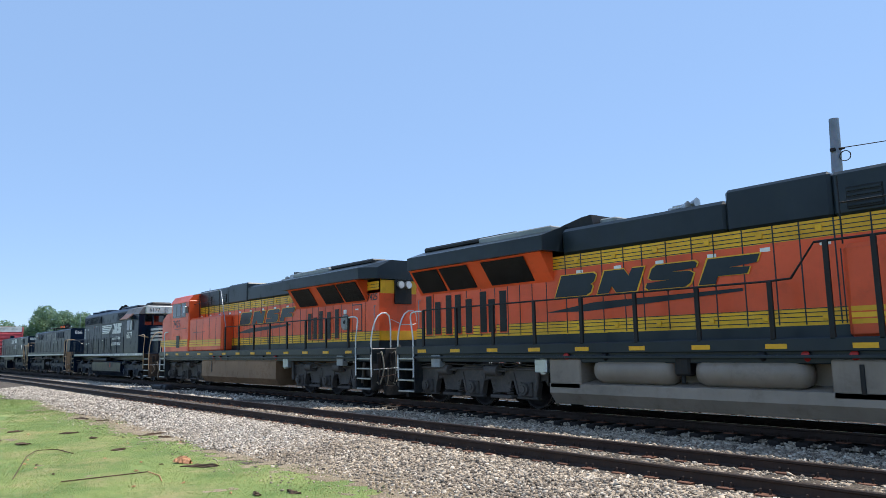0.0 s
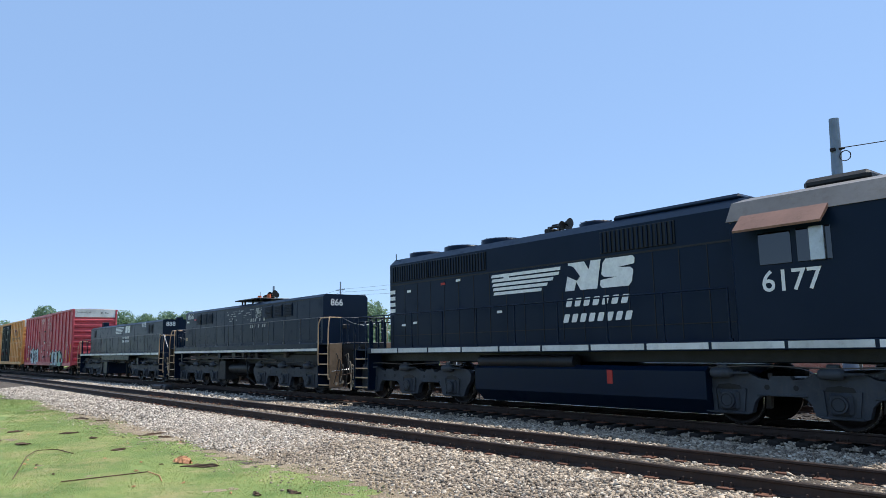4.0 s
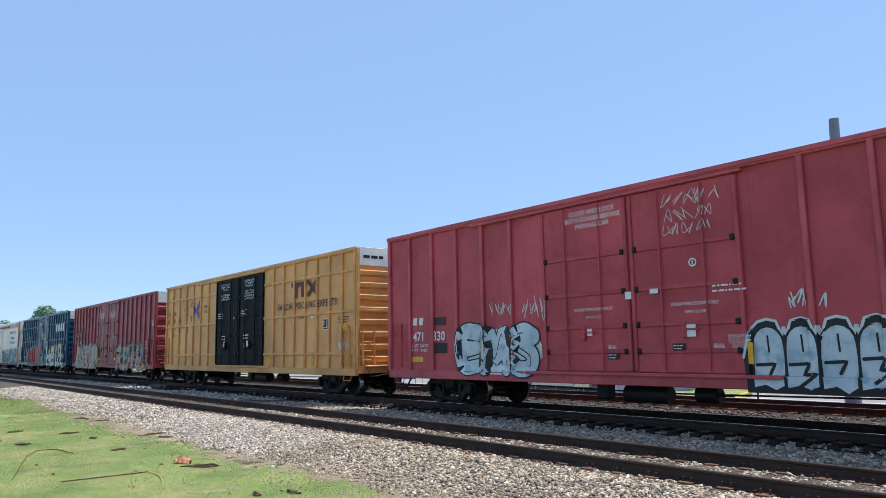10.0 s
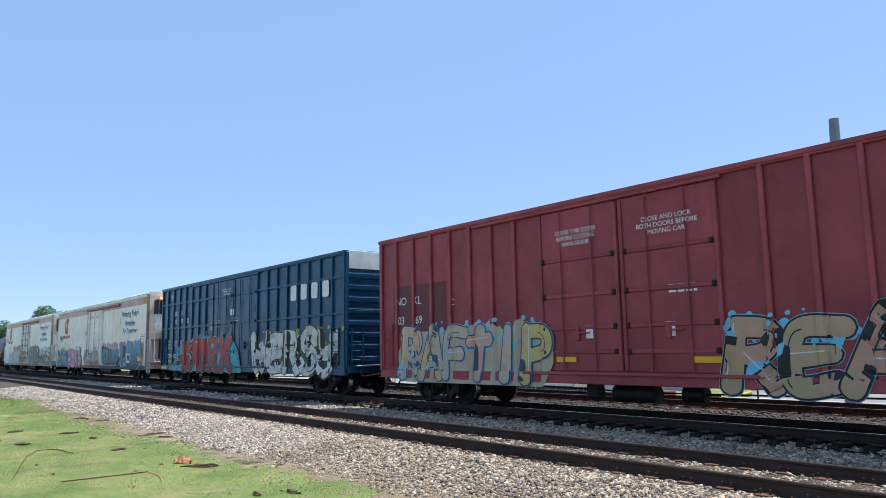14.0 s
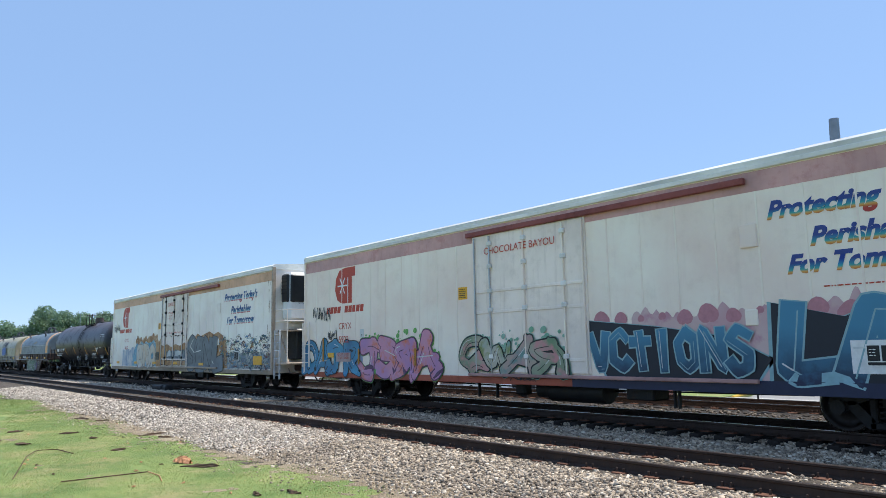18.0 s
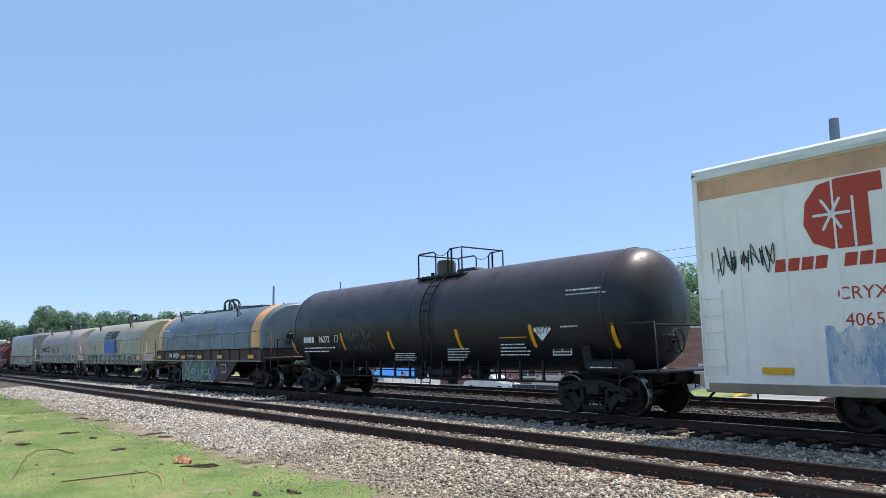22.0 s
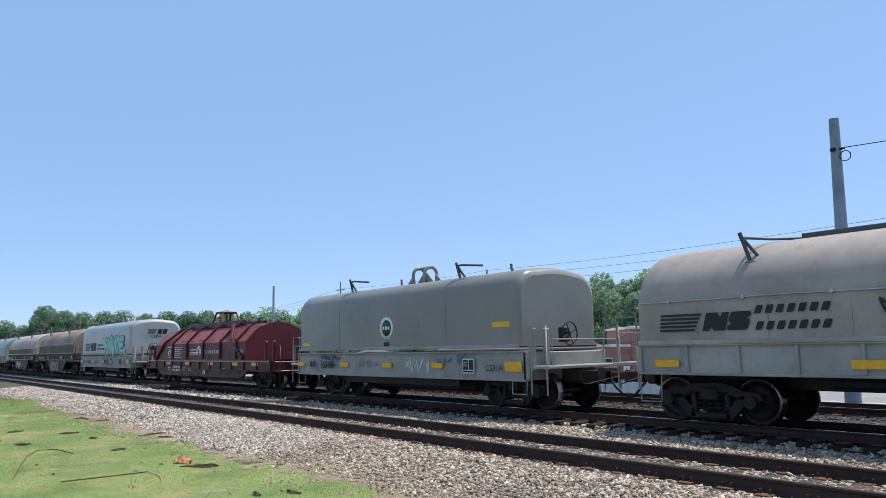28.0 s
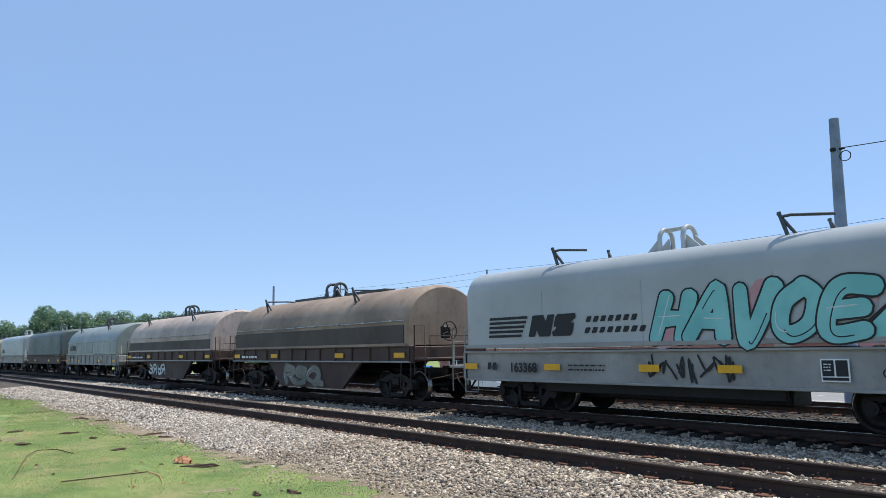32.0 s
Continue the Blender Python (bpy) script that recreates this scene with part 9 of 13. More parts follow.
def slug_end(car, x, sg, deck, inner, side_m, seed, rail_m):
    """Open step wells, bent end rails, hanging hoses and coupler. x is the end of the deck, sg points outward."""
    part("pilot_plate", B(x - sg * 0.08, x - sg * 0.02, -0.88, 0.88, 0.5, deck - 0.02, 0.02), SCREEN, car)
    part("end_sill", B(x - sg * 0.7, x - sg * 0.085, -0.86, 0.86, deck - 0.34, deck - 0.006, 0.02), NS_BLACK, car)
    for yy in (-1, 1):
        w = part("step_well", B(x - sg * 0.72, x - sg * 0.02, yy * 0.9, yy * 0.96, 0.3, deck - 0.03, 0.01), SCREEN, car)
        part("step_side", Shape().prism([(x - sg * 0.02, deck - 0.02), (x + sg * 0.06, deck - 0.02), (x + sg * 0.12, 0.3), (x + sg * 0.04, 0.3)], yy * 0.97, yy * 1.46, axis="y"), side_m, w)
        part("step_side", B(x - sg * 0.78, x - sg * 0.73, yy * 0.9, yy * 1.48, 0.3, deck - 0.05, 0.01), NS_BLACK, w)
        for k in range(4):
            z = 0.39 + k * (deck - 0.39) / 4
            tr = part("step_tread", B(x - sg * 0.72, x - sg * 0.0, yy * 0.98, yy * 1.44, z - 0.025, z + 0.0, 0.006), STEEL, w)
            part("tread_edge", B(x - sg * 0.72, x - sg * 0.0, yy * 1.442, yy * 1.475, z - 0.035, z + 0.008, 0.006), RAILTAN, tr, "worn tan step edge")
        part("handrail", Shape().tube(bent([(x - sg * 0.66, yy * 1.49, 1.06), (x - sg * 0.68, yy * 1.5, 1.2), (x - sg * 0.68, yy * 1.5, deck + 0.55), (x - sg * 0.62, yy * 1.48, deck + 0.8), (x - sg * 0.52, yy * 1.45, deck + 0.9), (x - sg * 0.1, yy * 1.4, deck + 0.9)], 3), 0.022, 7), rail_m, car)
        part("handrail", Shape().tube(bent([(x + sg * 0.12, yy * 1.5, 0.62), (x + sg * 0.02, yy * 1.5, 0.7), (x + sg * 0.01, yy * 1.5, deck + 0.3), (x - sg * 0.04, yy * 1.42, deck + 0.86), (x - sg * 0.1, yy * 1.3, deck + 0.9), (x - sg * 0.1, yy * 0.9, deck + 0.9)], 3), 0.022, 7), rail_m, car)
        part("end_post", B(x - sg * 0.84, x - sg * 0.74, yy * 1.36, yy * 1.44, deck, deck + 0.94, 0.01), NS_BLACK, car)
        for q in (0.35, 0.62, 0.88):
            part("end_post", B(x - sg * 0.14, x - sg * 0.08, yy * q - 0.03, yy * q + 0.03, deck - 0.02, deck + 0.92, 0.01), NS_BLACK, car)
    part("end_rail", Shape().tube([(x - sg * 0.11, -0.9, deck + 0.9), (x - sg * 0.11, 0.9, deck + 0.9)], 0.018, 6), NS_BLACK, car)
    part("end_chain", Shape().tube(bent([(x, -0.85, deck + 0.86), (x, -0.3, deck + 0.66), (x, 0.3, deck + 0.66), (x, 0.85, deck + 0.86)]), 0.01, 5), GALV, car)
    rh = random.Random(seed)
    for k in range(15):
        yy = -1.2 + 0.09 * k + rh.uniform(-0.03, 0.03)
        z, low = rh.uniform(1.0, deck - 0.2), rh.uniform(0.2, 0.5)
        out = rh.uniform(0.12, 0.3)
        part("control_hose", Shape().tube(bent([(x - sg * 0.02, yy, z), (x + sg * out * 0.6, yy, z + 0.04), (x + sg * out, yy + rh.uniform(-0.06, 0.06), z * 0.7 + low * 0.3), (x + sg * out * 1.25, yy - rh.uniform(0.0, 0.16), low + 0.12), (x + sg * out * 1.5, yy - rh.uniform(0.02, 0.24), low)]), rh.uniform(0.012, 0.026), 6), rh.choice((COIL_HOSE, RUBBER, HOSE_PALE, HOSE_PALE, RUBBER)), car)
        if k % 3 == 0:
            part("hose_end", Shape().cyl((x + sg * out * 1.5, yy - 0.1, low + 0.03), (x + sg * out * 1.6, yy - 0.13, low - 0.07), 0.04, 8), HOSE_PALE, car)
    part("drawbar_pocket", B(x - sg * 0.02, x + sg * 0.1, -0.4, 0.4, 0.6, 1.15, 0.03), SCREEN, car)
    part("cut_lever", Shape().tube(bent([(x + sg * 0.1, -1.4, 0.85), (x + sg * 0.18, -1.2, 0.88), (x + sg * 0.2, -0.2, 0.95)]), 0.014, 5), GALV, car)
    coupler(car, x + sg * inner, sg, inner)


def loco_end(car, x, sg, deck, rail_m, plow_m, inner):
    """Steps, pilot plate, hoses, end rails and coupler. x is the end of the deck, sg points outward."""
    part("pilot_plate", B(x - sg * 0.05, x + sg * 0.06, -0.95, 0.95, 0.28, deck, 0.02), plow_m, car)
    part("snow_plow", Shape().prism([(-1.0, 0.12), (1.0, 0.12), (1.1, 0.42), (-1.1, 0.42)], x + sg * 0.06, x + sg * 0.2), plow_m, car)
    for yy in (-1, 1):
        w = part("step_well", B(x - sg * 0.85, x - sg * 0.06, yy * 0.92, yy * 0.98, 0.32, deck, 0.01), STEEL, car)
        part("step_side", B(x - sg * 0.9, x - sg * 0.86, yy * 0.92, yy * 1.5, 0.3, deck, 0.01), plow_m, w)
        for k in range(4):
            z = 0.34 + k * (deck - 0.34) / 4
            part("step_tread", B(x - sg * 0.84, x - sg * 0.06, yy * 0.98, yy * 1.44, z - 0.02, z + 0.012, 0.006), STEEL, w)
            part("tread_edge", B(x - sg * 0.84, x - sg * 0.06, yy * 1.442, yy * 1.5, z - 0.03, z + 0.018, 0.006), GALV, w, "worn bright step edge")
        part("step_side", B(x - sg * 0.055, x - sg * 0.01, yy * 0.96, yy * 1.46, 0.3, deck - 0.01, 0.01), plow_m, w)
        part("handrail", Shape().tube(bent([(x - sg * 0.86, yy * 1.52, 0.75), (x - sg * 0.86, yy * 1.52, deck + 0.25), (x - sg * 0.74, yy * 1.52, deck + 0.9), (x - sg * 0.9, yy * 1.52, deck + 1.05), (x - sg * 1.3, yy * 1.52, deck + 1.05)], 3), 0.024, 7), rail_m, car)
        part("handrail", Shape().tube(bent([(x - sg * 0.02, yy * 1.46, 0.7), (x - sg * 0.02, yy * 1.46, deck + 0.35), (x - sg * 0.02, yy * 1.2, deck + 1.05), (x - sg * 0.02, yy * 0.75, deck + 1.05), (x - sg * 0.02, yy * 0.7, deck)], 3), 0.024, 7), rail_m, car)
    part("end_chain", Shape().tube([(x, -0.7, deck + 0.95), (x, -0.25, deck + 0.78), (x, 0.25, deck + 0.78), (x, 0.7, deck + 0.95)], 0.012, 5), GALV, car)
    rh = random.Random(int(abs(x) * 100) + 7)
    for yy in (-1.3, -1.18, -1.05, -0.92, -0.8, -0.68, -0.55, -0.42, 0.42, 0.6, 0.8, 1.0):
        z, low = rh.uniform(0.85, deck - 0.1), rh.uniform(0.22, 0.55)
        out = rh.uniform(0.14, 0.34)
        part("control_hose", Shape().tube(bent([(x + sg * 0.06, yy, z), (x + sg * out * 0.7, yy, z + 0.03), (x + sg * out, yy + rh.uniform(-0.08, 0.08), (z + low) / 2), (x + sg * out * 0.85, yy + rh.uniform(-0.12, 0.12), low), (x + sg * out * 0.6, yy + rh.uniform(-0.2, 0.2), low + 0.08)]), rh.uniform(0.013, 0.025), 6), rh.choice((COIL_HOSE, RUBBER, HOSE_PALE, HOSE_PALE)), car)
    for yy in (-1.25, -0.75, 0.75, 1.25):
        part("pilot_bracket", B(x + sg * 0.06, x + sg * 0.12, yy - 0.07, yy + 0.07, deck - 0.5, deck - 0.15, 0.01), STEEL, car)
    part("jumper_cable", Shape().tube(bent([(x + sg * 0.06, -0.4, deck + 0.1), (x + sg * 0.35, -0.5, deck - 0.2), (x + sg * 0.45, -0.3, deck - 0.5), (x + sg * inner, 0.0, deck - 0.55)]), 0.03, 6), COIL_HOSE, car)
    part("cut_lever", Shape().tube([(x + sg * 0.1, -1.45, 0.95), (x + sg * 0.18, -1.3, 0.95), (x + sg * 0.2, -0.2, 1.0)], 0.018, 5), GALV, car)
    coupler(car, x + sg * inner, sg, inner)


def walkway_rail(car, x0, x1, y, deck, height, material, step=1.22, thick=0.022, flatpost=False):
    """Posts and a long top rail beside the walkway; posts are pieces."""
    n = max(1, round((x1 - x0) / step))
    rail = part("handrail", Shape().tube([(x0, y, deck + height), (x1, y, deck + height)], thick * 0.85, 6), material, car)
    if flatpost:
        post = shared(("fpost", round(height, 2), material.name), lambda: Shape().box(-0.045, 0.045, -0.03, 0.03, 0, height, 0.008).mesh("rail_post", material))
    else:
        post = shared(("post", round(height, 2), material.name), lambda: Shape().cyl((0, 0, 0), (0, 0, height), thick, 6).box(-0.05, 0.05, -0.03, 0.03, 0, 0.08, 0.01).mesh("rail_post", material))
    for k in range(n + 1):
        part("rail_post", post, None, rail, "", (x0 + (x1 - x0) * k / n, y, deck))
    return rail


def horn(car, x, z, material):
    s = Shape()
    for k, (yy, l) in enumerate(((-0.18, 0.5), (0.0, 0.62), (0.18, 0.42))):
        s.cyl((x, yy, z + 0.18 + 0.08 * (k == 1)), (x + l * 0.7, yy, z + 0.18 + 0.08 * (k == 1)), 0.035, 10)
        s.cyl((x + l * 0.7, yy, z + 0.18 + 0.08 * (k == 1)), (x + l, yy, z + 0.18 + 0.08 * (k == 1)), 0.04, 12, 0.13)
    s.box(x - 0.1, x + 0.12, -0.26, 0.26, z, z + 0.16, 0.03)
    part("horn", s, material, car, "cluster of grey air horns")


def block_letters(car, x, z, y, n, w, h, gap, lean, face, edge):
    """A company name as slanted plain blocks with a bright edge."""
    for k in range(n):
        a = x + k * (w + gap)
        notched_block(car, k % 4, a - 0.035, z - 0.025, y, w + 0.07, h + 0.05, lean, edge, "name_edge")
        notched_block(car, k % 4, a, z, y - 0.007, w, h, lean, face, "name_block")


def wide_cab_loco(label, u0, u1, sg, number, tank_m, air_tanks):
    """Orange and yellow six-axle road diesel; the cab is at the end that sg points to."""
    car, m = car_root("diesel_locomotive", u0, u1, label, "locomotive", "locomotives of the train")
    X = lambda q: sg * q

    def bx(name, q0, q1, y0, y1, z0, z1, mat_, ch=0.0, lab="", parent=None):
        return part(name, B(X(q0), X(q1), y0, y1, z0, z1, ch), mat_, parent or car, lab)
    deck = 1.62
    bx("underframe", -10.3, 10.3, -1.45, 1.45, 1.2, deck, LOCO_DARK, 0.02)
    for yy in (-1, 1):
        bx("side_sill", -10.3, 10.3, yy * 1.45, yy * 1.53, 1.42, deck + 0.04, LOCO_DARK, 0.015)
        bx("walkway_edge", -9.4, 9.4, yy * 1.5, yy * 1.56, 1.3, 1.36, LOCO_DARK, 0.01)
        for k in range(13):
            q = -9.0 + k * 1.5
            slab(X(q) - 0.2, X(q) + 0.2, 1.47, 1.56, yy * 1.538, YELLOW, car, "reflector")
    hy = 0.95
    bx("hood_base", -10.0, 6.1, -hy - 0.03, hy + 0.03, deck, 1.88, LOCO_DARK, 0.01)
    bx("lower_stripe", -10.0, 6.1, -hy, hy, 1.88, 2.2, LOCO_YELLOW)
    bx("hood_side", -10.0, 6.1, -hy, hy, 2.2, 3.47, ORANGE)
    bx("upper_stripe", -4.3, 6.1, -hy, hy, 3.47, 3.8, LOCO_YELLOW)
    bx("hood_roof", -4.0, 0.4, -hy - 0.0, hy + 0.0, 3.8, 4.47, LOCO_DARK, 0.08)
    bx("hood_roof", 0.4, 2.45, -hy - 0.02, hy + 0.02, 3.8, 4.66, LOCO_DARK, 0.06)
    bx("hood_roof", 2.45, 6.1, -hy - 0.0, hy + 0.0, 3.8, 4.62, LOCO_DARK, 0.06)
    part("roof_silencer", Shape().prism([(X(-4.7), 4.45), (X(-4.3), 4.62), (X(-3.6), 4.76), (X(-3.3), 4.78), (X(-3.25), 4.45)], -0.6, 0.6, axis="y"), STEEL, car)
    part("exhaust_stack", B(X(-3.25), X(-2.75), -0.35, 0.35, 4.45, 4.68, 0.03), GALVDULL, car)
    for yy in (-1, 1):
        for z in (1.95, 2.04, 2.12, 2.19, 3.49, 3.57, 3.65, 3.74):
            a, b = (-10.0, 6.1) if z < 3 else (-4.3, 6.1)
            bx("pin_stripe", a, b, yy * hy, yy * (hy + 0.006), z - 0.008, z + 0.008, LOCO_DARK)
        q = -3.9
        k = 0
        while q < 6.0:
            bx("door_seam", q - 0.012, q + 0.012, yy * hy, yy * (hy + 0.008), 1.9, 3.8, LOCO_DARK)
            if k % 2 == 0:
                bx("door_latch", q + 0.3, q + 0.42, yy * hy, yy * (hy + 0.03), 3.58, 3.7, LOCO_YELLOW, 0.01)
                bx("door_latch", q + 0.3, q + 0.42, yy * hy, yy * (hy + 0.03), 1.98, 2.1, LOCO_YELLOW, 0.01)
                bx("door_notice", q + 0.35, q + 0.55, yy * hy, yy * (hy + 0.007), 3.32, 3.4, WHITE)
            q += 0.62 if k % 3 else 0.5
            k += 1
        # radiator flank: tall louvres below, slanted screens above
        tall = ((-9.36, 3.16), (-8.93, 2.96), (-8.42, 3.13), (-8.0, 3.12), (-7.53, 2.96), (-6.92, 3.13), (-6.58, 2.9), (-6.13, 3.1)) if sg > 0 else ((-7.3, 3.05), (-6.74, 2.98), (-6.16, 3.04), (-5.72, 2.82), (-5.31, 2.98))
        for q, hi in tall:
            v = bx("louvre", q - 0.135, q + 0.135, yy * hy, yy * (hy + 0.02), 2.0, hi, SCREEN, 0.01)
            bx("louvre_rim", q - 0.165, q + 0.165, yy * hy, yy * (hy + 0.012), 1.97, hi + 0.03, ORANGE, 0.005, "", v)
        for q in (-9.15, -8.35, -7.62, -7.02, -6.45, -5.95, -5.5, -5.05, -4.55):
            bx("door_seam", q - 0.01, q + 0.01, yy * hy, yy * (hy + 0.008), 1.9, 3.2, LOCO_DARK)
        if sg < 0:
            dr = bx("hood_door", -8.92, -8.36, yy * hy, yy * (hy + 0.02), 2.25, 3.12, ORANGE, 0.01)
            bx("door_rim", -8.95, -8.33, yy * hy, yy * (hy + 0.012), 2.22, 3.15, LOCO_DARK, 0.0, "", dr)
            bx("door_notice", -8.75, -8.55, yy * (hy + 0.018), yy * (hy + 0.024), 2.95, 3.0, WHITE, 0.0, "", dr)
            bx("notice", -7.95, -7.75, yy * hy, yy * (hy + 0.008), 2.86, 3.0, WHITE)
        part("radiator_flank", Shape().prism([(yy * hy, 3.2), (yy * 1.42, 3.95), (yy * hy, 3.95)], X(-9.3 if sg < 0 else -9.75), X(-4.3)), ORANGE, car)
        for q0, q1 in (((-9.22, -7.97), (-7.86, -6.6), (-6.0, -4.6)) if sg < 0 else ((-9.6, -8.42), (-8.3, -7.1), (-6.5, -4.9))):
            v = [(X(q0), yy * (hy + 0.03), 3.27), (X(q1), yy * (hy + 0.03), 3.27), (X(q1), yy * 1.41, 3.87), (X(q0), yy * 1.41, 3.87)]
            v = [(a, b + yy * 0.012, c - 0.012) for a, b, c in v] + v
            part("radiator_screen", Shape().add(v, [(0, 1, 2, 3), (7, 6, 5, 4), (0, 4, 5, 1), (1, 5, 6, 2), (2, 6, 7, 3), (3, 7, 4, 0)]), SCREEN, car)
        bx("corner_stripe", -9.99, -9.2, yy * hy, yy * (hy + 0.006), 3.58, 3.86, LOCO_YELLOW)
        for z in (3.66, 3.76):
            bx("pin_stripe", -9.99, -9.2, yy * hy, yy * (hy + 0.009), z - 0.008, z + 0.008, LOCO_DARK)
        part("grab_iron", Shape().tube([(X(-9.8), yy * hy, 3.05), (X(-9.8), yy * (hy + 0.07), 3.05), (X(-9.8), yy * (hy + 0.07), 2.2), (X(-9.8), yy * hy, 2.2)], 0.014, 5), GALVDULL, car)
    part("radiator_wing", Shape().prism([(-1.55, 3.93), (-1.55, 4.3), (-0.75, 4.58), (0.75, 4.58), (1.55, 4.3), (1.55, 3.93)], X(-9.65), X(-4.1)), LOCO_DARK, car, "dark overhanging radiator wings")
    w0 = [(-1.55, 3.93), (-1.55, 4.3), (-0.75, 4.58), (0.75, 4.58), (1.55, 4.3), (1.55, 3.93)]
    part("wing_end", Shape().add([(X(-9.65), a, b) for a, b in w0] + [(X(-10.1), a * 0.7, b) for a, b in w0], [(k, (k + 1) % 6, 6 + (k + 1) % 6, 6 + k) for k in range(6)] + [tuple(range(6, 12))]), LOCO_DARK, car)
    part("radiator_top", B(X(-9.6), X(-5.6), -0.95, 0.95, 4.5, 4.66, 0.05), STEEL, car)
    part("radiator_top", B(X(-6.9), X(-4.2), -1.1, 1.1, 4.4, 4.6, 0.03), GALVDULL, car)
    # rear of the hood
    bx("rear_stripe", -10.02, -9.99, -0.9, 0.9, 3.45, 3.9, LOCO_YELLOW)
    bx("rear_stripe", -10.02, -9.99, -0.9, 0.9, 1.9, 2.2, LOCO_YELLOW)
    for yy in (-0.16, 0.16):
        part("headlight", Shape().cyl((X(-10.02), yy, 3.75), (X(-10.18), yy, 3.75), 0.13, 14), GALV, car)
        part("headlight_lens", Shape().cyl((X(-10.18), yy, 3.75), (X(-10.19), yy, 3.75), 0.11, 14), LAMP_GLASS, car)
    bx("headlight_box", -10.08, -10.0, -0.35, 0.35, 3.1, 3.95, STEEL, 0.02)
    lettering(number, X(-9.6), -hy - 0.012, 3.33, 0.25, LOCO_DARK, car, thick=0.004) if sg < 0 else None
    # equipment cabinet, cab and nose
    q0, yc = (1.95, 1.48) if sg < 0 else (2.6, 1.15)
    bx("equipment_cabinet", q0, 6.0, -yc, -0.9, deck, 3.28, ORANGE, 0.09)
    bx("equipment_cabinet", q0, 6.0, 0.9, yc, deck, 3.28, ORANGE, 0.09)
    for z in (1.88, 1.99, 2.1):
        bx("cabinet_stripe", q0 + 0.08, 6.0, -yc - 0.006, -yc + 0.01, z, z + 0.085, LOCO_YELLOW)
    for q in (2.6, 3.4, 4.2, 5.0):
        bx("cabinet_seam", q - 0.01, q + 0.01, -yc - 0.008, -yc, 1.9, 3.2, LOCO_DARK)
    bx("cabinet_seam", 3.9, 5.4, -yc - 0.008, -yc, 2.55, 2.57, LOCO_DARK)
    for q in (3.0, 4.8):
        gr = bx("hood_grille", q - 0.3, q + 0.3, -hy - 0.02, -hy, 3.9, 4.3, SCREEN, 0.01)
        for k in range(4):
            bx("grille_slat", q - 0.28, q + 0.28, -hy - 0.04, -hy - 0.02, 3.95 + 0.09 * k, 3.99 + 0.09 * k, LOCO_DARK, 0.0, "", gr)
    cab = bx("cab", 6.0, 8.5, -1.52, 1.52, deck, 4.2, ORANGE, 0.05, "orange driver's cab")
    part("cab_roof", Shape().prism([(-1.54, 4.12), (-1.3, 4.45), (-0.8, 4.58), (0.8, 4.58), (1.3, 4.45), (1.54, 4.12)], X(6.05), X(8.7)), ORANGE, cab)
    part("nose", Shape().prism([(X(8.45), deck), (X(10.1), deck), (X(10.1), 3.32), (X(9.5), 3.62), (X(8.45), 3.7)], -1.45, 1.45, axis="y"), ORANGE, cab)
    for yy in (-1, 1):
        bx("cab_stripe", 6.1, 10.1, yy * 1.525, yy * 1.532, 1.9, 2.25, LOCO_YELLOW, 0, "", cab)
        for z in (1.97, 2.06, 2.15):
            bx("pin_stripe", 6.1, 10.1, yy * 1.53, yy * 1.538, z - 0.01, z + 0.01, LOCO_DARK, 0, "", cab)
        for q0, q1 in ((6.5, 7.0), (7.15, 7.65), (7.75, 8.25)):
            bx("cab_window", q0, q1, yy * 1.5, yy * 1.545, 3.42, 4.05, CAB_GLASS, 0.01, "", cab)
            bx("window_frame", q0 - 0.05, q1 + 0.05, yy * 1.5, yy * 1.535, 3.37, 4.1, GALVDULL, 0.01, "", cab)
        bx("louvre", 7.22, 7.66, yy * 1.52, yy * 1.545, 1.84, 2.45, SCREEN, 0.01, "", cab)
        bx("cab_seam", 6.3, 8.0, yy * 1.52, yy * 1.528, 2.78, 2.8, LOCO_DARK, 0, "", cab)
    for y0, y1 in ((-1.2, -0.2), (0.2, 1.2)):
        bx("windshield", 8.45, 8.53, y0, y1, 3.62, 4.15, CAB_GLASS, 0.01, "", cab)
    if sg < 0:
        lettering(number, X(7.68), -1.535, 3.04, 0.4, LOCO_DARK, car, thick=0.004)
    part("mirror", B(X(6.05), X(6.3), -1.72, -1.54, 3.55, 3.9, 0.02), GALV, cab)
    part("roof_antenna", Shape().cyl((X(8.0), 0.3, 4.58), (X(8.0), 0.3, 5.0), 0.015, 5).box(X(7.4), X(7.8), -0.25, 0.25, 4.56, 4.68, 0.03), STEEL, cab)
    if sg < 0:
        part("roof_rail", Shape().tube([(X(1.45), -1.5, 2.72), (X(1.5), -1.5, 2.95), (X(2.45), -1.34, 4.4), (X(2.65), -1.3, 4.46), (X(5.95), -1.3, 4.46)], 0.02, 6), GALV, car, "pale bent handrail up to the roof")
    part("roof_rail", Shape().tube([(X(2.7), -1.3, 3.98), (X(5.95), -1.3, 3.98)], 0.014, 6), STEEL, car)
    for q in (2.7, 4.0, 5.2):
        part("rail_post", Shape().cyl((X(q), -1.3, 3.26), (X(q), -1.3, 4.46), 0.016, 6), STEEL, car)
    # company name blocks and wedge
    c = 1.45 if sg < 0 else -1.5
    xl = -1.15 if sg < 0 else -4.25
    block_letters(car, xl, 2.78, -hy - 0.02, 4, 1.1, 0.52, 0.22, 0.24, LOCO_DARK, LOCO_YELLOW)
    p = [(xl - 0.35, 2.42), (xl + 1.2, 2.6), (xl + 4.9, 2.66), (xl + 4.9, 2.6), (xl + 1.0, 2.4)]
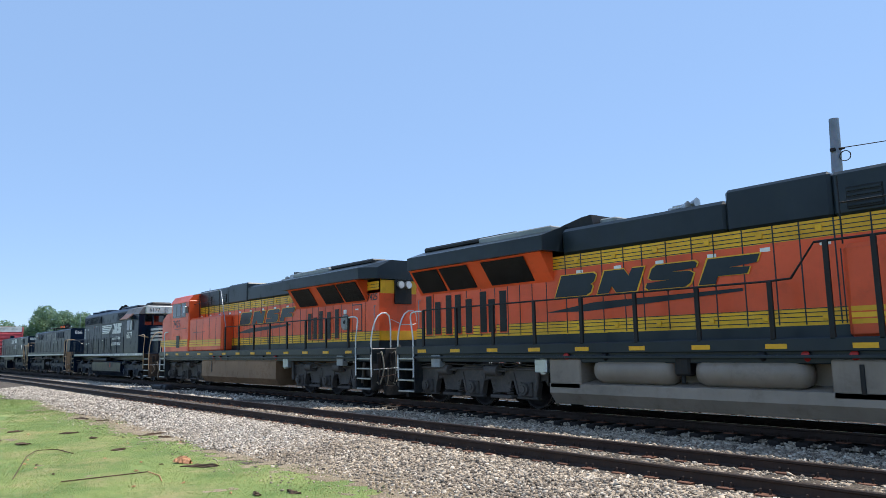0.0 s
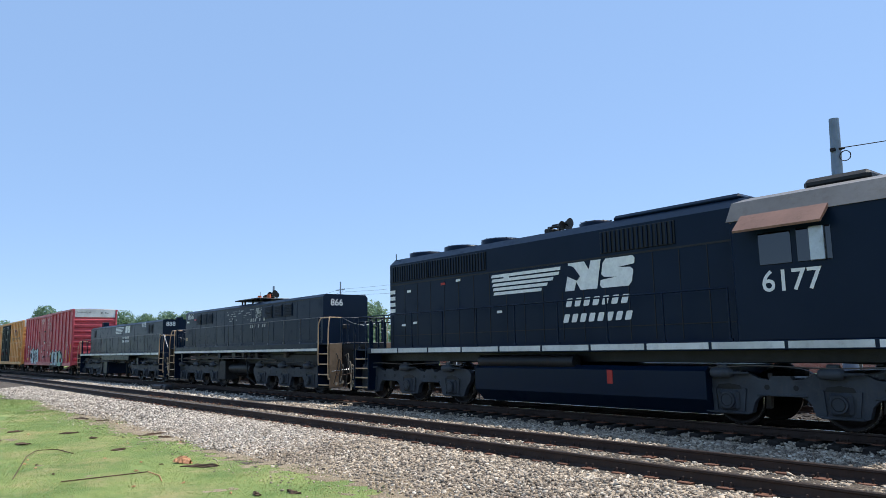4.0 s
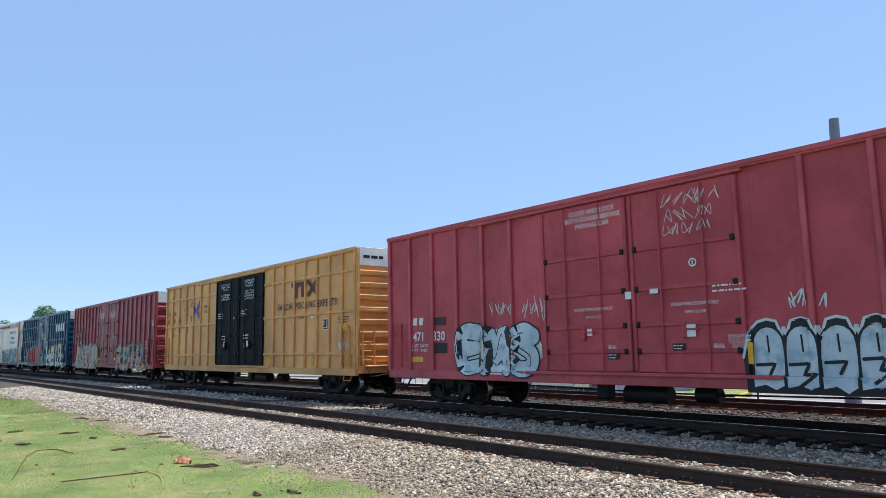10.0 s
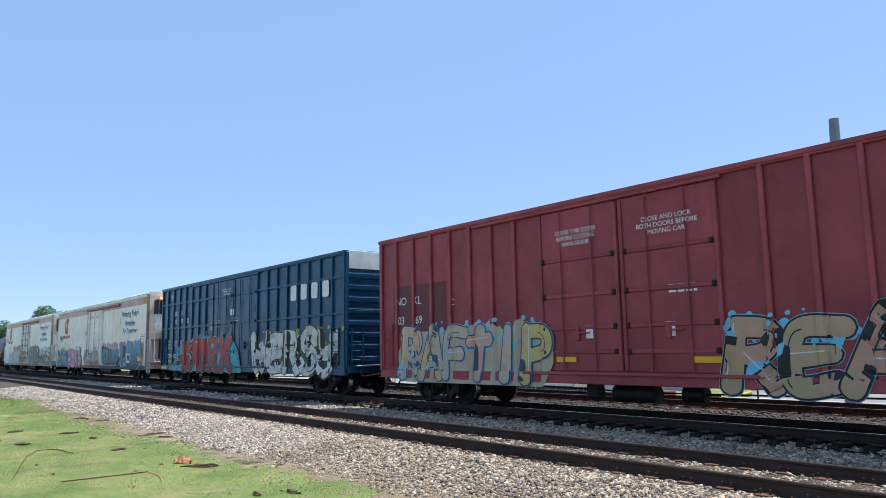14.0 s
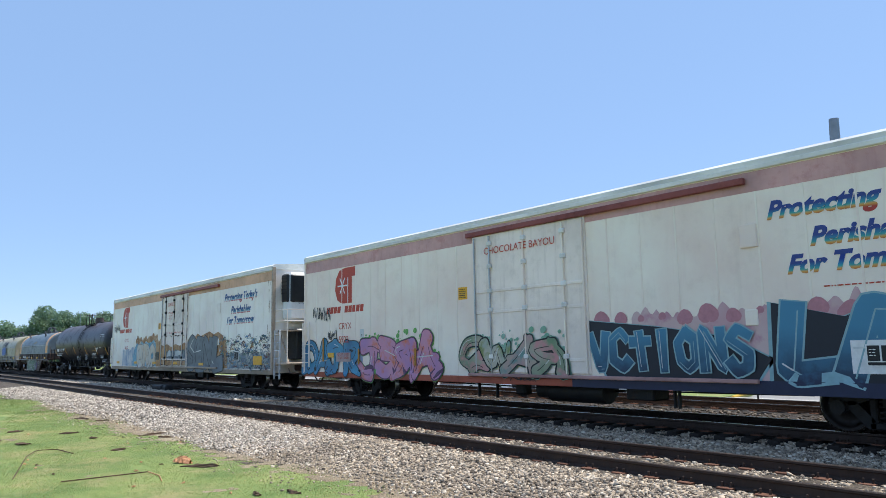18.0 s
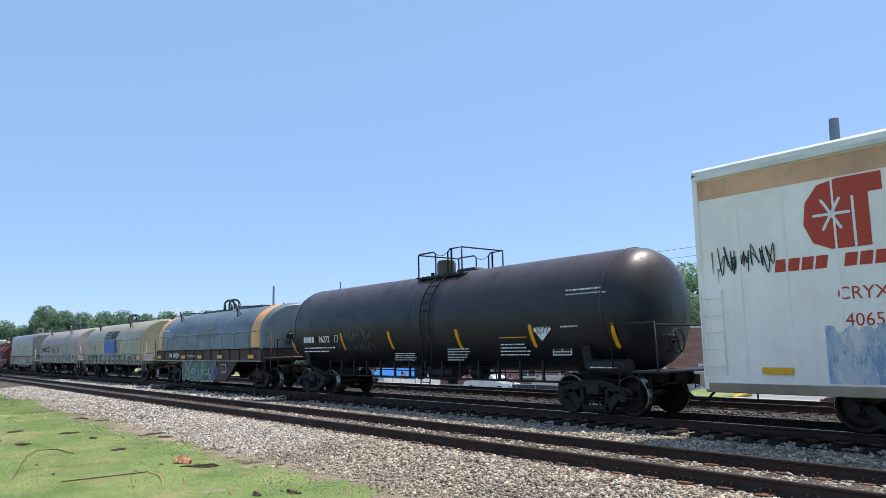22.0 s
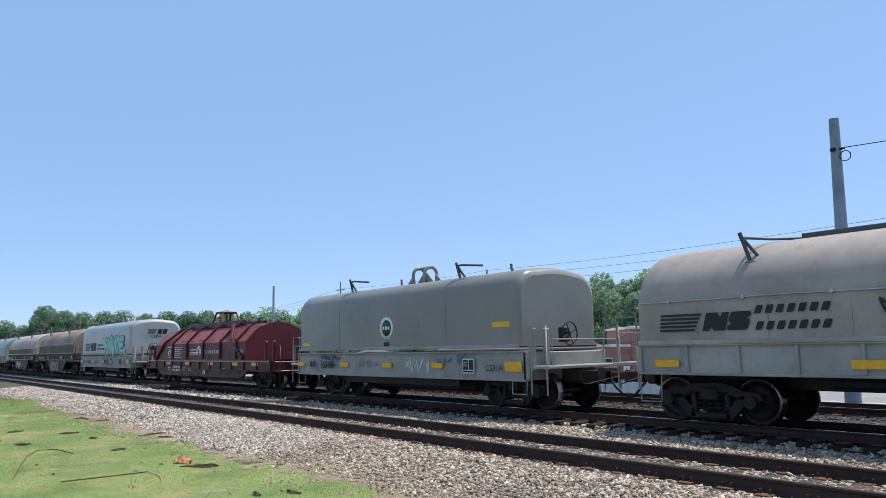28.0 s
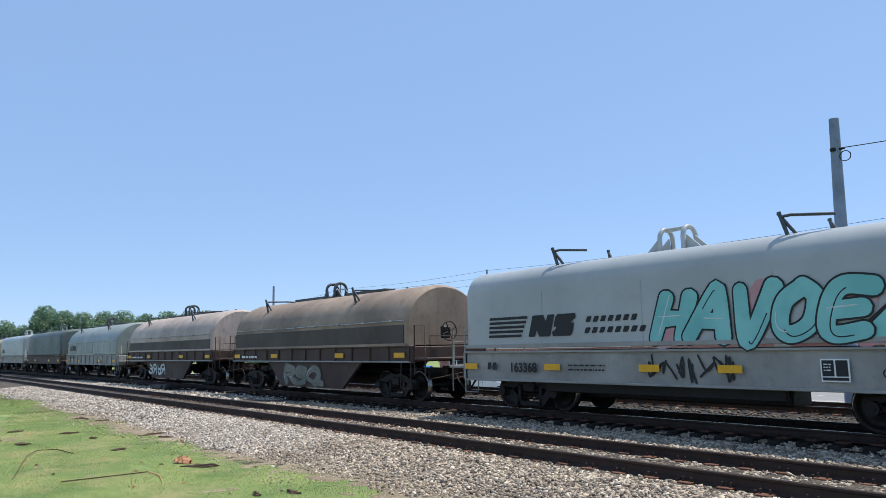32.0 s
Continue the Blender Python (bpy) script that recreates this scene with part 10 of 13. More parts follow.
    part("name_wedge", Shape().add([(a, -hy - 0.014, b) for a, b in p], [tuple(range(5))]), LOCO_DARK, car)
    # tanks and underside
    pr = [(-1.3, 0.24), (1.3, 0.24), (1.5, 0.5), (1.5, 1.18), (1.38, 1.3), (-1.38, 1.3), (-1.5, 1.18), (-1.5, 0.5)]
    if air_tanks:
        part("fuel_tank", Shape().prism([(-1.3, 0.24), (1.3, 0.24), (1.5, 0.5), (1.5, 1.3), (-0.95, 1.3), (-0.95, 0.8), (-1.5, 0.72), (-1.5, 0.5)], X(-4.05), X(4.2)), tank_m, car)
        part("tank_end", B(X(-4.05), X(-3.1), -1.5, -0.9, 0.6, 1.3, 0.03), tank_m, car), part("tank_end", B(X(2.4), X(4.2), -1.5, -0.9, 0.6, 1.28, 0.03), tank_m, car)
        for a, b in ((-2.8, -0.7), (-0.25, 2.0)):
            part("air_reservoir", Shape().lathe([(0.05, X(a)), (0.22, X(a + 0.05)), (0.3, X(a + 0.2)), (0.3, X(b - 0.2)), (0.22, X(b - 0.05)), (0.05, X(b))], (0, -1.22, 1.03), "x", 22), TANK_GREY, car, "round grey air reservoir")
        part("valve", Shape().box(X(-0.65), X(-0.3), -1.5, -1.2, 0.95, 1.35, 0.04).cyl((X(-0.5), -1.4, 0.8), (X(-0.5), -1.4, 1.4), 0.04, 8), STEEL, car)
    else:
        part("fuel_tank", Shape().prism(pr, X(-3.6), X(4.15)), tank_m, car, "dust-brown fuel tank")
    part("fuel_gauge", B(X(2.9) - 0.04, X(2.9) + 0.04, -1.52, -1.5, 0.7, 1.2, 0.01), STEEL, car)
    for q in (-3.5, -2.4, 1.2, 2.0, 2.8):
        part("fuel_filler", Shape().cyl((X(q), -1.35, 1.25), (X(q), -1.52, 1.38), 0.07, 10), RED if q in (-3.5, 2.8, 2.0) else STEEL, car)
    part("air_filter", Shape().box(X(-4.35) - 0.2, X(-4.35) + 0.2, -1.5, -1.3, 0.95, 1.3, 0.03).cyl((X(-4.3), -1.4, 0.92), (X(-4.3), -1.4, 1.3), 0.1, 10), GALV, car)
    part("equipment_box", B(X(-8.6), X(-8.2), -1.52, -1.3, 1.05, 1.4, 0.02), GALVDULL, car)
    for q in (-6.5, -5.6, 5.6, 6.6):
        part("under_pipe", Shape().tube([(X(q) - 0.5, -1.3, 1.15), (X(q), -1.35, 1.08), (X(q) + 0.6, -1.3, 1.15)], 0.02, 5), STEEL, car)
    horn(car, X(-1.4), 4.45, GALV)
    for yy in (-1.5, 1.5):
        a, b = sorted((X(-8.95), X(1.45)))
        walkway_rail(car, a, b, yy, deck, 1.08, STEEL, 1.48, 0.024, True)
    if sg > 0:
        part("handrail", Shape().tube([(1.45, -1.5, deck + 1.08), (1.85, -1.5, deck + 1.1), (2.3, -1.5, 3.32), (6.0, -1.5, 3.36)], 0.022, 6), STEEL, car)
        for q in (2.49, 3.26, 4.4, 5.5):
            part("rail_post", B(q - 0.045, q + 0.045, -1.53, -1.47, deck, 3.32, 0.008), STEEL, car)
    loco_end(car, X(-10.3), -sg, deck, RAIL_PALE, PILOT_GREY, 0.725)
    loco_end(car, X(10.3), sg, deck, RAIL_PALE, PILOT_GREY, 0.725)
    if sg < 0:
        reel = part("hose_reel", Shape().lathe([(0.24, 0.0), (0.27, 0.01), (0.29, 0.03), (0.27, 0.05), (0.24, 0.06)], (X(-7.91), -hy - 0.07, 2.56), "y", 24), GALVDULL, car, "pale round hand wheel on the hood side")
        part("reel_hub", Shape().cyl((X(-7.91), -hy, 2.56), (X(-7.91), -hy - 0.08, 2.56), 0.07, 10), STEEL, reel)
        for k in range(6):
            a = math.pi * k / 3
            part("reel_spoke", Shape().tube([(X(-7.91), -hy - 0.05, 2.56), (X(-7.91) + 0.25 * math.cos(a), -hy - 0.05, 2.56 + 0.25 * math.sin(a))], 0.018, 5), GALVDULL, reel)
    for e in (-1, 1):
        loco_truck(car, X(e * 7.1), (-2.0, 0.0, 2.0), 0.533)
    return car, m


wide_cab_loco("orange and yellow six-axle diesel locomotive with twin grey air tanks", -18.9, 3.15, 1, "7425", TANK_GREY, True)
wide_cab_loco("orange and yellow six-axle diesel locomotive running cab last", -40.95, -18.9, -1, "7425", TANK_BROWN, False)


def fan(car, x, z, material, r=0.6):
    s = Shape().lathe([(r, z - 0.02), (r, z + 0.14), (r - 0.05, z + 0.18), (r - 0.1, z + 0.15), (0.05, z + 0.15)], (x, 0, 0), "z", 24)
    f = part("roof_fan", s, material, car, "round roof cooling fan")
    for k in range(6):
        a = math.pi * k / 6
        part("fan_bar", Shape().tube([(x - r * math.cos(a), -r * math.sin(a), z + 0.17), (x + r * math.cos(a), r * math.sin(a), z + 0.17)], 0.012, 4), STEEL, f)


def black_deck(car, x0, x1, deck, stripe):
    part("underframe", B(x0 + 0.7, x1 - 0.7, -0.95, 0.95, deck - 0.4, deck - 0.006, 0.02), SCREEN, car)
    part("walkway", B(x0 + 0.02, x1, -1.42, 1.42, deck - 0.05, deck - 0.002, 0.008), NS_BLACK, car)
    n = max(1, round((x1 - x0 - 2) / 1.55))
    for yy in (-1, 1):
        part("side_sill", B(x0 + 0.74, x1 - 0.9, yy * 1.42, yy * 1.5, deck - 0.15, deck + 0.03, 0.015), NS_BLACK, car)
        for k in range(n):
            a = x0 + 1.0 + k * (x1 - x0 - 2) / n
            part("sill_stripe", B(a, a + (x1 - x0 - 2) / n - 0.07, yy * 1.5, yy * 1.508, deck - 0.12, deck + 0.01), stripe, car, "white sill stripe")


def black_loco():
    """Black six-axle hood unit with the short nose leading."""
    car, m = car_root("diesel_locomotive", -61.4, -40.95, "black six-axle diesel locomotive with white stripes on its nose", "locomotive", "locomotives of the train")
    u = lambda a: a - m
    deck = 1.6
    black_deck(car, u(-60.5), u(-42.1), deck, SILL_WHITE)
    hy = 0.92
    body = part("long_hood", Shape().prism([(-hy, deck), (-hy, 4.3), (-hy + 0.22, 4.5), (hy - 0.22, 4.5), (hy, 4.3), (hy, deck)], u(-59.25), u(-47.0)), NS_BLACK, car)
    for yy in (-1, 1):
        for k in range(19):
            a = u(-59.1) + k * 0.66
            part("door_seam", B(a - 0.01, a + 0.01, yy * hy, yy * (hy + 0.008), deck + 0.1, 3.6), STEEL, body)
        part("body_seam", B(u(-59.2), u(-47.1), yy * hy, yy * (hy + 0.01), 3.62, 3.66), STEEL, body)
        part("body_seam", B(u(-59.2), u(-47.1), yy * hy, yy * (hy + 0.01), 2.0, 2.02), STEEL, body)
        for a, b in ((-59.1, -57.2), (-57.15, -54.6), (-50.6, -48.6)):
            g = part("radiator_grille", B(u(a), u(b), yy * hy, yy * (hy + 0.03), 3.72, 4.24, 0.01), SCREEN, body, "black radiator grille")
            n = int((b - a) / 0.12)
            for k in range(n):
                part("grille_slat", shared("ns_slat", lambda: Shape().box(-0.02, 0.02, -0.03, 0.03, 3.74, 4.22).mesh("grille_slat", NS_BLACK)), None, g, "", (u(a) + (k + 0.5) * (b - a) / n, yy * (hy + 0.025), 0))
        for k, (a, z) in enumerate(((-58.3, 3.35), (-56.6, 3.45), (-55.9, 3.5), (-58.6, 2.3), (-58.0, 2.35), (-54.2, 2.5), (-53.9, 3.4))):
            if yy < 0:
                slab(u(a), u(a) + 0.2, z, z + 0.07, -hy - 0.016, WHITE if k != 1 else RED, car, "notice")
    for a in (-58.4, -56.6, -54.9):
        fan(car, u(a), 4.5, NS_BLACK)
    fan(car, u(-51.4), 4.5, NS_BLACK, 0.45)
    part("roof_hatch", B(u(-50.4), u(-47.2), -0.7, 0.7, 4.48, 4.62, 0.06), NS_BLACK, body)
    horn(car, u(-52.9), 4.55, STEEL)
    part("radiator_pipe", Shape().tube([(u(-59.2), -0.7, 4.5), (u(-59.2), -0.7, 4.7)], 0.015, 5), NS_BLACK, body)
    # emblem: white stripes, dark notch and blocks
    y = -hy - 0.014
    for k in range(5):
        slab(u(-54.4) + 0.02 * k, u(-51.75) - 0.2 * k, 3.47 - 0.12 * k, 3.55 - 0.12 * k, y, WHITE, car, "speed_stripe", lean=0.04)
    for k, (a, w) in enumerate(((-51.75, 1.0), (-50.68, 0.9))):
        notched_block(car, 1 + k, u(a), 2.92, y, w, 0.68, 0.14, WHITE, "emblem_block")
    part("emblem_notch", Shape().add([(u(b), y - 0.006, c) for b, c in ((-51.85, 3.62), (-51.45, 3.5), (-51.25, 3.25), (-51.35, 3.15), (-51.65, 3.28), (-51.75, 2.9), (-51.95, 2.9))], [tuple(range(7))]), NS_BLACK, car)
    name_blocks(car, u(-51.75), 2.5, y, 7, 0.22, 0.27, WHITE, 0.07), name_blocks(car, u(-51.85), 2.12, y, 8, 0.21, 0.27, WHITE, 0.07)
    # cab and nose
    cab = part("cab", B(u(-47.05), u(-44.2), -1.48, 1.48, deck, 3.95, 0.04), NS_BLACK, car, "black cab with pale roof visor")
    part("cab_roof", Shape().prism([(-1.52, 3.9), (-1.25, 4.3), (-0.7, 4.46), (0.7, 4.46), (1.25, 4.3), (1.52, 3.9)], u(-47.1), u(-44.1)), paint("grey cab roof", "#6b6764", "#4a4644", 0.35, 0.6, 0, 1.5), cab)
    for yy in (-1, 1):
        part("window_visor", Shape().prism([(yy * 1.48, 3.9), (yy * 1.85, 3.62), (yy * 1.86, 3.66), (yy * 1.5, 3.98)], u(-46.8), u(-45.2)), paint("brown visor", "#7a5a4c", "#54443c", 0.4, 0.6, 0, 2), cab)
        part("cab_window", B(u(-46.5), u(-45.9), yy * 1.46, yy * 1.5, 3.0, 3.6, 0.01), CAB_GLASS, cab), part("cab_window", B(u(-45.8), u(-45.2), yy * 1.46, yy * 1.5, 3.0, 3.6, 0.01), CAB_GLASS, cab)
        part("window_frame", B(u(-45.55), u(-45.3), yy * 1.5, yy * 1.56, 3.0, 3.6, 0.01), GALV, cab)
    lettering("6177", u(-45.95), -1.49, 2.68, 0.42, WHITE, car, thick=0.006)
    part("number_board", B(u(-44.2), u(-43.88), -1.15, 1.15, 3.9, 4.38, 0.04), SILL_WHITE, cab, "white number board over the windshield")
    for yy in (-0.68, 0.62):
        lettering("6177", u(-43.875), yy, 4.13, 0.24, BLACK, car, end=True)
    for z in (4.03, 4.24):
        part("headlight", Shape().cyl((u(-43.9), 0, z), (u(-43.8), 0, z), 0.1, 12), GALV, cab)
    for y0, y1 in ((-1.15, -0.75), (-0.65, -0.06), (0.06, 0.65), (0.75, 1.15)):
        part("windshield", B(u(-44.22), u(-44.17), y0, y1, 3.25, 3.82, 0.01), CAB_GLASS, cab)
    part("nose", Shape().prism([(u(-44.2), deck), (u(-42.2), deck), (u(-42.2), 2.95), (u(-42.4), 3.12), (u(-44.2), 3.2)], -0.95, 0.95, axis="y"), NS_BLACK, cab)
    for k in range(4):
        part("nose_stripe", B(u(-42.205), u(-42.185), -0.95, 0.95, 2.3 + 0.2 * k, 2.42 + 0.2 * k), SILL_WHITE, cab), part("nose_stripe", B(u(-43.6), u(-42.2), -0.965, -0.95, 2.3 + 0.2 * k, 2.42 + 0.2 * k), SILL_WHITE, cab)
    part("nose_emblem", B(u(-42.19), u(-42.17), -0.2, 0.25, 2.3, 3.0), NS_BLACK, cab)
    part("antenna_dome", B(u(-46.0), u(-44.8), -0.6, 0.6, 4.44, 4.66, 0.08), STEEL, cab)
    for k in range(4):
        slab(u(-59.25) + 0.02, u(-58.95), 2.75 + k * 0.2, 2.87 + k * 0.2, y, WHITE, car, "end_stripe")
    part("fuel_tank", Shape().prism([(-1.1, 0.2), (1.1, 0.2), (1.42, 0.5), (1.42, 1.05), (1.3, 1.14), (-1.3, 1.14), (-1.42, 1.05), (-1.42, 0.5)], u(-54.6), u(-47.8)), NS_BLACK, car)
    part("air_reservoir", Shape().cyl((u(-54.5), -1.25, 1.22), (u(-51.2), -1.25, 1.22), 0.16, 16), STEEL, car)
    part("air_reservoir", Shape().cyl((u(-54.5), 1.25, 1.22), (u(-51.2), 1.25, 1.22), 0.16, 16), STEEL, car)
    slab(u(-50.2), u(-50.05), 0.75, 1.05, -1.43, RED, car, "fuel_gauge")
    for yy in (-1.45, 1.45):
        walkway_rail(car, u(-60.3), u(-47.2), yy, deck, 1.05, NS_BLACK, 1.5)
        part("handrail", Shape().tube([(u(-44.2), yy, deck + 1.05), (u(-43.2), yy, deck + 0.95), (u(-42.4), yy, deck + 0.9)], 0.02, 6), RAILTAN, car)
    part("end_fence", Shape().tube([(u(-60.4), -1.4, deck + 1.05), (u(-60.4), 1.4, deck + 1.05)], 0.022, 6), NS_BLACK, car)
    slug_end(car, u(-60.5), -1, deck, 0.9, NS_BLACK, 35, NS_BLACK)
    loco_end(car, u(-42.1), 1, deck, RAILTAN, paint("rusty plow", "#3c332c", "#7a5a40", 0.6, 0.8, 0, 3.0), 1.15)
    for a in (-57.9, -45.4):
        cast_truck(car, u(a), (-2.05, 0.0, 2.05), 0.508)


black_loco()


RUST_STEP = paint("rust-brown worn step plate", "#7a654f", "#4a3a2e", 0.5, 0.8, 0, 2.5)
BROWN_STEP = paint("grimy brown-black step plate", "#3a322c", "#6a5a4a", 0.5, 0.8, 0, 2.5)


def slug(number, label, u0, u1, h0, h1, top, deck, axles_at, platform, worn, hs, in0, in1):
    """Low cabless booster unit with a long plain hood."""
    car, m = car_root("slug_locomotive", u0, u1, label, "locomotive", "locomotives of the train")
    u = lambda a: a - m
    x0, x1 = u(u0 + in0), u(u1 - in1)
    part("underframe", B(x0 + 0.7, x1 - 0.7, -0.95, 0.95, deck - 0.42, deck - 0.01, 0.02), SCREEN, car)
    part("walkway", B(x0 + 0.02, x1 - 0.02, -1.42, 1.42, deck - 0.05, deck - 0.002, 0.008), NS_BLACK, car)
    zt = (deck - 0.18, deck - 0.27) if worn else (deck - 0.02, deck - 0.13)
    n = 1 if worn else round((x1 - x0 - 1.4) / 1.37)
    for yy in (-1, 1):
        part("side_sill", B(x0 + 0.72, x1 - 0.72, yy * 1.42, yy * 1.5, zt[1] - 0.03, deck + 0.015, 0.012), NS_BLACK, car)
        for k in range(n):
            a = x0 + 0.74 + k * (x1 - x0 - 1.48) / n
            part("sill_stripe", B(a, a + (x1 - x0 - 1.48) / n - (0.0 if n == 1 else 0.075), yy * 1.5, yy * 1.508, zt[1], zt[0]), SILL_WHITE, car, "white sill stripe")
        rp = random.Random(int(u1) + yy)
        for k in range(5):
            z, a = deck - 0.36 - 0.05 * k, rp.uniform(x0 + 0.9, x0 + 4.0)
            b = a + rp.uniform(5.0, 11.0)
            part("air_pipe", Shape().tube(bent([(a, yy * 1.05, z - 0.12), (a + 0.08, yy * (1.1 + 0.05 * k), z), (b - 0.08, yy * (1.1 + 0.05 * k), z), (b, yy * 1.05, z - 0.15)], 3), rp.uniform(0.012, 0.026), 6), rp.choice((STEEL, STEEL, LOCO_IRON)), car)
        for k in range(9):
            a = rp.uniform(x0 + 1.0, x1 - 1.6)
            part("sill_bracket", B(a, a + rp.uniform(0.08, 0.4), yy * 1.0, yy * rp.uniform(1.15, 1.36), deck - rp.uniform(0.5, 0.7), deck - 0.29, 0.015), rp.choice((STEEL, NS_BLACK, LOCO_IRON)), car)
    hy = 0.98
    body = part("hood", Shape().prism([(-hy, deck), (-hy, top - 0.1), (-hy + 0.1, top), (hy - 0.1, top), (hy, top - 0.1), (hy, deck)], u(h0), u(hs)), NS_BLACK, car)
    if hs < h1:
        part("hood_end", Shape().prism([(u(hs), -hy + 0.005), (u(h1), -0.25), (u(h1), 0.25), (u(hs), hy - 0.005)], deck, top - 0.04, axis="z"), NS_BLACK, body)
        n8 = lettering(number, u((hs + h1) / 2) + 0.014, -0.62, 3.2, 0.26, WHITE, car, thick=0.006)
        n8.rotation_euler = (0, 0, math.atan2(hy - 0.25, h1 - hs))
    for yy in (-1, 1):
        n = int((hs - h0) / (1.0 if worn else 2.4))
        for k in range(1, n):
            a = u(h0) + k * (hs - h0) / n
            part("door_seam", B(a - 0.012, a + 0.012, yy * hy, yy * (hy + 0.008), deck + 0.1, top - 0.15), NS_BLACK, body)
        part("hood_skirt", B(u(h0), u(hs), yy * hy, yy * (hy + 0.03), deck, deck + 0.14, 0.01), NS_BLACK, body)
        part("body_seam", B(u(h0), u(hs), yy * hy, yy * (hy + 0.012), top - 0.16, top - 0.13), STEEL, body)
    grilles = ((-76.15, 0.6, 3), (-68.4, 0.75, 3)) if worn else ((h1 - 3.1, 0.42, 2), (h0 + 0.9, 0.5, 1))
    for g0, w, n in grilles:
        for k in range(n):
            a = u(g0) + k * (w + 0.12)
            for yy in (-1, 1):
                g = part("louvre_panel", B(a, a + w, yy * hy, yy * (hy + 0.025), top - 0.72, top - 0.2, 0.01), NS_BLACK, body)
                for j in range(8):
                    part("louvre_slat", shared(("slat", w), lambda: Shape().prism([(-0.0, -0.02), (-0.03, -0.02), (0.0, 0.025)], 0, w - 0.08).mesh("louvre_slat", STEEL)), None, g, "", (a + 0.04, yy * (hy + 0.03), top - 0.67 + j * 0.06))
    y = -hy - 0.014
    ink = flat("worn white lettering paint", "#b4b4ae", 0.6, 0.0, 0.3) if worn else WHITE
    if worn:
        st, blocks, rows, nums, zs = (-72.4, -69.5), ((-69.35, 0.6),), (-69.85, 7, 0.17), (-77.0,), 3.42
        zn = (2.85, 2.58)
    else:
        st, blocks, rows, nums, zs = (-90.65, -88.8), ((-88.5, 0.45), (-87.98, 0.45)), (-89.1, 7, 0.165), (-84.72,), 3.3
        zn = (2.52, 2.28)
    rs_ = random.Random(66)
    for k in range(5):
        if worn:
            a = u(st[0]) + 0.08 * k
            while a < u(st[1]) - 0.1 * k:
                l = rs_.uniform(0.05, 0.45)
                if rs_.random() < 0.55:
                    h0 = zs - 0.1 * k - rs_.uniform(0.02, 0.06)
                    slab(a, a + l, h0, h0 + rs_.uniform(0.015, 0.05), y, ink, car, "speed_stripe", lean=0.02)
                a += l + rs_.uniform(0.02, 0.25)
        else:
            slab(u(st[0]), u(st[1]) - 0.13 * k, zs - 0.09 * k - 0.05, zs - 0.09 * k, y, ink, car, "speed_stripe", lean=0.03)
    rf = random.Random(86)
    for k, (a, w) in enumerate(blocks):
        notched_block(car, 2 if worn else 1 + k, u(a), zs - 0.42, y, w, 0.45, 0.08, ink, "emblem_block")
        for q in range(16 if worn else 0):
            fx, fz = u(a) + w * rf.uniform(-0.05, 0.95), zs - rf.uniform(0.0, 0.45)
            slab(fx, fx + rf.uniform(0.06, 0.2), fz, fz + rf.uniform(0.02, 0.08), y - 0.006, NS_BLACK, car, "worn_flake", lean=rf.uniform(-0.03, 0.05))
    for k, z in enumerate(zn):
        name_blocks(car, u(rows[0]) + (0.05 if k == 0 else 0), z, y, rows[1] + k, rows[2] - 0.01 * k, 0.19, ink, 0.04, (3, 5) if worn else ())
    for a in nums:
        lettering(number, u(a), y, 3.4 if worn else 3.27, 0.32 if worn else 0.29, WHITE, car, thick=0.006, space=1.35)
    if worn:
        for a, z, w, h, c in ((-77.39, 3.14, 0.33, 0.09, WHITE), (-77.53, 2.27, 0.28, 0.16, flat("tan notice", "#b59a74")), (-76.38, 3.22, 0.26, 0.08, flat("red notice", "#c25a5c")), (-76.06, 3.24, 0.15, 0.2, flat("buff notice", "#c0a05c"))):
            slab(u(a) - w / 2, u(a) + w / 2, z - h / 2, z + h / 2, y, c, car, "notice")
        nb = part("notice", B(u(-76.4), u(-75.75), -1.16, -1.14, 1.24, 1.42), flat("faded pink notice", "#c99a9a"), car)
        bars(u(-76.36), u(-75.8), 1.27, 1.4, -1.165, 3, BLACK, nb, 5)
        lettering(number, u(h1) + 0.012, -0.4, top - 0.32, 0.28, WHITE, car, end=True, thick=0.006)
    if platform:
        px = u(-71.2)
        pl = part("roof_platform", B(px - 0.4, px + 2.0, -0.95, 0.75, top + 0.17, top + 0.23, 0.015), STEEL, car, "black roof platform carrying horns and lamps")
        for a in (px - 0.2, px + 0.1, px + 0.9, px + 1.8):
            part("platform_leg", B(a - 0.03, a + 0.03, -0.7, -0.64, top - 0.02, top + 0.18), STEEL, pl), part("platform_leg", B(a - 0.03, a + 0.03, 0.5, 0.56, top - 0.02, top + 0.18), STEEL, pl)
        for a in (px + 0.8, px + 1.75):
            part("beacon", Shape().cyl((a, -0.3, top + 0.23), (a, -0.3, top + 0.4), 0.1, 14, 0.085), flat("orange beacon lens", "#d8601c", 0.25), pl, "orange warning beacon")
        part("antenna", Shape().cyl((px - 0.2, 0.2, top + 0.23), (px - 0.2, 0.2, top + 0.65), 0.012, 5).cyl((px + 0.4, 0.4, top + 0.23), (px + 0.4, 0.4, top + 0.5), 0.04, 8), GALV, pl)
        horn(car, px + 1.1, top + 0.22, STEEL)
    else:
        part("exhaust_box", B(u(h0) - 0.3, u(h0) + 0.1, -0.2, 0.2, top - 0.05, top + 0.42, 0.03), NS_BLACK, car)
        part("roof_vent", Shape().cyl((u(h1) - 0.6, 0, top), (u(h1) - 0.6, 0, top + 0.12), 0.2, 12), NS_BLACK, car)
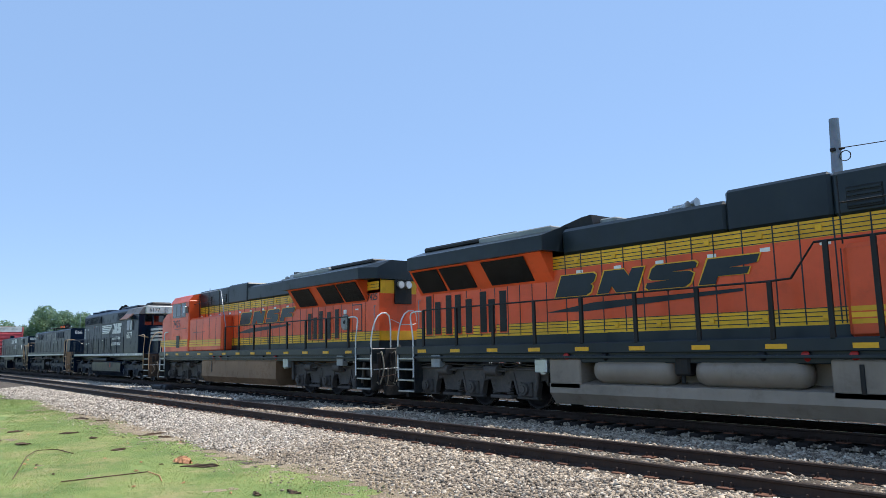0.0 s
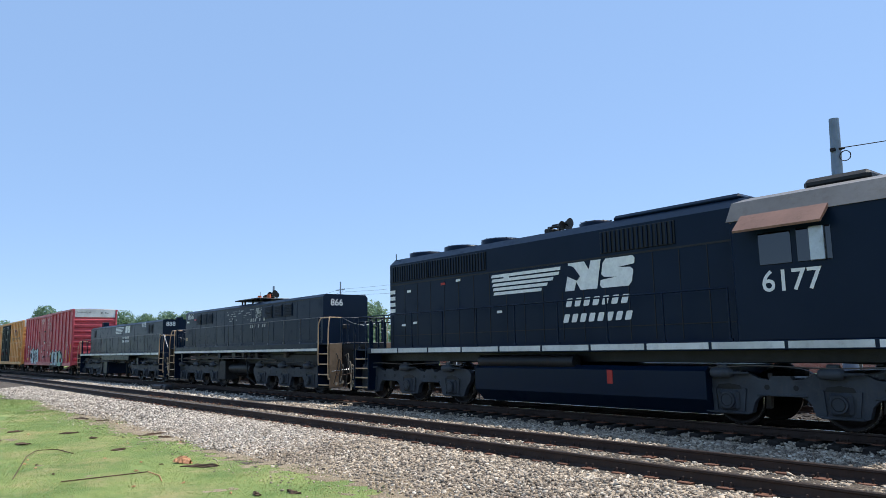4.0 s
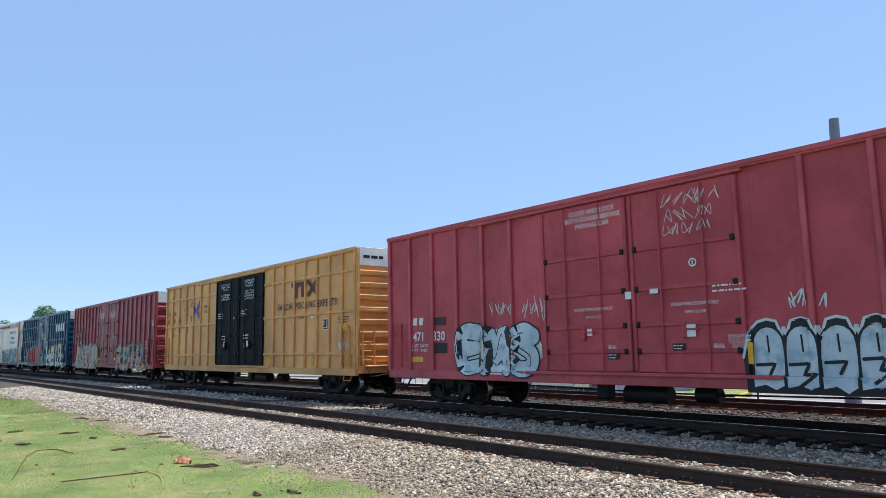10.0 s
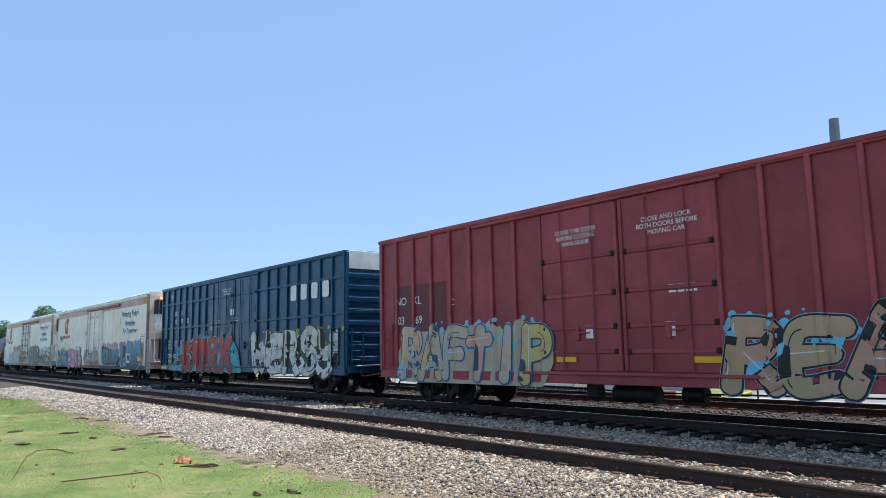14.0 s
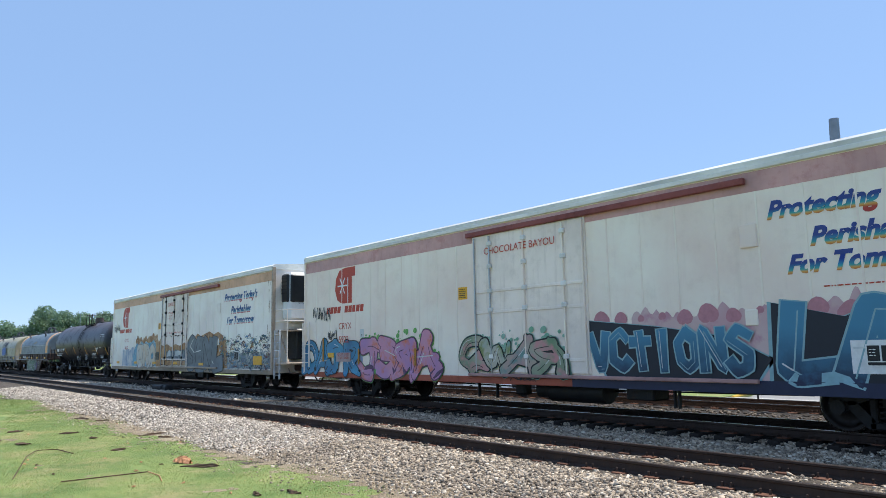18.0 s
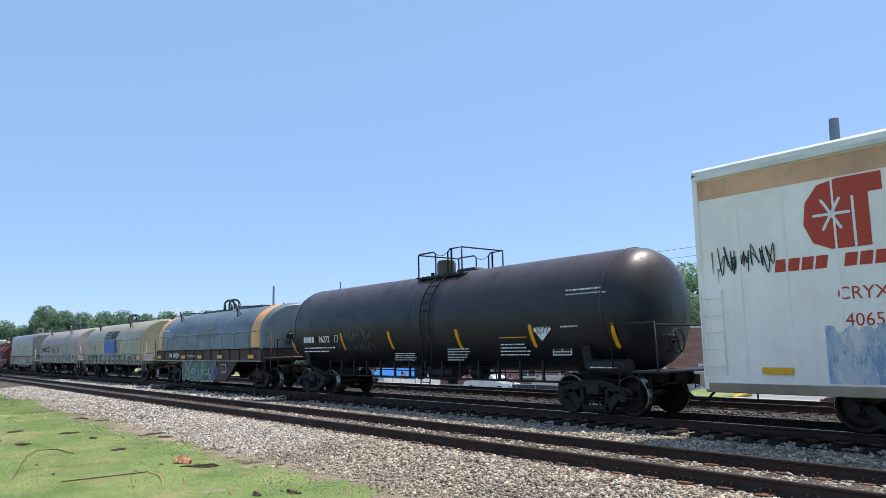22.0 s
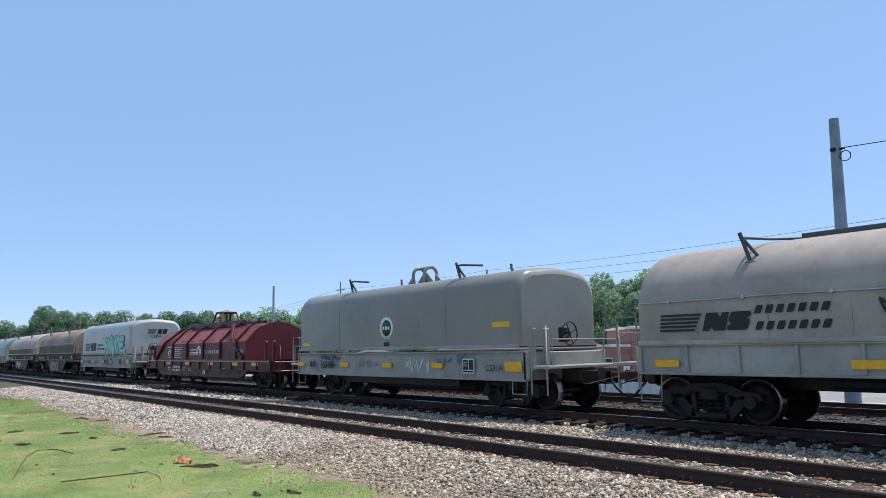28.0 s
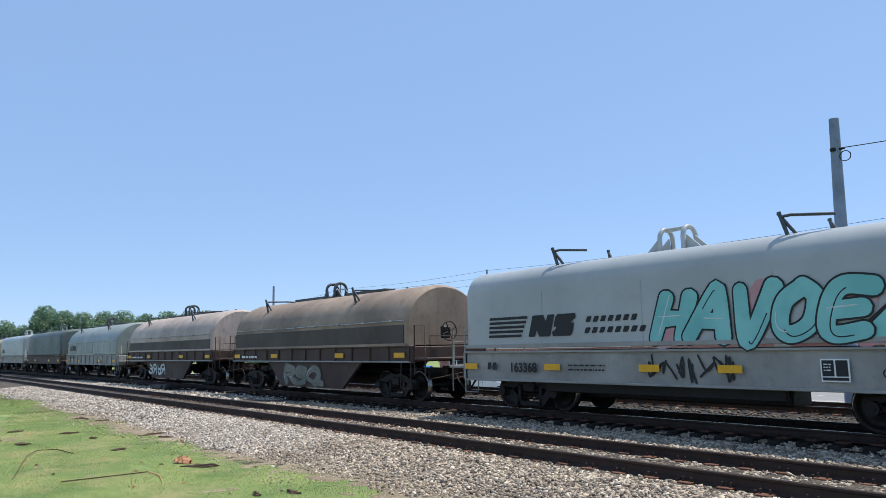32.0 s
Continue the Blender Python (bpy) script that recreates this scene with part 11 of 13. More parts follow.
    for a in (0.25, 0.5):
        part("end_lamp", Shape().box(u(h1), u(h1) + 0.04, a * 0.5 - 0.27, a * 0.5 - 0.11, deck + 0.55, deck + 0.7, 0.01), STEEL, car)
    if not worn:
        part("end_notice", B(u(hs) - 0.5, u(hs) - 0.3, -hy - 0.014, -hy, deck + 0.85, deck + 1.0), flat("pale notice", "#b8a48c"), car)
    for yy in (-1.45, 1.45):
        walkway_rail(car, x0 + 0.8, x1 - 0.8, yy, deck, 0.92 if worn else 1.0, RAILGREY, 1.37, 0.014)
        if worn:
            part("rail_brace", Shape().cyl((x0 + 0.85, yy * 1.46, deck + 0.7), (x0 + 1.57, yy * 1.46, deck + 0.02), 0.022, 6), GALV, car, "pale diagonal rail brace")
    slug_end(car, x0, -1, deck, in0, BROWN_STEP, 31 if worn else 32, RAILTAN)
    slug_end(car, x1, 1, deck, in1, NS_BLACK if not worn else RUST_STEP, 33 if worn else 34, RAILTAN)
    for a in axles_at:
        cast_truck(car, u(a), (-2.05, 0.0, 2.05), 0.508)
        part("bolster_beam", B(u(a) - 2.7, u(a) + 2.7, -1.05, 1.05, 1.0, deck - 0.38, 0.03), STEEL, car)
    part("centre_sill", B(u(axles_at[0]) + 2.7, u(axles_at[1]) - 2.7, -0.55, 0.55, 0.98, deck - 0.38, 0.03), STEEL, car)
    c = (axles_at[0] + axles_at[1]) / 2
    if not worn:
        rh = random.Random(88)
        for k in range(12):
            yy, z0 = -1.3 + 0.13 * k, rh.uniform(1.2, 1.6)
            xa, xb = x1 + 0.03, u(u1) + rh.uniform(0.25, 0.42)
            sag = rh.uniform(0.3, 1.0)
            part("jumper_hose", Shape().tube(bent([(xa, yy, z0), (xa + 0.14, yy - 0.08, z0 - 0.02), ((xa + xb) / 2 - 0.12, yy - 0.16, sag + 0.22), ((xa + xb) / 2 + 0.14, yy - 0.12, sag), (xb - 0.1, yy - 0.05, sag + 0.2), (xb, yy, z0 - 0.1)]), rh.uniform(0.011, 0.022), 6), rh.choice((RUBBER, RUBBER, COIL_HOSE, HOSE_PALE)), car)
        for yy in (-1.3, -1.24):
            part("jumper_hose", Shape().tube(bent([(x1 + 0.1, yy, 1.35), (x1 + 0.22, yy - 0.05, 1.1), (x1 + 0.5, yy - 0.08, 0.62), (x1 + 0.82, yy - 0.04, 0.42), (x1 + 0.95, yy, 0.5)]), 0.016, 6), HOSE_PALE, car, "pale looping hose")
        part("skirt_beam", B(u(-92.3), u(-86.3), -1.36, -1.28, 1.2, 1.5, 0.012), NS_BLACK, car)
        part("hose_coupling", Shape().cyl((u(u1) - 0.05, -1.15, 1.5), (u(u1) + 0.2, -1.2, 1.42), 0.05, 10), flat("red hose coupling", "#b3303a"), car)
        part("hung_equipment", Shape().box(u(-88.9), u(-88.0), -1.1, -0.3, 1.0, 1.25, 0.04).cyl((u(-87.9), -0.9, 1.1), (u(-87.2), -0.9, 1.1), 0.1, 10), STEEL, car)
        part("hanging_cable", Shape().tube([(u(-86.6), -1.2, 1.2), (u(-86.3), -1.25, 0.6), (u(-86.0), -1.2, 0.3), (u(-85.6), -1.15, 0.6)], 0.03, 5), RUBBER, car)
        part("ballast_box", B(u(-92.7), u(-91.75), -1.15, 1.15, 0.3, 1.25, 0.04), NS_BLACK, car)
        part("air_reservoir", Shape().cyl((u(-87.05), -1.0, 0.84), (u(-85.9), -1.0, 0.84), 0.15, 14), STEEL, car)
        part("drop_pipe", Shape().tube([(u(-87.1), -1.2, 1.25), (u(-87.1), -1.2, 0.26)], 0.035, 6), STEEL, car)
        part("hung_equipment", Shape().box(u(-86.8), u(-86.2), -0.9, -0.2, 0.62, 1.2, 0.05), STEEL, car)
        part("hanging_cable", Shape().tube([(u(-91.1), -1.2, 1.2), (u(-90.95), -1.22, 0.95), (u(-91.3), -1.2, 0.45), (u(-91.6), -1.1, 0.3)], 0.022, 5), RUBBER, car)
        part("roof_hatch", B(u(-92.5), u(-91.9), -0.4, 0.4, top, top + 0.1, 0.02), NS_BLACK, car)
        return car
    part("air_reservoir", Shape().cyl((u(c) - 1.1, -0.9, 0.85), (u(c) + 1.1, -0.9, 0.85), 0.22, 16), STEEL, car)
    part("traction_blower", Shape().cyl((u(c) + 1.2, -0.6, 0.8), (u(c) + 1.2, 0.4, 0.8), 0.4, 18), STEEL, car)
    part("equipment_rack", Shape().box(u(c) - 2.0, u(c) - 1.3, -1.2, -0.6, 0.35, 1.2, 0.03).box(u(c) - 2.1, u(c) - 2.0, -1.2, -1.1, 0.3, 1.3), STEEL, car)
    part("hanging_cable", Shape().tube([(u(c) + 1.0, -1.2, 1.2), (u(c) + 1.3, -1.25, 0.5), (u(c) + 1.9, -1.2, 0.25), (u(c) + 2.4, -1.15, 0.5)], 0.03, 5), RUBBER, car)
    return car


RAILGREY = paint("grey handrail steel", "#56585a", "#36332f", 0.4, 0.5, 0, 4.0)
slug("866", "black cabless booster unit with worn white lettering and a roof platform", -79.05, -61.4, -77.74, -63.5, 3.68, 1.84, (-75.2, -66.1), True, True, -63.5, 0.5, 0.85)
slug("888", "black cabless booster unit with white sill stripes", -99.2, -79.05, -97.0, -80.92, 3.48, 1.64, (-95.62, -83.38), False, False, -81.36, 0.85, 0.5)

# ------------------------------------------------------------------ ground and tracks
def grid_mesh(name, xs, ys, height, material):
    v = [(x, y, height(x, y)) for y in ys for x in xs]
    n = len(xs)
    f = [(j * n + i, j * n + i + 1, (j + 1) * n + i + 1, (j + 1) * n + i) for j in range(len(ys) - 1) for i in range(n - 1)]
    me = bpy.data.meshes.new(name)
    me.from_pydata(v, [], f)
    me.polygons.foreach_set("use_smooth", [True] * len(f))
    me.materials.append(material)
    return me


def spaced(lo, hi, fine_lo, fine_hi, step, coarse):
    out = list(np.arange(lo, fine_lo, coarse)) + list(np.arange(fine_lo, fine_hi, step)) + list(np.arange(fine_hi, hi + coarse, coarse))
    return [float(a) for a in out]


def ground_z(x, y):
    z = -0.34 + 0.05 * noise.noise((x * 0.25, y * 0.25, 1)) + 0.006 * noise.noise((x * 0.6, y * 0.6, 2))
    if y > 21:
        k = min(1.0, max(0.0, (y - 22.8) / 7.5))
        z = -0.48 - 1.55 * k * k * (3 - 2 * k) - 0.3 * min(1.0, max(0.0, (y - 44) / 10)) + 0.02 * noise.noise((x * 0.1, y * 0.1, 5))
    d = math.hypot(x, y)
    if d > 160:
        z -= min(2.0, (d - 160) * 0.004)
    return z


gx = spaced(-2400, 2400, -60, 30, 0.75, 120)
gy = spaced(-2400, 2400, -3, 60, 0.75, 120)
ground = tagged(new("ground", grid_mesh("ground", gx, gy, ground_z, GRASS)), "mown green lawn and open ground", "ground", kind="structure")


def bed_z(x, y):
    """Ballast shoulder: rises from the lawn, level under the tracks, falls behind them."""
    e0 = 6.15 + 0.35 * noise.noise((x * 0.22, 0, 4)) + 0.15 * noise.noise((x * 0.9, 0, 6))
    e1 = 22.3 + 0.3 * noise.noise((x * 0.2, 9, 4))
    top = -0.20
    if y < e0 + 1.7:
        k = max(-0.3, (y - e0) / 1.7)
        z = -0.33 + (top + 0.33) * max(0, k) ** 0.8 + (0.12 * k if k < 0 else 0)
    elif y > e1 - 1.2:
        z = top + (-0.47 - top) * min(1.2, (y - e1 + 1.2) / 1.2)
    else:
        z = top
        for c in (TRACK_Y - 1.45, (TRACK_Y + BACK_Y) / 2):
            z -= 0.09 * math.exp(-((y - c) / 0.75) ** 2)
    return z + 0.018 * noise.noise((x * 2.1, y * 2.1, 7)) + 0.012 * noise.noise((x * 6, y * 6, 8))


bx = spaced(-460, 120, -32, 6, 0.22, 4)
by = [float(a) for a in np.arange(5.5, 23.2, 0.2)]
bed_mesh = grid_mesh("ballast_bed", bx, by, bed_z, BALLAST)
# bed under the two far tracks: fouling plus painted-in train shade
bed_mesh.materials.append(FOUL_SHADED)
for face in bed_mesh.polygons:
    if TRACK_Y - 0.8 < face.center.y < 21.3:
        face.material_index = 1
bed = tagged(new("ballast_bed", bed_mesh), "grey crushed stone ballast bed under three tracks", "ballast", kind="structure")


def rail_profile(y):
    """Rail section about its centre, head at the top."""
    return [(y - 0.075, -0.172), (y + 0.075, -0.172), (y + 0.07, -0.158), (y + 0.012, -0.14), (y + 0.01, -0.05), (y + 0.034, -0.035), (y + 0.034, -0.008), (y + 0.026, -0.002),
            (y - 0.026, -0.002), (y - 0.034, -0.008), (y - 0.034, -0.035), (y - 0.01, -0.05), (y - 0.012, -0.14), (y - 0.07, -0.158)]


def track(name, label, y, z, polished, near, timber):
    t = new(name)
    t.location = (0, y, z)
    tagged(t, label, "railway track", kind="structure")
    for sg in (-1, 1):
        yy = sg * 0.7525
        r = part("rail", Shape().prism(rail_profile(yy), -460, 120), RAILSIDE, t, "rusty steel rail with a worn bright head")
        part("rail_head", Shape().box(-460, 120, yy - (0.03 if polished else 0.022), yy + (0.03 if polished else 0.022), -0.006, 0.0015, 0.002), RAILHEAD if polished else RAILDULL, r)
    tie = Shape().box(-0.115, 0.115, -1.3, 1.3, -0.36, -0.178, 0.02).mesh("tie", timber)
    plate = Shape()
    for sg in (-1, 1):
        plate.box(-0.1, 0.1, sg * 0.7525 - 0.19, sg * 0.7525 + 0.19, -0.178, -0.155, 0.006)
    plate = plate.mesh("tie_plate", PLATE)
    spike = Shape()
    for sg in (-1, 1):
        for q in (-1, 1):
            for e in (-1, 1):
                spike.box(q * 0.06 - 0.012, q * 0.06 + 0.012, sg * 0.7525 + e * 0.1 - 0.016, sg * 0.7525 + e * 0.1 + 0.016, -0.16, -0.095, 0.006)
    spike = spike.mesh("spikes", RAILSIDE)
    anchor = Shape()
    for sg in (-1, 1):
        anchor.box(-0.16, -0.12, sg * 0.7525 - 0.09, sg * 0.7525 + 0.09, -0.19, -0.13, 0.01)
    anchor = anchor.mesh("rail_anchor", RAILSIDE)
    rnd = random.Random(int(y * 100))
    a, b = near
    k = 0
    x = a
    while x < b:
        o = part("tie", tie, None, t, "", (x, rnd.uniform(-0.05, 0.05), rnd.uniform(-0.012, 0.004)))
        o.rotation_euler = (0, 0, rnd.uniform(-0.012, 0.012))
        part("tie_plate", plate, None, o)
        part("spikes", spike, None, o)
        if k % 2 == 0:
            part("rail_anchor", anchor, None, o)
        x += 0.53
        k += 1
    far = Shape()
    for lo, hi in ((-460 + 0.2, a - 0.3), (b + 0.3, 119)):
        x = lo
        while x < hi:
            far.box(x - 0.115, x + 0.115, -1.3, 1.3, -0.3, -0.18)
            x += 0.53
    tagged(part("far_ties", far, timber, t, "creosoted timber ties"), kind="stuff")
    return t


RAILDULL = paint("brown rail head", "#5f544c", "#7a5f4c", 0.4, 0.42, 0.6, 1.5, 0.08)
track("near_track", "empty railway track with rusty rails on weathered timber ties", NEAR_Y, -0.02, False, (-32.0, 4.0), TIE)
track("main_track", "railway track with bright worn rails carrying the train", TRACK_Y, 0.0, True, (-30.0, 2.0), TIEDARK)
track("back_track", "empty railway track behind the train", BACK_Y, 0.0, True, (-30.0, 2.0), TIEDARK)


def scatter_stones(name, label, count, area, size, seed, height, keep, material):
    """Loose crushed stones, each a small uneven block, in one mesh."""
    rng = np.random.default_rng(seed)
    ico = np.array([(a, b, c) for c in (-0.62, 0.62) for b in (-0.75, 0.75) for a in (-0.75, 0.75)])
    tri = np.array([(0, 2, 3), (0, 3, 1), (4, 5, 7), (4, 7, 6), (0, 1, 5), (0, 5, 4), (2, 6, 7), (2, 7, 3), (0, 4, 6), (0, 6, 2), (1, 3, 7), (1, 7, 5)])
    x0, x1, y0, y1 = area
    px, py = rng.uniform(x0, x1, count), rng.uniform(y0, y1, count)
    ok = np.array([a < -0.25 * b and a * a + b * b > 77 and keep(a, b) for a, b in zip(px, py)])
    px, py = px[ok], py[ok]
    n = len(px)
    pz = np.array([height(a, b) for a, b in zip(px, py)])
    sc = size * np.clip(rng.lognormal(0, 0.42, (n, 1)), 0.45, 2.1) * rng.uniform(0.6, 1.25, (n, 3))
    jit = 1 + rng.uniform(-0.6, 0.4, (n, 8, 3))
    pts = ico[None] * jit * sc[:, None, :] * np.array([1, 1, 0.8])
    a = rng.uniform(0, 6.283, n)
    ca, sa = np.cos(a)[:, None], np.sin(a)[:, None]
    tl = rng.uniform(-0.6, 0.6, n)[:, None]
    z2 = pts[:, :, 2] + tl * pts[:, :, 0]
    xr, yr = pts[:, :, 0] * ca - pts[:, :, 1] * sa, pts[:, :, 0] * sa + pts[:, :, 1] * ca
    v = np.stack([xr + px[:, None], yr + py[:, None], z2 + pz[:, None] + sc[:, 2:3] * 0.25], -1).reshape(-1, 3)
    f = (tri[None] + (np.arange(n) * 8)[:, None, None]).reshape(-1, 3)
    me = bpy.data.meshes.new(name)
    me.vertices.add(len(v))
    me.vertices.foreach_set("co", v.ravel())
    me.loops.add(len(f) * 3)
    me.loops.foreach_set("vertex_index", f.ravel())
    me.polygons.add(len(f))
    me.polygons.foreach_set("loop_start", np.arange(len(f)) * 3)
    me.polygons.foreach_set("loop_total", np.full(len(f), 3))
    me.update()
    me.materials.append(material)
    return tagged(new(name, me), label, "gravel", kind="stuff")


def off_track(x, y):
    for c in (NEAR_Y, TRACK_Y, BACK_Y):
        if abs(abs(y - c) - 0.7525) < 0.12:
            return False
        if abs(y - c) < 1.3:
            k = ((x + (32.0 if c == NEAR_Y else 30.0)) / 0.53 + 0.5) % 1.0
            if abs(k - 0.5) * 0.53 < 0.11:
                return random.random() < 0.1
    return True


def edge_y(x):
    return 6.15 + 0.35 * noise.noise((x * 0.22, 0, 4)) + 0.15 * noise.noise((x * 0.9, 0, 6))


def bed_top(x, y):
    for c in (NEAR_Y, TRACK_Y, BACK_Y):
        if abs(y - c) < 1.3:
            return -0.205 if c == NEAR_Y else -0.25
    return bed_z(x, y)


def lawn_edge(x, y):
    return y > edge_y(x) - 0.35 + 0.9 * random.random() ** 1.5


scatter_stones("ballast_stones", "loose beige-grey crushed stones beside the track", 40000, (-14.5, -3.0, 5.6, 8.3), 0.018, 1, bed_top, lambda x, y: lawn_edge(x, y) and random.random() < 1 - 0.75 * min(1.0, max(0.0, (-12.5 - x) / 2.0)), STONES)
scatter_stones("ballast_stones", "fresh pale grey crushed stones beside the track", 32000, (-21, -12.5, 5.6, 8.3), 0.0185, 8, bed_top, lambda x, y: lawn_edge(x, y) and random.random() < 0.3 + 0.7 * min(1.0, max(0.0, (-12.5 - x) / 2.0)), STONES_PALE)
scatter_stones("ballast_stones", "loose beige-grey crushed stones between the rails", 26000, (-22, -2, 8.1, 10.7), 0.019, 2, bed_top, off_track, STONES)
scatter_stones("ballast_stones", "beige-grey crushed stones between two tracks", 40000, (-24, -2.5, 10.6, 13.7), 0.021, 3, bed_top, off_track, STONES)
scatter_stones("ballast_stones", "far beige-grey crushed stones along the track", 24000, (-48, -21, 5.6, 8.3), 0.026, 4, bed_top, lawn_edge, STONES_PALE)
scatter_stones("ballast_stones", "far beige-grey crushed stones between two tracks", 13000, (-58, -26, 10.5, 13.7), 0.036, 5, bed_top, off_track, STONES_PALE)
scatter_stones("ballast_stones", "beige-grey crushed stones beyond the train", 9000, (-26, -4, 15.6, 22.0), 0.03, 7, bed_top, off_track, STONES_FOUL_SHADED)
scatter_stones("scattered_stones", "single stones and crumbs strewn over the lawn edge", 7000, (-30, -2, 4.6, 6.8), 0.015, 6, ground_z, lambda x, y: random.random() < ((y - 4.1) / 2.4) ** 2, STONES)


def blades(name, label, count, area, h, seed, keep, material):
    """Short grass blades, one thin triangle each."""
    rng = np.random.default_rng(seed)
    x0, x1, y0, y1 = area
    px, py = rng.uniform(x0, x1, count), rng.uniform(y0, y1, count)
    ok = np.array([keep(a, b) for a, b in zip(px, py)])
    px, py = px[ok], py[ok]
    n = len(px)
    pz = np.array([ground_z(a, b) for a, b in zip(px, py)])
    a = rng.uniform(0, 6.283, n)
    hh = h * rng.uniform(0.5, 1.4, n)
    w = 0.0045
    lx, ly = rng.uniform(-1.1, 1.1, n) * hh, rng.uniform(-1.1, 1.1, n) * hh
    v = np.stack([np.stack([px - w * np.cos(a), py - w * np.sin(a), pz - 0.01], -1), np.stack([px + w * np.cos(a), py + w * np.sin(a), pz - 0.01], -1), np.stack([px + lx, py + ly, pz + hh], -1)], 1).reshape(-1, 3)
    f = np.arange(n * 3).reshape(-1, 3)
    me = bpy.data.meshes.new(name)
    me.from_pydata([tuple(p) for p in v], [], [tuple(p) for p in f])
    me.materials.append(material)
    return tagged(new(name, me), label, "grass", kind="stuff")


BLADE = leaf_mat("grass blades", "#647a39", "#82924b")
STRAW = leaf_mat("dry grass straw", "#a8965c", "#cdbd86")


def bare(x, y):
    """Where the lawn is worn to dirt: along the ballast and in patches."""
    rag = 0.55 * noise.noise((x * 0.8, y * 0.8, 21)) + 0.45 * noise.noise((x * 3.1, y * 3.1, 22)) + 0.25 * noise.noise((x * 9.0, y * 9.0, 23))
    return max((y - edge_y(x) + 0.52 + 1.5 * rag), 2.4 * (rag - 0.42))


def lawn(x, y):
    if random.random() < min(0.85, 0.35 + 1.3 * bare(x, y)):
        return False
    return noise.noise((x * 0.5, y * 0.9, 12)) + 0.5 * noise.noise((x * 2.1, y * 2.1, 13)) > -0.7 and y < edge_y(x) + 0.3 and x > -3.2 * y - 14


def dirt_sheet():
    """Worn earth, a ragged sheet a few millimetres over the lawn."""
    step = 0.06
    v, f, at = [], [], {}
    for i in range(int(27 / step)):
        for j in range(int(5.4 / step)):
            x, y = -32 + i * step, 1.4 + j * step
            if y > edge_y(x) + 0.35 or x < -3.2 * y - 14 or bare(x, y) < -0.2:
                continue
            q = []
            for a, b in ((i, j), (i + 1, j), (i + 1, j + 1), (i, j + 1)):
                if (a, b) not in at:
                    at[(a, b)] = len(v)
                    px, py = -32 + a * step + 0.02 * noise.noise((a * 0.9, b * 0.9, 31)), 1.4 + b * step + 0.02 * noise.noise((a * 0.9, b * 0.9, 33))
                    v.append((px, py, max(ground_z(px, py), bed_z(px, py) if py > 5.6 else -9) + max(-0.03, min(0.007, 0.08 * bare(px, py)))))
                q.append(at[(a, b)])
            f.append(tuple(q))
    me = bpy.data.meshes.new("bare_dirt")
    me.from_pydata(v, [], f)
    me.materials.append(gravel_mat("dry brown earth", "#a08d72", "#6c5d4a", "#b3a285", 60.0, 0.5))
    tagged(new("bare_dirt", me), "dry brown earth showing through the lawn", "dirt", kind="structure")


dirt_sheet()
blades("grass", "short yellow-green grass blades of the lawn", 170000, (-30, -5, 1.2, 6.6), 0.015, 11, lawn, BLADE)
blades("grass", "short grass blades further along the lawn", 70000, (-52, -28, 2.5, 6.6), 0.034, 19, lambda x, y: y < edge_y(x) + 0.2 - 0.9 * random.random(), BLADE)
blades("grass", "dry straw lying in the lawn", 60000, (-28, -5, 1.2, 6.7), 0.018, 15, lambda x, y: y < edge_y(x) + 0.3 and random.random() < 0.25 + 0.75 * max(0.0, 1 - (edge_y(x) - y) / 1.6) + 1.6 * max(0.0, noise.noise((x * 0.7, y * 1.1, 41)) - 0.1), STRAW)
blades("grass", "taller weeds at the edge of the ballast", 4000, (-24, -5, 5.3, 7.0), 0.06, 12, lambda x, y: noise.noise((x * 0.9, y * 0.9, 14)) > 0.12 and abs(y - edge_y(x)) < 0.6, BLADE)
blades("grass", "weeds on the bank behind the tracks", 30000, (-40, -6, 23.5, 30.0), 0.16, 16, lambda x, y: noise.noise((x * 0.3, y * 0.3, 18)) > 0.0, BLADE)


# ------------------------------------------------------------------ behind the tracks: street, buildings, poles
BRICK = brick_mat("red brick wall", "#7c4438", "#8f5546", "#b5a596")
STUCCO = paint("grey beige siding", "#a39c8f", "#7c756a", 0.25, 0.8, 0, 1.0)
ROOF_GREY = paint("grey shingle roof", "#6f6c6a", "#4f4c4a", 0.4, 0.85, 0, 2.5, 0.4, 0.2)
TRIM_WHITE = paint("white trim paint", "#cfcdc6", "#8f8a80", 0.3, 0.6, 0, 2.0)
POLE_WOOD = paint("weathered grey pole timber", "#8391a0", "#5e6874", 0.45, 0.85, 0, 1.6, 0.6, 1.0)
WIRE = flat("black line wire", "#202326", 0.5)
CURB_YELLOW = flat("yellow kerb paint", "#d8b23a", 0.7)
BARK = paint("tree bark", "#4a3e32", "#2e261e", 0.5, 0.9, 0, 3.0, 0.8)
# leaf greens paled and blued: distance haze is put into the colour
LEAF_A = leaf_mat("mid green leaves with painted haze", "#7d9a7c", "#a0b898")
LEAF_B = leaf_mat("dark green leaves with painted haze", "#78947a", "#98b094")
LEAF_FAR = leaf_mat("distant leaves with painted haze", "#66846c", "#84a08a")
LEAF_C = leaf_mat("fresh green leaves with painted haze", "#83a07c", "#a8be9a")

street = tagged(new("street", grid_mesh("street", [float(a) for a in np.arange(-160, 60, 4)], [31.0, 34.0, 38.0, 42.0], lambda x, y: ground_z(x, y) + 0.012, ASPHALT)), "sun-bleached grey asphalt street below the railway", "street", kind="structure")
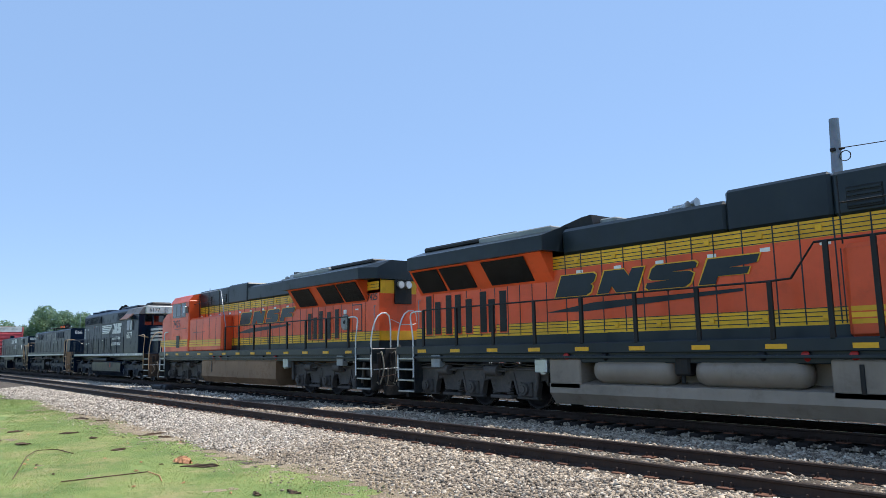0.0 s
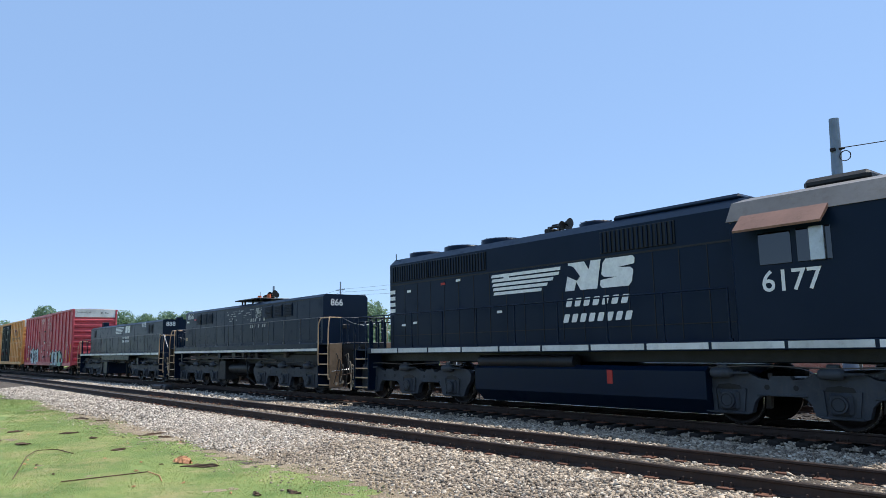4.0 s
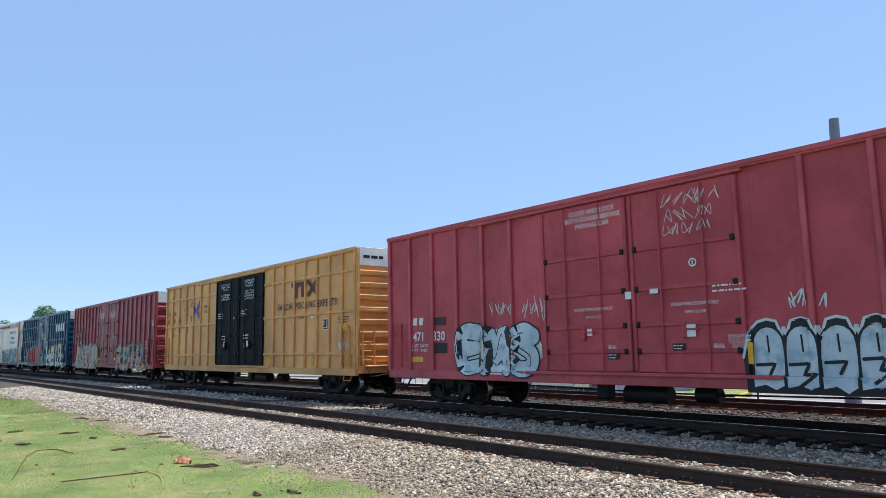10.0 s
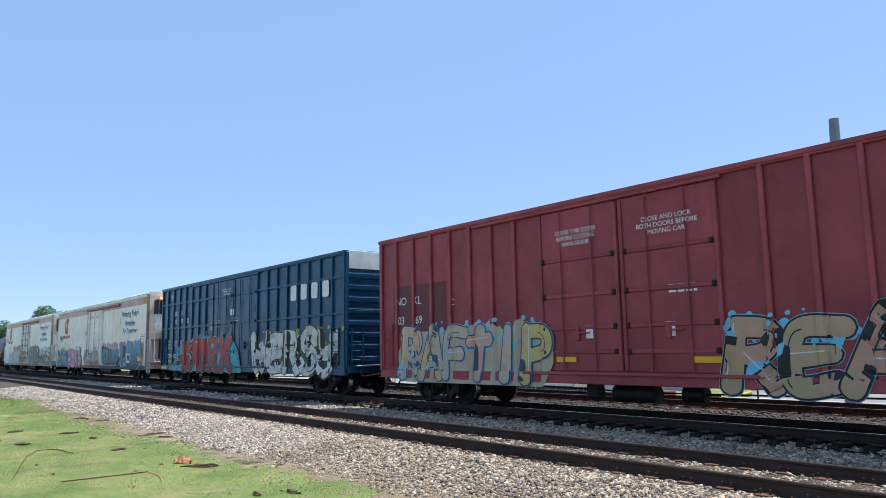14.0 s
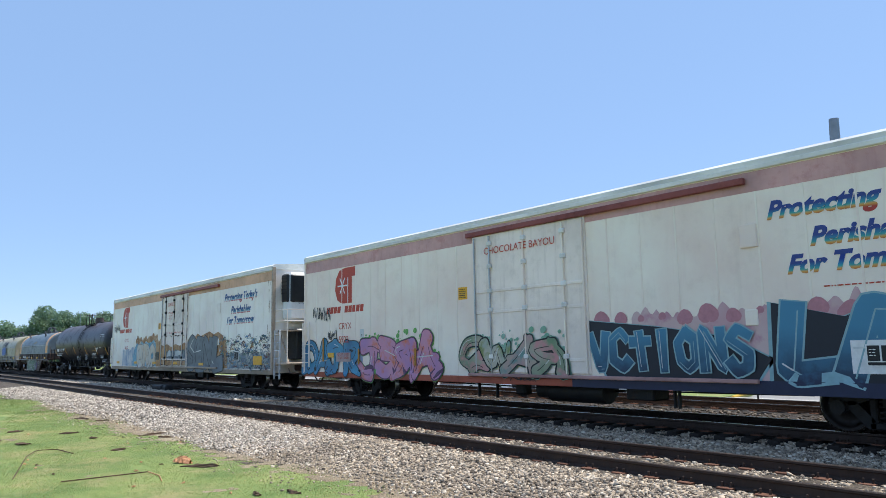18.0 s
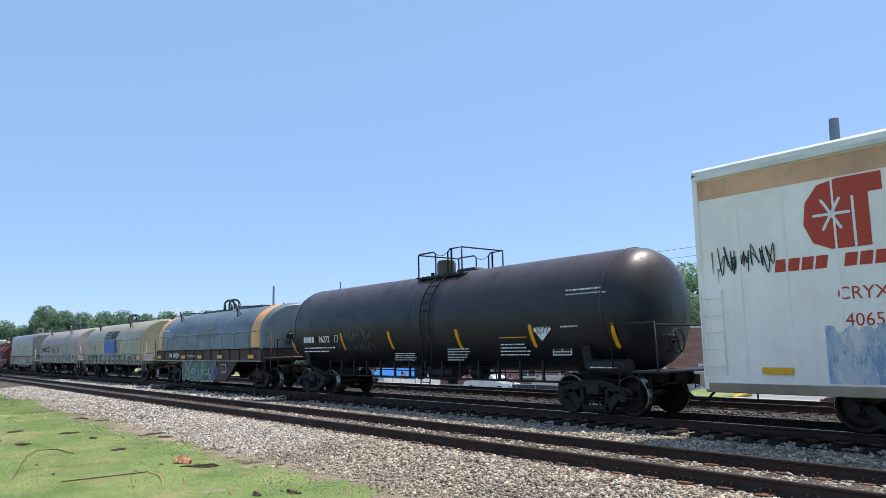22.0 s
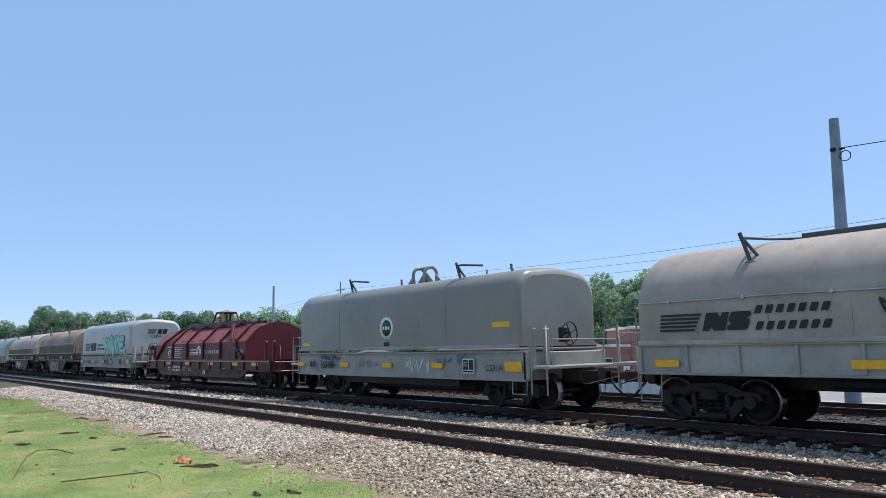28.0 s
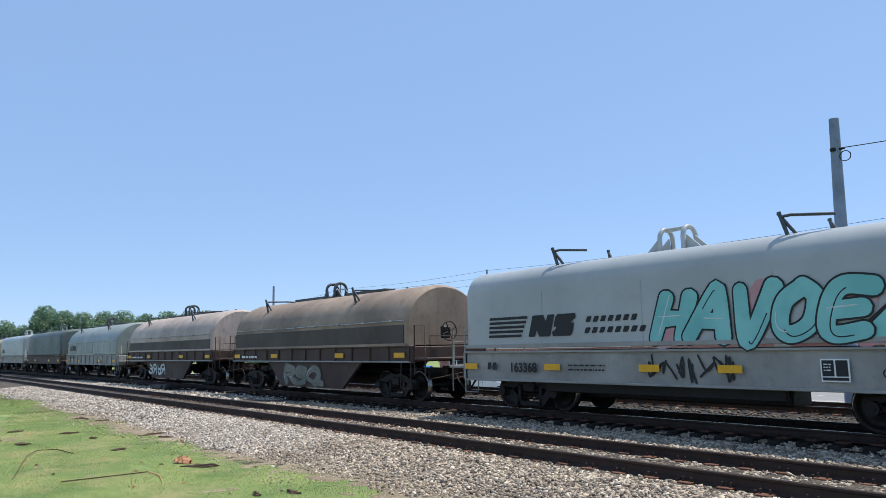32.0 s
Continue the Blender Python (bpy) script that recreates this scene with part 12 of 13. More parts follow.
lot = tagged(new("parking_lot", grid_mesh("parking_lot", [float(a) for a in np.arange(-112, 40, 4)], [46.0, 50.0, 56.0, 64.0, 72.0], lambda x, y: ground_z(x, y) + 0.012, ASPHALT)), "grey asphalt parking lot with white bay lines", "parking lot", kind="structure")
kerb = tagged(new("kerb", B(-60, 40, 42.4, 42.6, -2.2, -1.88, 0.02).mesh("kerb", CONCRETE)), "pale concrete kerb beside the street", "kerb", kind="structure")
walk_way = tagged(new("pavement", grid_mesh("pavement", [float(a) for a in np.arange(-160, 60, 4)], [42.6, 44.4, 46.0], lambda x, y: -1.9 - 0.1 * max(0, y - 44.4) / 1.6, CONCRETE)), "pale concrete pavement", "pavement", kind="structure")
gravel_strip = tagged(new("gravel_strip", grid_mesh("gravel_strip", [float(a) for a in np.arange(-160, 60, 3)], [22.2, 23.5, 25.0, 26.5], lambda x, y: ground_z(x, y) + 0.015, gravel_mat("pale gravel strip", "#c2baab", "#a39a8b", "#b0a48f", 12.0, 0.5))), "pale gravel service strip behind the tracks", "gravel", kind="structure")
for k in range(14):
    x = -40 + k * 2.7
    tagged(new("bay_line", B(x, x + 0.12, 50.0, 55.0, -2.5, -2.27).mesh("bay_line", flat("white road paint", "#cfcfc8", 0.8))), "white painted parking bay line", "road marking", "bay lines of the parking lot", "structure")


def window_unit(b, x, y, z, w, h, facing, glassm):
    """Frame, pane and sill set into a wall that faces -y or +x."""
    if facing == "y":
        win = part("window", Shape().box(x - w / 2, x + w / 2, y - 0.06, y + 0.04, z, z + h, 0.01), TRIM_WHITE, b)
        for k in (0, 1):
            part("pane", B(x - w / 2 + 0.07 + k * w / 2, x - 0.05 + k * w / 2, y - 0.075, y - 0.05, z + 0.08, z + h - 0.08), glassm, win)
        part("sill", B(x - w / 2 - 0.08, x + w / 2 + 0.08, y - 0.14, y, z - 0.08, z, 0.01), TRIM_WHITE, win)
    else:
        win = part("window", Shape().box(x - 0.04, x + 0.06, y - w / 2, y + w / 2, z, z + h, 0.01), TRIM_WHITE, b)
        part("pane", B(x + 0.05, x + 0.075, y - w / 2 + 0.07, y + w / 2 - 0.07, z + 0.08, z + h - 0.08), glassm, win)


WIN_GLASS = glass("dark window glass", "#1a2228")


def shop(name, label, x, y, w, d, z0, h, turn, awning):
    """Flat-roofed brick building with parapet, windows and a door."""
    b = new(name)
    b.location, b.rotation_euler = (x, y, 0), (0, 0, radians(turn))
    tagged(b, label, "building")
    part("wall", B(-w / 2, w / 2, 0, d, z0, z0 + h, 0.02), BRICK, b)
    part("parapet", B(-w / 2 - 0.1, w / 2 + 0.1, -0.1, d + 0.1, z0 + h, z0 + h + 0.22, 0.03), TRIM_WHITE, b)
    part("plinth", B(-w / 2 - 0.05, w / 2 + 0.05, -0.05, d + 0.05, z0, z0 + 0.5, 0.02), CONCRETE, b)
    n = max(2, int(w / 3.2))
    for k in range(n):
        xx = -w / 2 + (k + 0.5) * w / n
        if k == n // 2:
            dr = part("door", B(xx - 0.55, xx + 0.55, -0.06, 0.02, z0, z0 + 2.2, 0.01), TRIM_WHITE, b)
            part("pane", B(xx - 0.4, xx + 0.4, -0.08, -0.05, z0 + 1.0, z0 + 2.0), WIN_GLASS, dr)
        else:
            window_unit(b, xx, 0, z0 + 1.1, 1.5, 1.6, "y", WIN_GLASS)
        if awning:
            part("awning", Shape().prism([(0, z0 + 3.0), (-1.1, z0 + 2.5), (-1.1, z0 + 2.4), (0, z0 + 2.8)], xx - 1.0, xx + 1.0), TRIM_WHITE, b)
    part("roof_vent", B(-w / 4, -w / 4 + 0.9, d / 2, d / 2 + 0.9, z0 + h, z0 + h + 0.9, 0.05), GALV, b)
    return b


def house(name, label, x, y, w, d, z0, h, rise, turn, wall_m):
    b = new(name)
    b.location, b.rotation_euler = (x, y, 0), (0, 0, radians(turn))
    tagged(b, label, "house")
    part("wall", B(-w / 2, w / 2, -d / 2, d / 2, z0, z0 + h, 0.02), wall_m, b)
    o = 0.45
    s = Shape()
    v = [(-w / 2 - o, -d / 2 - o, z0 + h), (w / 2 + o, -d / 2 - o, z0 + h), (w / 2 + o, d / 2 + o, z0 + h), (-w / 2 - o, d / 2 + o, z0 + h), (-w / 2 + d * 0.4, 0, z0 + h + rise), (w / 2 - d * 0.4, 0, z0 + h + rise)]
    s.add(v, [(0, 1, 5, 4), (1, 2, 5), (2, 3, 4, 5), (3, 0, 4), (3, 2, 1, 0)])
    r = part("roof", s, ROOF_GREY, b)
    part("eave", B(-w / 2 - o, w / 2 + o, -d / 2 - o, d / 2 + o, z0 + h - 0.16, z0 + h - 0.005, 0.02), TRIM_WHITE, r)
    part("chimney", B(w / 5, w / 5 + 0.6, 0.3, 0.9, z0 + h, z0 + h + rise + 0.5, 0.03), BRICK, r)
    for lev in range(max(1, int(h / 2.8))):
        n = max(2, int(w / 2.6))
        for k in range(n):
            window_unit(b, -w / 2 + (k + 0.5) * w / n, -d / 2, z0 + 0.9 + lev * 2.8, 0.95, 1.4, "y", WIN_GLASS)
        window_unit(b, w / 2, 0, z0 + 0.9 + lev * 2.8, 0.95, 1.4, "x", WIN_GLASS)
    return b


shop("brick_building", "low red brick building with a white parapet", -33.5, 55.5, 12.0, 9.0, -2.3, 5.2, 51.0, False)
shop("brick_shop", "small red brick shop with white awnings", -24.0, 70.0, 11.0, 8.0, -2.35, 4.3, 48.0, True)
shop("brick_warehouse", "long low red brick warehouse behind a pale fence", -44.0, 47.5, 20.0, 8.0, -2.2, 3.6, 30.0, False)
house("house", "grey beige two-storey house with a hipped shingle roof", -36.8, 82.0, 6.0, 6.0, -2.4, 8.0, 1.5, 48.0, STUCCO)
house("house", "low brick house with a grey shingle roof", -24.5, 80.5, 9.0, 8.0, -2.4, 4.2, 2.0, 44.0, BRICK)
house("house", "white bungalow with a grey shingle roof beyond the street", -62.0, 70.0, 11.0, 8.0, -2.4, 3.4, 1.8, 40.0, TRIM_WHITE)

# picket fence in front of the warehouse
PICKET = paint("weathered grey-white planks", "#a9b0b4", "#7c8286", 0.4, 0.8, 0, 2.0, 0.3, 0.6)
fence = new("fence")
tagged(fence, "grey-white weathered plank fence beside the street", "fence")
fence.location, fence.rotation_euler = (-32.0, 40.0, -2.05), (0, 0, radians(2))
picket = Shape().prism([(-0.062, 0), (0.062, 0), (0.062, 1.2), (-0.062, 1.2)], -0.01, 0.01, axis="y").mesh("picket", PICKET)
for k in range(35):
    part("picket", picket, None, fence, "", (k * 0.13, random.uniform(-0.01, 0.01), random.uniform(-0.02, 0.03) + 0.004 * k))
for z in (0.3, 0.9):
    part("fence_rail", B(0, 4.5, 0.012, 0.05, z, z + 0.08, 0.005), PICKET, fence)
for k in range(3):
    part("fence_post", B(k * 2.2 - 0.05, k * 2.2 + 0.05, 0.05, 0.15, 0, 1.25, 0.01), PICKET, fence)
low_fence = tagged(new("screen_fence"), "low mesh fence with painted-in shade and thin pale posts beside the street", "fence")
low_fence.location = (-44.4, 40.1, -2.05)
# added solid panel whose dark grey paints the shade behind the mesh
part("screen", B(0, 12.3, -0.012, 0.012, 0.04, 0.74, 0.003), flat("fence screen with painted shade", "#3c4044", 0.8), low_fence)
part("top_rail", Shape().tube([(0, 0, 0.78), (12.3, 0, 0.78)], 0.02, 6), GALV, low_fence)
for k in range(7):
    part("fence_post", Shape().cyl((k * 2.05, -0.03, 0), (k * 2.05, -0.03, 0.82), 0.025, 6), GALV, low_fence)
shed = tagged(new("shed"), "small shed with a grey gabled roof and cream gable", "shed")
shed.location = (-37.4, 42.0, -2.05)
CREAM_BOARD = paint("cream board siding", "#d8c49a", "#8f8468", 0.2, 0.8, 0, 1.4)
part("wall", Shape().prism([(-0.9, 0), (0.9, 0), (0.9, 0.75), (0, 1.3), (-0.9, 0.75)], -2.0, 1.9), CREAM_BOARD, shed)
part("roof", Shape().prism([(-1.1, 0.66), (0, 1.36), (1.1, 0.66), (1.1, 0.72), (0, 1.42), (-1.1, 0.72)], -2.15, 2.0), ROOF_GREY, shed)
part("door", B(1.9, 1.93, -0.3, 0.3, 0.02, 0.7), TRIM_WHITE, shed)
road_sign_green = tagged(new("street_sign"), "two green street sign plates on a thin steel post", "road sign")
road_sign_green.location, road_sign_green.rotation_euler = (-33.5, 39.9, -2.05), (0, 0, radians(35))
part("post", Shape().cyl((0, 0, 0), (0, 0, 2.4), 0.03, 8), GALV, road_sign_green)
SIGN_GREEN = flat("green sign sheeting", "#1f8a62", 0.5)
for z, w, h in ((1.62, 0.24, 0.26), (2.02, 0.24, 0.16), (2.26, 0.2, 0.1)):
    pl = part("plate", B(-w, w, -0.05, -0.035, z - h, z + h * 0.7, 0.01), SIGN_GREEN, road_sign_green)
    part("sign_panel", B(-w * 0.5, w * 0.5, -0.058, -0.05, z - h * 0.6, z + h * 0.2), TRIM_WHITE, pl)
for k in range(3):
    post = tagged(new("bollard"), "dark steel bollard beside the street", "bollard", "bollards beside the street")
    post.location = (-22.0 + k * 3.2, 30.5, -1.95)
    part("shaft", Shape().cyl((0, 0, 0), (0, 0, 0.95), 0.09, 12).lathe([(0.09, 0.95), (0.07, 1.0), (0.01, 1.02)], (0, 0, 0), "z", 12), STEEL, post)
kb = tagged(new("parking_kerb", B(-2.6, 2.6, -0.1, 0.1, 0, 0.16, 0.04).mesh("parking_kerb", CURB_YELLOW)), "yellow painted parking kerb", "kerb")
kb.location, kb.rotation_euler = (-25.6, 46.8, -1.96), (0, 0, radians(106))
verge = tagged(new("grass_verge", Shape().prism([(-28.6, 42.7), (-25.2, 43.4), (-26.6, 50.0), (-29.3, 54.5), (-31.0, 50.0)], -2.6, -1.87, axis="z").mesh("grass_verge", GRASS)), "raised green lawn verge before the brick wall", "lawn", kind="structure")
for k, (x, y) in enumerate(((-33.5, 43.4), (-32.6, 43.7))):
    sign = tagged(new("road_sign"), "white route sign on a thin steel post", "road sign", "route signs beside the street")
    sign.location, sign.rotation_euler = (x, y, -2.0), (0, 0, radians(35))
    part("post", Shape().cyl((0, 0, 0), (0, 0, 2.2), 0.03, 8), GALV, sign)
    for z in (1.25, 1.8):
        pl = part("plate", B(-0.22, 0.22, -0.05, -0.035, z - 0.2, z + 0.24, 0.01), TRIM_WHITE, sign)
        if k == 0 and z > 1.5:
            lettering("78", 0, -0.056, z, 0.18, BLACK, sign)
        else:
            part("arrow", B(-0.03, 0.03, -0.056, -0.05, z - 0.1, z + 0.12), BLACK, sign)
NAVY = flat("navy cloth", "#24356c")


def small_flag(x, y, z, turn):
    flag = tagged(new("flag"), "small striped flag on a short pole stuck in the ground", "flag", "small flags along the street")
    flag.location, flag.rotation_euler = (x, y, z), (0, 0, radians(turn))
    part("pole", Shape().cyl((0, 0, 0), (0, 0, 1.65), 0.015, 6), TRIM_WHITE, flag)
    for k in range(7):
        part("stripe", Shape().prism([(0.02, 0.95 + k * 0.085), (0.24, 0.9 + k * 0.085), (0.42, 0.78 + k * 0.085), (0.42, 0.865 + k * 0.085), (0.24, 0.985 + k * 0.085), (0.02, 1.035 + k * 0.085)], -0.012, 0.012, axis="y"), RED if k % 2 == 0 else TRIM_WHITE, flag)
    part("canton", B(0.02, 0.2, -0.016, 0.016, 1.28, 1.55), NAVY, flag)


for x, y, z, turn in ((-27.2, 44.0, -1.87, 35), (-40.8, 39.8, -2.05, 20), (-55.1, 39.8, -2.05, 50)):
    small_flag(x, y, z, turn)
lamp_post = tagged(new("bollard"), "tall black steel post at the lot entrance", "bollard", "bollards beside the street")
lamp_post.location = (-23.05, 44.0, -2.0)
part("shaft", Shape().cyl((0, 0, 0), (0, 0, 2.1), 0.06, 10).lathe([(0.1, 2.1), (0.12, 2.2), (0.03, 2.3)], (0, 0, 0), "z", 10), STEEL, lamp_post)
board = tagged(new("notice_board"), "white notice board beside the fence end", "sign")
board.location, board.rotation_euler = (-30.0, 44.2, -2.0), (0, 0, radians(35))
part("panel", B(-0.3, 0.3, -0.06, 0.0, 0.95, 2.2, 0.02), TRIM_WHITE, board)
part("leg", B(-0.05, 0.05, -0.05, 0.0, 0, 0.95), GALV, board)
planter = tagged(new("planter"), "low brown planter box with a green shrub", "planter")
planter.location, planter.rotation_euler = (-29.2, 43.6, -1.92), (0, 0, radians(30))
part("box", B(-0.9, 0.5, -0.3, 0.3, 0, 0.35, 0.03), BRICK, planter)


# ------------------------------------------------------------------ vehicles on the street
TYRE = paint("tyre rubber", "#17171a", "#3a3632", 0.3, 0.85, 0, 5.0)


def vehicle(name, label, x, y, z, turn, body, l, w, h, kind):
    v = new(name)
    tagged(v, label, "car")
    v.location, v.rotation_euler = (x, y, z), (0, 0, radians(turn))
    a = l / 2
    if kind == "sedan":
        low = [(-a, 0.35), (-a + 0.05, 0.75), (-a + 0.25, 0.95), (-a + 1.1, 1.0), (a - 1.5, 0.95), (a - 0.2, 0.78), (a, 0.6), (a - 0.02, 0.3), (a - 0.3, 0.22), (-a + 0.3, 0.22)]
        top = [(-a + 0.75, 0.98), (-a + 1.35, h - 0.06), (-a + 1.9, h), (0.25, h), (0.65, h - 0.08), (a - 1.35, 0.95)]
    elif kind == "van":
        low = [(-a, 0.4), (-a, 1.05), (a - 1.3, 1.05), (a - 0.15, 0.9), (a, 0.65), (a - 0.05, 0.3), (a - 0.4, 0.25), (-a + 0.2, 0.25)]
        top = [(-a + 0.02, 1.03), (-a + 0.12, h - 0.1), (-a + 0.4, h), (0.6, h), (1.0, h - 0.1), (a - 1.1, 1.0)]
    else:
        low = [(-a, 0.45), (-a, 1.1), (a - 1.4, 1.1), (a - 0.2, 1.02), (a, 0.8), (a - 0.05, 0.36), (a - 0.4, 0.3), (-a + 0.2, 0.3)]
        top = [(-a + 0.06, 1.08), (-a + 0.4, h - 0.06), (-a + 0.8, h), (0.3, h), (0.7, h - 0.08), (a - 1.4, 1.08)]
    bd = part("body", Shape().prism(low, -w / 2, w / 2, axis="y"), body, v)
    cabin = part("cabin", Shape().prism(top, -w / 2 + 0.1, w / 2 - 0.1, axis="y"), body, v)
    c1 = top[-1][0]
    zt = h - 0.12
    for sg in (-1, 1):
        yy = sg * (w / 2 - 0.1)
        x0, x1 = top[1][0] + 0.12, top[3][0] + 0.1
        m = (x0 + x1) / 2
        for q0, q1 in ((x0, m - 0.05), (m + 0.05, x1)):
            part("side_window", B(q0, q1, yy, yy + sg * 0.012, 1.05 if kind != "sedan" else 1.0, zt, 0.004), CAB_GLASS, cabin)
        part("door_seam", B(m - 0.01, m + 0.01, sg * w / 2, sg * (w / 2 + 0.006), 0.35, 0.95), STEEL, bd)
        part("door_handle", B(m - 0.35, m - 0.15, sg * w / 2, sg * (w / 2 + 0.03), 0.82, 0.86, 0.008), GALV, bd)
        part("mirror", B(a - 1.75, a - 1.55, sg * (w / 2 - 0.02), sg * (w / 2 + 0.16), 0.98, 1.12, 0.03), body, bd)
        part("headlight", B(a - 0.25, a - 0.03, sg * (w / 2 - 0.45), sg * (w / 2 - 0.05), 0.6, 0.75, 0.03), LAMP_GLASS, bd)
        part("tail_light", B(-a - 0.01, -a + 0.12, sg * (w / 2 - 0.4), sg * (w / 2 + 0.005), 0.7, 0.88, 0.02), RED, bd)
        for xx in (-a + 0.85, a - 0.85):
            wh = part("wheel", shared("tyre", lambda: Shape().lathe([(0.2, -0.1), (0.3, -0.11), (0.325, -0.08), (0.325, 0.08), (0.3, 0.11), (0.2, 0.1)], (0, 0, 0), "y", 24).mesh("wheel", TYRE)), None, v, "", (xx, sg * (w / 2 - 0.1), 0.325))
            part("rim", shared("rim", lambda: Shape().lathe([(0.03, -0.112), (0.12, -0.105), (0.2, -0.1), (0.2, 0.1), (0.12, 0.105), (0.03, 0.112)], (0, 0, 0), "y", 16).mesh("rim", GALV)), None, wh)
    part("windshield", Shape().add([(top[3][0] + 0.1, -w / 2 + 0.2, h - 0.03), (top[3][0] + 0.1, w / 2 - 0.2, h - 0.03), (c1 + 0.02, w / 2 - 0.14, 1.02), (c1 + 0.02, -w / 2 + 0.14, 1.02)], [(0, 1, 2, 3)]), CAB_GLASS, cabin)
    part("number_plate", B(-a - 0.015, -a + 0.01, -0.25, 0.25, 0.5, 0.62), TRIM_WHITE, bd)
    return v


CAR_RED = paint("bright red car paint", "#b3202c", "#8a1a22", 0.1, 0.25, 0, 1.0, 0.0, 0.1, 0.03, 0.8)
CAR_WHITE = paint("white car paint", "#d8dadb", "#a8a8a4", 0.1, 0.25, 0, 1.0, 0.0, 0.1, 0.03, 0.8)
CAR_DARK = paint("dark grey car paint", "#2a2d31", "#4a4a4a", 0.15, 0.25, 0, 1.0, 0.0, 0.1, 0.03, 0.8)
vehicle("parked_sedan", "dark grey sedan parked in the lot", -14.2, 52.0, -2.32, 158, CAR_DARK, 4.6, 1.8, 1.45, "sedan")
vehicle("parked_minivan", "dark minivan parked behind the sedan", -15.8, 56.6, -2.32, 158, CAR_DARK, 4.9, 1.95, 1.75, "van")
vehicle("parked_suv", "white sport utility car parked far in the lot", -33.0, 88.0, -2.36, 30, CAR_WHITE, 4.7, 1.9, 1.8, "suv")
white_car = vehicle("passing_suv", "white sport utility car driving along the street", -24.3, 37.0, -2.03, 0, CAR_WHITE, 4.6, 1.85, 1.6, "suv")
dark_car = vehicle("passing_car", "dark grey sedan driving along the street", -15.3, 34.0, -2.03, 180, CAR_DARK, 4.6, 1.8, 1.45, "sedan")
dark_car_two = vehicle("passing_car", "dark grey sedan following along the street", -25.6, 37.0, -2.03, 0, CAR_DARK, 4.5, 1.8, 1.45, "sedan")
vehicle("parked_sedan", "white sedan parked by the warehouse", -43.0, 40.0, -2.03, 10, CAR_WHITE, 4.5, 1.8, 1.45, "sedan")
vehicle("parked_sedan", "dark sedan parked near the brick building", -37.0, 46.0, -2.1, 100, CAR_DARK, 4.5, 1.8, 1.45, "sedan")
white_car_two = vehicle("passing_suv", "white sport utility car driving along the far lane", -18.3, 39.6, -2.03, 180, CAR_WHITE, 4.9, 1.9, 1.75, "suv")
red_car = vehicle("passing_car", "bright red sedan driving along the street", -26.0, 37.0, -2.03, 0, CAR_RED, 4.4, 1.78, 1.45, "sedan")

toy = tagged(new("inflatable"), "round yellow and blue inflatable beside the lot", "inflatable")
toy.location = (-46.0, 41.0, -1.95)
part("yellow_lobe", Shape().lathe([(0.05, 0.0), (0.5, 0.1), (0.7, 0.6), (0.45, 1.1), (0.05, 1.25)], (0, 0, 0), "z", 18), flat("yellow vinyl", "#e0a81c", 0.35), toy)
part("blue_lobe", Shape().lathe([(0.05, 0.0), (0.5, 0.1), (0.72, 0.6), (0.45, 1.15), (0.05, 1.3)], (0.9, 0.9, 0), "z", 18), flat("blue vinyl", "#1f5fc0", 0.35), toy)
can = tagged(new("canopy_tent"), "wide blue canvas canopy beside the lot", "canopy")
can.location = (-57.0, 42.0, -1.98)
BLUE_CANVAS = flat("blue canvas", "#2f7fcb", 0.7)
part("canopy", Shape().prism([(-1.9, 0.95), (0, 1.9), (1.9, 0.95), (1.9, 1.0), (0, 1.96), (-1.9, 1.0)], -3.9, 3.7), BLUE_CANVAS, can)
part("valance", B(-3.9, 3.7, -1.92, -1.89, 0.8, 1.0), BLUE_CANVAS, can)
for a in (-3.8, 0.0, 3.6):
    for b in (-1.8, 1.8):
        part("leg", Shape().cyl((a, b, 0), (a, b, 0.98), 0.03, 6), GALV, can)
house("white_office", "small white building with dark windows beside the lot", -71.5, 48.0, 6.0, 5.0, -2.3, 2.9, 1.0, 20.0, TRIM_WHITE)


# ------------------------------------------------------------------ poles and wires
def utility_pole(label, x, y, z0, h, r0, r1, arms, lean=(0, 0)):
    p = new("utility_pole")
    tagged(p, label, "utility pole", "utility poles and lines")
    p.location = (x, y, z0)
    part("shaft", Shape().cyl((0, 0, 0), (lean[0], lean[1], h), r0, 20, r1), POLE_WOOD, p)
    for z, w in arms:
        arm = part("crossarm", B(-w / 2, w / 2, -0.06, 0.06, z, z + 0.12, 0.01), POLE_WOOD, p)
        for q in (-0.46, -0.2, 0.2, 0.46):
            part("insulator", Shape().lathe([(0.03, z + 0.12), (0.06, z + 0.16), (0.05, z + 0.24), (0.02, z + 0.28)], (q * w, 0, 0), "z", 8), STEEL, arm)
        part("brace", Shape().tube([(-w * 0.3, 0.05, z), (0, 0.1, z - 0.6), (w * 0.3, 0.05, z)], 0.02, 5), STEEL, arm)
    return p


big = utility_pole("tall weathered grey utility pole beside the back track", -8.88, 22.3, -0.6, 8.7, 0.225, 0.135, (), (0.3, -0.25))
part("bracket", Shape().cyl((0.25, -0.25, 7.75), (0.54, -0.3, 7.75), 0.03, 6).box(0.17, 0.32, -0.42, -0.1, 7.7, 7.8, 0.01), STEEL, big)
pts = [(0.54 + 0.15 * math.cos(a), -0.3, 7.52 + 0.15 * math.sin(a)) for a in [k * 0.4 for k in range(17)]]
part("cable_loop", Shape().tube(pts, 0.014, 5), WIRE, big, "coil of spare black cable")
utility_pole("far utility pole with two crossarms", -65.9, 61.0, -2.4, 13.6, 0.17, 0.11, ((12.6, 2.6), (11.5, 2.2)))
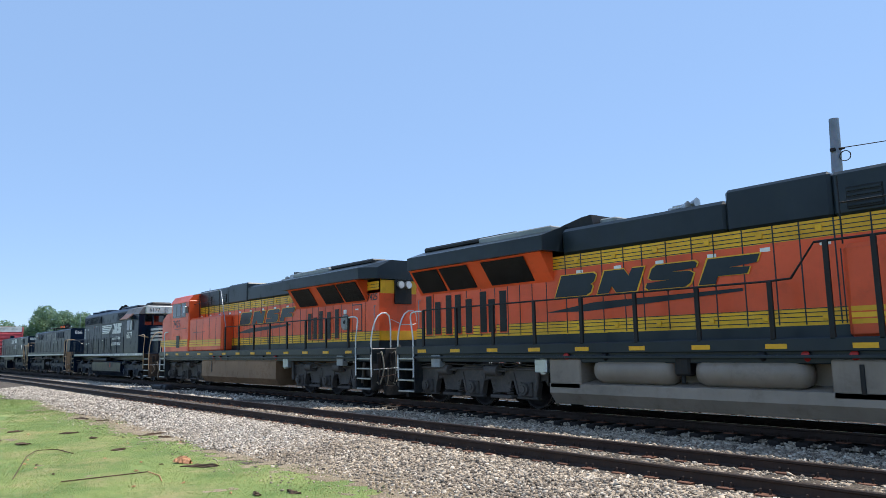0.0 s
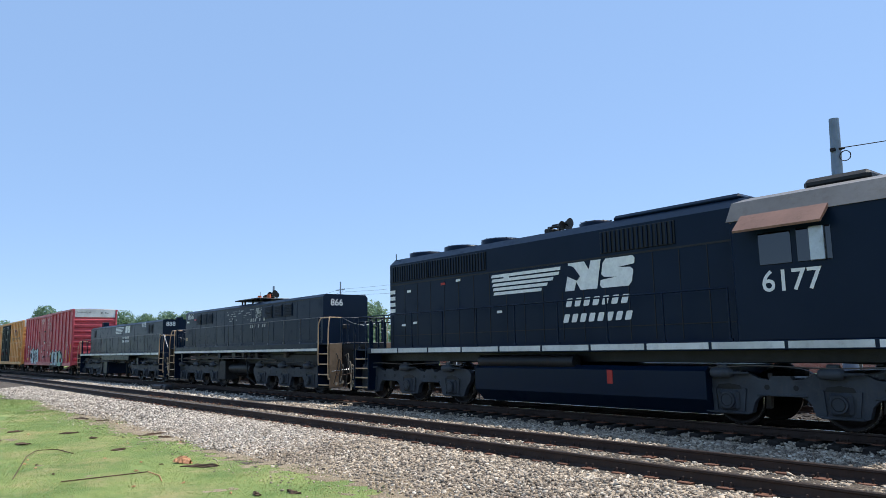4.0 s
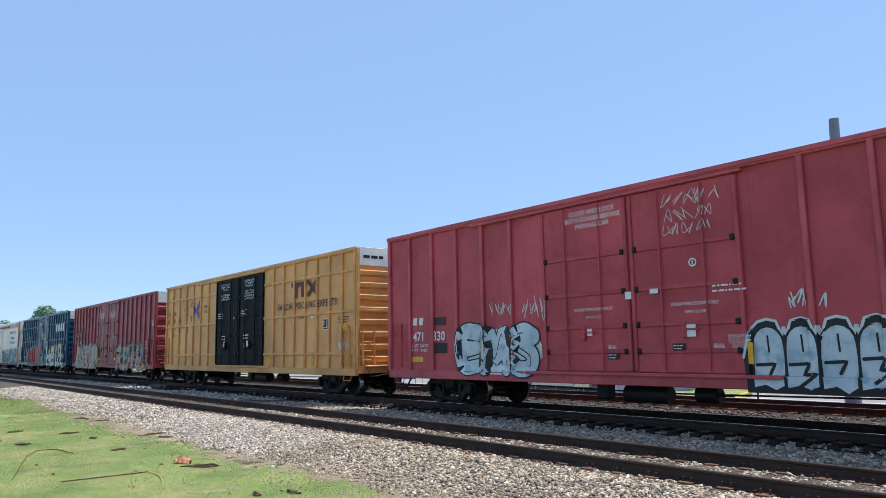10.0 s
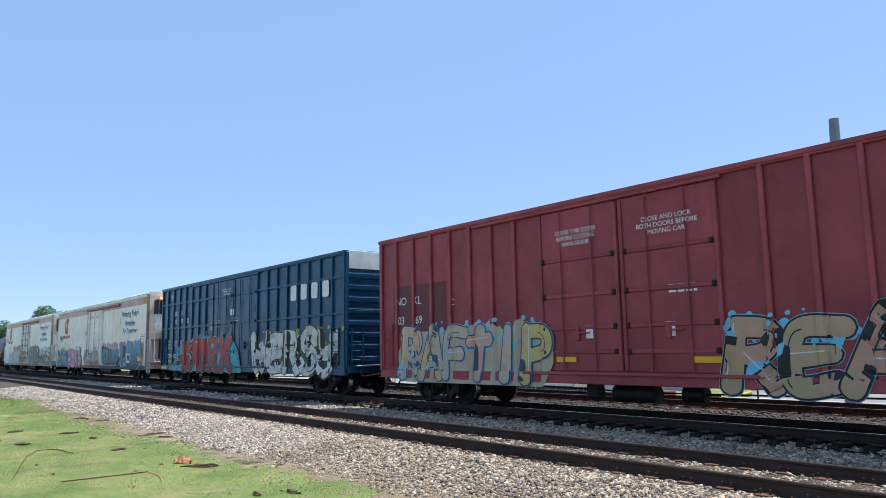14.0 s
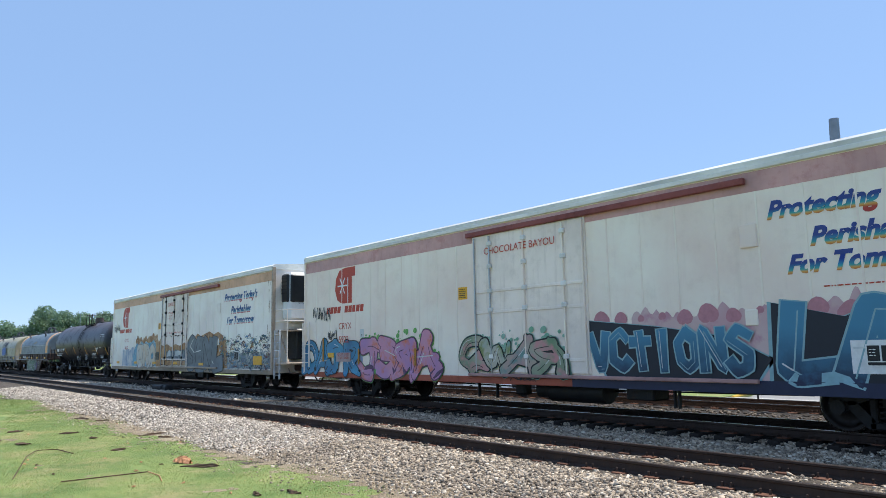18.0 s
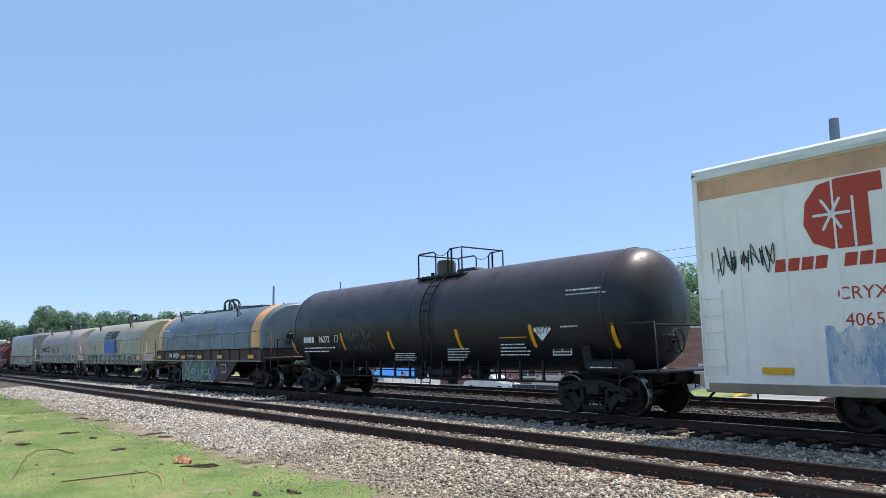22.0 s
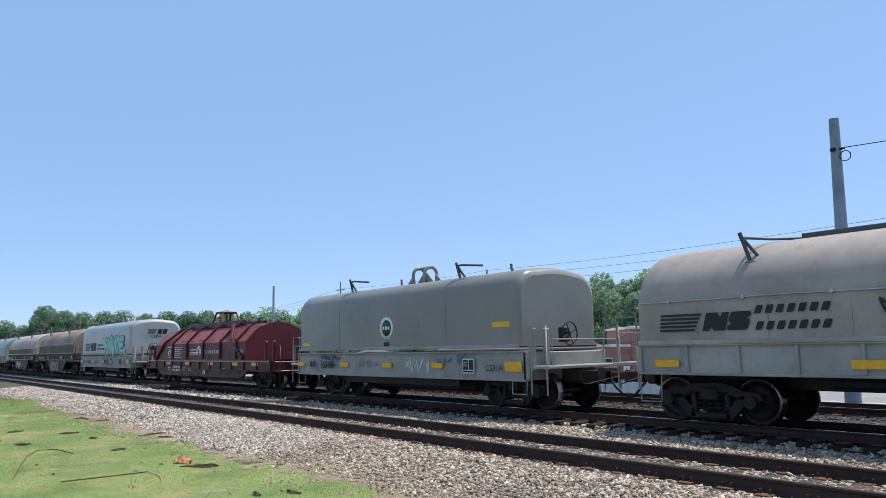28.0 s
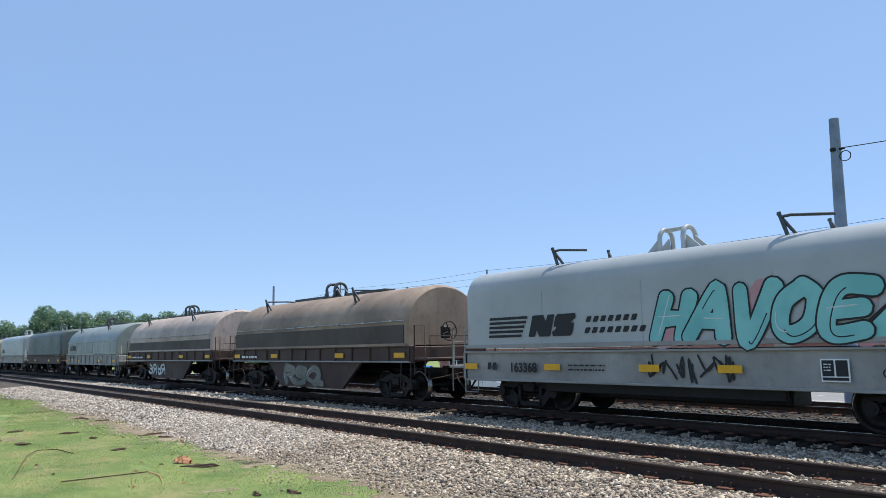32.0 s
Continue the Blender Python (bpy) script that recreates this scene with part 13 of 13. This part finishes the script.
utility_pole("far utility pole with a crossarm", -99.3, 60.0, -2.4, 14.8, 0.17, 0.11, ((13.4, 2.4),))
utility_pole("plain far utility pole without crossarms", -101.3, 49.4, -2.4, 13.8, 0.2, 0.16, ())
utility_pole("utility pole beyond the parking lot", 6.0, 58.0, -2.4, 14.2, 0.18, 0.12, ((13.0, 2.6),))
utility_pole("slender flag pole far along the tracks", -219.0, 48.8, -2.4, 15.5, 0.1, 0.06, ())


def wire(label, a, b, sag, r=0.016):
    n = 14
    pts = []
    for k in range(n + 1):
        t = k / n
        pts.append((a[0] + (b[0] - a[0]) * t, a[1] + (b[1] - a[1]) * t, a[2] + (b[2] - a[2]) * t - sag * 4 * t * (1 - t)))
    tagged(new("wire", Shape().tube(pts, r, 5).mesh("wire", WIRE)), label, "wire", "utility poles and lines")


wire("black service cable from the tall pole", (-8.5, 22.0, 7.18), (14.0, 26.0, 8.6), 0.5, 0.014)
for k, (z3, zr, y) in enumerate(((11.1, 11.6, 0.0), (10.3, 10.9, 1.0), (9.4, 10.1, -0.8))):
    wire("black power line between far poles", (-65.9 + 0.6 * k, 61.0, z3), (6.0 + 0.4 * k, 58.0 + y, zr), 0.9)
    wire("black power line between far poles", (-65.9 + 0.6 * k, 61.0, z3), (-99.3 + 0.4 * k, 60.0, 11.2 - 0.5 * k), 0.3)
    wire("black power line between far poles", (-99.3 + 0.4 * k, 60.0, 11.2 - 0.5 * k), (-180.0, 62.0, 8.0 - 0.5 * k), 1.0)


# ------------------------------------------------------------------ trees
def leaf_cloud(centres, n, size, rng):
    """Leaf quads spread over lobes; returns vertices and faces."""
    c = np.array(centres)
    w = c[:, 3] ** 2
    pick = rng.choice(len(c), n, p=w / w.sum())
    d = rng.normal(size=(n, 3))
    d /= np.linalg.norm(d, axis=1)[:, None]
    rad = c[pick, 3] * (0.6 + 0.42 * rng.random(n) ** 0.5) * (1 + 0.1 * np.sin(d[:, 0] * 7 + pick) * np.cos(d[:, 2] * 6 + pick * 2))
    p = c[pick, :3] + d * rad[:, None] * np.array([1, 1, 0.82])
    u = rng.normal(size=(n, 3))
    u /= np.linalg.norm(u, axis=1)[:, None]
    v = np.cross(u, d + 0.6 * rng.normal(size=(n, 3)))
    v /= np.linalg.norm(v, axis=1)[:, None] + 1e-9
    s = size * rng.uniform(0.6, 1.4, (n, 1))
    q = np.stack([p - u * s - v * s * 0.6, p + u * s - v * s * 0.6, p + u * s * 0.7 + v * s * 0.7, p - u * s * 0.7 + v * s * 0.7], 1).reshape(-1, 3)
    return q, np.arange(n * 4).reshape(-1, 4)


def quad_mesh(name, v, f, material):
    me = bpy.data.meshes.new(name)
    me.vertices.add(len(v))
    me.vertices.foreach_set("co", v.ravel())
    me.loops.add(len(f) * 4)
    me.loops.foreach_set("vertex_index", f.ravel())
    me.polygons.add(len(f))
    me.polygons.foreach_set("loop_start", np.arange(len(f)) * 4)
    me.polygons.foreach_set("loop_total", np.full(len(f), 4))
    me.update()
    me.materials.append(material)
    return me


def lobes(h, r, seed, low):
    rng = np.random.default_rng(seed)
    out = []
    n = 13
    for k in range(n):
        t = low + (1 - low) * (k + 0.5) / n
        a = rng.uniform(0, 6.283)
        spread = r * math.sin(math.pi * min(1, 0.18 + 0.8 * (t - low) / (1 - low))) * rng.uniform(0.35, 0.85)
        out.append((spread * math.cos(a), spread * math.sin(a), h * t, r * rng.uniform(0.32, 0.55)))
    out.append((0, 0, h * 0.88, r * 0.45))
    return out


def tree(label, x, y, z, h, r, seed, material, leaves=1500, size=0.24, low=0.28):
    t = new("tree")
    tagged(t, label, "tree", "trees beyond the railway")
    t.location = (x, y, z)
    rng = np.random.default_rng(seed)
    lb = lobes(h, r, seed, low)
    s = Shape().cyl((0, 0, -0.3), (0.1, 0, h * 0.4), 0.025 * h, 9, 0.016 * h, True).cyl((0.1, 0, h * 0.4), (0, 0.1, h * 0.8), 0.016 * h, 7, 0.004 * h)
    for cx, cy, cz, cr in lb[::2]:
        z0 = max(h * 0.2, cz - cr * 1.2 - h * 0.08)
        s.cyl((0.08, 0, z0), (cx * 0.85, cy * 0.85, cz), 0.008 * h, 5, 0.002 * h)
    part("trunk", s, BARK, t)
    v, f = leaf_cloud(lb, leaves, size, rng)
    v2, f2 = leaf_cloud([(a, b, c, d * 0.8) for a, b, c, d in lb], leaves // 7, size * 2.2, rng)
    v, f = np.concatenate([v, v2]), np.concatenate([f, f2 + len(v)])
    part("crown", quad_mesh("crown", v, f, material), None, t, "leafy crown with gaps")
    return t


LEAVES = (LEAF_A, LEAF_B, LEAF_C)
k = 0
for x, y, top, sp in ((-63.5, 80, 10.6, 4.2), (-61.0, 83.5, 9.6, 3.8), (-59.0, 85.5, 10.9, 4.0), (-56.0, 89.0, 11.2, 4.8), (-54.0, 92.0, 12.0, 4.6), (-51.2, 95.0, 11.0, 5.0), (-48.0, 99.0, 12.2, 5.0), (-44.5, 103, 12.6, 5.2), (-42.0, 106, 11.6, 5.0), (-39.0, 109.0, 12.0, 5.4), (-35.5, 113.0, 11.8, 5.0), (-31, 116, 12.4, 5.2), (-26, 118, 12.0, 5.5), (-20, 120, 13, 5.5), (-66.5, 83.0, 8.0, 4.0), (-69.5, 84.5, 7.5, 4.0), (-46.5, 90.0, 9.0, 4.2), (-41.0, 94.0, 8.2, 4.0), (-52.5, 84.0, 8.0, 3.8), (-58.0, 80.5, 7.5, 3.6)):
    tree("broad leafy green tree behind the houses", x, y, -2.6, top + 2.6, sp, 300 + k, LEAVES[k % 3], 6500, 0.125, 0.1)
    k += 1
for x, y, top, sp in ((-125.5, 68.5, 9.0, 5.0), (-120, 74.6, 10.6, 5.0), (-117, 78, 10.0, 5.0), (-112, 84, 8.5, 5.5), (-107, 90, 10.6, 5.0), (-104, 93.5, 11.0, 5.0), (-98, 101, 11.3, 5.2), (-94.5, 105, 11.5, 5.2), (-88, 110, 10, 5.5), (-82, 112, 9.5, 5.5), (-76, 108, 9.5, 5.0), (-131, 66, 8.5, 5.0), (-138, 66, 9.0, 5.5)):
    tree("leafy green tree in the middle distance", x, y, -2.6, top + 2.6, sp, 400 + k, LEAVES[k % 3], 5200, 0.155, 0.08)
    k += 1
for x, y, top, sp in ((-302, 42.5, 13, 8), (-309, 40, 12, 8), (-292, 54, 18.2, 7.5), (-288, 58.5, 17.0, 7), (-284, 64, 16.6, 8), (-279, 69.5, 16.6, 8), (-274, 76, 15.6, 8), (-269, 82.5, 15.0, 8), (-264, 88, 15.6, 8), (-260, 93, 16.0, 8), (-255, 99, 15.8, 8), (-251, 104.5, 16.0, 8), (-246, 110.5, 14.8, 8), (-240, 116, 13.5, 8), (-232, 122, 13, 8), (-298, 48, 11, 8)):
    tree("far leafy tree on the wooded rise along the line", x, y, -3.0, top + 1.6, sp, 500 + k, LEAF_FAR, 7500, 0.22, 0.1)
    k += 1


def far_woods():
    """The tree line on the horizon, joined."""
    rng = np.random.default_rng(77)
    lb = []
    for i in range(420):
        a = rng.uniform(0, 1)
        x = -420 + 640 * a
        y = 150 + 60 * rng.random() + 60 * abs(a - 0.3)
        h = rng.uniform(7, 11)
        lb.append((x, y, h * 0.4 - 2.6, h * 0.75))
    for i in range(160):
        lb.append((rng.uniform(-480, -310), rng.uniform(-30, 60), rng.uniform(0, 7), rng.uniform(4, 7)))
    v, f = leaf_cloud(lb, 110000, 0.42, rng)
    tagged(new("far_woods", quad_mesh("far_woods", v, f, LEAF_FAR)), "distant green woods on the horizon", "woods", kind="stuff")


far_woods()


def bush(x, y, z, r, seed, label="round green shrub beside the house"):
    t = tagged(new("shrub"), label, "shrub", "shrubs beside the street")
    t.location = (x, y, z)
    rng = np.random.default_rng(seed)
    lb = [(rng.uniform(-r, r) * 0.6, rng.uniform(-r, r) * 0.6, r * rng.uniform(0.3, 0.8), r * 0.6) for _ in range(6)]
    v, f = leaf_cloud(lb, 380, 0.1, rng)
    part("leaves", quad_mesh("leaves", v, f, LEAF_C), None, t)
    part("stem", Shape().cyl((0, 0, -0.1), (0, 0, r * 0.6), 0.05, 6, 0.02), BARK, t)


for k, (x, y, r) in enumerate(((-20.5, 74.0, 2.2), (-22.5, 73.0, 1.8), (-18.0, 76.0, 2.4), (-27.5, 63.5, 1.2), (-38.5, 51.0, 1.3), (-40.5, 49.0, 1.1), (-57.0, 62.0, 1.6))):
    bush(x, y, -2.35, r, 900 + k)

# ------------------------------------------------------------------ lawn litter and track-side boxes
BARKBIT = paint("dry bark", "#5a4636", "#8a6a4a", 0.5, 0.9, 0, 12.0, 0.6)
BARKPALE = paint("fresh inner bark", "#c08a64", "#8a5a3c", 0.4, 0.8, 0, 14.0, 0.4)


def chip(label, x, y, l, w, h, turn, material, seed):
    """A curled piece of bark lying on the lawn."""
    rnd = random.Random(seed)
    s = Shape()
    n, m = 9, 5
    v = []
    for lay in (0, 1):
        for i in range(n):
            for j in range(m):
                a, b = i / (n - 1) - 0.5, j / (m - 1) - 0.5
                taper = max(0.12, 1 - abs(a) ** 1.5 * 1.7 + rnd.uniform(-0.4, 0.35))
                v.append((a * l + rnd.uniform(-0.05, 0.05) * l, b * w * taper + 0.25 * w * math.sin(5 * a + seed), h * (1 - (2 * b) ** 2) * taper + rnd.uniform(0, 0.15) * h + lay * 0.012))
    f = []
    for i in range(n - 1):
        for j in range(m - 1):
            q = (i * m + j, i * m + j + 1, (i + 1) * m + j + 1, (i + 1) * m + j)
            f += [q[::-1], tuple(k_ + n * m for k_ in q)]
    s.add(v, f)
    ob = tagged(new("bark_piece", s.mesh("bark_piece", material)), label, "bark", "bark and twigs on the lawn")
    ob.location, ob.rotation_euler = (x, y, ground_z(x, y) + 0.005), (rnd.uniform(-0.1, 0.1), rnd.uniform(-0.1, 0.1), radians(turn))


def twig(label, pts, r, material):
    q = [(x, y, ground_z(x, y) + z) for x, y, z in pts]
    tagged(new("twig", Shape().tube(q, r, 6).mesh("twig", material)), label, "twig", "bark and twigs on the lawn")


chip("pale curled piece of fresh bark on the lawn", -13.15, 4.72, 0.34, 0.2, 0.09, 30, BARKPALE, 1)
chip("dark strip of bark on the lawn", -12.5, 4.78, 0.7, 0.1, 0.04, 38, BARKBIT, 2)
for k, (x, y, l, w, t) in enumerate(((-18.6, 3.1, 0.8, 0.35, 20), (-19.9, 4.3, 0.7, 0.14, 50), (-18.4, 4.5, 0.35, 0.2, 10), (-18.0, 5.7, 0.9, 0.2, 60), (-24.2, 5.6, 1.1, 0.3, 15), (-15.8, 4.35, 0.4, 0.15, 70), (-9.45, 4.4, 0.28, 0.14, 10), (-9.25, 4.84, 0.36, 0.14, 20), (-17.2, 5.75, 0.5, 0.15, 45), (-22.8, 5.8, 0.7, 0.2, 30), (-21.5, 3.4, 0.5, 0.2, 80))):
    chip("dark dry bark fragment on the lawn", x, y, l * 0.7, w * 0.55, 0.03, t, BARKBIT, 10 + k)
twig("thin dry bent twig arching over the lawn", [(-13.3, 2.11, 0.01), (-14.5, 2.4, 0.03), (-15.83, 2.72, 0.05), (-16.65, 3.03, 0.05), (-16.63, 3.38, 0.04), (-15.9, 3.54, 0.01)], 0.008, BARKBIT)
twig("long dark twig with a pale forked tip", [(-12.4, 2.61, 0.012), (-12.41, 3.27, 0.02), (-12.49, 3.91, 0.02)], 0.009, BARKBIT)
twig("pale forked twig end on the lawn", [(-12.49, 3.91, 0.02), (-11.98, 3.93, 0.015), (-11.47, 3.8, 0.01)], 0.008, BARKPALE)
rl = random.Random(9)
for k in range(34):
    x, y = rl.uniform(-24, -8), rl.uniform(2.0, 6.0)
    chip("small dry leaf crumb on the lawn", x, y, rl.uniform(0.04, 0.09), rl.uniform(0.02, 0.04), 0.012, rl.uniform(0, 180), BARKPALE if rl.random() < 0.5 else BARKBIT, 100 + k)

# switch machine beside the train's track, far along
sw = tagged(new("switch_machine"), "low dark switch machine between the tracks", "switch machine")
sw.location = (-36.6, 12.0, -0.2)
part("housing", Shape().box(-0.9, 0.5, -0.25, 0.25, 0.02, 0.26, 0.06), STEEL, sw)
part("motor_cover", Shape().box(0.55, 1.05, -0.2, 0.2, 0.0, 0.26, 0.06), STEEL, sw)
part("throw_rod", Shape().cyl((0, 0.25, 0.06), (0, 1.8, 0.04), 0.03, 6), RAILSIDE, sw)
part("mounting_timber", B(-1.0, -0.76, -0.5, 2.6, -0.12, 0.02, 0.02), TIE, sw)
part("mounting_timber", B(0.3, 0.54, -0.5, 2.6, -0.12, 0.02, 0.02), TIE, sw)


# ------------------------------------------------------------------ what moves
def motions():
    """The whole train rolls along its track; every wheelset turns with it."""
    for thing, place in CARS:
        walk(thing, [(t, pose(place + along(t), TRACK_Y, 0)) for t in range(0, 33, 2)])
    # the red car drives past on the street
    walk(red_car, [(0.0, pose(-26.0 - 17 * 26.1, 37.0, -2.03)), (10.0, pose(-26.0 - 17 * 16.1, 37.0, -2.03)), (20.0, pose(-26.0 - 17 * 6.1, 37.0, -2.03)), (26.1, pose(-26.0, 37.0, -2.03)), (32.0, pose(-26.0 + 17 * 5.9, 37.0, -2.03))])
    walk(white_car, [(t, pose(-24.3 + 12 * (t - 6), 37.0, -2.03)) for t in (0.0, 8.0, 16.0, 24.0, 32.0)])
    walk(dark_car, [(t, pose(-15.3 - 12 * (t - 6.5), 34.0, -2.03, 0, 0, 180)) for t in (0.0, 8.0, 16.0, 24.0, 32.0)])
    walk(dark_car_two, [(t, pose(-25.6 + 12 * (t - 21), 37.0, -2.03)) for t in (0.0, 8.0, 16.0, 24.0, 32.0)])
    walk(white_car_two, [(t, pose(-18.3 - 17.5 * (t - 25.9), 39.6, -2.03, 0, 0, 180)) for t in (0.0, 8.0, 16.0, 24.0, 32.0)])
    for (x, r), sets in WHEELS.items():
        rows = []
        for k in range(0, 481):
            t = k / 15
            rows.append((t, pose(x, 0, r, 0, math.degrees(along(t) / r), 0)))
        walk(sets[0], rows)
        first = sets[0].animation_data
        for w in sets[1:]:
            w.rotation_mode = "QUATERNION"
            keys = w.animation_data_create()
            keys.action = first.action
            keys.action_slot = first.action_slot


motions()
